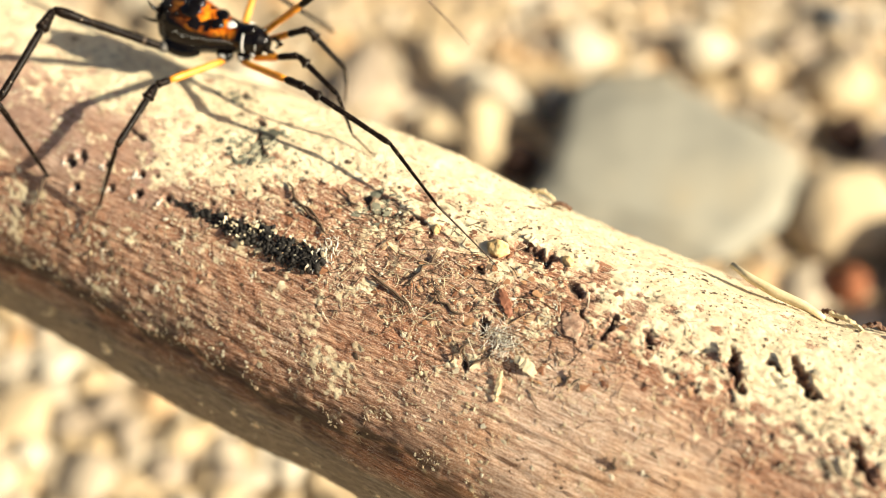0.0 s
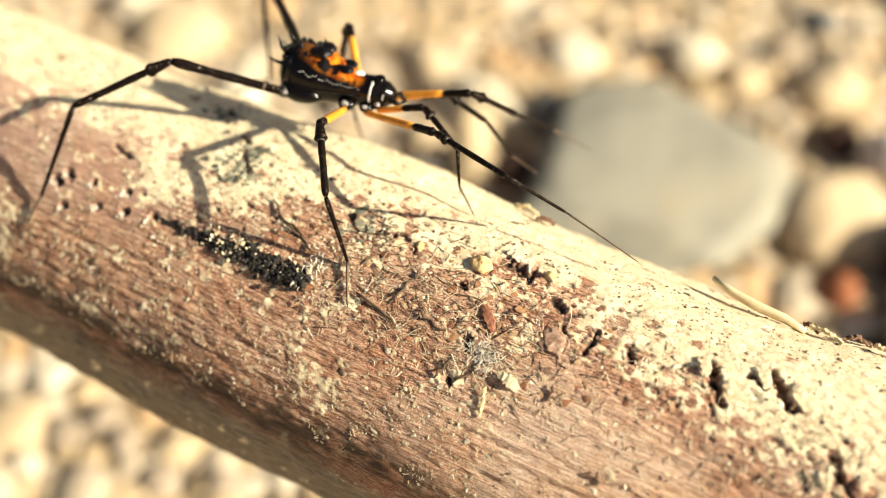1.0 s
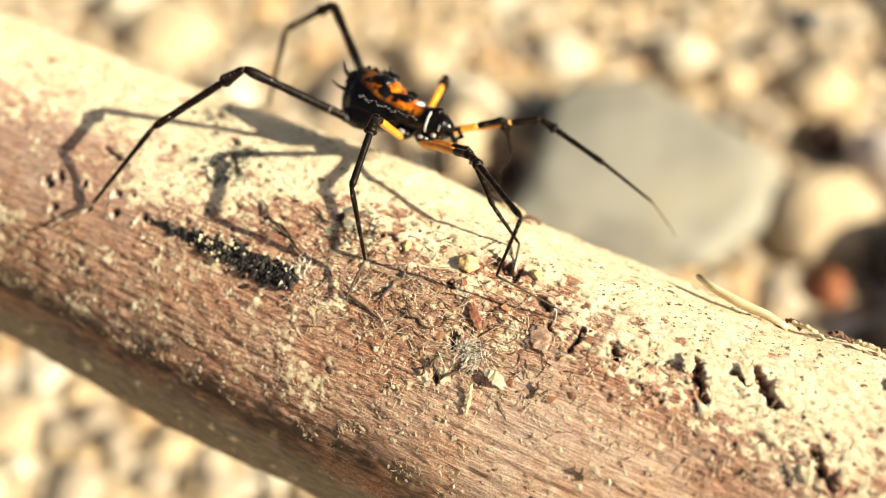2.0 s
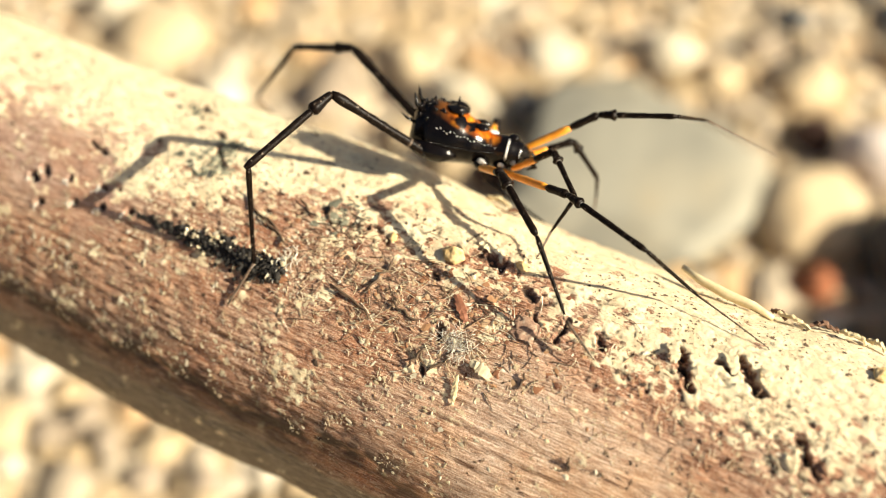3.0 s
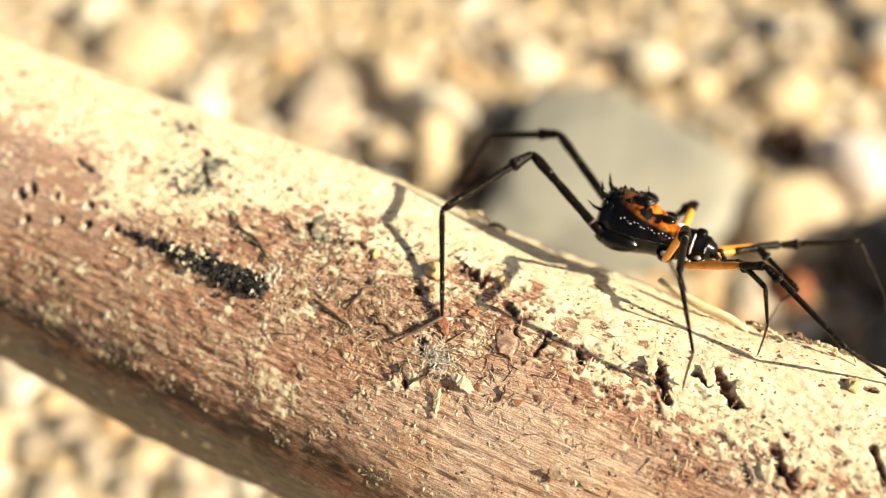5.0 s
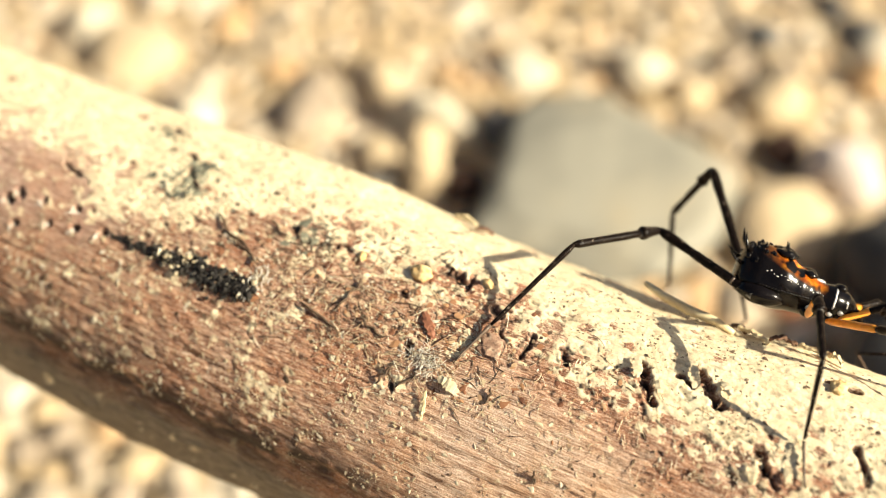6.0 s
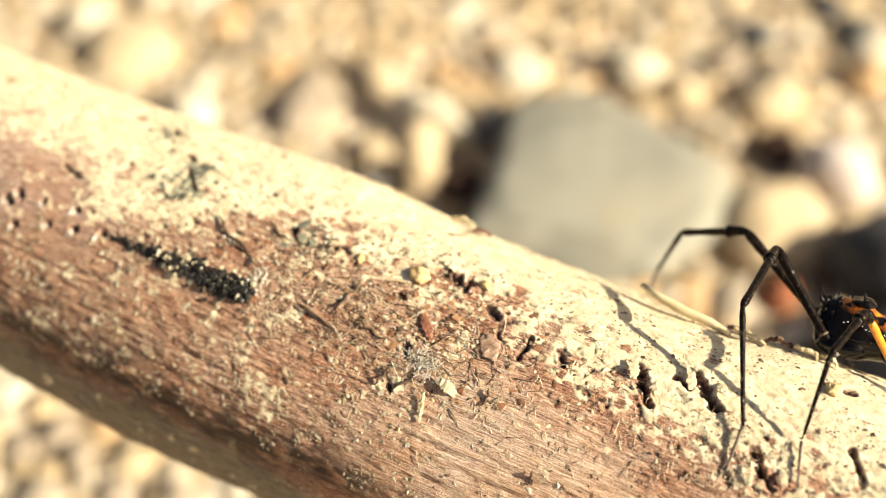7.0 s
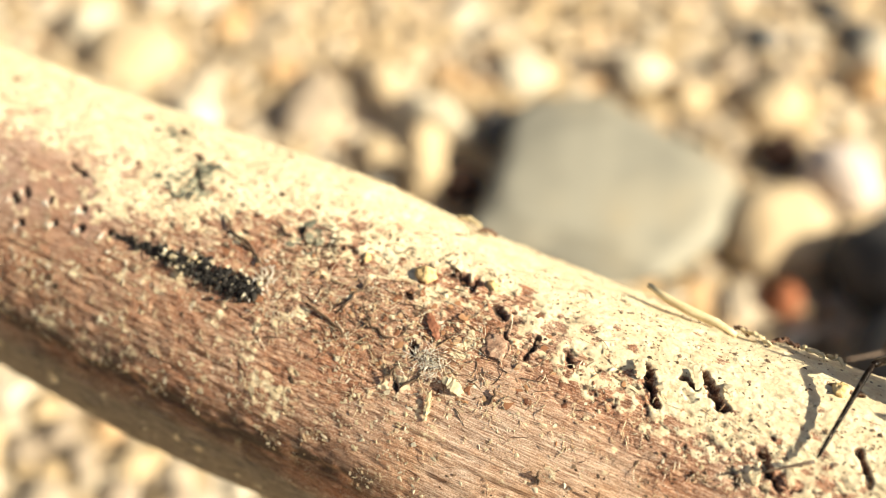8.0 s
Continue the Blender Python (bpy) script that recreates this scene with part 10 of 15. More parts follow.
    # femur
    walk(LEGS[(4, 1)][0], [
        (0, pose(-.0042, .0025, -.0012, 0, -22.39, 146.09)), (0.1, pose(-.0042, .0025, -.0012, .37, -18.98, 145.11)),
        (0.2, pose(-.0042, .0025, -.0012, 2.5, -14.83, 138.58)), (0.3, pose(-.0042, .0025, -.0012, 3.02, -9, 136.58)),
        (0.4, pose(-.0042, .0025, -.0012, 3.46, -7.47, 133.79)), (0.5, pose(-.0042, .0025, -.0012, 3.27, -10.86, 135.3)),
        (0.6, pose(-.00421, .00251, -.0012, 3.4, -16.73, 134.7)), (0.7, pose(-.0042, .0025, -.0012, 3.64, -18.93, 133.86)),
        (0.8, pose(-.0042, .00249, -.0012, 4.5, -18.83, 131.21)), (0.9, pose(-.0042, .0025, -.0012, 4.33, -16.03, 131.74)),
        (1, pose(-.0042, .0025, -.0012, 4.13, -11.87, 132.51)), (1.1, pose(-.0042, .0025, -.0012, 3.89, -11.37, 133.67)),
        (1.2, pose(-.0042, .0025, -.0012, 3.7, -10.67, 134.63)), (1.3, pose(-.0042, .0025, -.0012, 3.15, -12.79, 137.6)),
        (1.4, pose(-.0042, .0025, -.0012, 2.58, -12.54, 140.14)), (1.5, pose(-.00419, .0025, -.0012, 2.25, -10.28, 141.69)),
        (1.6, pose(-.0042, .0025, -.0012, 1.82, -11.62, 144.08)), (1.7, pose(-.00421, .0025, -.0012, 1.82, -14.18, 144.08)),
        (1.8, pose(-.0042, .0025, -.0012, 1.44, -19.54, 145.65)), (2, pose(-.0042, .0025, -.0012, 1.61, -28.24, 145.21)),
        (2.2, pose(-.0042, .0025, -.0012, 2, -30.6, 144.38)), (2.4, pose(-.0042, .0025, -.0012, .83, -30.11, 146.68)),
        (2.6, pose(-.0042, .0025, -.0012, -2.34, -27.77, 153)), (2.8, pose(-.00421, .0025, -.0012, -3.98, -22.04, 156.48)),
        (2.9, pose(-.0042, .0025, -.0012, -1.96, -18.82, 151.13)), (3, pose(-.00419, .00249, -.0012, -.35, -19.28, 146.16)),
        (3.1, pose(-.0042, .0025, -.0012, -.71, -27.59, 147.21)), (3.2, pose(-.00421, .00251, -.00119, -1.54, -35.16, 148.99)),
        (3.3, pose(-.0042, .0025, -.0012, -.74, -38.49, 147.6)), (3.4, pose(-.0042, .0025, -.0012, 1.16, -40.18, 144.54)),
        (3.5, pose(-.00421, .00251, -.00119, 2.85, -40.77, 141.92)), (3.6, pose(-.0042, .0025, -.0012, 1.89, -38.13, 143.4)),
        (3.7, pose(-.0042, .0025, -.0012, 1.17, -34.72, 144.56)), (3.8, pose(-.0042, .0025, -.0012, 4.01, -30.34, 139.58)),
        (3.9, pose(-.0042, .0025, -.0012, 6.25, -25.4, 135.17)), (4, pose(-.00421, .00251, -.00119, 6.37, -21.45, 134.93)),
        (4.1, pose(-.0042, .0025, -.0012, 3.92, -21.17, 141.53)), (4.2, pose(-.00418, .00249, -.00121, 1.12, -22.76, 149.22)),
        (4.3, pose(-.0042, .0025, -.0012, .4, -24.11, 151.02)), (4.4, pose(-.0042, .0025, -.0012, .95, -24.69, 149.71)),
        (4.5, pose(-.0042, .0025, -.0012, 1.97, -24.46, 147.25)), (4.6, pose(-.0042, .0025, -.0012, 2.93, -23.66, 144.9)),
        (4.7, pose(-.0042, .0025, -.0012, 3.51, -22.58, 143.4)), (4.8, pose(-.0042, .0025, -.0012, 3.72, -21.45, 142.87)),
        (4.9, pose(-.0042, .0025, -.0012, 3.53, -20.34, 143.38)), (5, pose(-.00419, .00249, -.0012, 3, -19.27, 144.96)),
        (5.1, pose(-.00418, .00249, -.00121, 2.12, -18.16, 147.7)), (5.2, pose(-.00416, .00248, -.00121, 1.03, -16.81, 151.33)),
        (5.3, pose(-.00413, .00247, -.00122, .02, -15.2, 154.99)), (5.4, pose(-.00415, .00248, -.00121, -.48, -14.14, 156.95)),
        (5.5, pose(-.00432, .00255, -.00117, -.51, -13.62, 157.09)), (5.6, pose(-.00433, .00256, -.00116, .14, -14.4, 154.41)),
        (5.7, pose(-.00427, .00254, -.00117, 1.73, -19.57, 148.98)), (5.8, pose(-.00396, .00229, -.00137, 5.91, -27.85, 138.61)),
        (5.9, pose(-.00414, .00242, -.00127, 11.15, -33.65, 128.41)), (6, pose(-.0042, .00249, -.00121, 13.79, -37.92, 123.9)),
        (6.1, pose(-.00413, .00241, -.00129, 11.68, -39.43, 127.26)), (6.2, pose(-.00405, .00234, -.00138, 7.27, -39.05, 134.24)),
        (6.3, pose(-.00409, .00241, -.00133, 4.26, -41.34, 138.9)), (6.4, pose(-.00405, .00238, -.00138, 1.98, -44.04, 142.26)),
        (6.5, pose(-.00387, .00228, -.00161, -.69, -46.04, 146.03)), (6.6, pose(-.00407, .00243, -.00136, -5.79, -47.03, 153.05)),
        (6.7, pose(-.00393, .0024, -.0015, -10.02, -46.19, 158.87)), (6.8, pose(-.00401, .00245, -.00139, -13.65, -44.21, 163.99)),
        (6.9, pose(-.00411, .00248, -.00128, -16.38, -41.18, 168.01)), (7, pose(-.00413, .00249, -.00125, -18.41, -37.27, 171.21)),
        (7.1, pose(-.00412, .00249, -.00125, -18.42, -33.69, 171.23)), (7.2, pose(-.0039, .00244, -.00137, -17.36, -29.12, 169.2)),
        (7.3, pose(-.00423, .00251, -.00119, -15.89, -25.8, 166)), (7.4, pose(-.00427, .00253, -.00117, -12.7, -20.57, 157.93)),
        (7.5, pose(-.00413, .00246, -.00123, -10.54, -19.78, 151.67)), (7.6, pose(-.00399, .00237, -.00134, -8.83, -29.93, 147.63)),
        (7.7, pose(-.00412, .00241, -.00124, -1.97, -18.78, 131.15)), (7.8, pose(-.00417, .00245, -.00121, 1.31, -11.59, 118.72)),
        (7.9, pose(-.00417, .00242, -.00121, 2.73, -4.08, 108.35)), (8, pose(-.00421, .00256, -.00121, 2.63, 5.42, 99.79)),
    ])
    # tibia
    walk(LEGS[(4, 1)][1], [
        (0, pose(-.0135, .00875, .00342, 0, 37.07, 155.82)), (0.1, pose(-.0136, .00905, .00274, -8.65, 30.17, 141.46)),
        (0.2, pose(-.01299, .01025, .0019, -13.3, 18.55, 132.4)), (0.3, pose(-.01289, .01072, .0007, -14.96, 8.28, 127.63)),
        (0.4, pose(-.01251, .01117, .00037, -15.58, 1.98, 123.42)), (0.5, pose(-.01265, .01087, .00108, -15.95, 10.02, 113.05)),
        (0.6, pose(-.01237, .01076, .00229, -17.12, 17.02, 106.86)), (0.7, pose(-.01214, .01076, .00273, -15.47, 21.39, 112.34)),
        (0.8, pose(-.01175, .01112, .00271, -12.05, 23.54, 121.29)), (0.9, pose(-.01195, .01119, .00215, -12.61, 30.07, 120.1)),
        (1, pose(-.01221, .01124, .00129, -14.16, 35.75, 117.14)), (1.1, pose(-.0124, .01109, .00119, -12.58, 37.38, 119.83)),
        (1.2, pose(-.01256, .01097, .00104, -9.16, 37.14, 125.41)), (1.3, pose(-.01293, .01047, .00148, -6.45, 39.01, 129.89)),
        (1.4, pose(-.01328, .01008, .00143, -3.45, 42.63, 134.64)), (1.5, pose(-.01355, .00989, .00096, -.3, 45.73, 139.27)),
        (1.6, pose(-.01381, .00946, .00124, 1.12, 46.12, 141.27)), (1.7, pose(-.01372, .0094, .00177, 2.7, 44.02, 143.46)),
        (1.8, pose(-.01363, .00894, .00285, 5.67, 42.89, 147.74)), (2, pose(-.01297, .00859, .00453, 12.42, 37.21, 157.7)),
        (2.2, pose(-.01268, .00858, .00497, 17.38, 32.69, 166.04)), (2.4, pose(-.01296, .00826, .00488, 18.07, 30.07, 167.29)),
        (2.6, pose(-.01375, .00737, .00445, 13.29, 27.98, 158)), (2.8, pose(-.01451, .00698, .00335, 6.81, 22.97, 144.59)),
        (2.9, pose(-.01424, .00804, .00271, 6.95, 21.8, 144.94)), (3, pose(-.01369, .00886, .0028, 6.43, 20.44, 143.54)),
        (3.1, pose(-.01322, .00831, .00441, 3.06, 17.51, 134.07)), (3.2, pose(-.0127, .00761, .00579, -.35, 17.82, 122.84)),
        (3.3, pose(-.01221, .00758, .00634, -2.83, 24.3, 114.75)), (3.4, pose(-.01174, .00787, .00662, -4.57, 31.82, 110.61)),
        (3.5, pose(-.01143, .00817, .00672, -3.81, 37.32, 112.09)), (3.6, pose(-.01185, .00818, .00628, .5, 38.86, 119.18)),
        (3.7, pose(-.01231, .00827, .0057, 5.32, 38.16, 126.87)), (3.8, pose(-.01216, .00928, .00492, 6.93, 36.74, 129.49)),
        (3.9, pose(-.01196, .01022, .004, 7.21, 37.16, 129.96)), (4, pose(-.01218, .0105, .00324, 8.14, 38.99, 131.49)),
        (4.1, pose(-.01305, .00953, .00318, 10.95, 37.83, 135.99)), (4.2, pose(-.01378, .00821, .00348, 15.18, 35.28, 142.97)),
        (4.3, pose(-.01387, .00786, .00375, 19.9, 33.39, 151.32)), (4.4, pose(-.01371, .00805, .00386, 23.97, 31.38, 158.91)),
        (4.5, pose(-.01348, .00846, .00382, 26.74, 29.04, 164.43)), (4.6, pose(-.01328, .00888, .00366, 28.19, 26.6, 167.52)),
        (4.7, pose(-.01319, .00917, .00345, 28.56, 24.5, 168.37)), (4.8, pose(-.0132, .00931, .00323, 28.29, 23, 167.7)),
        (4.9, pose(-.01332, .00928, .00301, 27.66, 22.25, 166.08)), (5, pose(-.01356, .00906, .0028, 26.82, 22.29, 163.87)),
        (5.1, pose(-.01391, .00864, .00257, 25.72, 22.97, 161.01)), (5.2, pose(-.01434, .00804, .00229, 24.21, 23.89, 157.21)),
        (5.3, pose(-.01473, .00741, .00195, 22.23, 24.53, 152.39)), (5.4, pose(-.01496, .00708, .00175, 19.94, 25.04, 146.91)),
        (5.5, pose(-.01517, .00714, .00169, 17.73, 25.97, 141.8)), (5.6, pose(-.01492, .00763, .00185, 15.11, 25.23, 135.74)),
        (5.7, pose(-.01405, .00842, .00289, 11, 28.33, 126.63)), (5.8, pose(-.01201, .00938, .0043, 5.3, 34.61, 115.75)),
        (5.9, pose(-.01041, .01033, .00545, .8, 42.54, 108.56)), (6, pose(-.00953, .01043, .00624, -1.27, 45.62, 105.58)),
        (6.1, pose(-.0098, .00986, .00641, 3.02, 41.02, 111.83)), (6.2, pose(-.01061, .00909, .00626, 7.94, 34.18, 119.87)),
        (6.3, pose(-.01095, .00839, .00668, 9.37, 28.69, 122.62)), (6.4, pose(-.01094, .00772, .00704, 10.59, 24.46, 125.33)),
        (6.5, pose(-.01085, .00698, .00711, 11.99, 20.86, 128.96)), (6.6, pose(-.01143, .00618, .00751, 12.79, 22.48, 131.13)),
        (6.7, pose(-.01176, .00542, .00725, 13.62, 20.88, 133.38)), (6.8, pose(-.01236, .00484, .00706, 14.28, 18.08, 135.35)),
        (6.9, pose(-.01304, .00438, .0067, 14.84, 16.41, 137.22)), (7, pose(-.01366, .00396, .00609, 15.31, 16.42, 138.92)),
        (7.1, pose(-.01409, .00403, .00547, 17.16, 19.43, 144.89)), (7.2, pose(-.0143, .00443, .00453, 20.34, 21.76, 153.92)),
        (7.3, pose(-.01482, .00515, .00409, 22.99, 21.78, 161.07)), (7.4, pose(-.01478, .00679, .00309, 29.02, 18.4, 178.5)),
        (7.5, pose(-.01417, .00788, .00287, 29.53, 20.23, -179.97)), (7.6, pose(-.01287, .00799, .00471, 11.48, 32.52, 140.88)),
        (7.7, pose(-.01167, .01105, .00266, 20.89, 30.5, 158.79)), (7.8, pose(-.00988, .01286, .00122, 19.39, 31.08, 155.85)),
        (7.9, pose(-.00798, .0139, -.00034, 12.92, 30.52, 143.25)), (8, pose(-.00626, .01445, -.00235, 4.75, 25.83, 126.06)),
    ])
    # metatarsus
    walk(LEGS[(4, 1)][2], [
        (0, pose(-.01967, .01152, -.00169, -94.36, 79.83, -94.42)), (.1, pose(-.01932, .01361, -.00152, -55.98, 75.54, -55.1)),
        (.2, pose(-.0184, .01618, -.00079, -48.78, 69.89, -47.42)), (.3, pose(-.018, .01736, -.00052, -50.54, 64.91, -49.21)),
        (.4, pose(-.01717, .01823, .00008, -52.27, 63.1, -51.13)), (.5, pose(-.01592, .01854, -.00039, -49.76, 62.04, -48.31)),
        (.6, pose(-.01472, .01851, -.00019, -45.83, 63.13, -43.89)), (.7, pose(-.01514, .01806, -.00036, -48.02, 60.38, -46.35)),
        (.8, pose(-.01578, .01776, -.00067, -51.39, 56.08, -50.25)), (.9, pose(-.01563, .01753, -.0021, -54.27, 51.41, -53.76)),
        (1, pose(-.01535, .01735, -.00365, -56.73, 49.12, -56.96)), (1.1, pose(-.01575, .01693, -.00395, -59.82, 53.33, -60.82)),
        (1.2, pose(-.01648, .01647, -.00407, -60.18, 59.45, -61.07)), (1.3, pose(-.01715, .01552, -.00385, -65.83, 70.84, -66.64)),
        (1.4, pose(-.01766, .01451, -.0043, -86.87, 78.84, -87.96)), (1.5, pose(-.01803, .01374, -.0051, -101.8, 79.95, -103.11)),
        (1.6, pose(-.01839, .01313, -.00486, -81.65, 76.61, -82.42)), (1.7, pose(-.01861, .01302, -.00412, -75.51, 70.85, -75.89)),
        (1.8, pose(-.01887, .01225, -.00291, -84.47, 72.29, -85.3)), (2, pose(-.01921, .01115, -.00059, -102.19, 80.84, -103.19)),
        (2.2, pose(-.01959, .0103, .0004, 169.31, 85.13, 168.17)), (2.4, pose(-.02011, .00987, .00064, 132.81, 78.17, 131.59)),
        (2.6, pose(-.02069, .01017, .00047, 131.71, 72.48, 130.61)), (2.8, pose(-.02086, .0115, .00005, 139.48, 65.9, 139.05)),
        (2.9, pose(-.02068, .01255, -.00044, 141.65, 59.14, 141.7)), (3, pose(-.02007, .01358, -.00016, 137.08, 57.53, 136.3)),
        (3.1, pose(-.01884, .01411, .00186, 117.97, 64.54, 114.45)), (3.2, pose(-.01708, .01439, .0032, 83.31, 67.27, 76.67)),
        (3.3, pose(-.01544, .01459, .00286, 74.84, 65.55, 67.4)), (3.4, pose(-.01427, .0146, .00215, 81.43, 63.99, 74.74)),
        (3.5, pose(-.01397, .01441, .00159, 92.96, 63.25, 87.65)), (3.6, pose(-.01507, .01394, .00097, 100.95, 63.76, 96.55)),
        (3.7, pose(-.01631, .0136, .00047, 106.55, 66.35, 102.66)), (3.8, pose(-.01648, .01452, -.00014, 110.17, 66.82, 106.59)),
        (3.9, pose(-.0163, .01539, -.00112, 110.81, 66.85, 107.29)), (4, pose(-.01655, .01544, -.0021, 111.81, 67.6, 108.37)),
        (4.1, pose(-.01786, .01418, -.00202, 120.12, 66.01, 117.41)), (4.2, pose(-.01929, .01237, -.0014, 127.9, 63.93, 125.97)),
        (4.3, pose(-.02008, .01125, -.00091, 133.25, 63.11, 131.94)), (4.4, pose(-.02045, .01065, -.00055, 137.37, 63.2, 136.57)),
        (4.5, pose(-.02061, .01045, -.00029, 141.35, 64.19, 141)), (4.6, pose(-.02067, .01052, -.00013, 145.86, 65.73, 145.98)),
        (4.7, pose(-.02073, .01073, -.00006, 151.06, 67.37, 151.65)), (4.8, pose(-.02081, .01097, -.00008, 156.45, 68.59, 157.46)),
        (4.9, pose(-.02093, .01117, -.00019, 160.74, 68.97, 162.06)), (5, pose(-.02109, .01124, -.00041, 162.36, 68.33, 163.8)),
        (5.1, pose(-.02129, .01118, -.00074, 160.81, 66.37, 162.12)), (5.2, pose(-.02148, .01104, -.00114, 157.52, 62.73, 158.48)),
        (5.3, pose(-.02155, .01098, -.00156, 155.32, 56.58, 155.94)), (5.4, pose(-.02139, .01127, -.00184, 156.97, 46.06, 158.04)),
        (5.5, pose(-.02116, .01185, -.00202, 157.26, 37.66, 158.47)), (5.6, pose(-.02041, .01299, -.00176, 156.62, 35.29, 157.39)),
        (5.7, pose(-.0185, .01441, -.00113, 152.49, 43.62, 150.92)), (5.8, pose(-.01503, .01564, -.00051, 66.3, 67.13, 54.79)),
        (5.9, pose(-.01239, .01624, -.00028, 51.78, 65.37, 38.94)), (6, pose(-.01112, .01614, .00019, 60.71, 64.03, 48.81)),
        (6.1, pose(-.01217, .01579, .00085, 79.05, 56.72, 69.82)), (6.2, pose(-.0141, .01515, .00151, 92.58, 45.13, 87.1)),
        (6.3, pose(-.01495, .01464, .00262, 95.15, 40.15, 90.9)), (6.4, pose(-.01539, .014, .00354, 96.58, 33.5, 93.27)),
        (6.5, pose(-.01581, .01312, .00411, 97.73, 24.98, 95.63)), (6.6, pose(-.01658, .01207, .00428, 98.58, 30.86, 97.45)),
        (6.7, pose(-.01719, .01117, .00423, 100.14, 35.83, 100.27)), (6.8, pose(-.01809, .0105, .00443, 103.04, 39.22, 105.02)),
        (6.9, pose(-.019, .00989, .00431, 105.33, 40.18, 108.61)), (7, pose(-.01979, .0093, .00369, 106.56, 40.75, 110.51)),
        (7.1, pose(-.02062, .00862, .00265, 107.05, 41.14, 111.26)), (7.2, pose(-.02138, .00789, .00139, 106.33, 41.29, 110.16)),
        (7.3, pose(-.02223, .00769, .00096, 99.94, 42.52, 100.61)), (7.4, pose(-.02285, .007, .0004, 92.6, 37.38, 89.2)),
        (7.5, pose(-.02236, .00787, -.00014, 88.51, 35.45, 82.33)), (7.6, pose(-.01835, .01246, .0002, 103.91, 53.51, 103.9)),
        (7.7, pose(-.01851, .0137, -.00166, 128.01, 55.42, 133.3)), (7.8, pose(-.01649, .01583, -.00315, 128.24, 62.56, 133.56)),
        (7.9, pose(-.01382, .01826, -.00464, 113, 67.02, 116.76)), (8, pose(-.01075, .02062, -.00604, 96.11, 66.49, 98.4)),
    ])
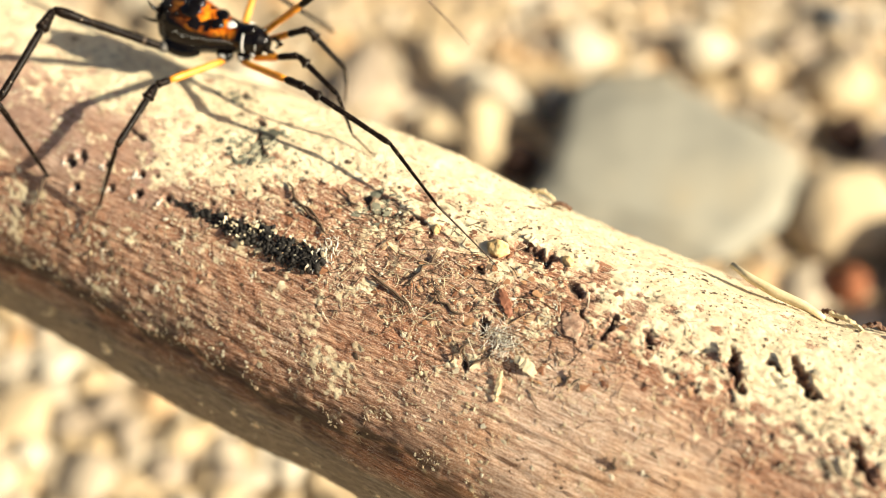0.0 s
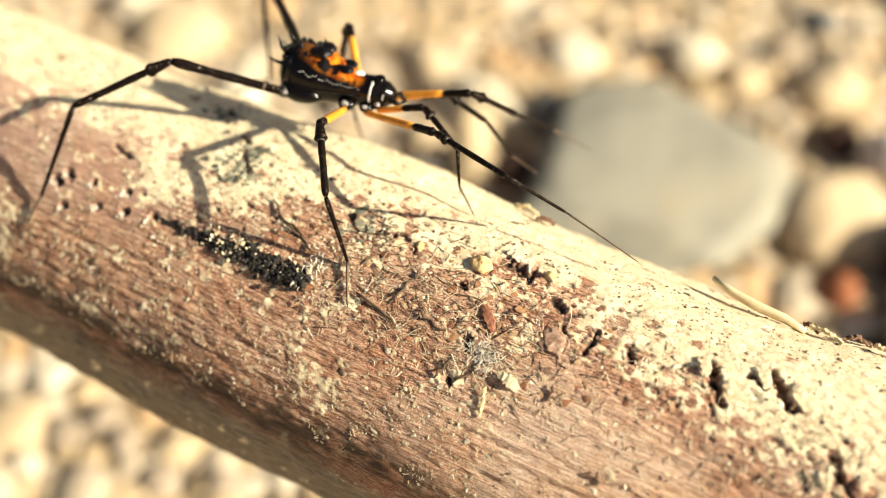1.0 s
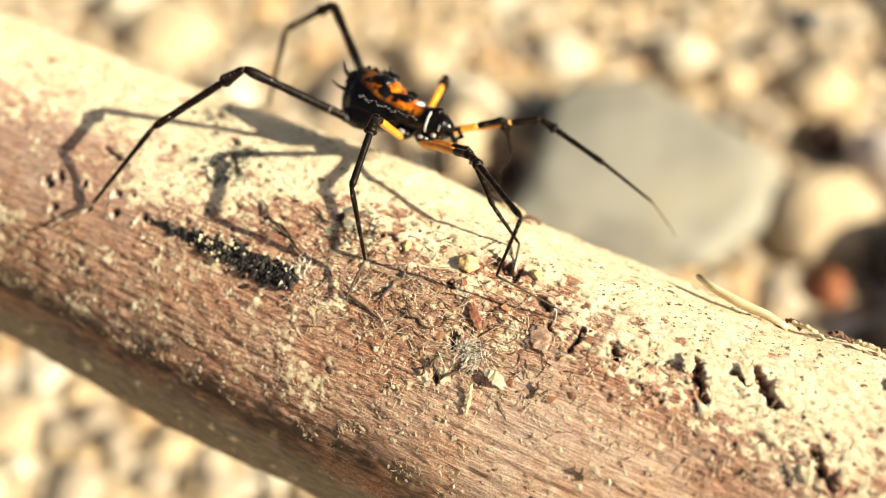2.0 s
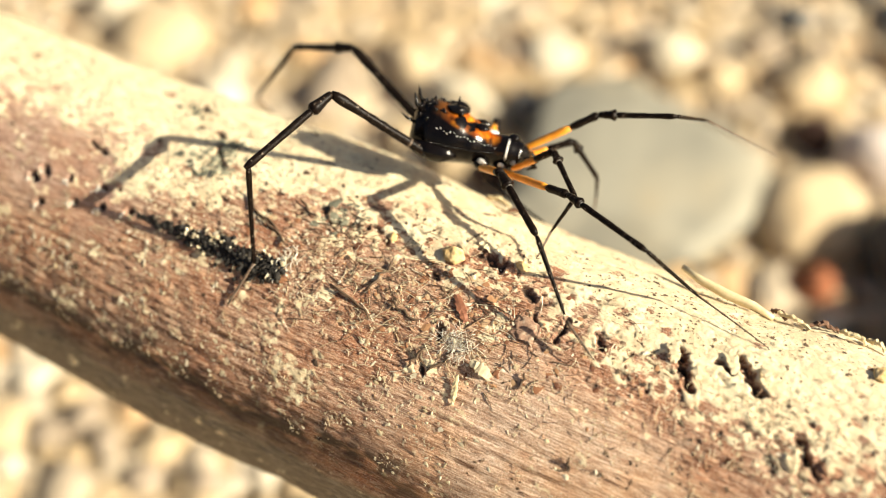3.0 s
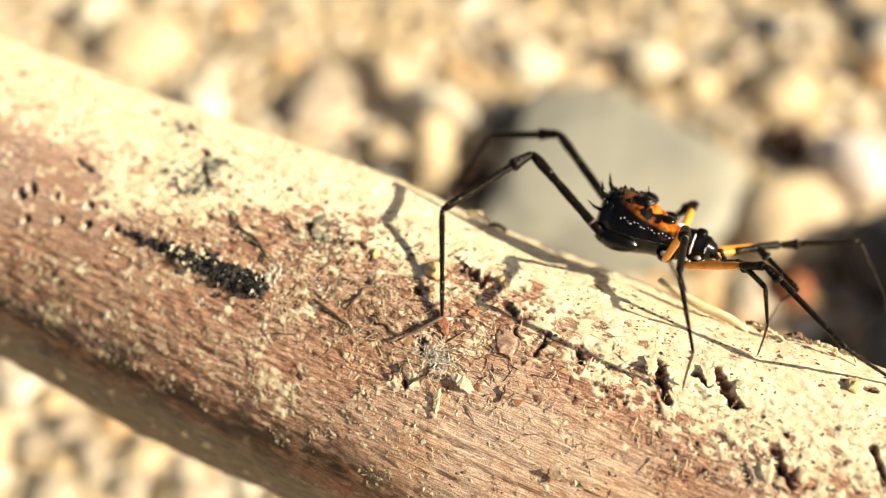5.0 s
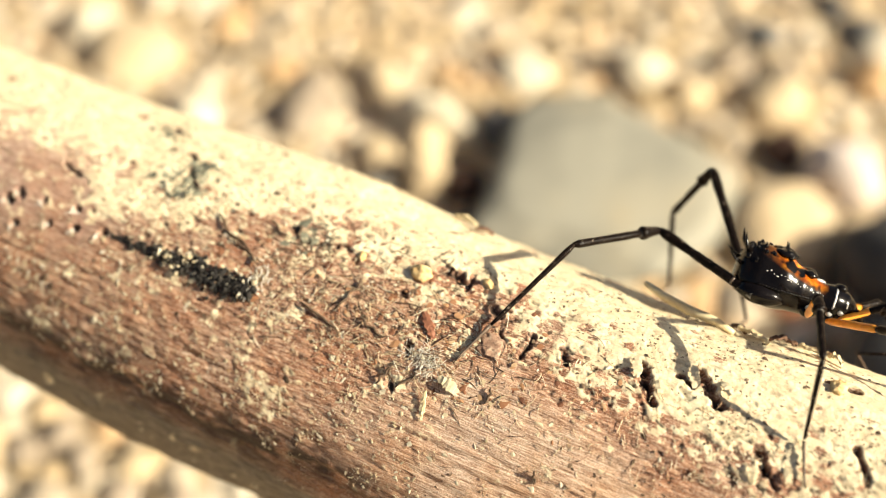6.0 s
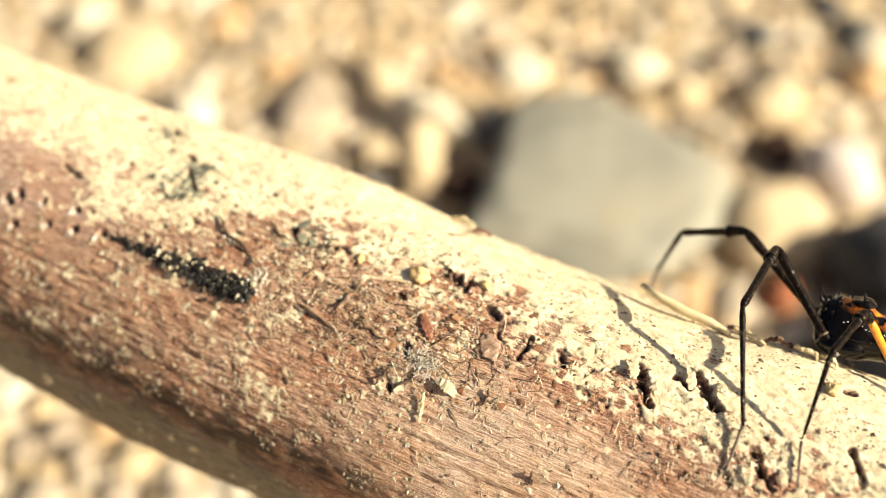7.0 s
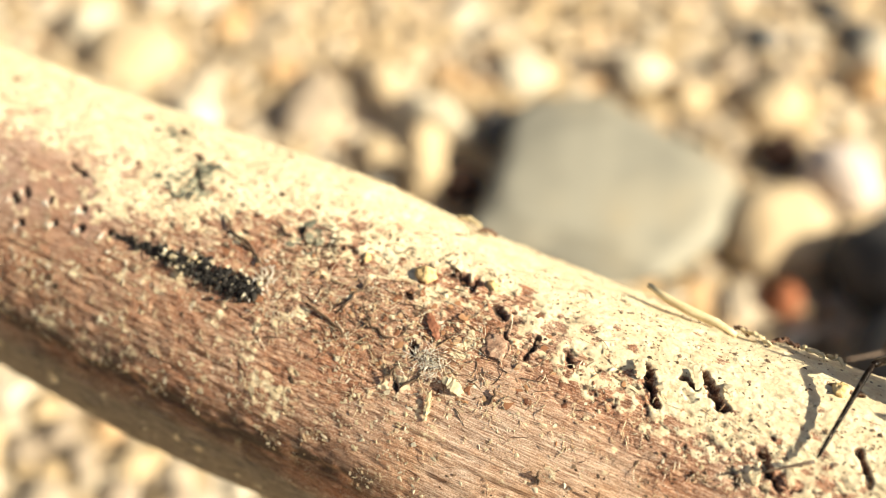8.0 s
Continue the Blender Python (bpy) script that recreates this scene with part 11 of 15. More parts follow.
    # tarsus
    walk(LEGS[(4, 1)][3], [
        (0, pose(-.01978, .01002, -.0101, 0, 30.45, 150.83)), (.1, pose(-.0181, .01186, -.00979, 1.5, 25.33, 153.78)),
        (.2, pose(-.01641, .01402, -.00882, 3.44, 24.06, 158.32)), (.3, pose(-.01564, .01461, -.00826, 5.78, 23.4, 164.1)),
        (.4, pose(-.01474, .01522, -.00754, 7.52, 23.04, 168.54)), (.5, pose(-.01325, .01555, -.00794, 7.87, 25.16, 169.41)),
        (.6, pose(-.01194, .01583, -.00781, 7.87, 26.65, 169.4)), (.7, pose(-.01222, .015, -.00779, 9.37, 27.82, 172.76)),
        (.8, pose(-.01273, .01409, -.00776, 11.76, 30.05, 177.93)), (.9, pose(-.01248, .01323, -.00878, 14.74, 33.74, -176.12)),
        (1, pose(-.01229, .01266, -.01012, 18.47, 34.99, -169.31)), (1.1, pose(-.01326, .01247, -.01081, 21.13, 30.44, -164.65)),
        (1.2, pose(-.01436, .01265, -.01148, 24.96, 25.07, -156.79)), (1.3, pose(-.01603, .01294, -.01192, 29.68, 17.21, -144.31)),
        (1.4, pose(-.0176, .01286, -.01269, 32.36, 10.2, -133.26)), (1.5, pose(-.01837, .01229, -.01351, 32.81, 6.25, -130.63)),
        (1.6, pose(-.01813, .01117, -.01318, 30.56, 8.44, -143.89)), (1.7, pose(-.01793, .0103, -.0122, 26.57, 13.4, -161.53)),
        (1.8, pose(-.01866, .00966, -.01105, 23.23, 14.94, -173.69)), (2, pose(-.01952, .00983, -.00902, 13.94, 23.5, 158.88)),
        (2.2, pose(-.0203, .01044, -.00812, 4.96, 33.23, 137.84)), (2.4, pose(-.02127, .01118, -.00773, -1.62, 44.85, 125.96)),
        (2.6, pose(-.02236, .01212, -.00768, -9.66, 57.13, 114.86)), (2.8, pose(-.02349, .01379, -.00775, -47.63, 61.98, 68.7)),
        (2.9, pose(-.02412, .01527, -.00777, -75.12, 47.69, 33.01)), (3, pose(-.02339, .01675, -.00737, -88.64, 40.7, 12.22)),
        (3.1, pose(-.02036, .01746, -.00585, -112.31, 63.12, -13.85)), (3.2, pose(-.01632, .0176, -.00469, 157.5, 72.12, -106.45)),
        (3.3, pose(-.01408, .01786, -.00492, 154.43, 61.97, -109.34)), (3.4, pose(-.01329, .01822, -.00553, 172.82, 53.99, -88.67)),
        (3.5, pose(-.01381, .01826, -.00606, -173.65, 45.91, -72.07)), (3.6, pose(-.0155, .01769, -.0067, -176.47, 43.12, -75.99)),
        (3.7, pose(-.01706, .01694, -.00736, -177.82, 42.07, -77.97)), (3.8, pose(-.01744, .01774, -.008, 177.56, 38.16, -84.85)),
        (3.9, pose(-.0173, .0186, -.00897, 173.39, 32.8, -91.58)), (4, pose(-.01758, .01854, -.01002, 171.41, 28.41, -95.22)),
        (4.1, pose(-.01946, .01726, -.00983, 171.86, 29.55, -94.28)), (4.2, pose(-.02149, .0154, -.00906, 172.73, 33.17, -92.49)),
        (4.3, pose(-.02266, .01413, -.00854, 172.59, 39.35, -92.72)), (4.4, pose(-.02325, .01331, -.00818, 171.8, 47.69, -93.87)),
        (4.5, pose(-.0235, .0128, -.00799, 171.5, 57.2, -94.24)), (4.6, pose(-.02359, .01248, -.00792, 172.67, 66.63, -92.92)),
        (4.7, pose(-.02363, .01229, -.00795, 177.43, 75.37, -87.91)), (4.8, pose(-.0237, .01217, -.00804, -162.39, 82.73, -67.4)),
        (4.9, pose(-.02385, .01211, -.00818, -93.42, 83.91, 1.93)), (5, pose(-.02412, .01212, -.00836, -67.33, 77.5, 28.32)),
        (5.1, pose(-.02455, .01223, -.00857, -66.98, 69.31, 28.68)), (5.2, pose(-.02512, .01248, -.00873, -72.43, 60.44, 22.68)),
        (5.3, pose(-.02584, .0129, -.00868, -80.45, 51.72, 13.06)), (5.4, pose(-.02688, .01348, -.00798, -89.5, 44.76, .96)),
        (5.5, pose(-.02746, .01433, -.00725, -98.09, 39.48, -11.8)), (5.6, pose(-.0269, .01569, -.00674, -105.19, 35.68, -23.42)),
        (5.7, pose(-.0239, .01741, -.00702, -116.52, 34.08, -43.1)), (5.8, pose(-.01315, .01831, -.00823, -173.14, 28.55, -135.08)),
        (5.9, pose(-.00961, .01849, -.00808, -173.33, 36.11, -135.43)), (6, pose(-.00865, .01896, -.00752, -165.73, 42.47, -123.48)),
        (6.1, pose(-.01057, .02016, -.00625, -157.58, 40.46, -111.21)), (6.2, pose(-.0138, .0211, -.00448, -142.5, 41.75, -88.44)),
        (6.3, pose(-.01505, .02113, -.00286, -141.49, 44.64, -86.95)), (6.4, pose(-.0158, .02106, -.00114, -143.6, 49.17, -89.84)),
        (6.5, pose(-.01656, .02071, .00055, -146.05, 54.81, -92.95)), (6.6, pose(-.01752, .01931, -.00009, -147.38, 53.12, -94.6)),
        (6.7, pose(-.01842, .01795, -.00074, -148.41, 53.05, -95.89)), (6.8, pose(-.0198, .01688, -.00095, -149.62, 54.85, -97.38)),
        (6.9, pose(-.02108, .01608, -.0012, -151.6, 57.39, -99.76)), (7, pose(-.02205, .01536, -.00188, -156.51, 60.27, -105.5)),
        (7.1, pose(-.02295, .01462, -.00297, -164.54, 63.36, -114.6)), (7.2, pose(-.02359, .01393, -.00426, -176.35, 65.47, -127.68)),
        (7.3, pose(-.02338, .01385, -.00479, 167.67, 60.85, -145.55)), (7.4, pose(-.02275, .01382, -.0048, 159.65, 56.92, -154.91)),
        (7.5, pose(-.02142, .01485, -.00516, 163.22, 48.18, -150.42)), (7.6, pose(-.01955, .01727, -.00651, 170.64, 35.23, -139.37)),
        (7.7, pose(-.02187, .01727, -.00877, -171.74, 41.6, -111.39)), (7.8, pose(-.01921, .01868, -.01074, -172.16, 30.35, -112.11)),
        (7.9, pose(-.01532, .02123, -.01249, -174.51, 15.04, -118.12)), (8, pose(-.01125, .02399, -.01389, -175.19, 1.24, -122.88)),
    ])
    # femur
    walk(LEGS[(3, 1)][0], [
        (0, pose(.001, .002, -.0015, 0, -31.04, 87.68)), (0.1, pose(.001, .00199, -.00151, 2.64, -36.89, 82.59)),
        (0.2, pose(.001, .00201, -.00149, 5.95, -40.46, 77.08)), (0.3, pose(.001, .00199, -.0015, 7.1, -39.68, 75.3)),
        (0.4, pose(.001, .002, -.0015, 7.05, -42.81, 75.4)), (0.5, pose(.001, .002, -.00151, 1.87, -50.17, 83)),
        (0.6, pose(.001, .00201, -.00149, -8.56, -59.07, 96.46)), (0.7, pose(.001, .002, -.0015, -25.53, -62.18, 116.37)),
        (0.8, pose(.00099, .00202, -.00146, -36.17, -59.38, 128.58)), (0.9, pose(.001, .002, -.0015, -37.49, -49.07, 129.65)),
        (1, pose(.00101, .00199, -.00151, -36.37, -36.33, 127.1)), (1.1, pose(.001, .002, -.0015, -33.73, -30.97, 122.36)),
        (1.2, pose(.001, .00201, -.0015, -31.53, -24.07, 117.59)), (1.3, pose(.001, .002, -.0015, -30.79, -13.65, 114.51)),
        (1.4, pose(.001, .002, -.0015, -31.7, 1.74, 114.4)), (1.5, pose(.001, .002, -.0015, -32.64, 18.73, 116.18)),
        (1.6, pose(.001, .002, -.0015, -32.21, 24.32, 117.73)), (1.7, pose(.001, .002, -.0015, -33.52, 18.53, 114.61)),
        (1.8, pose(.001, .002, -.0015, -35.72, 3.12, 108.92)), (2, pose(.001, .002, -.0015, -37.21, -26.98, 95.98)),
        (2.2, pose(.001, .002, -.0015, -32.84, -40.36, 86.73)), (2.4, pose(.001, .002, -.0015, -32.91, -38.57, 86.81)),
        (2.6, pose(.001, .002, -.0015, -37.06, -23.96, 92.83)), (2.8, pose(.001, .002, -.0015, -38.78, -7.53, 94.67)),
        (2.9, pose(.001, .002, -.0015, -38.09, -6.09, 89.8)), (3, pose(.001, .002, -.0015, -37.93, -9.16, 88.29)),
        (3.1, pose(.001, .002, -.0015, -39.46, -13.87, 97.64)), (3.2, pose(.001, .002, -.0015, -41.88, -17.29, 108.32)),
        (3.3, pose(.001, .002, -.0015, -42.03, -17.09, 108.84)), (3.4, pose(.001, .002, -.0015, -41.15, -15.76, 105.84)),
        (3.5, pose(.001, .002, -.0015, -40.55, -15.39, 103.65)), (3.6, pose(.001, .002, -.0015, -40.85, -16.9, 104.75)),
        (3.7, pose(.001, .002, -.0015, -41.32, -18.4, 106.3)), (3.8, pose(.001, .002, -.0015, -40.29, -13.29, 102.44)),
        (3.9, pose(.001, .002, -.0015, -40.15, -3.44, 99.18)), (4, pose(.001, .00199, -.0015, -40.66, 7.64, 99.88)),
        (4.1, pose(.001, .002, -.0015, -39.52, 11.53, 106.32)), (4.2, pose(.001, .002, -.0015, -38.45, 9.15, 111.62)),
        (4.3, pose(.00101, .00198, -.0015, -38.63, .54, 109.55)), (4.4, pose(.001, .00199, -.0015, -38.27, -9.1, 104.81)),
        (4.5, pose(.001, .00201, -.0015, -37.17, -16.68, 99.88)), (4.6, pose(.001, .00201, -.0015, -35.74, -21.69, 95.53)),
        (4.7, pose(.001, .00201, -.0015, -34.55, -23.99, 92.46)), (4.8, pose(.001, .002, -.0015, -33.81, -24.05, 90.67)),
        (4.9, pose(.001, .002, -.0015, -33.63, -22.52, 90.2)), (5, pose(.001, .00199, -.0015, -33.87, -20.36, 90.86)),
        (5.1, pose(.001, .00199, -.0015, -34.54, -18.75, 92.84)), (5.2, pose(.001, .00199, -.00151, -35.65, -18.67, 96.33)),
        (5.3, pose(.00101, .00194, -.00152, -37.56, -21.15, 101.91)), (5.4, pose(.00102, .00194, -.00153, -41.25, -26.59, 111.02)),
        (5.5, pose(.00094, .00211, -.00143, -44.44, -31.07, 117.61)), (5.6, pose(.001, .00199, -.00151, -41.75, -30.2, 112.34)),
        (5.7, pose(.001, .00199, -.00151, -36.81, -25.69, 101.82)), (5.8, pose(.001, .00192, -.00153, -32.52, -17.26, 90.17)),
        (5.9, pose(.001, .00199, -.0015, -31.16, -14.88, 85.29)), (6, pose(.001, .00201, -.0015, -30.79, -16.69, 83.91)),
        (6.1, pose(.001, .002, -.0015, -30.84, -18.05, 84.09)), (6.2, pose(.001, .00199, -.0015, -31, -20.36, 84.59)),
        (6.3, pose(.001, .002, -.0015, -31.32, -23.08, 85.43)), (6.4, pose(.001, .00201, -.00149, -31.25, -24.96, 85.26)),
        (6.5, pose(.001, .002, -.0015, -30.81, -25.84, 84.24)), (6.6, pose(.001, .002, -.0015, -29.77, -26.01, 81.86)),
        (6.7, pose(.001, .002, -.0015, -28.33, -23.77, 78.44)), (6.8, pose(.001, .00201, -.0015, -28.66, -21.17, 79.31)),
        (6.9, pose(.001, .00201, -.0015, -28.86, -17.32, 79.91)), (7, pose(.001, .002, -.0015, -29.13, -11.27, 81.02)),
        (7.1, pose(.001, .00199, -.0015, -29.48, -4.6, 83.56)), (7.2, pose(.001, .00198, -.0015, -29.54, .66, 85.22)),
        (7.3, pose(.001, .002, -.0015, -29.56, -1.15, 88.21)), (7.4, pose(.001, .00199, -.0015, -29.73, -5.12, 91.38)),
        (7.5, pose(.001, .00199, -.0015, -30.16, -9.71, 94.73)), (7.6, pose(.001, .00201, -.0015, -30.75, -14.34, 97.56)),
        (7.7, pose(.001, .00201, -.0015, -31.12, -17.98, 98.86)), (7.8, pose(.001, .00198, -.00151, -31.3, -21.08, 99.42)),
        (7.9, pose(.001, .00199, -.0015, -31.68, -23.45, 100.43)), (8, pose(.001, .00201, -.0015, -32.32, -25.2, 101.98)),
    ])
    # tibia
    walk(LEGS[(3, 1)][1], [
        (0, pose(.00122, .0075, .00182, 95.34, 73.06, 95.58)), (0.1, pose(.00166, .00709, .00235, 103.84, 79.01, 104.26)),
        (0.2, pose(.0021, .00677, .00268, 105.75, 75.6, 106.26)), (0.3, pose(.00225, .00678, .0026, 131.03, 78.63, 132)),
        (0.4, pose(.00219, .00656, .00287, 130.42, 76.63, 131.38)), (0.5, pose(.0015, .00608, .00343, 101.24, 78.44, 101.47)),
        (0.6, pose(.00063, .00529, .00402, 81.7, 68.96, 80.71)), (0.7, pose(-.00033, .00469, .00418, 92, 63.31, 92.19)),
        (0.8, pose(-.00106, .00458, .00407, 103.37, 56.64, 105.72)), (0.9, pose(-.00169, .00524, .00335, 108.96, 53.92, 112.59)),
        (1, pose(-.00212, .00612, .0023, 111.25, 54.97, 115.39)), (1.1, pose(-.00195, .00665, .00181, 117.88, 58.26, 123.2)),
        (1.2, pose(-.00172, .00721, .00112, 123.7, 60.95, 129.88)), (1.3, pose(-.00159, .00768, .00002, 127.74, 58.42, 134.58)),
        (1.4, pose(-.00165, .00785, -.00169, 124.86, 53.49, 131.18)), (1.5, pose(-.00168, .00746, -.00356, 117.84, 45.45, 121.87)),
        (1.6, pose(-.00172, .00718, -.00415, 112.76, 41.26, 114.22)), (1.7, pose(-.00154, .00754, -.00354, 109.36, 39.4, 108.83)),
        (1.8, pose(-.00108, .00807, -.00185, 111.62, 45.34, 112.16)), (2, pose(.0004, .0077, .00142, 117.23, 48.41, 119.63)),
        (2.2, pose(.00128, .00689, .00266, 119.74, 53.97, 122.92)), (2.4, pose(.00128, .00702, .00251, 123.79, 67.53, 128.16)),
        (2.6, pose(.00071, .00786, .00111, 148.09, 83.99, 153.97)), (2.8, pose(.00048, .00835, -.00066, -67.1, 85.56, -60.66)),
        (2.9, pose(.00102, .00839, -.00082, -50.23, 86.04, -43.75)), (3, pose(.00119, .00834, -.00048, 23.18, 86.13, 29.75)),
        (3.1, pose(.00017, .00818, .00004, 62.77, 77.37, 69.43)), (3.2, pose(-.00093, .00783, .00041, 74.86, 64.2, 82.03)),
        (3.3, pose(-.00098, .00781, .00039, 84.64, 52.55, 93.98)), (3.4, pose(-.00069, .00795, .00024, 89.76, 40.59, 101.68)),
        (3.5, pose(-.00046, .00802, .0002, 92.83, 29.77, 107.83)), (3.6, pose(-.00057, .00795, .00037, 96.82, 27.13, 116.46)),
        (3.7, pose(-.00071, .00785, .00053, 100.07, 26, 123.76)), (3.8, pose(-.00035, .00811, -.00002, 100.9, 19.01, 126.45)),
        (3.9, pose(-.00002, .00833, -.00111, 100.8, 10.32, 126.59)), (4, pose(-.00009, .00827, -.00235, 100.65, 1.91, 125.71)),
        (4.1, pose(-.00077, .00804, -.00278, 100.62, -1.64, 126.14)), (4.2, pose(-.00134, .0079, -.00252, 100.56, -1.29, 129.52)),
        (4.3, pose(-.00114, .00804, -.00156, 100.81, 6.61, 134.8)), (4.4, pose(-.00062, .00813, -.00048, 101.65, 16, 139.08)),
        (4.5, pose(-.00006, .00807, .00035, 102.41, 24.03, 141.29)), (4.6, pose(.00042, .00796, .00088, 102.85, 30.54, 142.26)),
        (4.7, pose(.00075, .00787, .00112, 103.22, 35.76, 142.94)), (4.8, pose(.00093, .00787, .00112, 103.74, 40.25, 143.78)),
        (4.9, pose(.00098, .00793, .00096, 104.38, 44.67, 144.72)), (5, pose(.00091, .00802, .00073, 104.8, 49.79, 145.29)),
        (5.1, pose(.0007, .00807, .00056, 104.16, 56.2, 144.49)), (5.2, pose(.00033, .00804, .00055, 100.67, 63.48, 140.47)),
        (5.3, pose(-.00022, .00781, .00079, 89.14, 69.34, 127.91)), (5.4, pose(-.00104, .00731, .00135, 69.14, 68.97, 106.54)),
        (5.5, pose(-.00161, .00699, .00189, 59.44, 67.77, 96.11)), (5.6, pose(-.00111, .00713, .00173, 80.21, 64.75, 118.74)),
        (5.7, pose(-.00018, .00766, .00128, 102.84, 57.95, 144.39)), (5.8, pose(.00098, .00806, .00038, 114.57, 43.59, 159.38)),
        (5.9, pose(.00151, .00819, .00015, 118.45, 31.68, 165.7)), (6, pose(.00165, .00814, .00035, 120.19, 25.54, 169.32)),
        (6.1, pose(.00163, .00808, .00049, 121.07, 21.39, 171.52)), (6.2, pose(.00157, .00799, .00073, 121.42, 20.48, 172.52)),
        (6.3, pose(.00147, .0079, .00102, 121.28, 20.04, 172.1)), (6.4, pose(.00148, .00782, .00122, 121.17, 20.15, 171.79)),
        (6.5, pose(.00158, .00776, .0013, 121.65, 21.29, 173.16)), (6.6, pose(.00182, .00772, .00132, 122.9, 23.74, 176.41)),
        (6.7, pose(.00218, .00776, .00109, 124.38, 26.02, 179.93)), (6.8, pose(.00211, .0079, .00082, 125.59, 26.91, -177.36)),
        (6.9, pose(.00208, .00806, .00042, 126.51, 27.92, -175.35)), (7, pose(.00198, .00822, -.00024, 127.57, 29.38, -173.15)),
        (7.1, pose(.00172, .00836, -.00098, 128.4, 31.5, -171.51)), (7.2, pose(.00153, .00839, -.00157, 128.14, 34.17, -172)),
        (7.3, pose(.0012, .00842, -.00137, 126.19, 36.75, -175.35)), (7.4, pose(.00085, .0084, -.00093, 123.75, 39.98, -179.28)),
        (7.5, pose(.00048, .00831, -.00042, 121.14, 43.71, 176.81)), (7.6, pose(.00018, .00819, .0001, 118.95, 47.99, 173.76)),
        (7.7, pose(.00006, .00805, .00049, 118.88, 53.45, 173.67)), (7.8, pose(.00002, .0079, .0008, 120.1, 59.62, 175.13)),
        (7.9, pose(-.00007, .00779, .00105, 117.39, 65.43, 172.08)), (8, pose(-.00021, .0077, .00124, 108.22, 70.51, 162.2)),
    ])
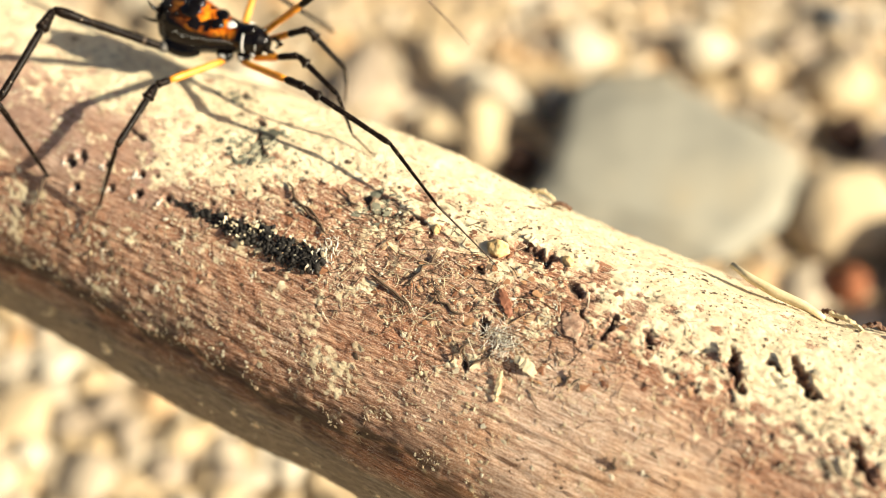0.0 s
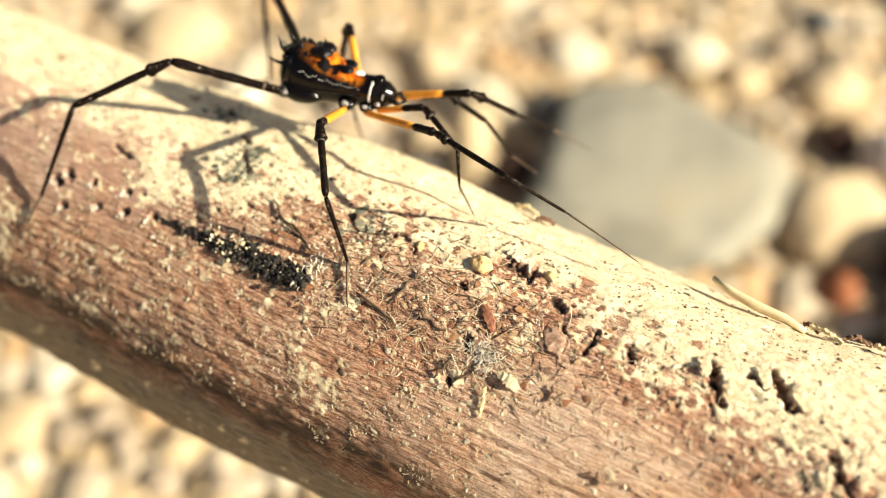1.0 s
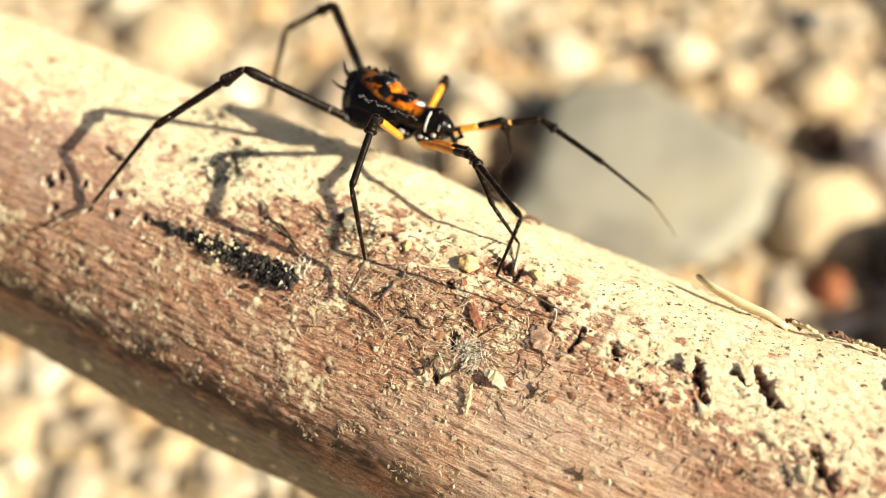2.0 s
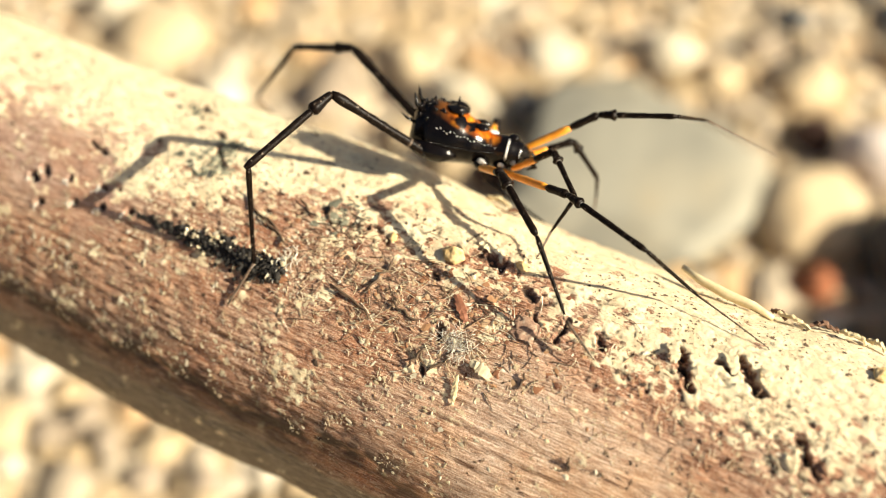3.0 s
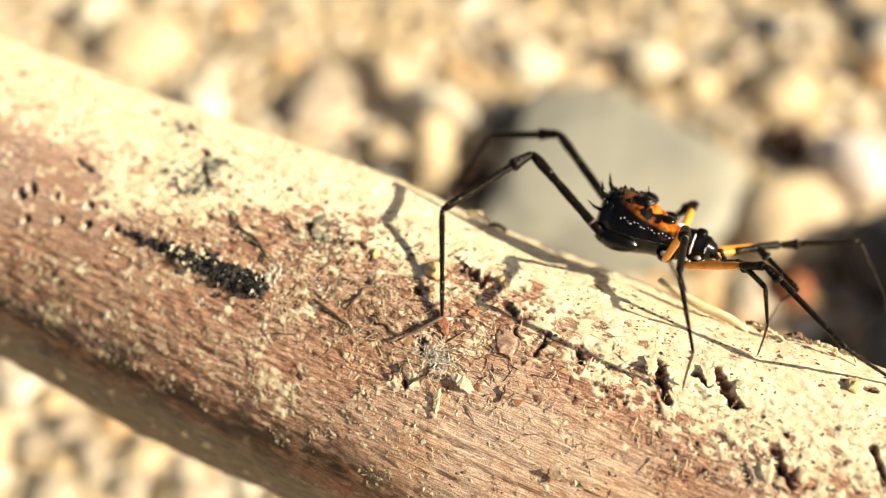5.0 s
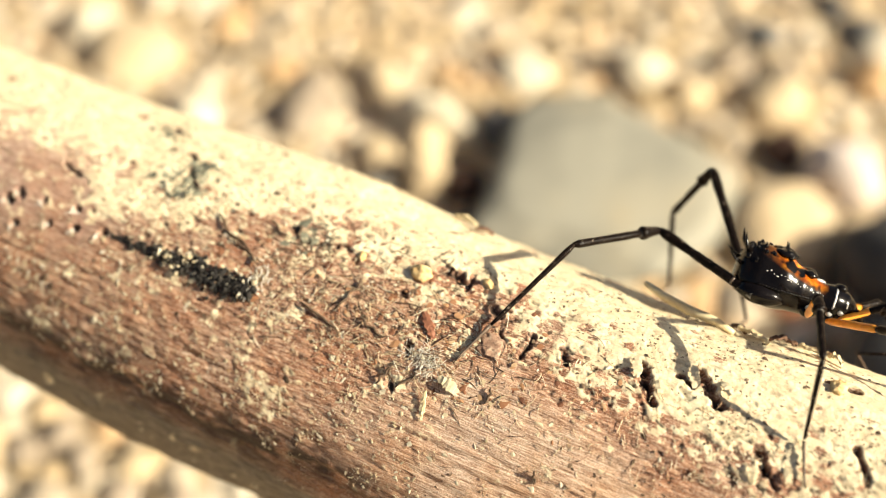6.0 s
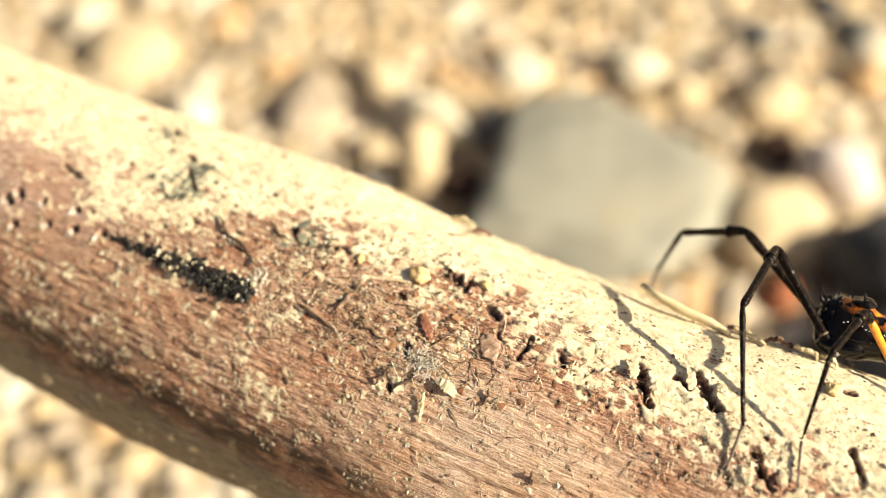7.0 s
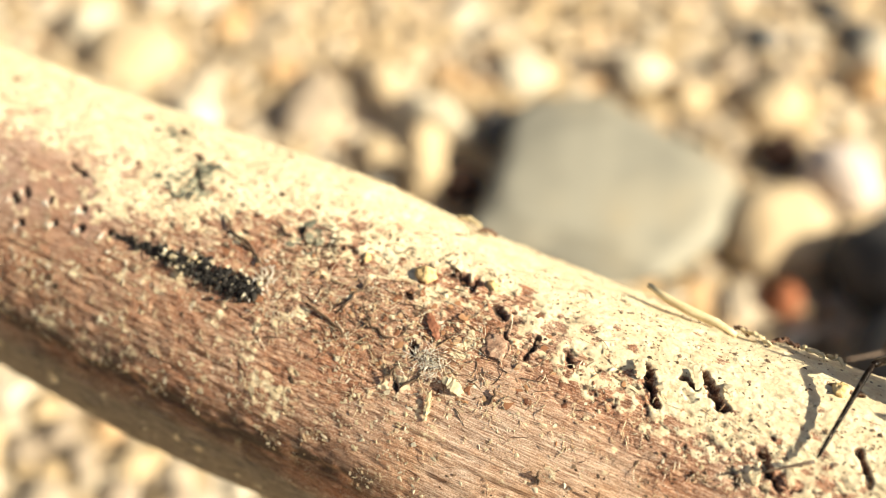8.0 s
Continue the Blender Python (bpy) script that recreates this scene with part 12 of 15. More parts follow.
    # metatarsus
    walk(LEGS[(3, 1)][2], [
        (0, pose(.00104, .00935, -.00426, 0, 49.09, 22.05)), (.1, pose(.00136, .00826, -.00389, -4.14, 40.98, 16.63)),
        (.2, pose(.00165, .00829, -.00347, -8.31, 34.86, 10.3)), (.3, pose(.00142, .00771, -.00363, -10.32, 35.49, 6.77)),
        (.4, pose(.00122, .00767, -.00331, -11.41, 38.3, 4.91)), (.5, pose(.00125, .00733, -.0028, -11.31, 43.54, 5.13)),
        (.6, pose(.001, .00754, -.0019, -9.61, 49.44, 7.66)), (.7, pose(-.00044, .00754, -.00149, -5.73, 56.54, 12.8)),
        (.8, pose(-.002, .00794, -.00124, -8.89, 63.19, 9.08)), (.9, pose(-.00312, .0087, -.00178, -32.61, 62.47, -17.9)),
        (1, pose(-.00368, .00941, -.0029, -51.58, 54.56, -40.3)), (1.1, pose(-.00378, .00945, -.0036, -60.74, 49.91, -52.17)),
        (1.2, pose(-.0037, .00957, -.00443, -66.46, 45.22, -60.11)), (1.3, pose(-.00393, .01005, -.0054, -69.97, 37.71, -65.52)),
        (1.4, pose(-.00414, .01069, -.0068, -71.34, 27.49, -67.78)), (1.5, pose(-.00404, .01124, -.00809, -71.75, 20.38, -68.57)),
        (1.6, pose(-.00368, .01154, -.00833, -71.45, 19.11, -67.64)), (1.7, pose(-.00312, .01219, -.00757, -70.63, 23.09, -65.43)),
        (1.8, pose(-.00276, .0122, -.00637, -68.92, 33.72, -61.73)), (2, pose(-.00168, .01136, -.00334, -51.96, 60.09, -39.43)),
        (2.2, pose(-.00075, .01003, -.00248, -10.79, 64.71, 5.16)), (2.4, pose(-.00022, .00893, -.00336, 4.83, 53.78, 22.28)),
        (2.6, pose(.00011, .00816, -.00521, 2.73, 39.21, 19.58)), (2.8, pose(.00072, .00792, -.00699, -5.56, 22.94, 6.8)),
        (2.9, pose(.00134, .00809, -.00716, -8.98, 19.53, -2.13)), (3, pose(.00156, .00855, -.00681, -11.41, 19.19, -9.62)),
        (3.1, pose(.00066, .00948, -.00616, -12.51, 24.06, -12.87)), (3.2, pose(-.00055, .01057, -.00531, -13.78, 30.21, -15.78)),
        (3.3, pose(-.00125, .01167, -.00466, -17.46, 33.71, -23.14)), (3.4, pose(-.00166, .01267, -.00389, -21.82, 36.37, -31.11)),
        (3.5, pose(-.00215, .01327, -.00295, -25.43, 40.05, -37.15)), (3.6, pose(-.00309, .01301, -.00253, -27.04, 46.29, -39.39)),
        (3.7, pose(-.00389, .0126, -.00226, -29.18, 51.56, -42.17)), (3.8, pose(-.00392, .01294, -.00209, -33.94, 55.08, -48.17)),
        (3.9, pose(-.00375, .01335, -.00225, -37.97, 54.94, -53.13)), (4, pose(-.0038, .01342, -.00257, -38.53, 53.74, -53.81)),
        (4.1, pose(-.00452, .01318, -.0026, -35.68, 54.4, -50.3)), (4.2, pose(-.00538, .0128, -.00238, -29.78, 55.01, -43.15)),
        (4.3, pose(-.00559, .01251, -.00229, -24.4, 56.38, -36.64)), (4.4, pose(-.00523, .01213, -.00223, -18.1, 59.12, -29.19)),
        (4.5, pose(-.00458, .0117, -.00224, -10.4, 61.78, -20.35)), (4.6, pose(-.0039, .0113, -.00235, -2.27, 62.78, -11.17)),
        (4.7, pose(-.00336, .01098, -.00259, 4.33, 61.46, -3.71)), (4.8, pose(-.00298, .01074, -.00298, 8.35, 58.42, .93)),
        (4.9, pose(-.00271, .01054, -.0035, 10.56, 54.49, 3.58)), (5, pose(-.00246, .01035, -.00412, 12.14, 50.64, 5.58)),
        (5.1, pose(-.00218, .01012, -.00471, 13.87, 47.84, 7.86)), (5.2, pose(-.00186, .00984, -.00513, 16.17, 46.48, 10.99)),
        (5.3, pose(-.0016, .00957, -.00515, 19.27, 46.27, 15.28)), (5.4, pose(-.00169, .00949, -.00458, 22.99, 45.68, 20.45)),
        (5.5, pose(-.00187, .00938, -.00399, 27.77, 45.1, 27.16)), (5.6, pose(-.00241, .0095, -.00401, 30.01, 40.8, 30.44)),
        (5.7, pose(-.00292, .00962, -.0041, 32.47, 38.26, 34.3)), (5.8, pose(-.00332, .00968, -.00399, 35.77, 37.34, 39.68)),
        (5.9, pose(-.00373, .00952, -.00318, 40.92, 39.47, 47.96)), (6, pose(-.00398, .0092, -.00239, 46.37, 41.18, 56.38)),
        (6.1, pose(-.00422, .00895, -.00183, 48.63, 39.52, 59.87)), (6.2, pose(-.00433, .00876, -.00149, 48.17, 35.95, 59.12)),
        (6.3, pose(-.00444, .00872, -.00115, 46.53, 32.24, 56.19)), (6.4, pose(-.00442, .00867, -.00097, 44.85, 29.34, 52.91)),
        (6.5, pose(-.00429, .00847, -.001, 43.54, 28.02, 50.19)), (6.6, pose(-.00398, .00808, -.00124, 42.48, 28.98, 47.95)),
        (6.7, pose(-.00352, .00777, -.00169, 41.38, 31.27, 45.77)), (6.8, pose(-.00353, .00764, -.00204, 39.83, 34.91, 42.93)),
        (6.9, pose(-.00351, .0076, -.00255, 37.81, 38.69, 39.56)), (7, pose(-.00351, .00756, -.00336, 35, 40.51, 35.15)),
        (7.1, pose(-.00364, .00756, -.0043, 32.38, 39.81, 31.1)), (7.2, pose(-.00367, .00765, -.00514, 30.15, 38.45, 27.56)),
        (7.3, pose(-.00387, .00801, -.00517, 28.06, 38.15, 24.19)), (7.4, pose(-.00402, .00834, -.00501, 26.82, 38.18, 22.18)),
        (7.5, pose(-.0041, .00857, -.0048, 26.52, 38.9, 21.7)), (7.6, pose(-.00405, .00865, -.00462, 26.9, 40.18, 22.29)),
        (7.7, pose(-.0037, .00847, -.00461, 27.76, 41.57, 23.62)), (7.8, pose(-.00318, .00817, -.00467, 28.85, 42.99, 25.24)),
        (7.9, pose(-.00268, .00815, -.00472, 29.65, 44.39, 26.38)), (8, pose(-.00223, .00835, -.00474, 30.23, 45.9, 27.2)),
    ])
    # tarsus
    walk(LEGS[(3, 1)][3], [
        (0, pose(.00535, .01109, -.00963, 0, 24.18, 136.72)), (.1, pose(.0065, .0098, -.00854, -1.69, 33.5, 132.65)),
        (.2, pose(.00739, .00933, -.00753, -4.14, 44.41, 128.33)), (.3, pose(.00716, .00839, -.00776, -7.85, 58.01, 123.35)),
        (.4, pose(.00677, .00814, -.00771, -19.27, 73.46, 110.72)), (.5, pose(.00638, .00779, -.00769, -107.06, 78.44, 20.24)),
        (.6, pose(.00557, .00816, -.0073, -133.14, 65.97, -7.71)), (.7, pose(.00338, .0084, -.00742, -116.19, 65.49, 11.13)),
        (.8, pose(.00116, .00845, -.00758, -101.69, 65.81, 27.14)), (.9, pose(0, .00769, -.00808, -89.94, 65.79, 40.04)),
        (1, pose(-.00054, .00675, -.00869, -74.78, 65.44, 56.63)), (1.1, pose(-.00097, .00584, -.00903, -51.15, 59.87, 83.02)),
        (1.2, pose(-.00121, .00524, -.00947, -34.05, 51.86, 103.14)), (1.3, pose(-.0016, .00494, -.00974, -20.47, 46.74, 120.15)),
        (1.4, pose(-.00176, .00486, -.01008, -8.32, 43.21, 136.48)), (1.5, pose(-.0016, .00504, -.01056, 2.01, 37.76, 151.42)),
        (1.6, pose(-.00113, .00533, -.01066, -4.34, 33.36, 141.06)), (1.7, pose(-.0004, .00624, -.01036, -13.8, 27.95, 123.43)),
        (1.8, pose(.00004, .00699, -.01031, -20.55, 18.43, 108.22)), (2, pose(.00105, .00911, -.00949, -25.09, 5.66, 91.2)),
        (2.2, pose(.00227, .0103, -.0089, -25.13, 4.34, 90.84)), (2.4, pose(.00366, .01052, -.00909, -23.88, 5.67, 101.7)),
        (2.6, pose(.0053, .01, -.0097, -22.57, 9.1, 111.41)), (2.8, pose(.00722, .00869, -.00976, -23.88, 19.99, 106.01)),
        (2.9, pose(.00803, .00784, -.00953, -28.61, 28.56, 92.56)), (3, pose(.00818, .00743, -.00915, -37.69, 37.66, 74.01)),
        (3.1, pose(.00698, .00804, -.00905, -50.18, 44.28, 53.79)), (3.2, pose(.00536, .0089, -.00888, -60.26, 46.14, 39.11)),
        (3.3, pose(.00418, .00934, -.0086, -53.47, 46.96, 48.22)), (3.4, pose(.00324, .00972, -.0081, -48.04, 47.19, 55.47)),
        (3.5, pose(.00219, .00998, -.00752, -43.48, 47.86, 61.56)), (3.6, pose(.00071, .00989, -.00767, -38.62, 50, 67.95)),
        (3.7, pose(-.00061, .00963, -.00782, -34.82, 54.21, 72.84)), (3.8, pose(-.0012, .00991, -.00792, -31.07, 59.92, 77.49)),
        (3.9, pose(-.0013, .01009, -.00807, -22.99, 66.3, 86.78)), (4, pose(-.00132, .01003, -.0083, -.78, 70.7, 110.8)),
        (4.1, pose(-.00187, .00999, -.00838, -10.38, 70.97, 100.61)), (4.2, pose(-.00241, .01001, -.0082, -34.77, 67.39, 74.57)),
        (4.3, pose(-.00243, .01017, -.00821, -49.48, 60.88, 58.27)), (4.4, pose(-.00205, .01035, -.00833, -57.31, 54.29, 49.02)),
        (4.5, pose(-.00144, .01053, -.00849, -61.8, 49.92, 43.33)), (4.6, pose(-.00072, .01068, -.00866, -65.11, 48.02, 38.94)),
        (4.7, pose(.00002, .01076, -.00883, -68.45, 48.45, 34.47)), (4.8, pose(.00074, .0108, -.00903, -73.25, 50.02, 28.13)),
        (4.9, pose(.00141, .0108, -.00928, -81.13, 51.47, 17.97)), (5, pose(.00202, .01079, -.0096, -92.58, 51.2, 3.33)),
        (5.1, pose(.00254, .01077, -.00997, -105.28, 48.07, -13.27)), (5.2, pose(.00294, .01078, -.01028, -115.89, 43.2, -28.06)),
        (5.3, pose(.00314, .01087, -.01028, -123.52, 39.15, -39.62)), (5.4, pose(.00296, .01122, -.00965, -131.92, 39.29, -52.88)),
        (5.5, pose(.0026, .01167, -.00902, -139.85, 41.27, -65.11)), (5.6, pose(.00222, .01222, -.00865, -149.03, 44.27, -78.59)),
        (5.7, pose(.00168, .01276, -.00849, -159.1, 47.35, -92.6)), (5.8, pose(.00102, .01328, -.00829, -170.57, 49.24, -107.91)),
        (5.9, pose(-.00006, .01359, -.00769, 176.82, 48.59, -124.59)), (6, pose(-.00102, .01365, -.00706, 165.97, 46.54, -139.26)),
        (6.1, pose(-.00147, .01369, -.00634, 163.26, 51.14, -142.86)), (6.2, pose(-.00138, .0137, -.00566, 166.5, 61.03, -138.96)),
        (6.3, pose(-.0011, .01371, -.00494, 179.91, 71.69, -124.41)), (6.4, pose(-.00068, .01361, -.00445, -141.03, 77.64, -84.06)),
        (6.5, pose(-.00028, .01328, -.00434, -99.2, 73.68, -41.03)), (6.6, pose(.00018, .01269, -.00468, -84.73, 65.14, -25.64)),
        (6.7, pose(.00071, .01212, -.00538, -80.34, 57.18, -20.63)), (6.8, pose(.00073, .0116, -.00611, -79.97, 52.2, -20.18)),
        (6.9, pose(.00076, .01113, -.00699, -79.2, 51.15, -19.2)), (7, pose(.00091, .01067, -.00797, -75.42, 54.5, -14.45)),
        (7.1, pose(.00103, .01038, -.00885, -72.07, 60.11, -10.47)), (7.2, pose(.00126, .01023, -.00955, -67.01, 66.78, -4.83)),
        (7.3, pose(.00122, .0103, -.00955, -56.66, 74.3, 6.11)), (7.4, pose(.00115, .01044, -.00939, -26.01, 80.15, 37.47)),
        (7.5, pose(.00103, .01061, -.00926, 25.45, 79.54, 89.64)), (7.6, pose(.00097, .01071, -.0092, 52.24, 74.03, 117.1)),
        (7.7, pose(.00116, .0106, -.00932, 63.92, 68.09, 129.42)), (7.8, pose(.00152, .01038, -.00951, 68.22, 61.13, 134.18)),
        (7.9, pose(.00186, .01041, -.00969, 70.59, 54.75, 136.97)), (8, pose(.00217, .01061, -.00984, 71.72, 48.53, 138.4)),
    ])
    # femur
    walk(LEGS[(2, 1)][0], [
        (0, pose(.0028, .0017, -.0015, 0, -44.67, 9.33)), (0.1, pose(.00279, .0017, -.00151, 2.75, -45.25, 5.41)),
        (0.2, pose(.00281, .0017, -.00149, 1.76, -43.74, 6.81)), (0.3, pose(.00279, .0017, -.0015, 4.18, -34.97, 3.38)),
        (0.4, pose(.00276, .0017, -.00152, 5.38, -28.79, 1.33)), (0.5, pose(.00279, .0017, -.00151, 7.85, -29.12, -3.83)),
        (0.6, pose(.00282, .0017, -.00149, 7.9, -27.52, -3.94)), (0.7, pose(.0028, .0017, -.0015, 7.13, -23.67, -2.23)),
        (0.8, pose(.00279, .0017, -.0015, 6.83, -21.83, -1.47)), (0.9, pose(.0028, .0017, -.0015, 8.02, -22.51, -4.69)),
        (1, pose(.0028, .0017, -.0015, 8.73, -21.65, -6.56)), (1.1, pose(.0028, .0017, -.0015, 8.35, -19.87, -5.54)),
        (1.2, pose(.00282, .0017, -.00149, 7.9, -18.69, -4.21)), (1.3, pose(.0028, .0017, -.0015, 8.44, -20.75, -5.87)),
        (1.4, pose(.0028, .0017, -.0015, 9.26, -23.14, -8.17)), (1.5, pose(.00279, .0017, -.0015, 9.42, -24.05, -8.59)),
        (1.6, pose(.0028, .0017, -.0015, 8.13, -20.29, -5.39)), (1.7, pose(.00282, .0017, -.00149, 4.92, -16.62, 3.68)),
        (1.8, pose(.0028, .0017, -.0015, 2.78, -13.88, 11.06)), (2, pose(.0028, .0017, -.0015, -.81, -16.41, 25.84)),
        (2.2, pose(.0028, .0017, -.0015, -2.75, -19.93, 32.7)), (2.4, pose(.0028, .0017, -.0015, -2.05, -22.02, 30.66)),
        (2.6, pose(.0028, .0017, -.0015, 2.18, -26.13, 19.42)), (2.8, pose(.00279, .0017, -.00151, 9.83, -35.74, 2.08)),
        (2.9, pose(.0028, .0017, -.0015, 13.1, -39.55, -3.51)), (3, pose(.00283, .0017, -.00147, 13.46, -41.63, -4.06)),
        (3.1, pose(.0028, .0017, -.0015, 8.45, -35.89, 3.48)), (3.2, pose(.0028, .0017, -.0015, 3.49, -28.13, 11.92)),
        (3.3, pose(.0028, .0017, -.0015, .54, -19.8, 18.16)), (3.4, pose(.0028, .0017, -.0015, -.95, -13.8, 22.55)),
        (3.5, pose(.00277, .00168, -.00151, -1.85, -11.37, 26.35)), (3.6, pose(.0028, .0017, -.0015, -3.02, -11.54, 32.31)),
        (3.7, pose(.00281, .00171, -.0015, -3.53, -15.15, 34.86)), (3.8, pose(.0028, .0017, -.0015, -2.05, -20.11, 29.24)),
        (3.9, pose(.0028, .0017, -.0015, 1.85, -25.78, 17.94)), (4, pose(.00293, .00172, -.00142, 5.82, -30.36, 8.8)),
        (4.1, pose(.0028, .0017, -.0015, 2.04, -31.38, 16.22)), (4.2, pose(.00279, .00169, -.00151, -4.06, -31.34, 27.93)),
        (4.3, pose(.0028, .0017, -.0015, -7.61, -28.78, 35)), (4.4, pose(.0028, .0017, -.0015, -9.29, -25.22, 38.7)),
        (4.5, pose(.0028, .0017, -.0015, -10.06, -21.44, 40.64)), (4.6, pose(.0028, .0017, -.0015, -10.49, -17.78, 41.94)),
        (4.7, pose(.0028, .0017, -.0015, -10.86, -14.34, 43.26)), (4.8, pose(.0028, .0017, -.0015, -11.16, -10.9, 44.66)),
        (4.9, pose(.0028, .0017, -.0015, -11.38, -7.27, 45.99)), (5, pose(.0028, .0017, -.0015, -11.46, -3.34, 46.96)),
        (5.1, pose(.0028, .0017, -.0015, -11.47, .72, 47.34)), (5.2, pose(.0028, .0017, -.0015, -11.48, 4.22, 47.25)),
        (5.3, pose(.0028, .0017, -.0015, -11.49, 5.97, 47.13)), (5.4, pose(.00279, .00168, -.0015, -11.37, 4.22, 48.48)),
        (5.5, pose(.0028, .0017, -.0015, -11.37, 1.62, 48.36)), (5.6, pose(.0028, .0017, -.0015, -11.39, .37, 47.21)),
        (5.7, pose(.00279, .00169, -.0015, -11.4, 0, 44.68)), (5.8, pose(.00281, .00171, -.0015, -11.39, -.53, 42)),
        (5.9, pose(.0028, .0017, -.0015, -11.36, -3.43, 41.04)), (6, pose(.00279, .00169, -.0015, -11.36, -6.33, 41.02)),
        (6.1, pose(.00279, .00169, -.0015, -11.41, -8.77, 41.42)), (6.2, pose(.00279, .00169, -.0015, -11.44, -10.85, 41.62)),
        (6.3, pose(.0028, .0017, -.0015, -11.6, -13.87, 42.34)), (6.4, pose(.00281, .00171, -.00149, -11.59, -16.46, 42.32)),
        (6.5, pose(.00279, .00169, -.0015, -11.25, -17.76, 41.16)), (6.6, pose(.00278, .00169, -.00151, -10.55, -17.07, 38.83)),
        (6.7, pose(.00284, .00173, -.00149, -9.88, -14.09, 36.33)), (6.8, pose(.0028, .0017, -.0015, -9.86, -10.5, 36.26)),
        (6.9, pose(.00278, .00169, -.0015, -9.91, -5.38, 36.59)), (7, pose(.00279, .00169, -.0015, -9.91, .72, 36.71)),
        (7.1, pose(.00277, .00168, -.0015, -9.86, 6.22, 37.66)), (7.2, pose(.0028, .0017, -.0015, -9.69, 10.2, 38.81)),
        (7.3, pose(.00279, .00169, -.0015, -9.17, 10.15, 41.78)), (7.4, pose(.00279, .00169, -.0015, -8.61, 8.37, 45.24)),
        (7.5, pose(.00279, .00169, -.0015, -8.16, 5.78, 48.92)), (7.6, pose(.0028, .0017, -.0015, -7.93, 2.51, 52.03)),
        (7.7, pose(.0028, .0017, -.0015, -7.91, -.88, 53.4)), (7.8, pose(.00279, .00169, -.0015, -7.92, -4.68, 53.67)),
        (7.9, pose(.00279, .00169, -.0015, -8, -9.02, 54.26)), (8, pose(.00281, .00171, -.0015, -8.18, -13.54, 55.21)),
    ])
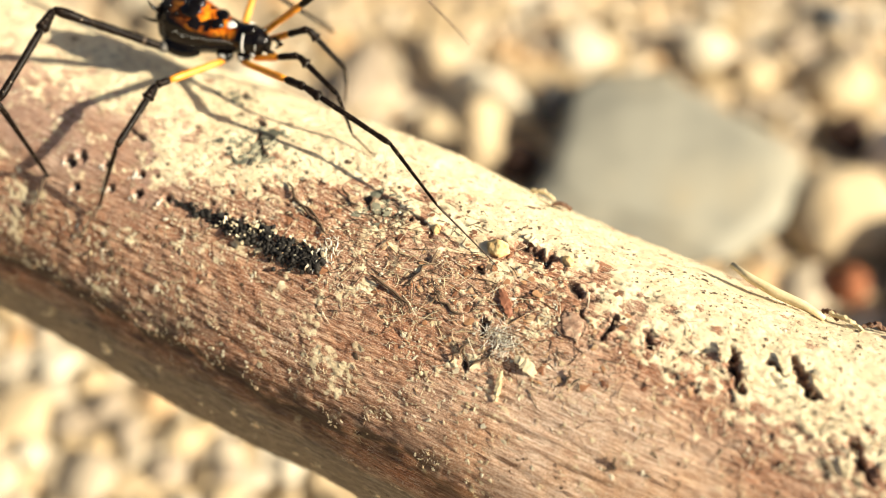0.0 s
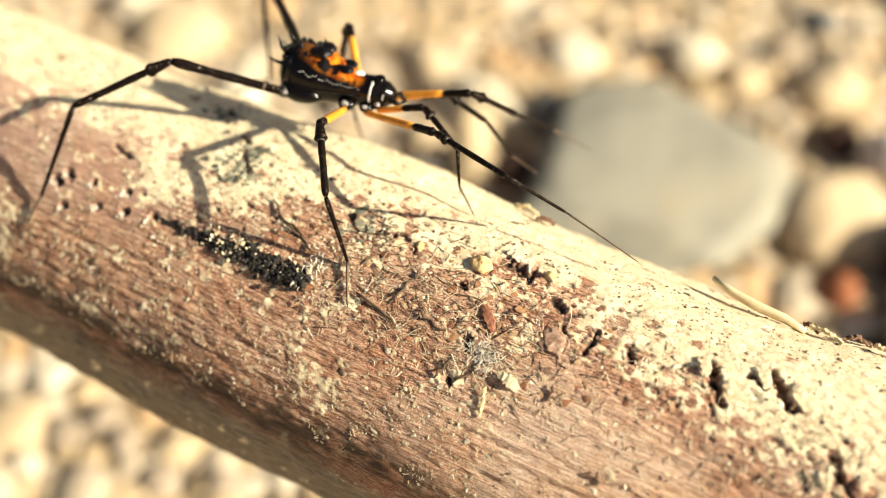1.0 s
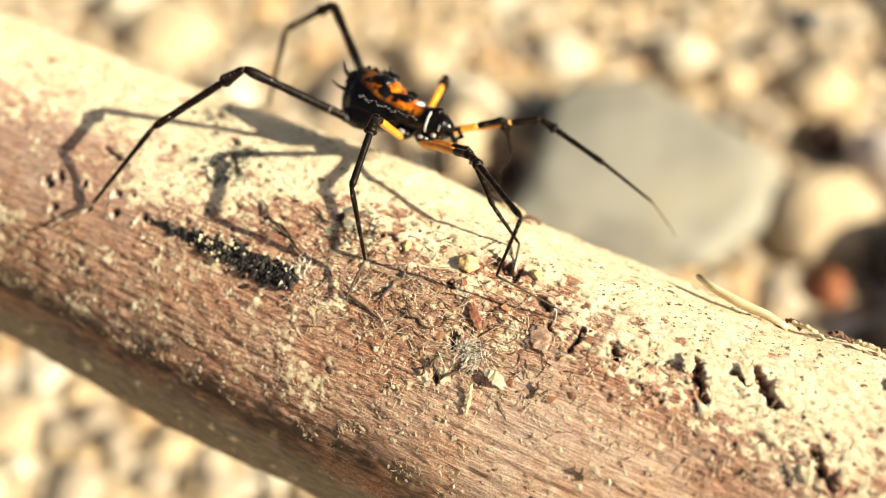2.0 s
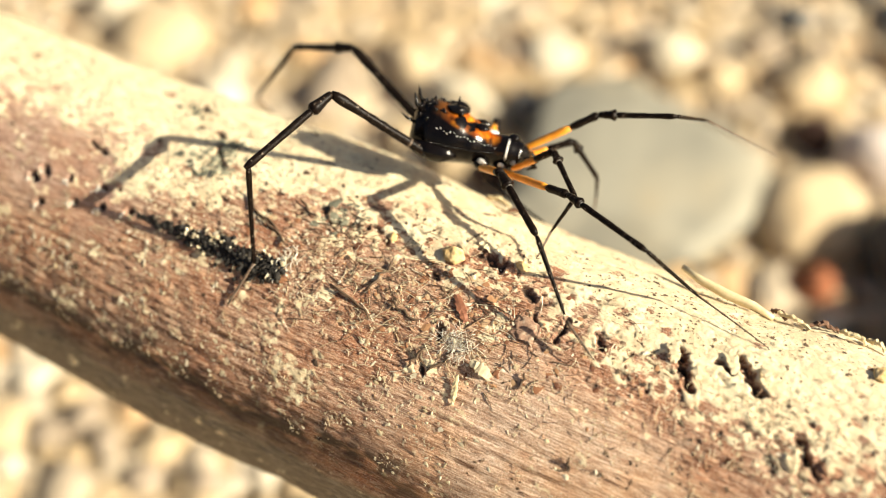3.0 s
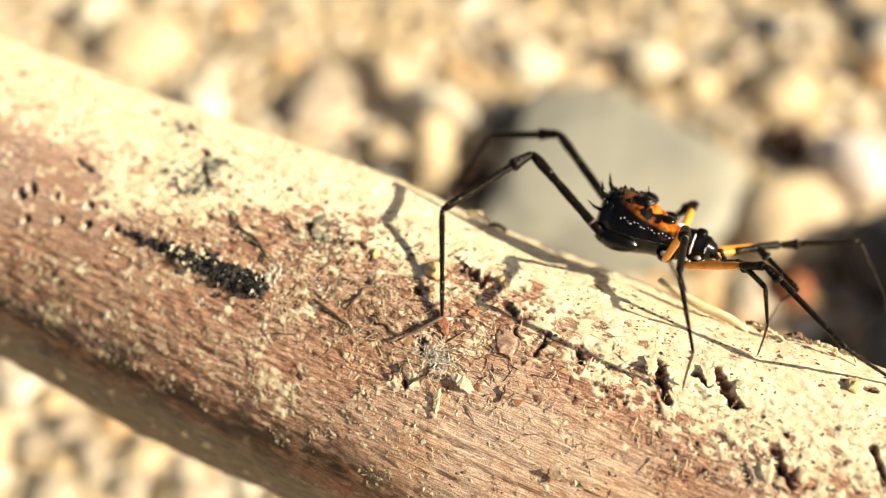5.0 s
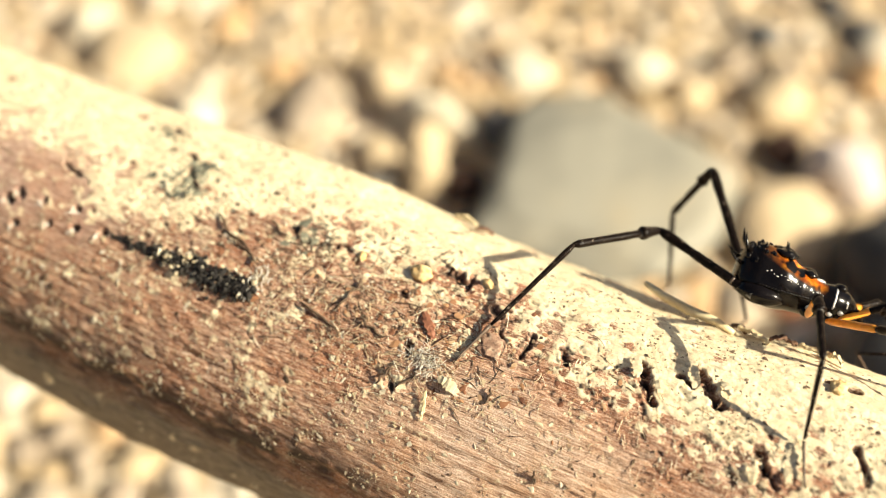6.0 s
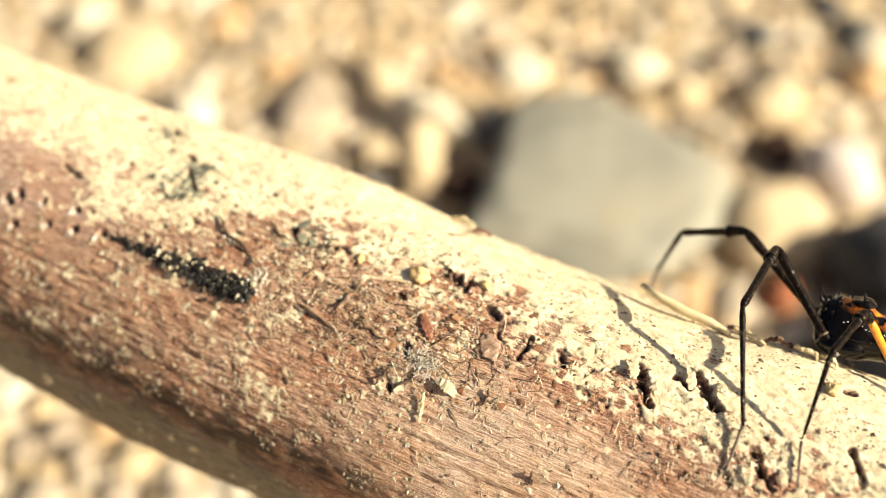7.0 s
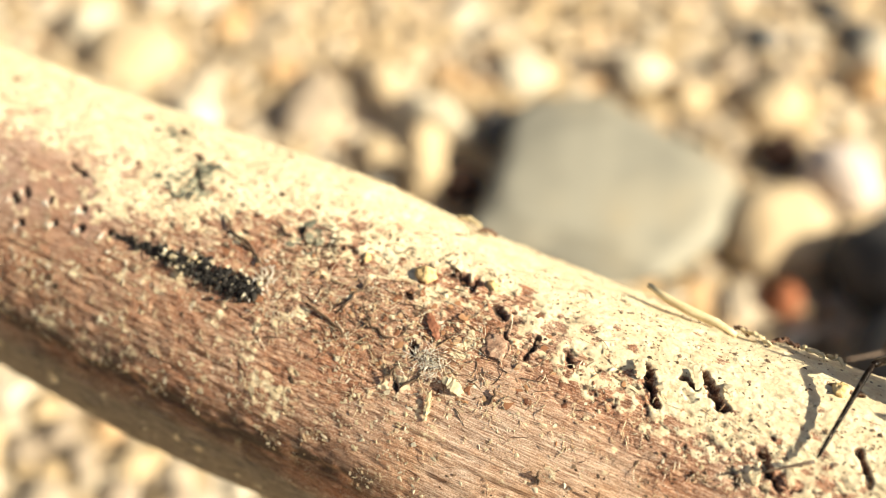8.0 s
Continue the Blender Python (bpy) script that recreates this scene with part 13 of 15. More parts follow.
    # tibia
    walk(LEGS[(2, 1)][1], [
        (0, pose(.00959, .00282, .0053, 0, -24.76, 1.02)), (0.1, pose(.00958, .00234, .00537, 8.19, -19.49, -18.82)),
        (0.2, pose(.00975, .00253, .0052, 10.84, -17.36, -26.99)), (0.3, pose(.01071, .00217, .00404, 11.35, -15, -28.71)),
        (0.4, pose(.01124, .0019, .00314, 8.07, -11.58, -16.72)), (0.5, pose(.01122, .00114, .0032, 2.46, 1.83, 8.76)),
        (0.6, pose(.01139, .00111, .00298, 3.06, 12.53, 33.72)), (0.7, pose(.01166, .00135, .00238, 5.58, 17.12, 45.56)),
        (0.8, pose(.01177, .00147, .0021, 7.4, 20.3, 51.82)), (0.9, pose(.01171, .00097, .0022, 8.87, 27.3, 55.87)),
        (1, pose(.01174, .00067, .00207, 8.47, 32.87, 54.91)), (1.1, pose(.01186, .00082, .00179, 5.57, 30.75, 49.6)),
        (1.2, pose(.01197, .00103, .00161, 2.39, 35.43, 43.41)), (1.3, pose(.0118, .00077, .00193, 5.12, 38.43, 48.11)),
        (1.4, pose(.01161, .00043, .0023, 9.23, 41.64, 54.74)), (1.5, pose(.01153, .00038, .00244, 10.01, 41.1, 55.92)),
        (1.6, pose(.01184, .00085, .00185, 2.89, 35.1, 45.17)), (1.7, pose(.01207, .0023, .00127, -6.26, 26.76, 29.35)),
        (1.8, pose(.01202, .0035, .00082, -12.5, 22.28, 15.05)), (2, pose(.01116, .00575, .00123, -18.91, 15.89, -3.73)),
        (2.2, pose(.01046, .00662, .0018, -21.61, 9.41, -14.85)), (2.4, pose(.01052, .00628, .00213, -22.94, 2.3, -24.94)),
        (2.6, pose(.01099, .00459, .00276, -23.12, -4.64, -29.74)), (2.8, pose(.01064, .00198, .00415, -23.8, -11.95, -23.52)),
        (2.9, pose(.01025, .00124, .00466, -24.47, -19.98, -21.46)), (3, pose(.01005, .00119, .00496, -25.24, -19.03, -19.18)),
        (3.1, pose(.01063, .00218, .00417, -26.6, -19.92, -14.86)), (3.2, pose(.01116, .00346, .00307, -27.97, -8.33, -11.81)),
        (3.3, pose(.01145, .00454, .00178, -27.27, -3.7, -17.16)), (3.4, pose(.01148, .0053, .00081, -26.95, 2.9, -24.26)),
        (3.5, pose(.01127, .0059, .0004, -27.23, 8.6, -26.9)), (3.6, pose(.01081, .00677, .00044, -27.07, 7.8, -25.86)),
        (3.7, pose(.01048, .00705, .00103, -26.49, 6.59, -21.78)), (3.8, pose(.01073, .00614, .00183, -25.26, 11.17, -13.56)),
        (3.9, pose(.01109, .00438, .00271, -22.21, 16.82, -.91)), (4, pose(.01118, .003, .00347, -17.35, 20.17, 13.72)),
        (4.1, pose(.01074, .00401, .00354, -13.66, 17.34, 23.93)), (4.2, pose(.01009, .00557, .00353, -10.98, 13.23, 32.66)),
        (4.3, pose(.00975, .00656, .00316, -9.83, 9.09, 38.6)), (4.4, pose(.00964, .00718, .00263, -9.41, 4.85, 42.07)),
        (4.5, pose(.00964, .00757, .00204, -9.35, .92, 43.24)), (4.6, pose(.00965, .00786, .00145, -9.33, -2.68, 42.37)),
        (4.7, pose(.00963, .00812, .0009, -9.12, -5.88, 39.51)), (4.8, pose(.00956, .00838, .00033, -8.54, -8.81, 34.94)),
        (4.9, pose(.00947, .0086, -.00028, -7.5, -11.36, 29.02)), (5, pose(.00939, .00876, -.00094, -6.05, -13.45, 22.31)),
        (5.1, pose(.00935, .00881, -.00162, -4.39, -14.92, 15.55)), (5.2, pose(.00935, .00879, -.00221, -2.79, -15.83, 9.52)),
        (5.3, pose(.00935, .00876, -.00251, -1.56, -16.47, 5.07)), (5.4, pose(.00918, .00891, -.00221, -1.04, -17.2, 3.29)),
        (5.5, pose(.00923, .00893, -.00177, -1.48, -17.83, 4.76)), (5.6, pose(.00937, .0088, -.00156, -2.71, -18.26, 8.72)),
        (5.7, pose(.00967, .00849, -.0015, -4.42, -17.63, 14.28)), (5.8, pose(.01, .00818, -.00141, -6.32, -16.42, 20.76)),
        (5.9, pose(.01009, .00805, -.00092, -7.83, -14.05, 26.5)), (6, pose(.01005, .00801, -.00043, -8.55, -12.01, 29.68)),
        (6.1, pose(.00996, .00802, -.00003, -8.8, -11.19, 30.93)), (6.2, pose(.0099, .00801, .00032, -8.81, -11.67, 30.99)),
        (6.3, pose(.00975, .00803, .00082, -8.71, -12.76, 30.52)), (6.4, pose(.00968, .00796, .00125, -8.54, -13.95, 29.75)),
        (6.5, pose(.00973, .00776, .00145, -8.43, -14.52, 29.33)), (6.6, pose(.00999, .00749, .00133, -8.68, -14, 30.32)),
        (6.7, pose(.0104, .00729, .00087, -9.04, -13.1, 31.85)), (6.8, pose(.01048, .00733, .00027, -9.15, -11.58, 32.4)),
        (6.9, pose(.01052, .00743, -.00059, -9, -11.17, 31.61)), (7, pose(.01055, .00748, -.00162, -8.66, -12.83, 29.97)),
        (7.1, pose(.01039, .00756, -.00255, -8.2, -16.51, 28.16)), (7.2, pose(.01023, .00767, -.00322, -7.62, -20.65, 26.35)),
        (7.3, pose(.00989, .00804, -.0032, -6.66, -23.69, 23.81)), (7.4, pose(.00954, .00849, -.00291, -5.58, -25.21, 21.19)),
        (7.5, pose(.00912, .00895, -.00247, -4.41, -24.8, 18.44)), (7.6, pose(.00875, .00932, -.00192, -3.28, -22.58, 15.61)),
        (7.7, pose(.00857, .00947, -.00135, -2.4, -19.23, 13.15)), (7.8, pose(.00851, .00946, -.00071, -1.8, -15.17, 11.11)),
        (7.9, pose(.00838, .00945, .00002, -1.4, -10.64, 9.32)), (8, pose(.00818, .00944, .00077, -1.18, -5.9, 7.82)),
    ])
    # metatarsus
    walk(LEGS[(2, 1)][2], [
        (0, pose(.01617, .00293, .00834, 0, 49.71, 67.17)), (.1, pose(.01604, .00014, .00778, -7.44, 47.61, 57.39)),
        (.2, pose(.01592, -.00061, .00736, -16.34, 47.16, 45.2)), (.3, pose(.01685, -.0012, .00592, -14.66, 54.46, 47.62)),
        (.4, pose(.01802, -.00014, .00459, -16.72, 64.61, 45.41)), (.5, pose(.01837, .00224, .00297, -57.69, 68.23, -.49)),
        (.6, pose(.01726, .00503, .00142, -70.34, 48.96, -14.73)), (.7, pose(.01651, .0063, .00025, -57.48, 48.67, 1.8)),
        (.8, pose(.01598, .00682, -.00042, -35.19, 49.81, 29.14)), (.9, pose(.01532, .0063, -.00112, -22.41, 40.37, 46.04)),
        (1, pose(.01524, .00565, -.00186, -15.28, 32.55, 57.09)), (1.1, pose(.0159, .00557, -.00192, -14.41, 43.98, 59.18)),
        (1.2, pose(.01625, .00508, -.00259, -11.08, 40.35, 63.98)), (1.3, pose(.01559, .005, -.00258, -10.67, 48.41, 64.77)),
        (1.4, pose(.01474, .00486, -.00251, -11.04, 49.92, 64.29)), (1.5, pose(.01459, .00491, -.00233, -12.59, 48.9, 62.25)),
        (1.6, pose(.01602, .00505, -.00231, -13.58, 49.49, 60.93)), (1.7, pose(.0177, .00546, -.00199, -15.17, 44.74, 58.89)),
        (1.8, pose(.0185, .00524, -.00193, -18.54, 41.71, 54.08)), (2, pose(.01812, .00529, -.00075, -29.05, 33.02, 37.46)),
        (2.2, pose(.01737, .00478, .00061, -33.65, 26.91, 28.49)), (2.4, pose(.01709, .00322, .00184, -31.82, 24.36, 32.56)),
        (2.6, pose(.01727, .001, .00335, -25.15, 22.9, 47.25)), (2.8, pose(.01715, -.00085, .00565, -18.85, 17.65, 62.43)),
        (2.9, pose(.01659, -.00125, .00714, -18.14, 21.59, 64.81)), (3, pose(.01656, -.00108, .00734, -20.07, 12.67, 59.8)),
        (3.1, pose(.01722, .00043, .00664, -24.25, 19.96, 36.66)), (3.2, pose(.01819, .00199, .00412, -28.43, 9.54, 22.21)),
        (3.3, pose(.01837, .0024, .00225, -28.24, 20.59, 25.14)), (3.4, pose(.01808, .00233, .00044, -21.48, 25.86, 41.59)),
        (3.5, pose(.01769, .00264, -.00069, -13.83, 25.24, 57.82)), (3.6, pose(.01728, .00364, -.00055, -12.91, 30.22, 60.05)),
        (3.7, pose(.01715, .00438, .0002, -13.33, 35.29, 59.33)), (3.8, pose(.01765, .00447, .00042, -9.31, 38.74, 66.19)),
        (3.9, pose(.01803, .00427, .00061, -6.26, 39.13, 71.04)), (4, pose(.01778, .00461, .00097, -8.35, 36.81, 67.72)),
        (4.1, pose(.01706, .00682, .00138, -14.76, 41.78, 56.99)), (4.2, pose(.01603, .00937, .00187, -23.83, 43.41, 43.03)),
        (4.3, pose(.01534, .01103, .00201, -31.38, 43.79, 32.1)), (4.4, pose(.015, .01202, .00201, -37.69, 43.66, 22.98)),
        (4.5, pose(.01492, .01253, .00192, -42.83, 43.79, 15.55)), (4.6, pose(.015, .01274, .00179, -46.84, 44.43, 9.78)),
        (4.7, pose(.01519, .01271, .00164, -49.61, 45.8, 5.88)), (4.8, pose(.01543, .01248, .00144, -50.94, 47.64, 4.06)),
        (4.9, pose(.01568, .01205, .00115, -50.65, 49.54, 4.44)), (5, pose(.01591, .01143, .00075, -48.97, 51.06, 6.63)),
        (5.1, pose(.0161, .01069, .00025, -46.68, 51.91, 9.55)), (5.2, pose(.01623, .00994, -.00024, -44.99, 52.19, 11.7)),
        (5.3, pose(.01628, .00937, -.00045, -45.03, 52.36, 11.65)), (5.4, pose(.0161, .00931, -.00007, -47.84, 52.32, 8.1)),
        (5.5, pose(.0161, .0095, .00045, -52.35, 54.77, 2.49)), (5.6, pose(.01618, .00984, .00071, -58.38, 58.06, -4.74)),
        (5.7, pose(.01636, .0102, .0007, -66.39, 62.38, -13.96)), (5.8, pose(.0165, .01065, .00064, -75.33, 65.8, -23.88)),
        (5.9, pose(.01638, .01118, .00084, -86.88, 68.62, -36.4)), (6, pose(.01621, .01152, .00107, -95.52, 70.21, -45.63)),
        (6.1, pose(.01606, .01167, .00138, -96.53, 71.36, -46.7)), (6.2, pose(.01598, .01166, .00179, -88.65, 72.39, -38.42)),
        (6.3, pose(.01584, .01162, .00242, -75.79, 72.66, -24.94)), (6.4, pose(.01579, .01145, .003, -63.27, 72.45, -11.82)),
        (6.5, pose(.01585, .0112, .00327, -55.71, 72.6, -3.89)), (6.6, pose(.01606, .01104, .00309, -55.08, 72.88, -3.23)),
        (6.7, pose(.0164, .01102, .00251, -59.36, 72.99, -7.71)), (6.8, pose(.01647, .01114, .00172, -72.75, 73.97, -21.67)),
        (6.9, pose(.01658, .01116, .00081, -87.49, 73.99, -36.99)), (7, pose(.01667, .01101, -.00001, -94.67, 73.64, -44.48)),
        (7.1, pose(.01652, .01084, -.00049, -92.75, 73.97, -42.48)), (7.2, pose(.01631, .01069, -.00066, -82.28, 75.14, -31.62)),
        (7.3, pose(.01597, .01072, -.00029, -69.53, 77.05, -18.48)), (7.4, pose(.01565, .01086, .00018, -50.32, 78.48, 1.17)),
        (7.5, pose(.01537, .01103, .00057, -27.44, 78.57, 24.5)), (7.6, pose(.01519, .01112, .00086, -7.91, 77.32, 44.46)),
        (7.7, pose(.01524, .01103, .00104, 5.4, 75.22, 58.15)), (7.8, pose(.01537, .01081, .00119, 13.21, 72.77, 66.27)),
        (7.9, pose(.01541, .01061, .00135, 15.81, 69.88, 69.02)), (8, pose(.01532, .01042, .00151, 15.22, 66.61, 68.38)),
    ])
    # tarsus
    walk(LEGS[(2, 1)][3], [
        (0, pose(.01781, .00682, .00337, 0, 60.71, 24.48)), (.1, pose(.01841, .00384, .00297, 16.12, 55.76, 43.01)),
        (.2, pose(.01904, .00253, .00259, 26.02, 48.23, 55.07)), (.3, pose(.01941, .0016, .00062, 33.69, 39.31, 65.55)),
        (.4, pose(.01998, .00185, -.0013, 38.72, 27.09, 73.49)), (.5, pose(.02079, .00222, -.00307, 41.56, 9.84, 78.21)),
        (.6, pose(.0214, .00394, -.0035, 42.22, -.1, 81.03)), (.7, pose(.02081, .00644, -.00464, 42.15, -3, 83.9)),
        (.8, pose(.01965, .00886, -.0054, 42.27, 2.23, 83.6)), (.9, pose(.01877, .00987, -.00534, 41.55, 18.75, 74.39)),
        (1, pose(.01822, .01025, -.00536, 35.73, 34.73, 59.93)), (1.1, pose(.0183, .00959, -.00644, 34.11, 37.09, 57.14)),
        (1.2, pose(.01843, .00953, -.0068, 33.85, 44.33, 56.39)), (1.3, pose(.01744, .00891, -.00745, 33.34, 47.06, 55.64)),
        (1.4, pose(.01656, .00864, -.0075, 31.14, 51.83, 52.6)), (1.5, pose(.01659, .0087, -.00724, 29.83, 54.7, 50.92)),
        (1.6, pose(.01807, .00875, -.00726, 35.03, 50.13, 57.36)), (1.7, pose(.02009, .00942, -.00657, 39.42, 45.37, 63.18)),
        (1.8, pose(.02135, .00918, -.00626, 42.75, 41.37, 67.99)), (2, pose(.02245, .00862, -.0043, 45.41, 40.82, 72.08)),
        (2.2, pose(.02248, .00755, -.00233, 48.33, 43.61, 76.45)), (2.4, pose(.02209, .00641, -.00085, 53.54, 40.33, 84.43)),
        (2.6, pose(.02134, .00541, .00081, 54.64, 29.05, 85.48)), (2.8, pose(.02002, .00465, .00368, 44.79, 19.47, 64.22)),
        (2.9, pose(.01917, .00423, .00474, 33.43, 15.91, 37.25)), (3, pose(.01975, .00441, .00591, 24.92, 15.98, 13.7)),
        (3.1, pose(.02213, .00408, .00442, 25.82, 8.27, 16.55)), (3.2, pose(.02414, .00442, .00304, 27.12, 9.07, 28.92)),
        (3.3, pose(.02389, .00499, -.00004, 28.71, 9.07, 44.34)), (3.4, pose(.02246, .00622, -.0024, 30.52, 14.5, 56.76)),
        (3.5, pose(.02082, .00762, -.00346, 32.9, 24.27, 64.15)), (3.6, pose(.02009, .00851, -.00383, 33.2, 35.37, 63.75)),
        (3.7, pose(.01986, .00896, -.00357, 31.62, 42.9, 60.82)), (3.8, pose(.0197, .00912, -.00365, 34.62, 41.52, 65.31)),
        (3.9, pose(.01967, .00905, -.0035, 38.24, 36.99, 70.93)), (4, pose(.01975, .00943, -.00292, 39.65, 36.92, 73.31)),
        (4.1, pose(.01971, .01089, -.00296, 37.38, 44.57, 69.45)), (4.2, pose(.01949, .0126, -.00261, 28.2, 54.76, 56.89)),
        (4.3, pose(.01932, .01353, -.00249, 11.83, 60.94, 37.64)), (4.4, pose(.01934, .01386, -.00248, -7.69, 62.83, 15.57)),
        (4.5, pose(.01945, .0138, -.00258, -24.21, 61.94, -3.05)), (4.6, pose(.01959, .01353, -.00276, -35.96, 60.28, -16.45)),
        (4.7, pose(.0197, .01318, -.00303, -43.93, 59.27, -25.67)), (4.8, pose(.01981, .01279, -.00337, -49.32, 59.43, -31.93)),
        (4.9, pose(.01989, .01238, -.0038, -52.67, 60.72, -35.8)), (5, pose(.01998, .01191, -.00431, -54.12, 62.69, -37.44)),
        (5.1, pose(.02006, .01136, -.00488, -53.52, 64.69, -36.77)), (5.2, pose(.02014, .01075, -.00538, -51.14, 65.92, -34.15)),
        (5.3, pose(.02017, .01018, -.00561, -48.02, 65.45, -30.73)), (5.4, pose(.02004, .00987, -.00522, -46.02, 62.69, -28.5)),
        (5.5, pose(.01985, .00966, -.00487, -45.28, 58.64, -27.66)), (5.6, pose(.01961, .00956, -.00481, -45.25, 54.27, -27.62)),
        (5.7, pose(.01929, .00947, -.00507, -45.96, 50.35, -28.51)), (5.8, pose(.01894, .00957, -.0053, -47.12, 47.28, -30.06)),
        (5.9, pose(.01829, .00977, -.00522, -49.22, 45.38, -32.96)), (6, pose(.01775, .00994, -.00505, -51.46, 44.59, -36.13)),
        (6.1, pose(.01749, .01016, -.00479, -53.32, 44.79, -38.77)), (6.2, pose(.01753, .01044, -.00442, -53.86, 45.27, -39.53)),
        (6.3, pose(.0176, .0108, -.00379, -51.82, 44.67, -36.65)), (6.4, pose(.01771, .01105, -.00321, -49.69, 43.43, -33.59)),
        (6.5, pose(.01779, .01107, -.00295, -48.39, 41.38, -31.67)), (6.6, pose(.01798, .01093, -.00313, -48.53, 38.57, -31.88)),
        (6.7, pose(.01829, .01076, -.00372, -49.4, 35.41, -33.33)), (6.8, pose(.01814, .01047, -.00454, -50.93, 32.43, -36.06)),
        (6.9, pose(.01801, .01008, -.00545, -52.24, 29.67, -38.61)), (7, pose(.01798, .00972, -.00626, -52.96, 27.37, -40.12)),
        (7.1, pose(.01784, .00962, -.00674, -52.96, 25.47, -40.11)), (7.2, pose(.01773, .00981, -.00695, -52.47, 24.69, -38.95)),
        (7.3, pose(.01735, .01026, -.00663, -51.92, 25.69, -37.66)), (7.4, pose(.01695, .01089, -.0062, -50.9, 28.49, -35.43)),
        (7.5, pose(.01654, .01157, -.00581, -49.33, 32.92, -32.35)), (7.6, pose(.01621, .01212, -.00549, -47.1, 38.22, -28.53)),
        (7.7, pose(.01611, .01244, -.00526, -42.83, 42.94, -21.98)), (7.8, pose(.01615, .01258, -.00503, -36.55, 46.68, -13.07)),
        (7.9, pose(.01621, .0127, -.00476, -28.96, 49.28, -2.87)), (8, pose(.01627, .01282, -.00446, -20.57, 50.74, 8.06)),
    ])
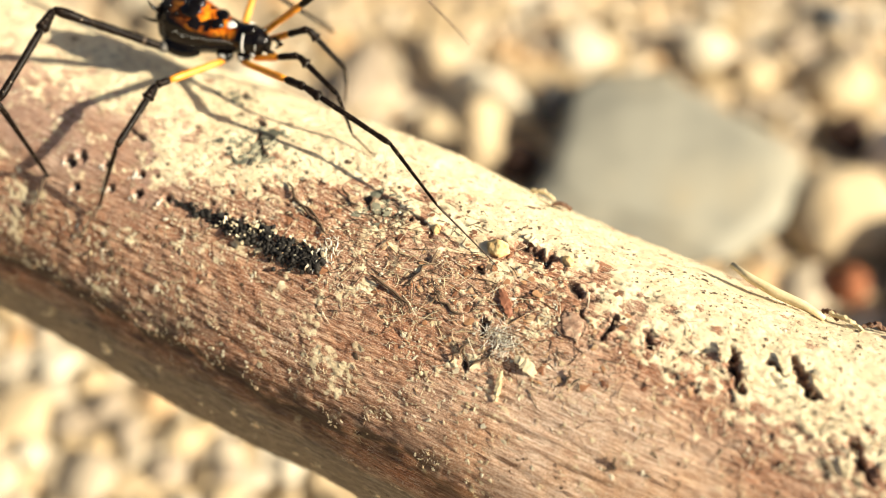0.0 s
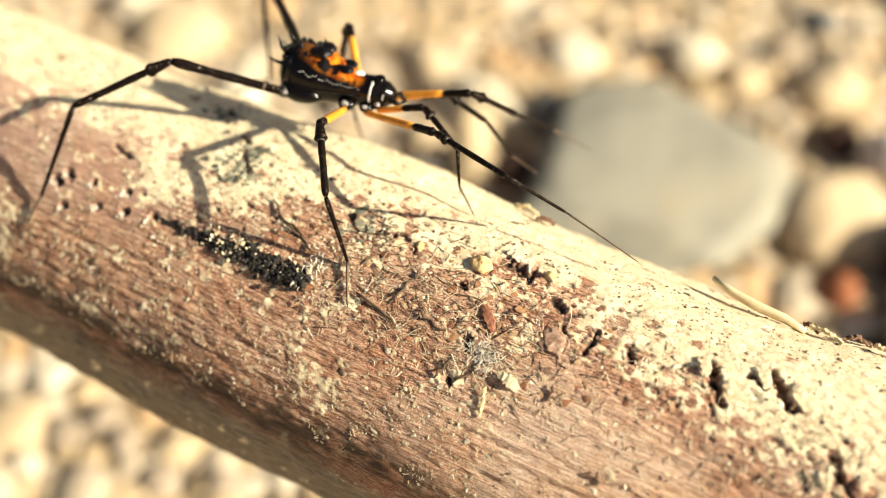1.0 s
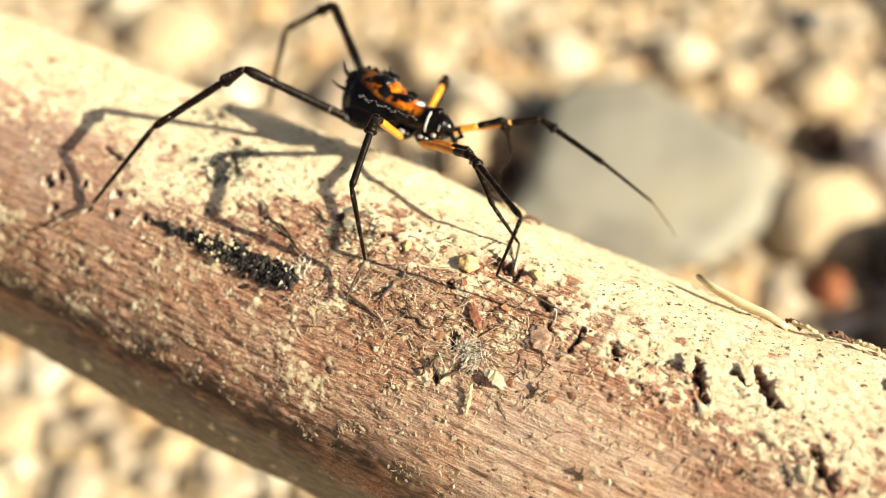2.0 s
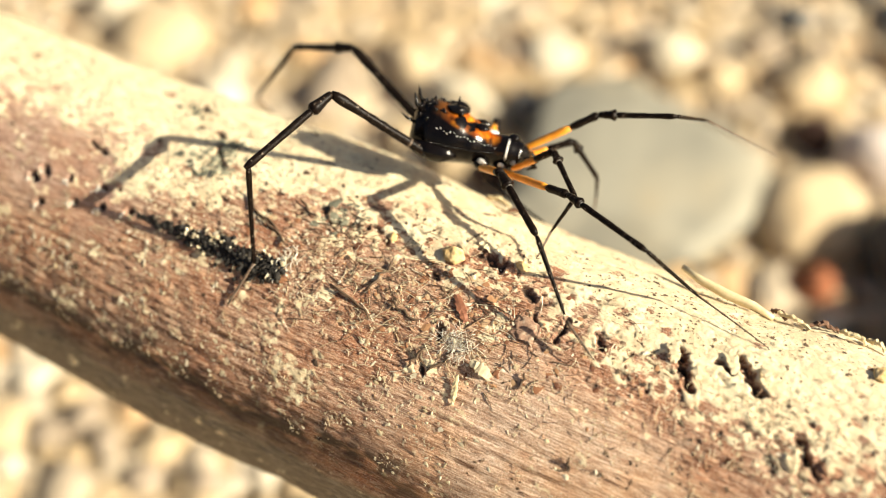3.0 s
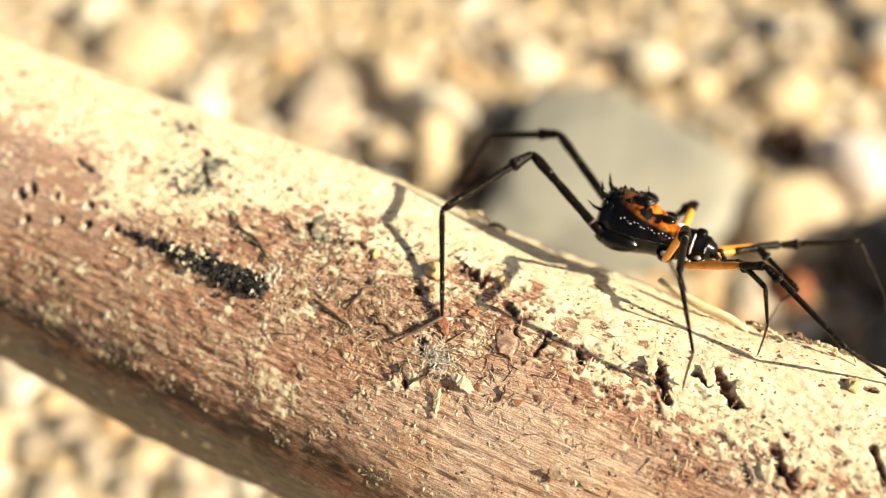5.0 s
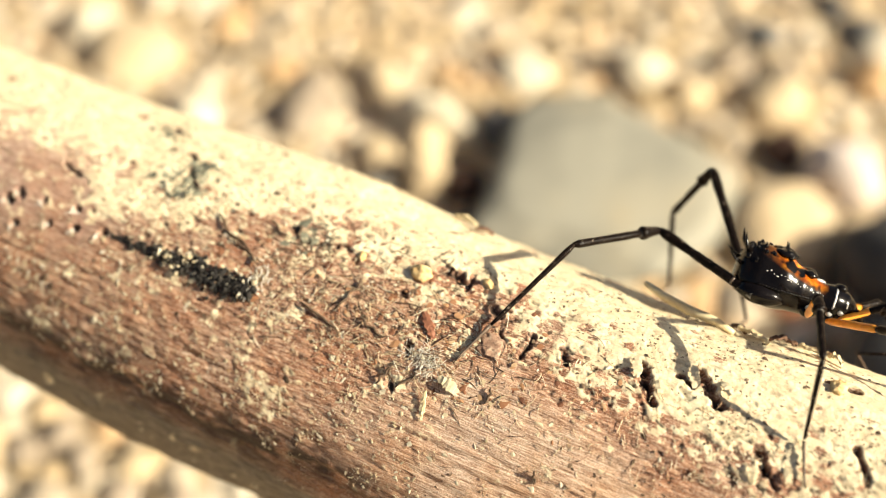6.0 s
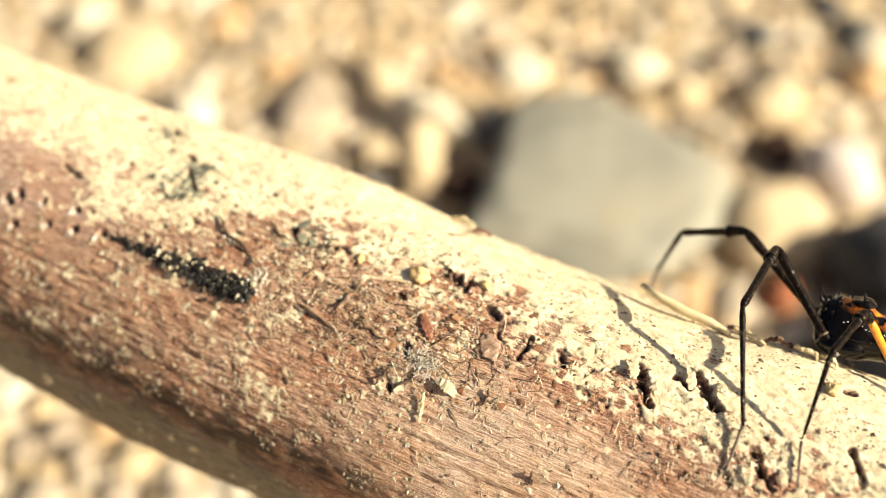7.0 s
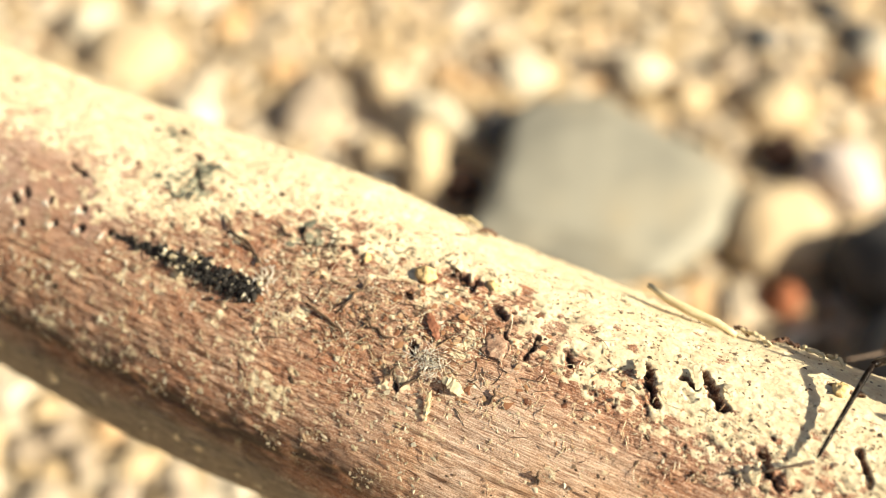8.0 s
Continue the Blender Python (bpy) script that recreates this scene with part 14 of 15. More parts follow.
    # femur
    walk(LEGS[(1, 1)][0], [
        (0, pose(.0038, .0012, -.0012, 0, -31.62, .23)), (0.1, pose(.0038, .0012, -.0012, 2.79, -32.87, -5.09)),
        (0.2, pose(.00378, .0012, -.00121, -3.45, -31.07, 6.38)), (0.3, pose(.00379, .0012, -.0012, -9.49, -13.97, 17.52)),
        (0.4, pose(.00375, .00118, -.0012, -11.97, -.2, 27.35)), (0.5, pose(.0038, .0012, -.0012, -11.84, -5.44, 19.12)),
        (0.6, pose(.00396, .00123, -.00116, -11.19, -14.38, 12.22)), (0.7, pose(.0038, .0012, -.0012, -12.01, -15.9, 15.56)),
        (0.8, pose(.0038, .0012, -.0012, -14.55, -10.37, 25.38)), (0.9, pose(.0038, .0012, -.0012, -14, -8.53, 22.37)),
        (1, pose(.00387, .00122, -.00118, -12.4, -13.83, 12.72)), (1.1, pose(.0038, .0012, -.0012, -10.88, -19.92, 6.51)),
        (1.2, pose(.00376, .0012, -.00121, -8.38, -18.3, -.66)), (1.3, pose(.0038, .0012, -.0012, -6.78, -25.92, -5.81)),
        (1.4, pose(.0038, .0012, -.0012, -5.98, -38.38, -7.95)), (1.5, pose(.0038, .0012, -.0012, -8.1, -49.8, -4.79)),
        (1.6, pose(.0038, .0012, -.0012, -10.61, -45.7, -1.53)), (1.7, pose(.00381, .0012, -.00119, -17.1, -36.91, 7.47)),
        (1.8, pose(.0038, .0012, -.0012, -18.78, -27.46, 9.95)), (2, pose(.0038, .0012, -.0012, -23.55, -25.54, 20.95)),
        (2.2, pose(.0038, .0012, -.0012, -26.59, -28.31, 28.12)), (2.4, pose(.0038, .0012, -.0012, -29.33, -25.9, 34.16)),
        (2.6, pose(.0038, .0012, -.0012, -32.55, -17.38, 41.96)), (2.8, pose(.00378, .00118, -.0012, -32.83, -10.44, 42.29)),
        (2.9, pose(.0038, .0012, -.0012, -29.5, -17.72, 28.97)), (3, pose(.00381, .0012, -.00119, -26.23, -26.8, 19.3)),
        (3.1, pose(.0038, .0012, -.0012, -30.95, -33.13, 29.55)), (3.2, pose(.0038, .0012, -.0012, -40.64, -38.78, 47.63)),
        (3.3, pose(.0038, .0012, -.0012, -48.05, -47.03, 58.44)), (3.4, pose(.0038, .0012, -.0012, -53.68, -54.26, 65.46)),
        (3.5, pose(.00381, .00121, -.00118, -52.66, -54.14, 64.2)), (3.6, pose(.0038, .0012, -.0012, -45.01, -35.12, 51.49)),
        (3.7, pose(.00377, .00118, -.00121, -40.51, -16.26, 39.27)), (3.8, pose(.0038, .0012, -.0012, -35.78, -18.99, 25.73)),
        (3.9, pose(.0038, .0012, -.0012, -28.68, -32.72, 8.36)), (4, pose(.0038, .0012, -.0012, -18.25, -46.22, -9.54)),
        (4.1, pose(.0038, .0012, -.0012, -19.05, -49.9, -8.49)), (4.2, pose(.0038, .0012, -.00121, -22.66, -56.52, -3.97)),
        (4.3, pose(.0038, .0012, -.00119, -31.01, -55.86, 6.07)), (4.4, pose(.0038, .0012, -.00119, -39.14, -51.36, 16.15)),
        (4.5, pose(.0038, .0012, -.0012, -45.22, -44.9, 24.29)), (4.6, pose(.00379, .0012, -.00121, -49.56, -37.49, 30.88)),
        (4.7, pose(.00379, .00119, -.00121, -52.56, -29.78, 36.28)), (4.8, pose(.00379, .00119, -.0012, -54.32, -22.03, 40.28)),
        (4.9, pose(.00379, .00119, -.0012, -55.12, -14.58, 42.82)), (5, pose(.00379, .00119, -.0012, -55.3, -7.42, 43.79)),
        (5.1, pose(.0038, .0012, -.0012, -55.27, -.85, 43.39)), (5.2, pose(.0038, .0012, -.0012, -55.31, 4.31, 42.29)),
        (5.3, pose(.00379, .00119, -.0012, -55.36, 6.37, 41.77)), (5.4, pose(.00375, .00115, -.0012, -55.09, 3.27, 44.87)),
        (5.5, pose(.00378, .00118, -.0012, -55.08, -1.99, 45.93)), (5.6, pose(.00377, .00117, -.0012, -55.11, -3.68, 46.53)),
        (5.7, pose(.00379, .00119, -.0012, -54.98, -4.36, 44.67)), (5.8, pose(.00379, .00119, -.0012, -54.86, -4.06, 43.01)),
        (5.9, pose(.00379, .00119, -.0012, -54.74, -9.59, 42.03)), (6, pose(.00381, .00121, -.0012, -54.14, -16.25, 39.34)),
        (6.1, pose(.0038, .0012, -.0012, -53.82, -19.69, 38.29)), (6.2, pose(.00379, .00119, -.00121, -53.59, -21.02, 37.64)),
        (6.3, pose(.0038, .0012, -.0012, -53.89, -23.5, 38.42)), (6.4, pose(.00381, .00121, -.0012, -53.81, -25.58, 38.25)),
        (6.5, pose(.00379, .00119, -.00121, -52.95, -26.8, 36.3)), (6.6, pose(.00379, .00119, -.00121, -51.23, -26.23, 32.44)),
        (6.7, pose(.00383, .00121, -.00119, -49.75, -22.78, 28.88)), (6.8, pose(.0038, .0012, -.0012, -50.16, -20.76, 29.98)),
        (6.9, pose(.00379, .00119, -.0012, -50.86, -16.59, 32.16)), (7, pose(.00379, .0012, -.0012, -51.27, -10, 33.92)),
        (7.1, pose(.00378, .00118, -.0012, -51.6, -3.43, 36.79)), (7.2, pose(.0038, .0012, -.0012, -51.63, 2.02, 39.42)),
        (7.3, pose(.00379, .00119, -.0012, -51.51, .68, 44.49)), (7.4, pose(.00379, .00119, -.0012, -51.59, -2.54, 49.24)),
        (7.5, pose(.0038, .00119, -.0012, -51.9, -6.02, 53.33)), (7.6, pose(.0038, .0012, -.0012, -52.24, -9.64, 55.83)),
        (7.7, pose(.0038, .0012, -.0012, -52.09, -12.69, 55.04)), (7.8, pose(.00379, .00119, -.0012, -51.42, -15.84, 52.36)),
        (7.9, pose(.0038, .0012, -.0012, -51.05, -19.22, 51.1)), (8, pose(.0038, .00121, -.0012, -51.07, -22.54, 51.17)),
    ])
    # tibia
    walk(LEGS[(1, 1)][1], [
        (0, pose(.00862, .00122, .00177, 0, 53.84, .5)), (0.1, pose(.00852, .00078, .00187, 12.17, 46.96, 15.55)),
        (0.2, pose(.00859, .00174, .0017, 15.41, 38.04, 19.81)), (0.3, pose(.00902, .00285, .00016, 13.03, 41.93, 15.95)),
        (0.4, pose(.00877, .00377, -.00118, 12.16, 39.51, 14.64)), (0.5, pose(.00911, .00304, -.00067, 17.4, 46.59, 22.71)),
        (0.6, pose(.00931, .00239, .00025, 31.64, 50.11, 42.75)), (0.7, pose(.00903, .00266, .00035, 42.09, 46.01, 57.05)),
        (0.8, pose(.00882, .00358, -.00018, 44.95, 38.86, 60.99)), (0.9, pose(.00897, .00333, -.00036, 39.09, 36.51, 51.79)),
        (1, pose(.00923, .00242, .00017, 27.96, 37.4, 34.55)), (1.1, pose(.00907, .0018, .00072, -3.82, 29.91, -11.77)),
        (1.2, pose(.00913, .00114, .00056, -16.23, 15.61, -37.41)), (1.3, pose(.00886, .00069, .00127, -17.32, 24.81, -40.63)),
        (1.4, pose(.00819, .00059, .00231, -14.07, 34.57, -32.86)), (1.5, pose(.00743, .0009, .00311, -6.08, 39.7, -19.17)),
        (1.6, pose(.00774, .00109, .00284, 5.4, 53.32, -1.52)), (1.7, pose(.00829, .00179, .0022, 30.41, 63.24, 29.39)),
        (1.8, pose(.00874, .00207, .00141, 58.64, 66.16, 61.31)), (2, pose(.00856, .00302, .00124, 76.47, 57.36, 82.11)),
        (2.2, pose(.00819, .00355, .00148, 74.88, 49.05, 79.85)), (2.4, pose(.00801, .00405, .00127, 67.76, 45.78, 70.11)),
        (2.6, pose(.00781, .00481, .00049, 51.59, 44.79, 48.61)), (2.8, pose(.00789, .00492, -.00018, 35.61, 40.86, 26.85)),
        (2.9, pose(.00851, .00381, .00052, 38.03, 41.65, 30.58)), (3, pose(.00857, .00287, .00135, 38.97, 44.18, 31.93)),
        (3.1, pose(.00792, .00353, .00189, 30.95, 48.81, 20.96)), (3.2, pose(.00677, .00445, .00234, 22.57, 47.38, 10.02)),
        (3.3, pose(.00582, .00448, .00293, 24.6, 44.07, 12.78)), (3.4, pose(.00517, .0042, .00339, 30.44, 38.38, 21.39)),
        (3.5, pose(.00525, .0042, .0034, 33.88, 33.83, 27.09)), (3.6, pose(.00668, .00481, .00205, 34.09, 35.78, 27.43)),
        (3.7, pose(.00797, .00461, .00037, 35.65, 32.02, 30.11)), (3.8, pose(.00861, .00352, .00064, 34.78, 34.55, 28.49)),
        (3.9, pose(.0085, .00189, .00185, 32.83, 37.36, 25.11)), (4, pose(.00765, .00055, .00288, 32.03, 35.04, 23.75)),
        (4.1, pose(.0074, .00066, .00312, 34.91, 37.18, 28.76)), (4.2, pose(.00691, .00098, .00351, 34.13, 28.77, 26.89)),
        (4.3, pose(.00696, .00154, .00348, 32.46, 25.16, 23.21)), (4.4, pose(.00719, .00218, .00322, 30.11, 23.57, 17.51)),
        (4.5, pose(.00745, .00285, .00279, 27.37, 23.14, 10.6)), (4.6, pose(.00764, .0035, .00223, 24.46, 22.98, 3.19)),
        (4.7, pose(.00774, .00409, .0016, 21.65, 22.85, -4.02)), (4.8, pose(.00779, .00458, .00092, 19.24, 22.58, -10.25)),
        (4.9, pose(.00781, .00491, .00022, 17.37, 22.3, -15.14)), (5, pose(.00784, .00507, -.00047, 15.97, 22.2, -18.85)),
        (5.1, pose(.0079, .00508, -.00112, 14.91, 22.28, -21.64)), (5.2, pose(.00796, .00499, -.00162, 13.98, 22.3, -24.1)),
        (5.3, pose(.00798, .00493, -.00183, 13.04, 21.41, -26.62)), (5.4, pose(.00775, .00513, -.00152, 12.25, 17.47, -28.98)),
        (5.5, pose(.0077, .00523, -.00101, 11.62, 16.78, -31.14)), (5.6, pose(.00765, .00526, -.00084, 11.2, 16.51, -32.6)),
        (5.7, pose(.00779, .00515, -.00077, 10.69, 20.85, -34.19)), (5.8, pose(.00791, .00504, -.0008, 10.87, 25.14, -33.73)),
        (5.9, pose(.00792, .00492, -.00026, 11.85, 32.61, -31.71)), (6, pose(.00801, .00465, .00039, 14.47, 41.02, -27.34)),
        (6.1, pose(.00797, .00449, .0007, 18.76, 43.86, -20.99)), (6.2, pose(.00797, .00441, .00082, 23.48, 42.58, -14.11)),
        (6.3, pose(.00786, .00442, .00105, 27.39, 38.51, -8.1)), (6.4, pose(.00781, .00436, .00124, 29.99, 34.54, -3.73)),
        (6.5, pose(.00786, .00418, .00134, 31.49, 32.49, -1.02)), (6.6, pose(.00806, .00391, .00129, 32.61, 31.31, 1.09)),
        (6.7, pose(.00839, .00373, .001, 33.19, 30.47, 2.23)), (6.8, pose(.00838, .00384, .0008, 31.76, 32.27, -.52)),
        (6.9, pose(.00838, .00408, .00041, 28.7, 33.74, -6.14)), (7, pose(.00841, .0043, -.00022, 25.37, 33.16, -12.17)),
        (7.1, pose(.0083, .00456, -.00086, 23, 30.81, -16.65)), (7.2, pose(.00816, .00478, -.0014, 22.33, 27.85, -18.01)),
        (7.3, pose(.00782, .00515, -.00127, 22.27, 26.08, -18.13)), (7.4, pose(.00748, .00547, -.00095, 23.21, 25.44, -15.98)),
        (7.5, pose(.00715, .0057, -.00061, 24.75, 26.05, -12.44)), (7.6, pose(.00693, .00581, -.00025, 26.46, 27.76, -8.66)),
        (7.7, pose(.00696, .00571, .00004, 28.1, 30.31, -5.27)), (7.8, pose(.00711, .0055, .00034, 29.75, 33.52, -2.16)),
        (7.9, pose(.00715, .00535, .00066, 31.54, 37.03, .94)), (8, pose(.00708, .00527, .00097, 33.69, 40.88, 4.36)),
    ])
    # metatarsus
    walk(LEGS[(1, 1)][2], [
        (0, pose(.01169, .00125, -.00243, 121.01, 66.71, 123.2)), (.1, pose(.01195, .00173, -.00194, 83.16, 72.45, 83.39)),
        (.2, pose(.01246, .00313, -.00152, 45.61, 68.81, 44.06)), (.3, pose(.01274, .00391, -.00332, 44.92, 61.24, 43.03)),
        (.4, pose(.01265, .00479, -.00449, 56.19, 53.83, 56.44)), (.5, pose(.01241, .00442, -.00444, 75.06, 45.85, 82.87)),
        (.6, pose(.01176, .00466, -.00374, 77.68, 37.39, 86.92)), (.7, pose(.011, .00569, -.00339, 62.94, 47.53, 67.21)),
        (.8, pose(.01079, .00713, -.00345, 27.24, 51.55, 25.32)), (.9, pose(.01156, .00662, -.00346, 19.9, 46.87, 15.93)),
        (1, pose(.01262, .00476, -.00298, 28.04, 51.18, 27.08)), (1.1, pose(.01349, .00088, -.00187, 63.35, 55.98, 74.08)),
        (1.2, pose(.01308, -.00189, -.00083, 73.6, 58.87, 86.21)), (1.3, pose(.01244, -.00239, -.00091, 71.98, 64.22, 84.32)),
        (1.4, pose(.01179, -.00174, -.00065, 70.55, 70.48, 82.7)), (1.5, pose(.01128, -.00044, -.00027, 91.15, 77.56, 103.71)),
        (1.6, pose(.01085, .00101, -.00133, 161.48, 74.59, 174.66)), (1.7, pose(.01033, .00294, -.00244, -175.84, 68.13, -161.92)),
        (1.8, pose(.00975, .00391, -.00336, -179.59, 68.08, -165.96)), (2, pose(.00895, .00581, -.00315, 148.34, 73.71, 159.55)),
        (2.2, pose(.00879, .0069, -.00245, 104.46, 70.26, 112.7)), (2.4, pose(.00924, .00747, -.00246, 89.14, 60.33, 95.32)),
        (2.6, pose(.01025, .00758, -.00318, 85.72, 50.6, 90.88)), (2.8, pose(.0114, .0067, -.00358, 80.28, 41.03, 82.58)),
        (2.9, pose(.01186, .00579, -.00294, 78.41, 45.6, 79.92)), (3, pose(.01174, .00485, -.00227, 77.8, 43.23, 79.03)),
        (3.1, pose(.01112, .00476, -.00203, 82.53, 43.2, 85.98)), (3.2, pose(.01024, .00506, -.0015, 89.33, 44.01, 95.81)),
        (3.3, pose(.00946, .00531, -.00069, 96.76, 42.36, 106.77)), (3.4, pose(.00897, .00569, .00016, 98.28, 41.81, 109.05)),
        (3.5, pose(.00911, .00617, .0005, 91.65, 43.25, 99.33)), (3.6, pose(.01042, .00676, -.001, 77.98, 42.1, 79.31)),
        (3.7, pose(.01177, .00681, -.00238, 64.81, 39.08, 59.58)), (3.8, pose(.01238, .00557, -.00231, 63.16, 44.34, 57.07)),
        (3.9, pose(.01225, .00365, -.00131, 67.74, 53.59, 62.54)), (4, pose(.01155, .00227, -.00011, 72.38, 60.64, 67.76)),
        (4.1, pose(.01104, .00266, -.00003, 71.41, 60.72, 66.65)), (4.2, pose(.01098, .00305, .001, 81.71, 46.91, 80.04)),
        (4.3, pose(.01129, .00339, .00127, 89.27, 40.14, 90.98)), (4.4, pose(.01175, .00362, .00113, 94.97, 36.88, 100.12)),
        (4.5, pose(.01215, .00373, .00074, 99.18, 36, 107.2)), (4.6, pose(.01243, .00376, .0002, 102.01, 36.47, 111.99)),
        (4.7, pose(.01253, .00376, -.00042, 103.33, 37.8, 114.17)), (4.8, pose(.01252, .00372, -.00108, 103.38, 39.3, 114.25)),
        (4.9, pose(.01246, .00365, -.00176, 102.38, 40.13, 112.69)), (5, pose(.0124, .00351, -.00244, 100.85, 39.92, 110.3)),
        (5.1, pose(.01238, .0033, -.00309, 99.47, 39.17, 108.15)), (5.2, pose(.01236, .00302, -.0036, 98.5, 38.32, 106.58)),
        (5.3, pose(.01232, .00276, -.00373, 98.01, 37.58, 105.8)), (5.4, pose(.0121, .00272, -.00308, 98.19, 38.52, 106.09)),
        (5.5, pose(.01198, .00265, -.00251, 100.36, 38.45, 109.57)), (5.6, pose(.01186, .00257, -.00232, 103.29, 37.49, 114.34)),
        (5.7, pose(.01183, .00241, -.00263, 107.14, 34.46, 120.89)), (5.8, pose(.01184, .00242, -.00301, 110.55, 30.91, 127.19)),
        (5.9, pose(.01166, .00261, -.00307, 113.88, 26.83, 134.06)), (6, pose(.0115, .00284, -.00303, 116.07, 23.6, 139.21)),
        (6.1, pose(.01148, .00315, -.00291, 117.28, 21.97, 142.34)), (6.2, pose(.01169, .00348, -.0027, 117.96, 21.5, 144.16)),
        (6.3, pose(.01189, .00384, -.00219, 118.31, 22.21, 145.11)), (6.4, pose(.01209, .00408, -.00171, 118.5, 23.53, 145.58)),
        (6.5, pose(.01225, .0041, -.00146, 118.88, 24.98, 146.52)), (6.6, pose(.01251, .00399, -.00142, 119.95, 26.92, 148.97)),
        (6.7, pose(.01288, .00391, -.00164, 121.57, 28.79, 152.43)), (6.8, pose(.01278, .0038, -.00198, 123.79, 29.15, 157.02)),
        (6.9, pose(.01268, .00361, -.00248, 125.95, 28.34, 161.5)), (7, pose(.01268, .00338, -.00307, 127.72, 26.92, 165.32)),
        (7.1, pose(.01258, .00328, -.00353, 129.11, 25.46, 168.48)), (7.2, pose(.01254, .00336, -.00383, 130.11, 24.07, 170.86)),
        (7.3, pose(.01227, .00369, -.00356, 130.71, 22.38, 172.38)), (7.4, pose(.012, .00417, -.00319, 131.09, 21.76, 173.38)),
        (7.5, pose(.01172, .00469, -.0029, 131.23, 22.85, 173.76)), (7.6, pose(.01148, .00511, -.00268, 131.03, 25.99, 173.28)),
        (7.7, pose(.01143, .0053, -.00259, 130.36, 31.27, 171.87)), (7.8, pose(.01145, .00533, -.00254, 128.72, 38.22, 169)),
        (7.9, pose(.01131, .00542, -.00248, 124.85, 46.27, 163.27)), (8, pose(.011, .00557, -.00244, 117.49, 54.61, 153.75)),
    ])
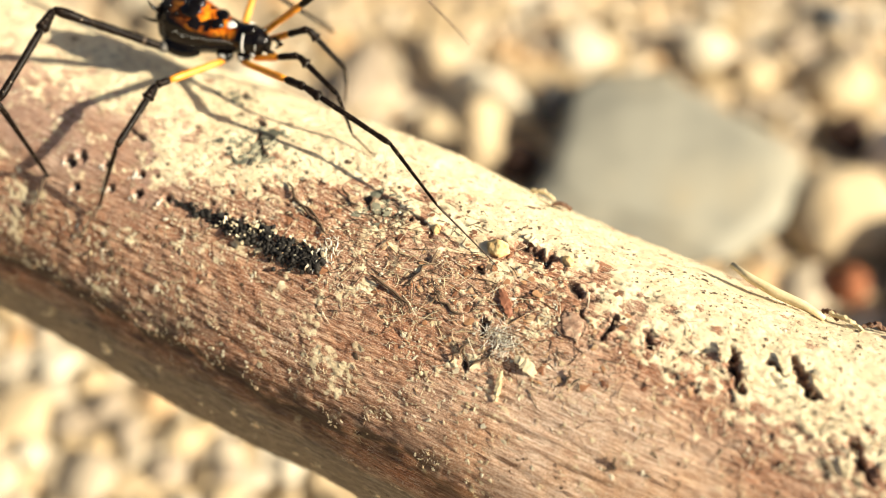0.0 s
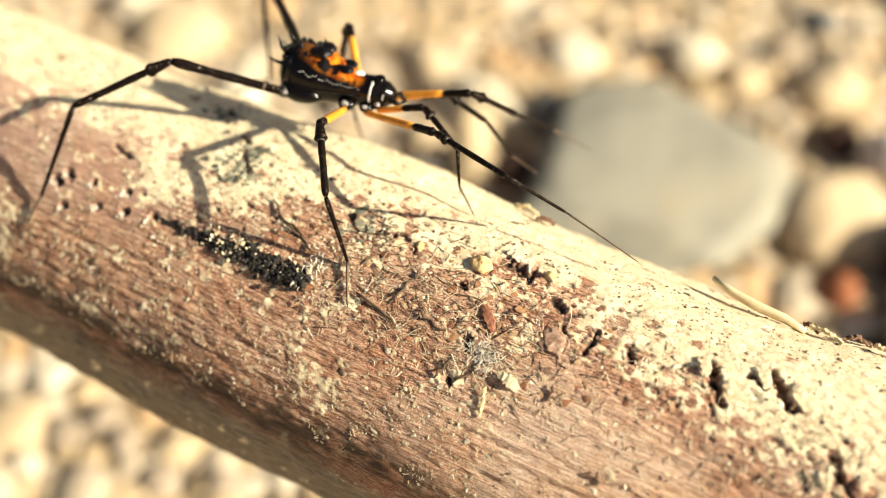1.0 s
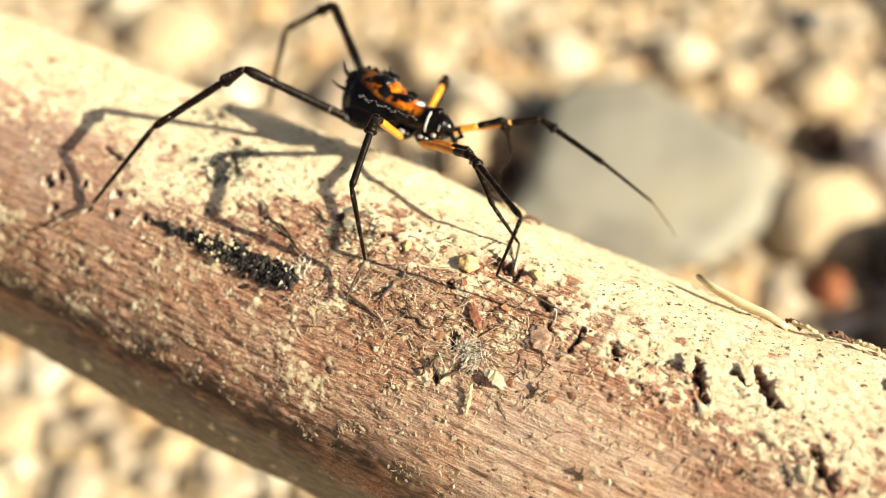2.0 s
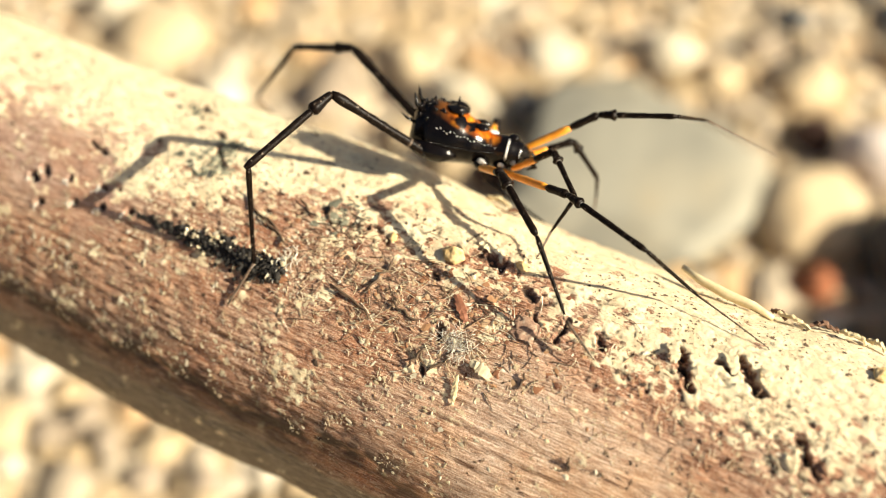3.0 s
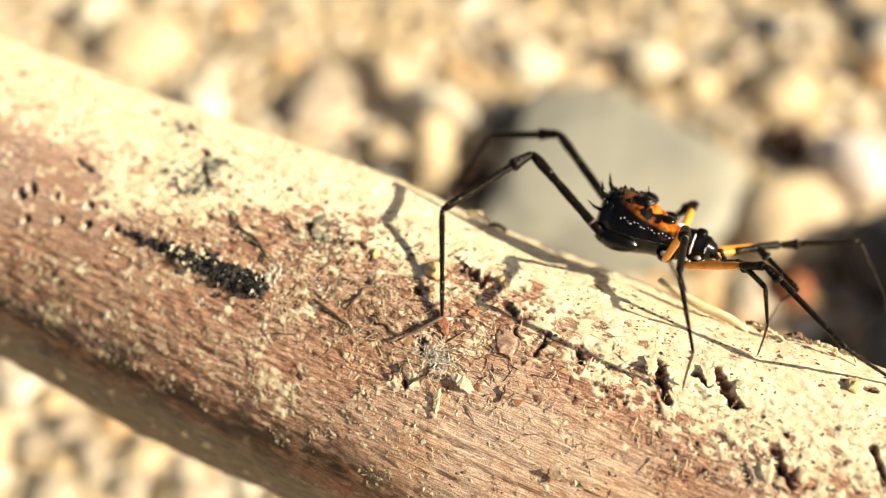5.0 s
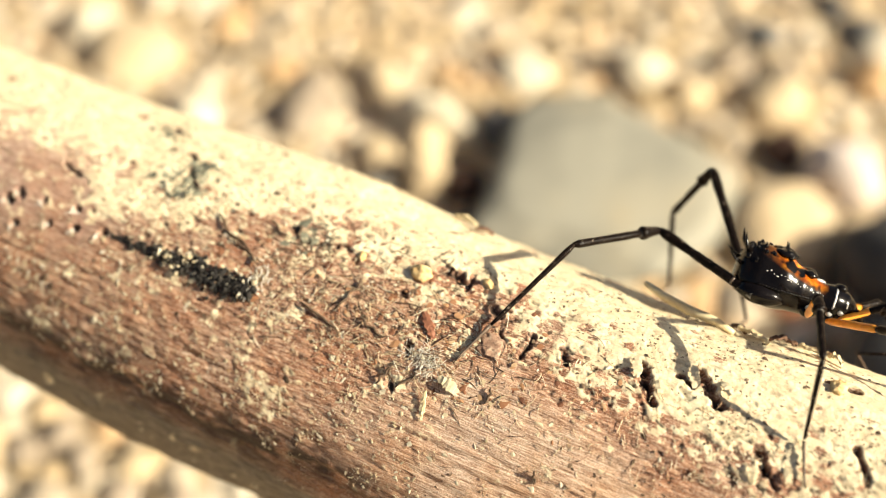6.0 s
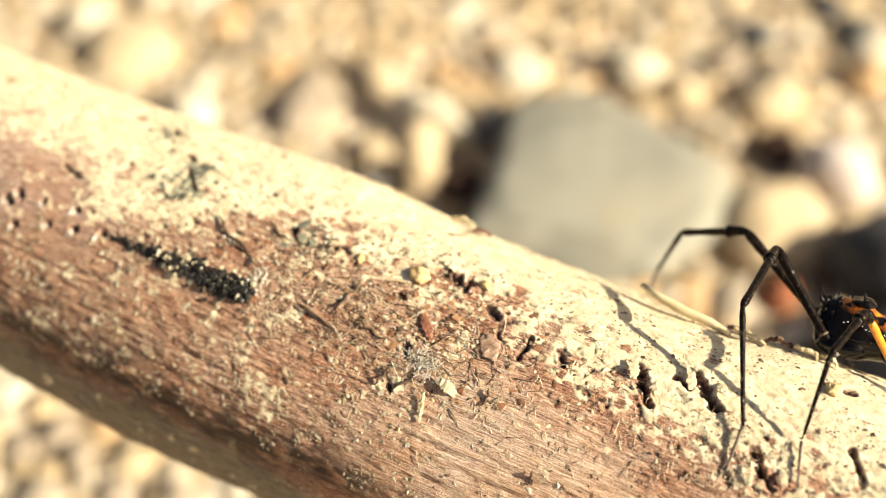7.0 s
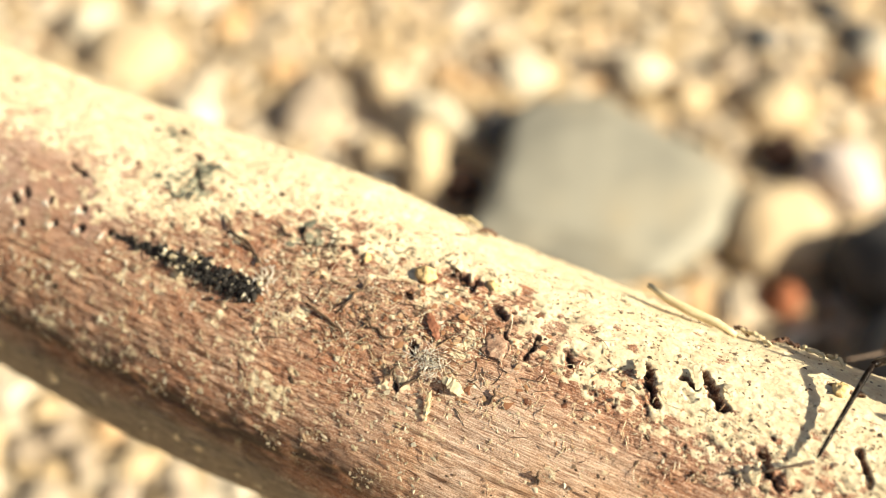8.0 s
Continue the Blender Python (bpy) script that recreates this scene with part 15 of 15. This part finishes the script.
    # tarsus
    walk(LEGS[(1, 1)][3], [
        (0, pose(.01063, .00285, -.00689, 156.67, 77.15, 157.2)), (.1, pose(.01212, .00319, -.00657, 30.48, 75.35, 29.17)),
        (.2, pose(.01373, .00435, -.00606, 12.27, 57.56, 9.73)), (.3, pose(.01445, .00551, -.00757, 9.02, 45.79, 5.64)),
        (.4, pose(.01424, .00717, -.00841, 16, 43.03, 15.5)), (.5, pose(.01283, .00778, -.00793, 40.04, 44.07, 53.98)),
        (.6, pose(.01197, .00851, -.00669, 57.83, 45.47, 81.25)), (.7, pose(.01227, .00871, -.00697, 23.15, 51.58, 39.75)),
        (.8, pose(.01353, .00843, -.00727, -7.3, 35.31, 2.72)), (.9, pose(.01476, .00753, -.00701, -14.98, 20.44, -10.25)),
        (1, pose(.01532, .00614, -.00675, -17.62, 12.01, -17.89)), (1.1, pose(.01423, .00349, -.00589, -19.45, 37.07, -18.35)),
        (1.2, pose(.01325, .00062, -.00499, 5.21, 72.27, 18.78)), (1.3, pose(.01265, -.00029, -.00529, 52.83, 67.39, 69.8)),
        (1.4, pose(.012, -.00013, -.00523, 55.7, 70.36, 72.83)), (1.5, pose(.01103, .00057, -.00501, 13.55, 73.46, 29.29)),
        (1.6, pose(.00957, .00113, -.00601, .77, 46.15, 15.89)), (1.7, pose(.00861, .00238, -.00694, -2.51, 21.94, 11.65)),
        (1.8, pose(.00799, .00347, -.00786, -4.7, 13.27, 5.88)), (2, pose(.00767, .00628, -.00781, -7.76, 14.35, -8.11)),
        (2.2, pose(.00816, .00842, -.00702, -10.78, 28.84, -19.24)), (2.4, pose(.00902, .00986, -.00668, -11.98, 51.46, -19.84)),
        (2.6, pose(.01021, .01066, -.00693, 26.07, 69.23, 26.88)), (2.8, pose(.01187, .01032, -.00676, 71.89, 54.62, 80.19)),
        (2.9, pose(.01245, .00913, -.00641, 72.29, 47.11, 80.54)), (3, pose(.01241, .00832, -.0056, 73.69, 48.57, 82.41)),
        (3.1, pose(.01137, .00829, -.00535, 82.79, 44.97, 95.38)), (3.2, pose(.00989, .00854, -.00487, 85.11, 42.8, 98.79)),
        (3.3, pose(.00843, .00874, -.00396, 65.23, 49.02, 73.34)), (3.4, pose(.00779, .00911, -.00308, 37.25, 46.67, 39)),
        (3.5, pose(.00853, .00966, -.00283, 23.08, 38.23, 19.68)), (3.6, pose(.01109, .0103, -.00425, 24.28, 37.44, 21.64)),
        (3.7, pose(.01367, .01006, -.00543, 31.2, 42.9, 32.95)), (3.8, pose(.01427, .00848, -.00571, 27.07, 51.04, 26.86)),
        (3.9, pose(.01358, .0062, -.00521, 16.06, 57.24, 13.02)), (4, pose(.01245, .00447, -.00434, 11.22, 63.53, 7.23)),
        (4.1, pose(.01198, .00485, -.00427, 40.01, 76.19, 38.25)), (4.2, pose(.01155, .00632, -.00254, 73.12, 55.75, 74.08)),
        (4.3, pose(.01123, .00711, -.00187, 80.04, 53.34, 82.57)), (4.4, pose(.01106, .00745, -.00178, 84.29, 60.21, 87.63)),
        (4.5, pose(.01099, .00748, -.00212, 90.1, 71.19, 93.98)), (4.6, pose(.01097, .00739, -.00269, 112.58, 82.13, 116.97)),
        (4.7, pose(.01096, .00726, -.0034, -151.75, 82.72, -146.86)), (4.8, pose(.01098, .00715, -.00416, -128.29, 73.52, -122.98)),
        (4.9, pose(.01103, .00708, -.00489, -124.69, 65.08, -119.14)), (5, pose(.01111, .00701, -.00556, -125.47, 58.78, -120.03)),
        (5.1, pose(.01121, .00688, -.00616, -124.49, 53.42, -118.85)), (5.2, pose(.01128, .00667, -.00662, -121.87, 48.9, -115.48)),
        (5.3, pose(.01127, .00646, -.00669, -117.71, 45.42, -109.81)), (5.4, pose(.01105, .00636, -.0061, -111.73, 42.83, -101.24)),
        (5.5, pose(.01071, .00623, -.00553, -105.18, 40.84, -91.43)), (5.6, pose(.01028, .00607, -.00527, -98.38, 39.31, -80.88)),
        (5.7, pose(.00977, .00584, -.00537, -91.91, 38.07, -70.56)), (5.8, pose(.00932, .00574, -.00551, -85.92, 36.44, -60.68)),
        (5.9, pose(.00864, .00573, -.00526, -80.95, 34.7, -52.14)), (6, pose(.00812, .00575, -.00498, -76.5, 33.86, -44.26)),
        (6.1, pose(.00791, .0059, -.00473, -72.17, 34.95, -36.6)), (6.2, pose(.00802, .00613, -.00449, -67.92, 35.38, -29.22)),
        (6.3, pose(.0082, .00642, -.00403, -64.93, 34.87, -24.04)), (6.4, pose(.00842, .0066, -.00365, -63.39, 33.54, -21.29)),
        (6.5, pose(.00858, .00653, -.00351, -62.93, 31.14, -20.44)), (6.6, pose(.0088, .00623, -.00362, -63.15, 27.68, -20.87)),
        (6.7, pose(.0091, .00588, -.00398, -63.54, 24.15, -21.79)), (6.8, pose(.00887, .00546, -.00435, -64.06, 21.61, -23.11)),
        (6.9, pose(.00863, .00497, -.00479, -64.31, 19.93, -23.81)), (7, pose(.00848, .00448, -.00527, -63.97, 18.9, -22.79)),
        (7.1, pose(.00828, .00416, -.00562, -62.94, 18.53, -19.59)), (7.2, pose(.00816, .00406, -.00582, -61.24, 19.23, -14.32)),
        (7.3, pose(.00781, .00429, -.00541, -58.99, 21.79, -7.93)), (7.4, pose(.00752, .00469, -.00499, -55.8, 25.49, .02)),
        (7.5, pose(.00727, .00518, -.00478, -51.47, 29.54, 9.37)), (7.6, pose(.00715, .00562, -.00481, -46.15, 33.25, 19.55)),
        (7.7, pose(.00732, .00589, -.00511, -40.09, 36.33, 30.16)), (7.8, pose(.00771, .00606, -.00554, -33.53, 39.1, 40.86)),
        (7.9, pose(.00809, .00639, -.00599, -26.54, 41.67, 51.62)), (8, pose(.00848, .00682, -.0064, -18.6, 43.84, 63.29)),
    ])


motions()
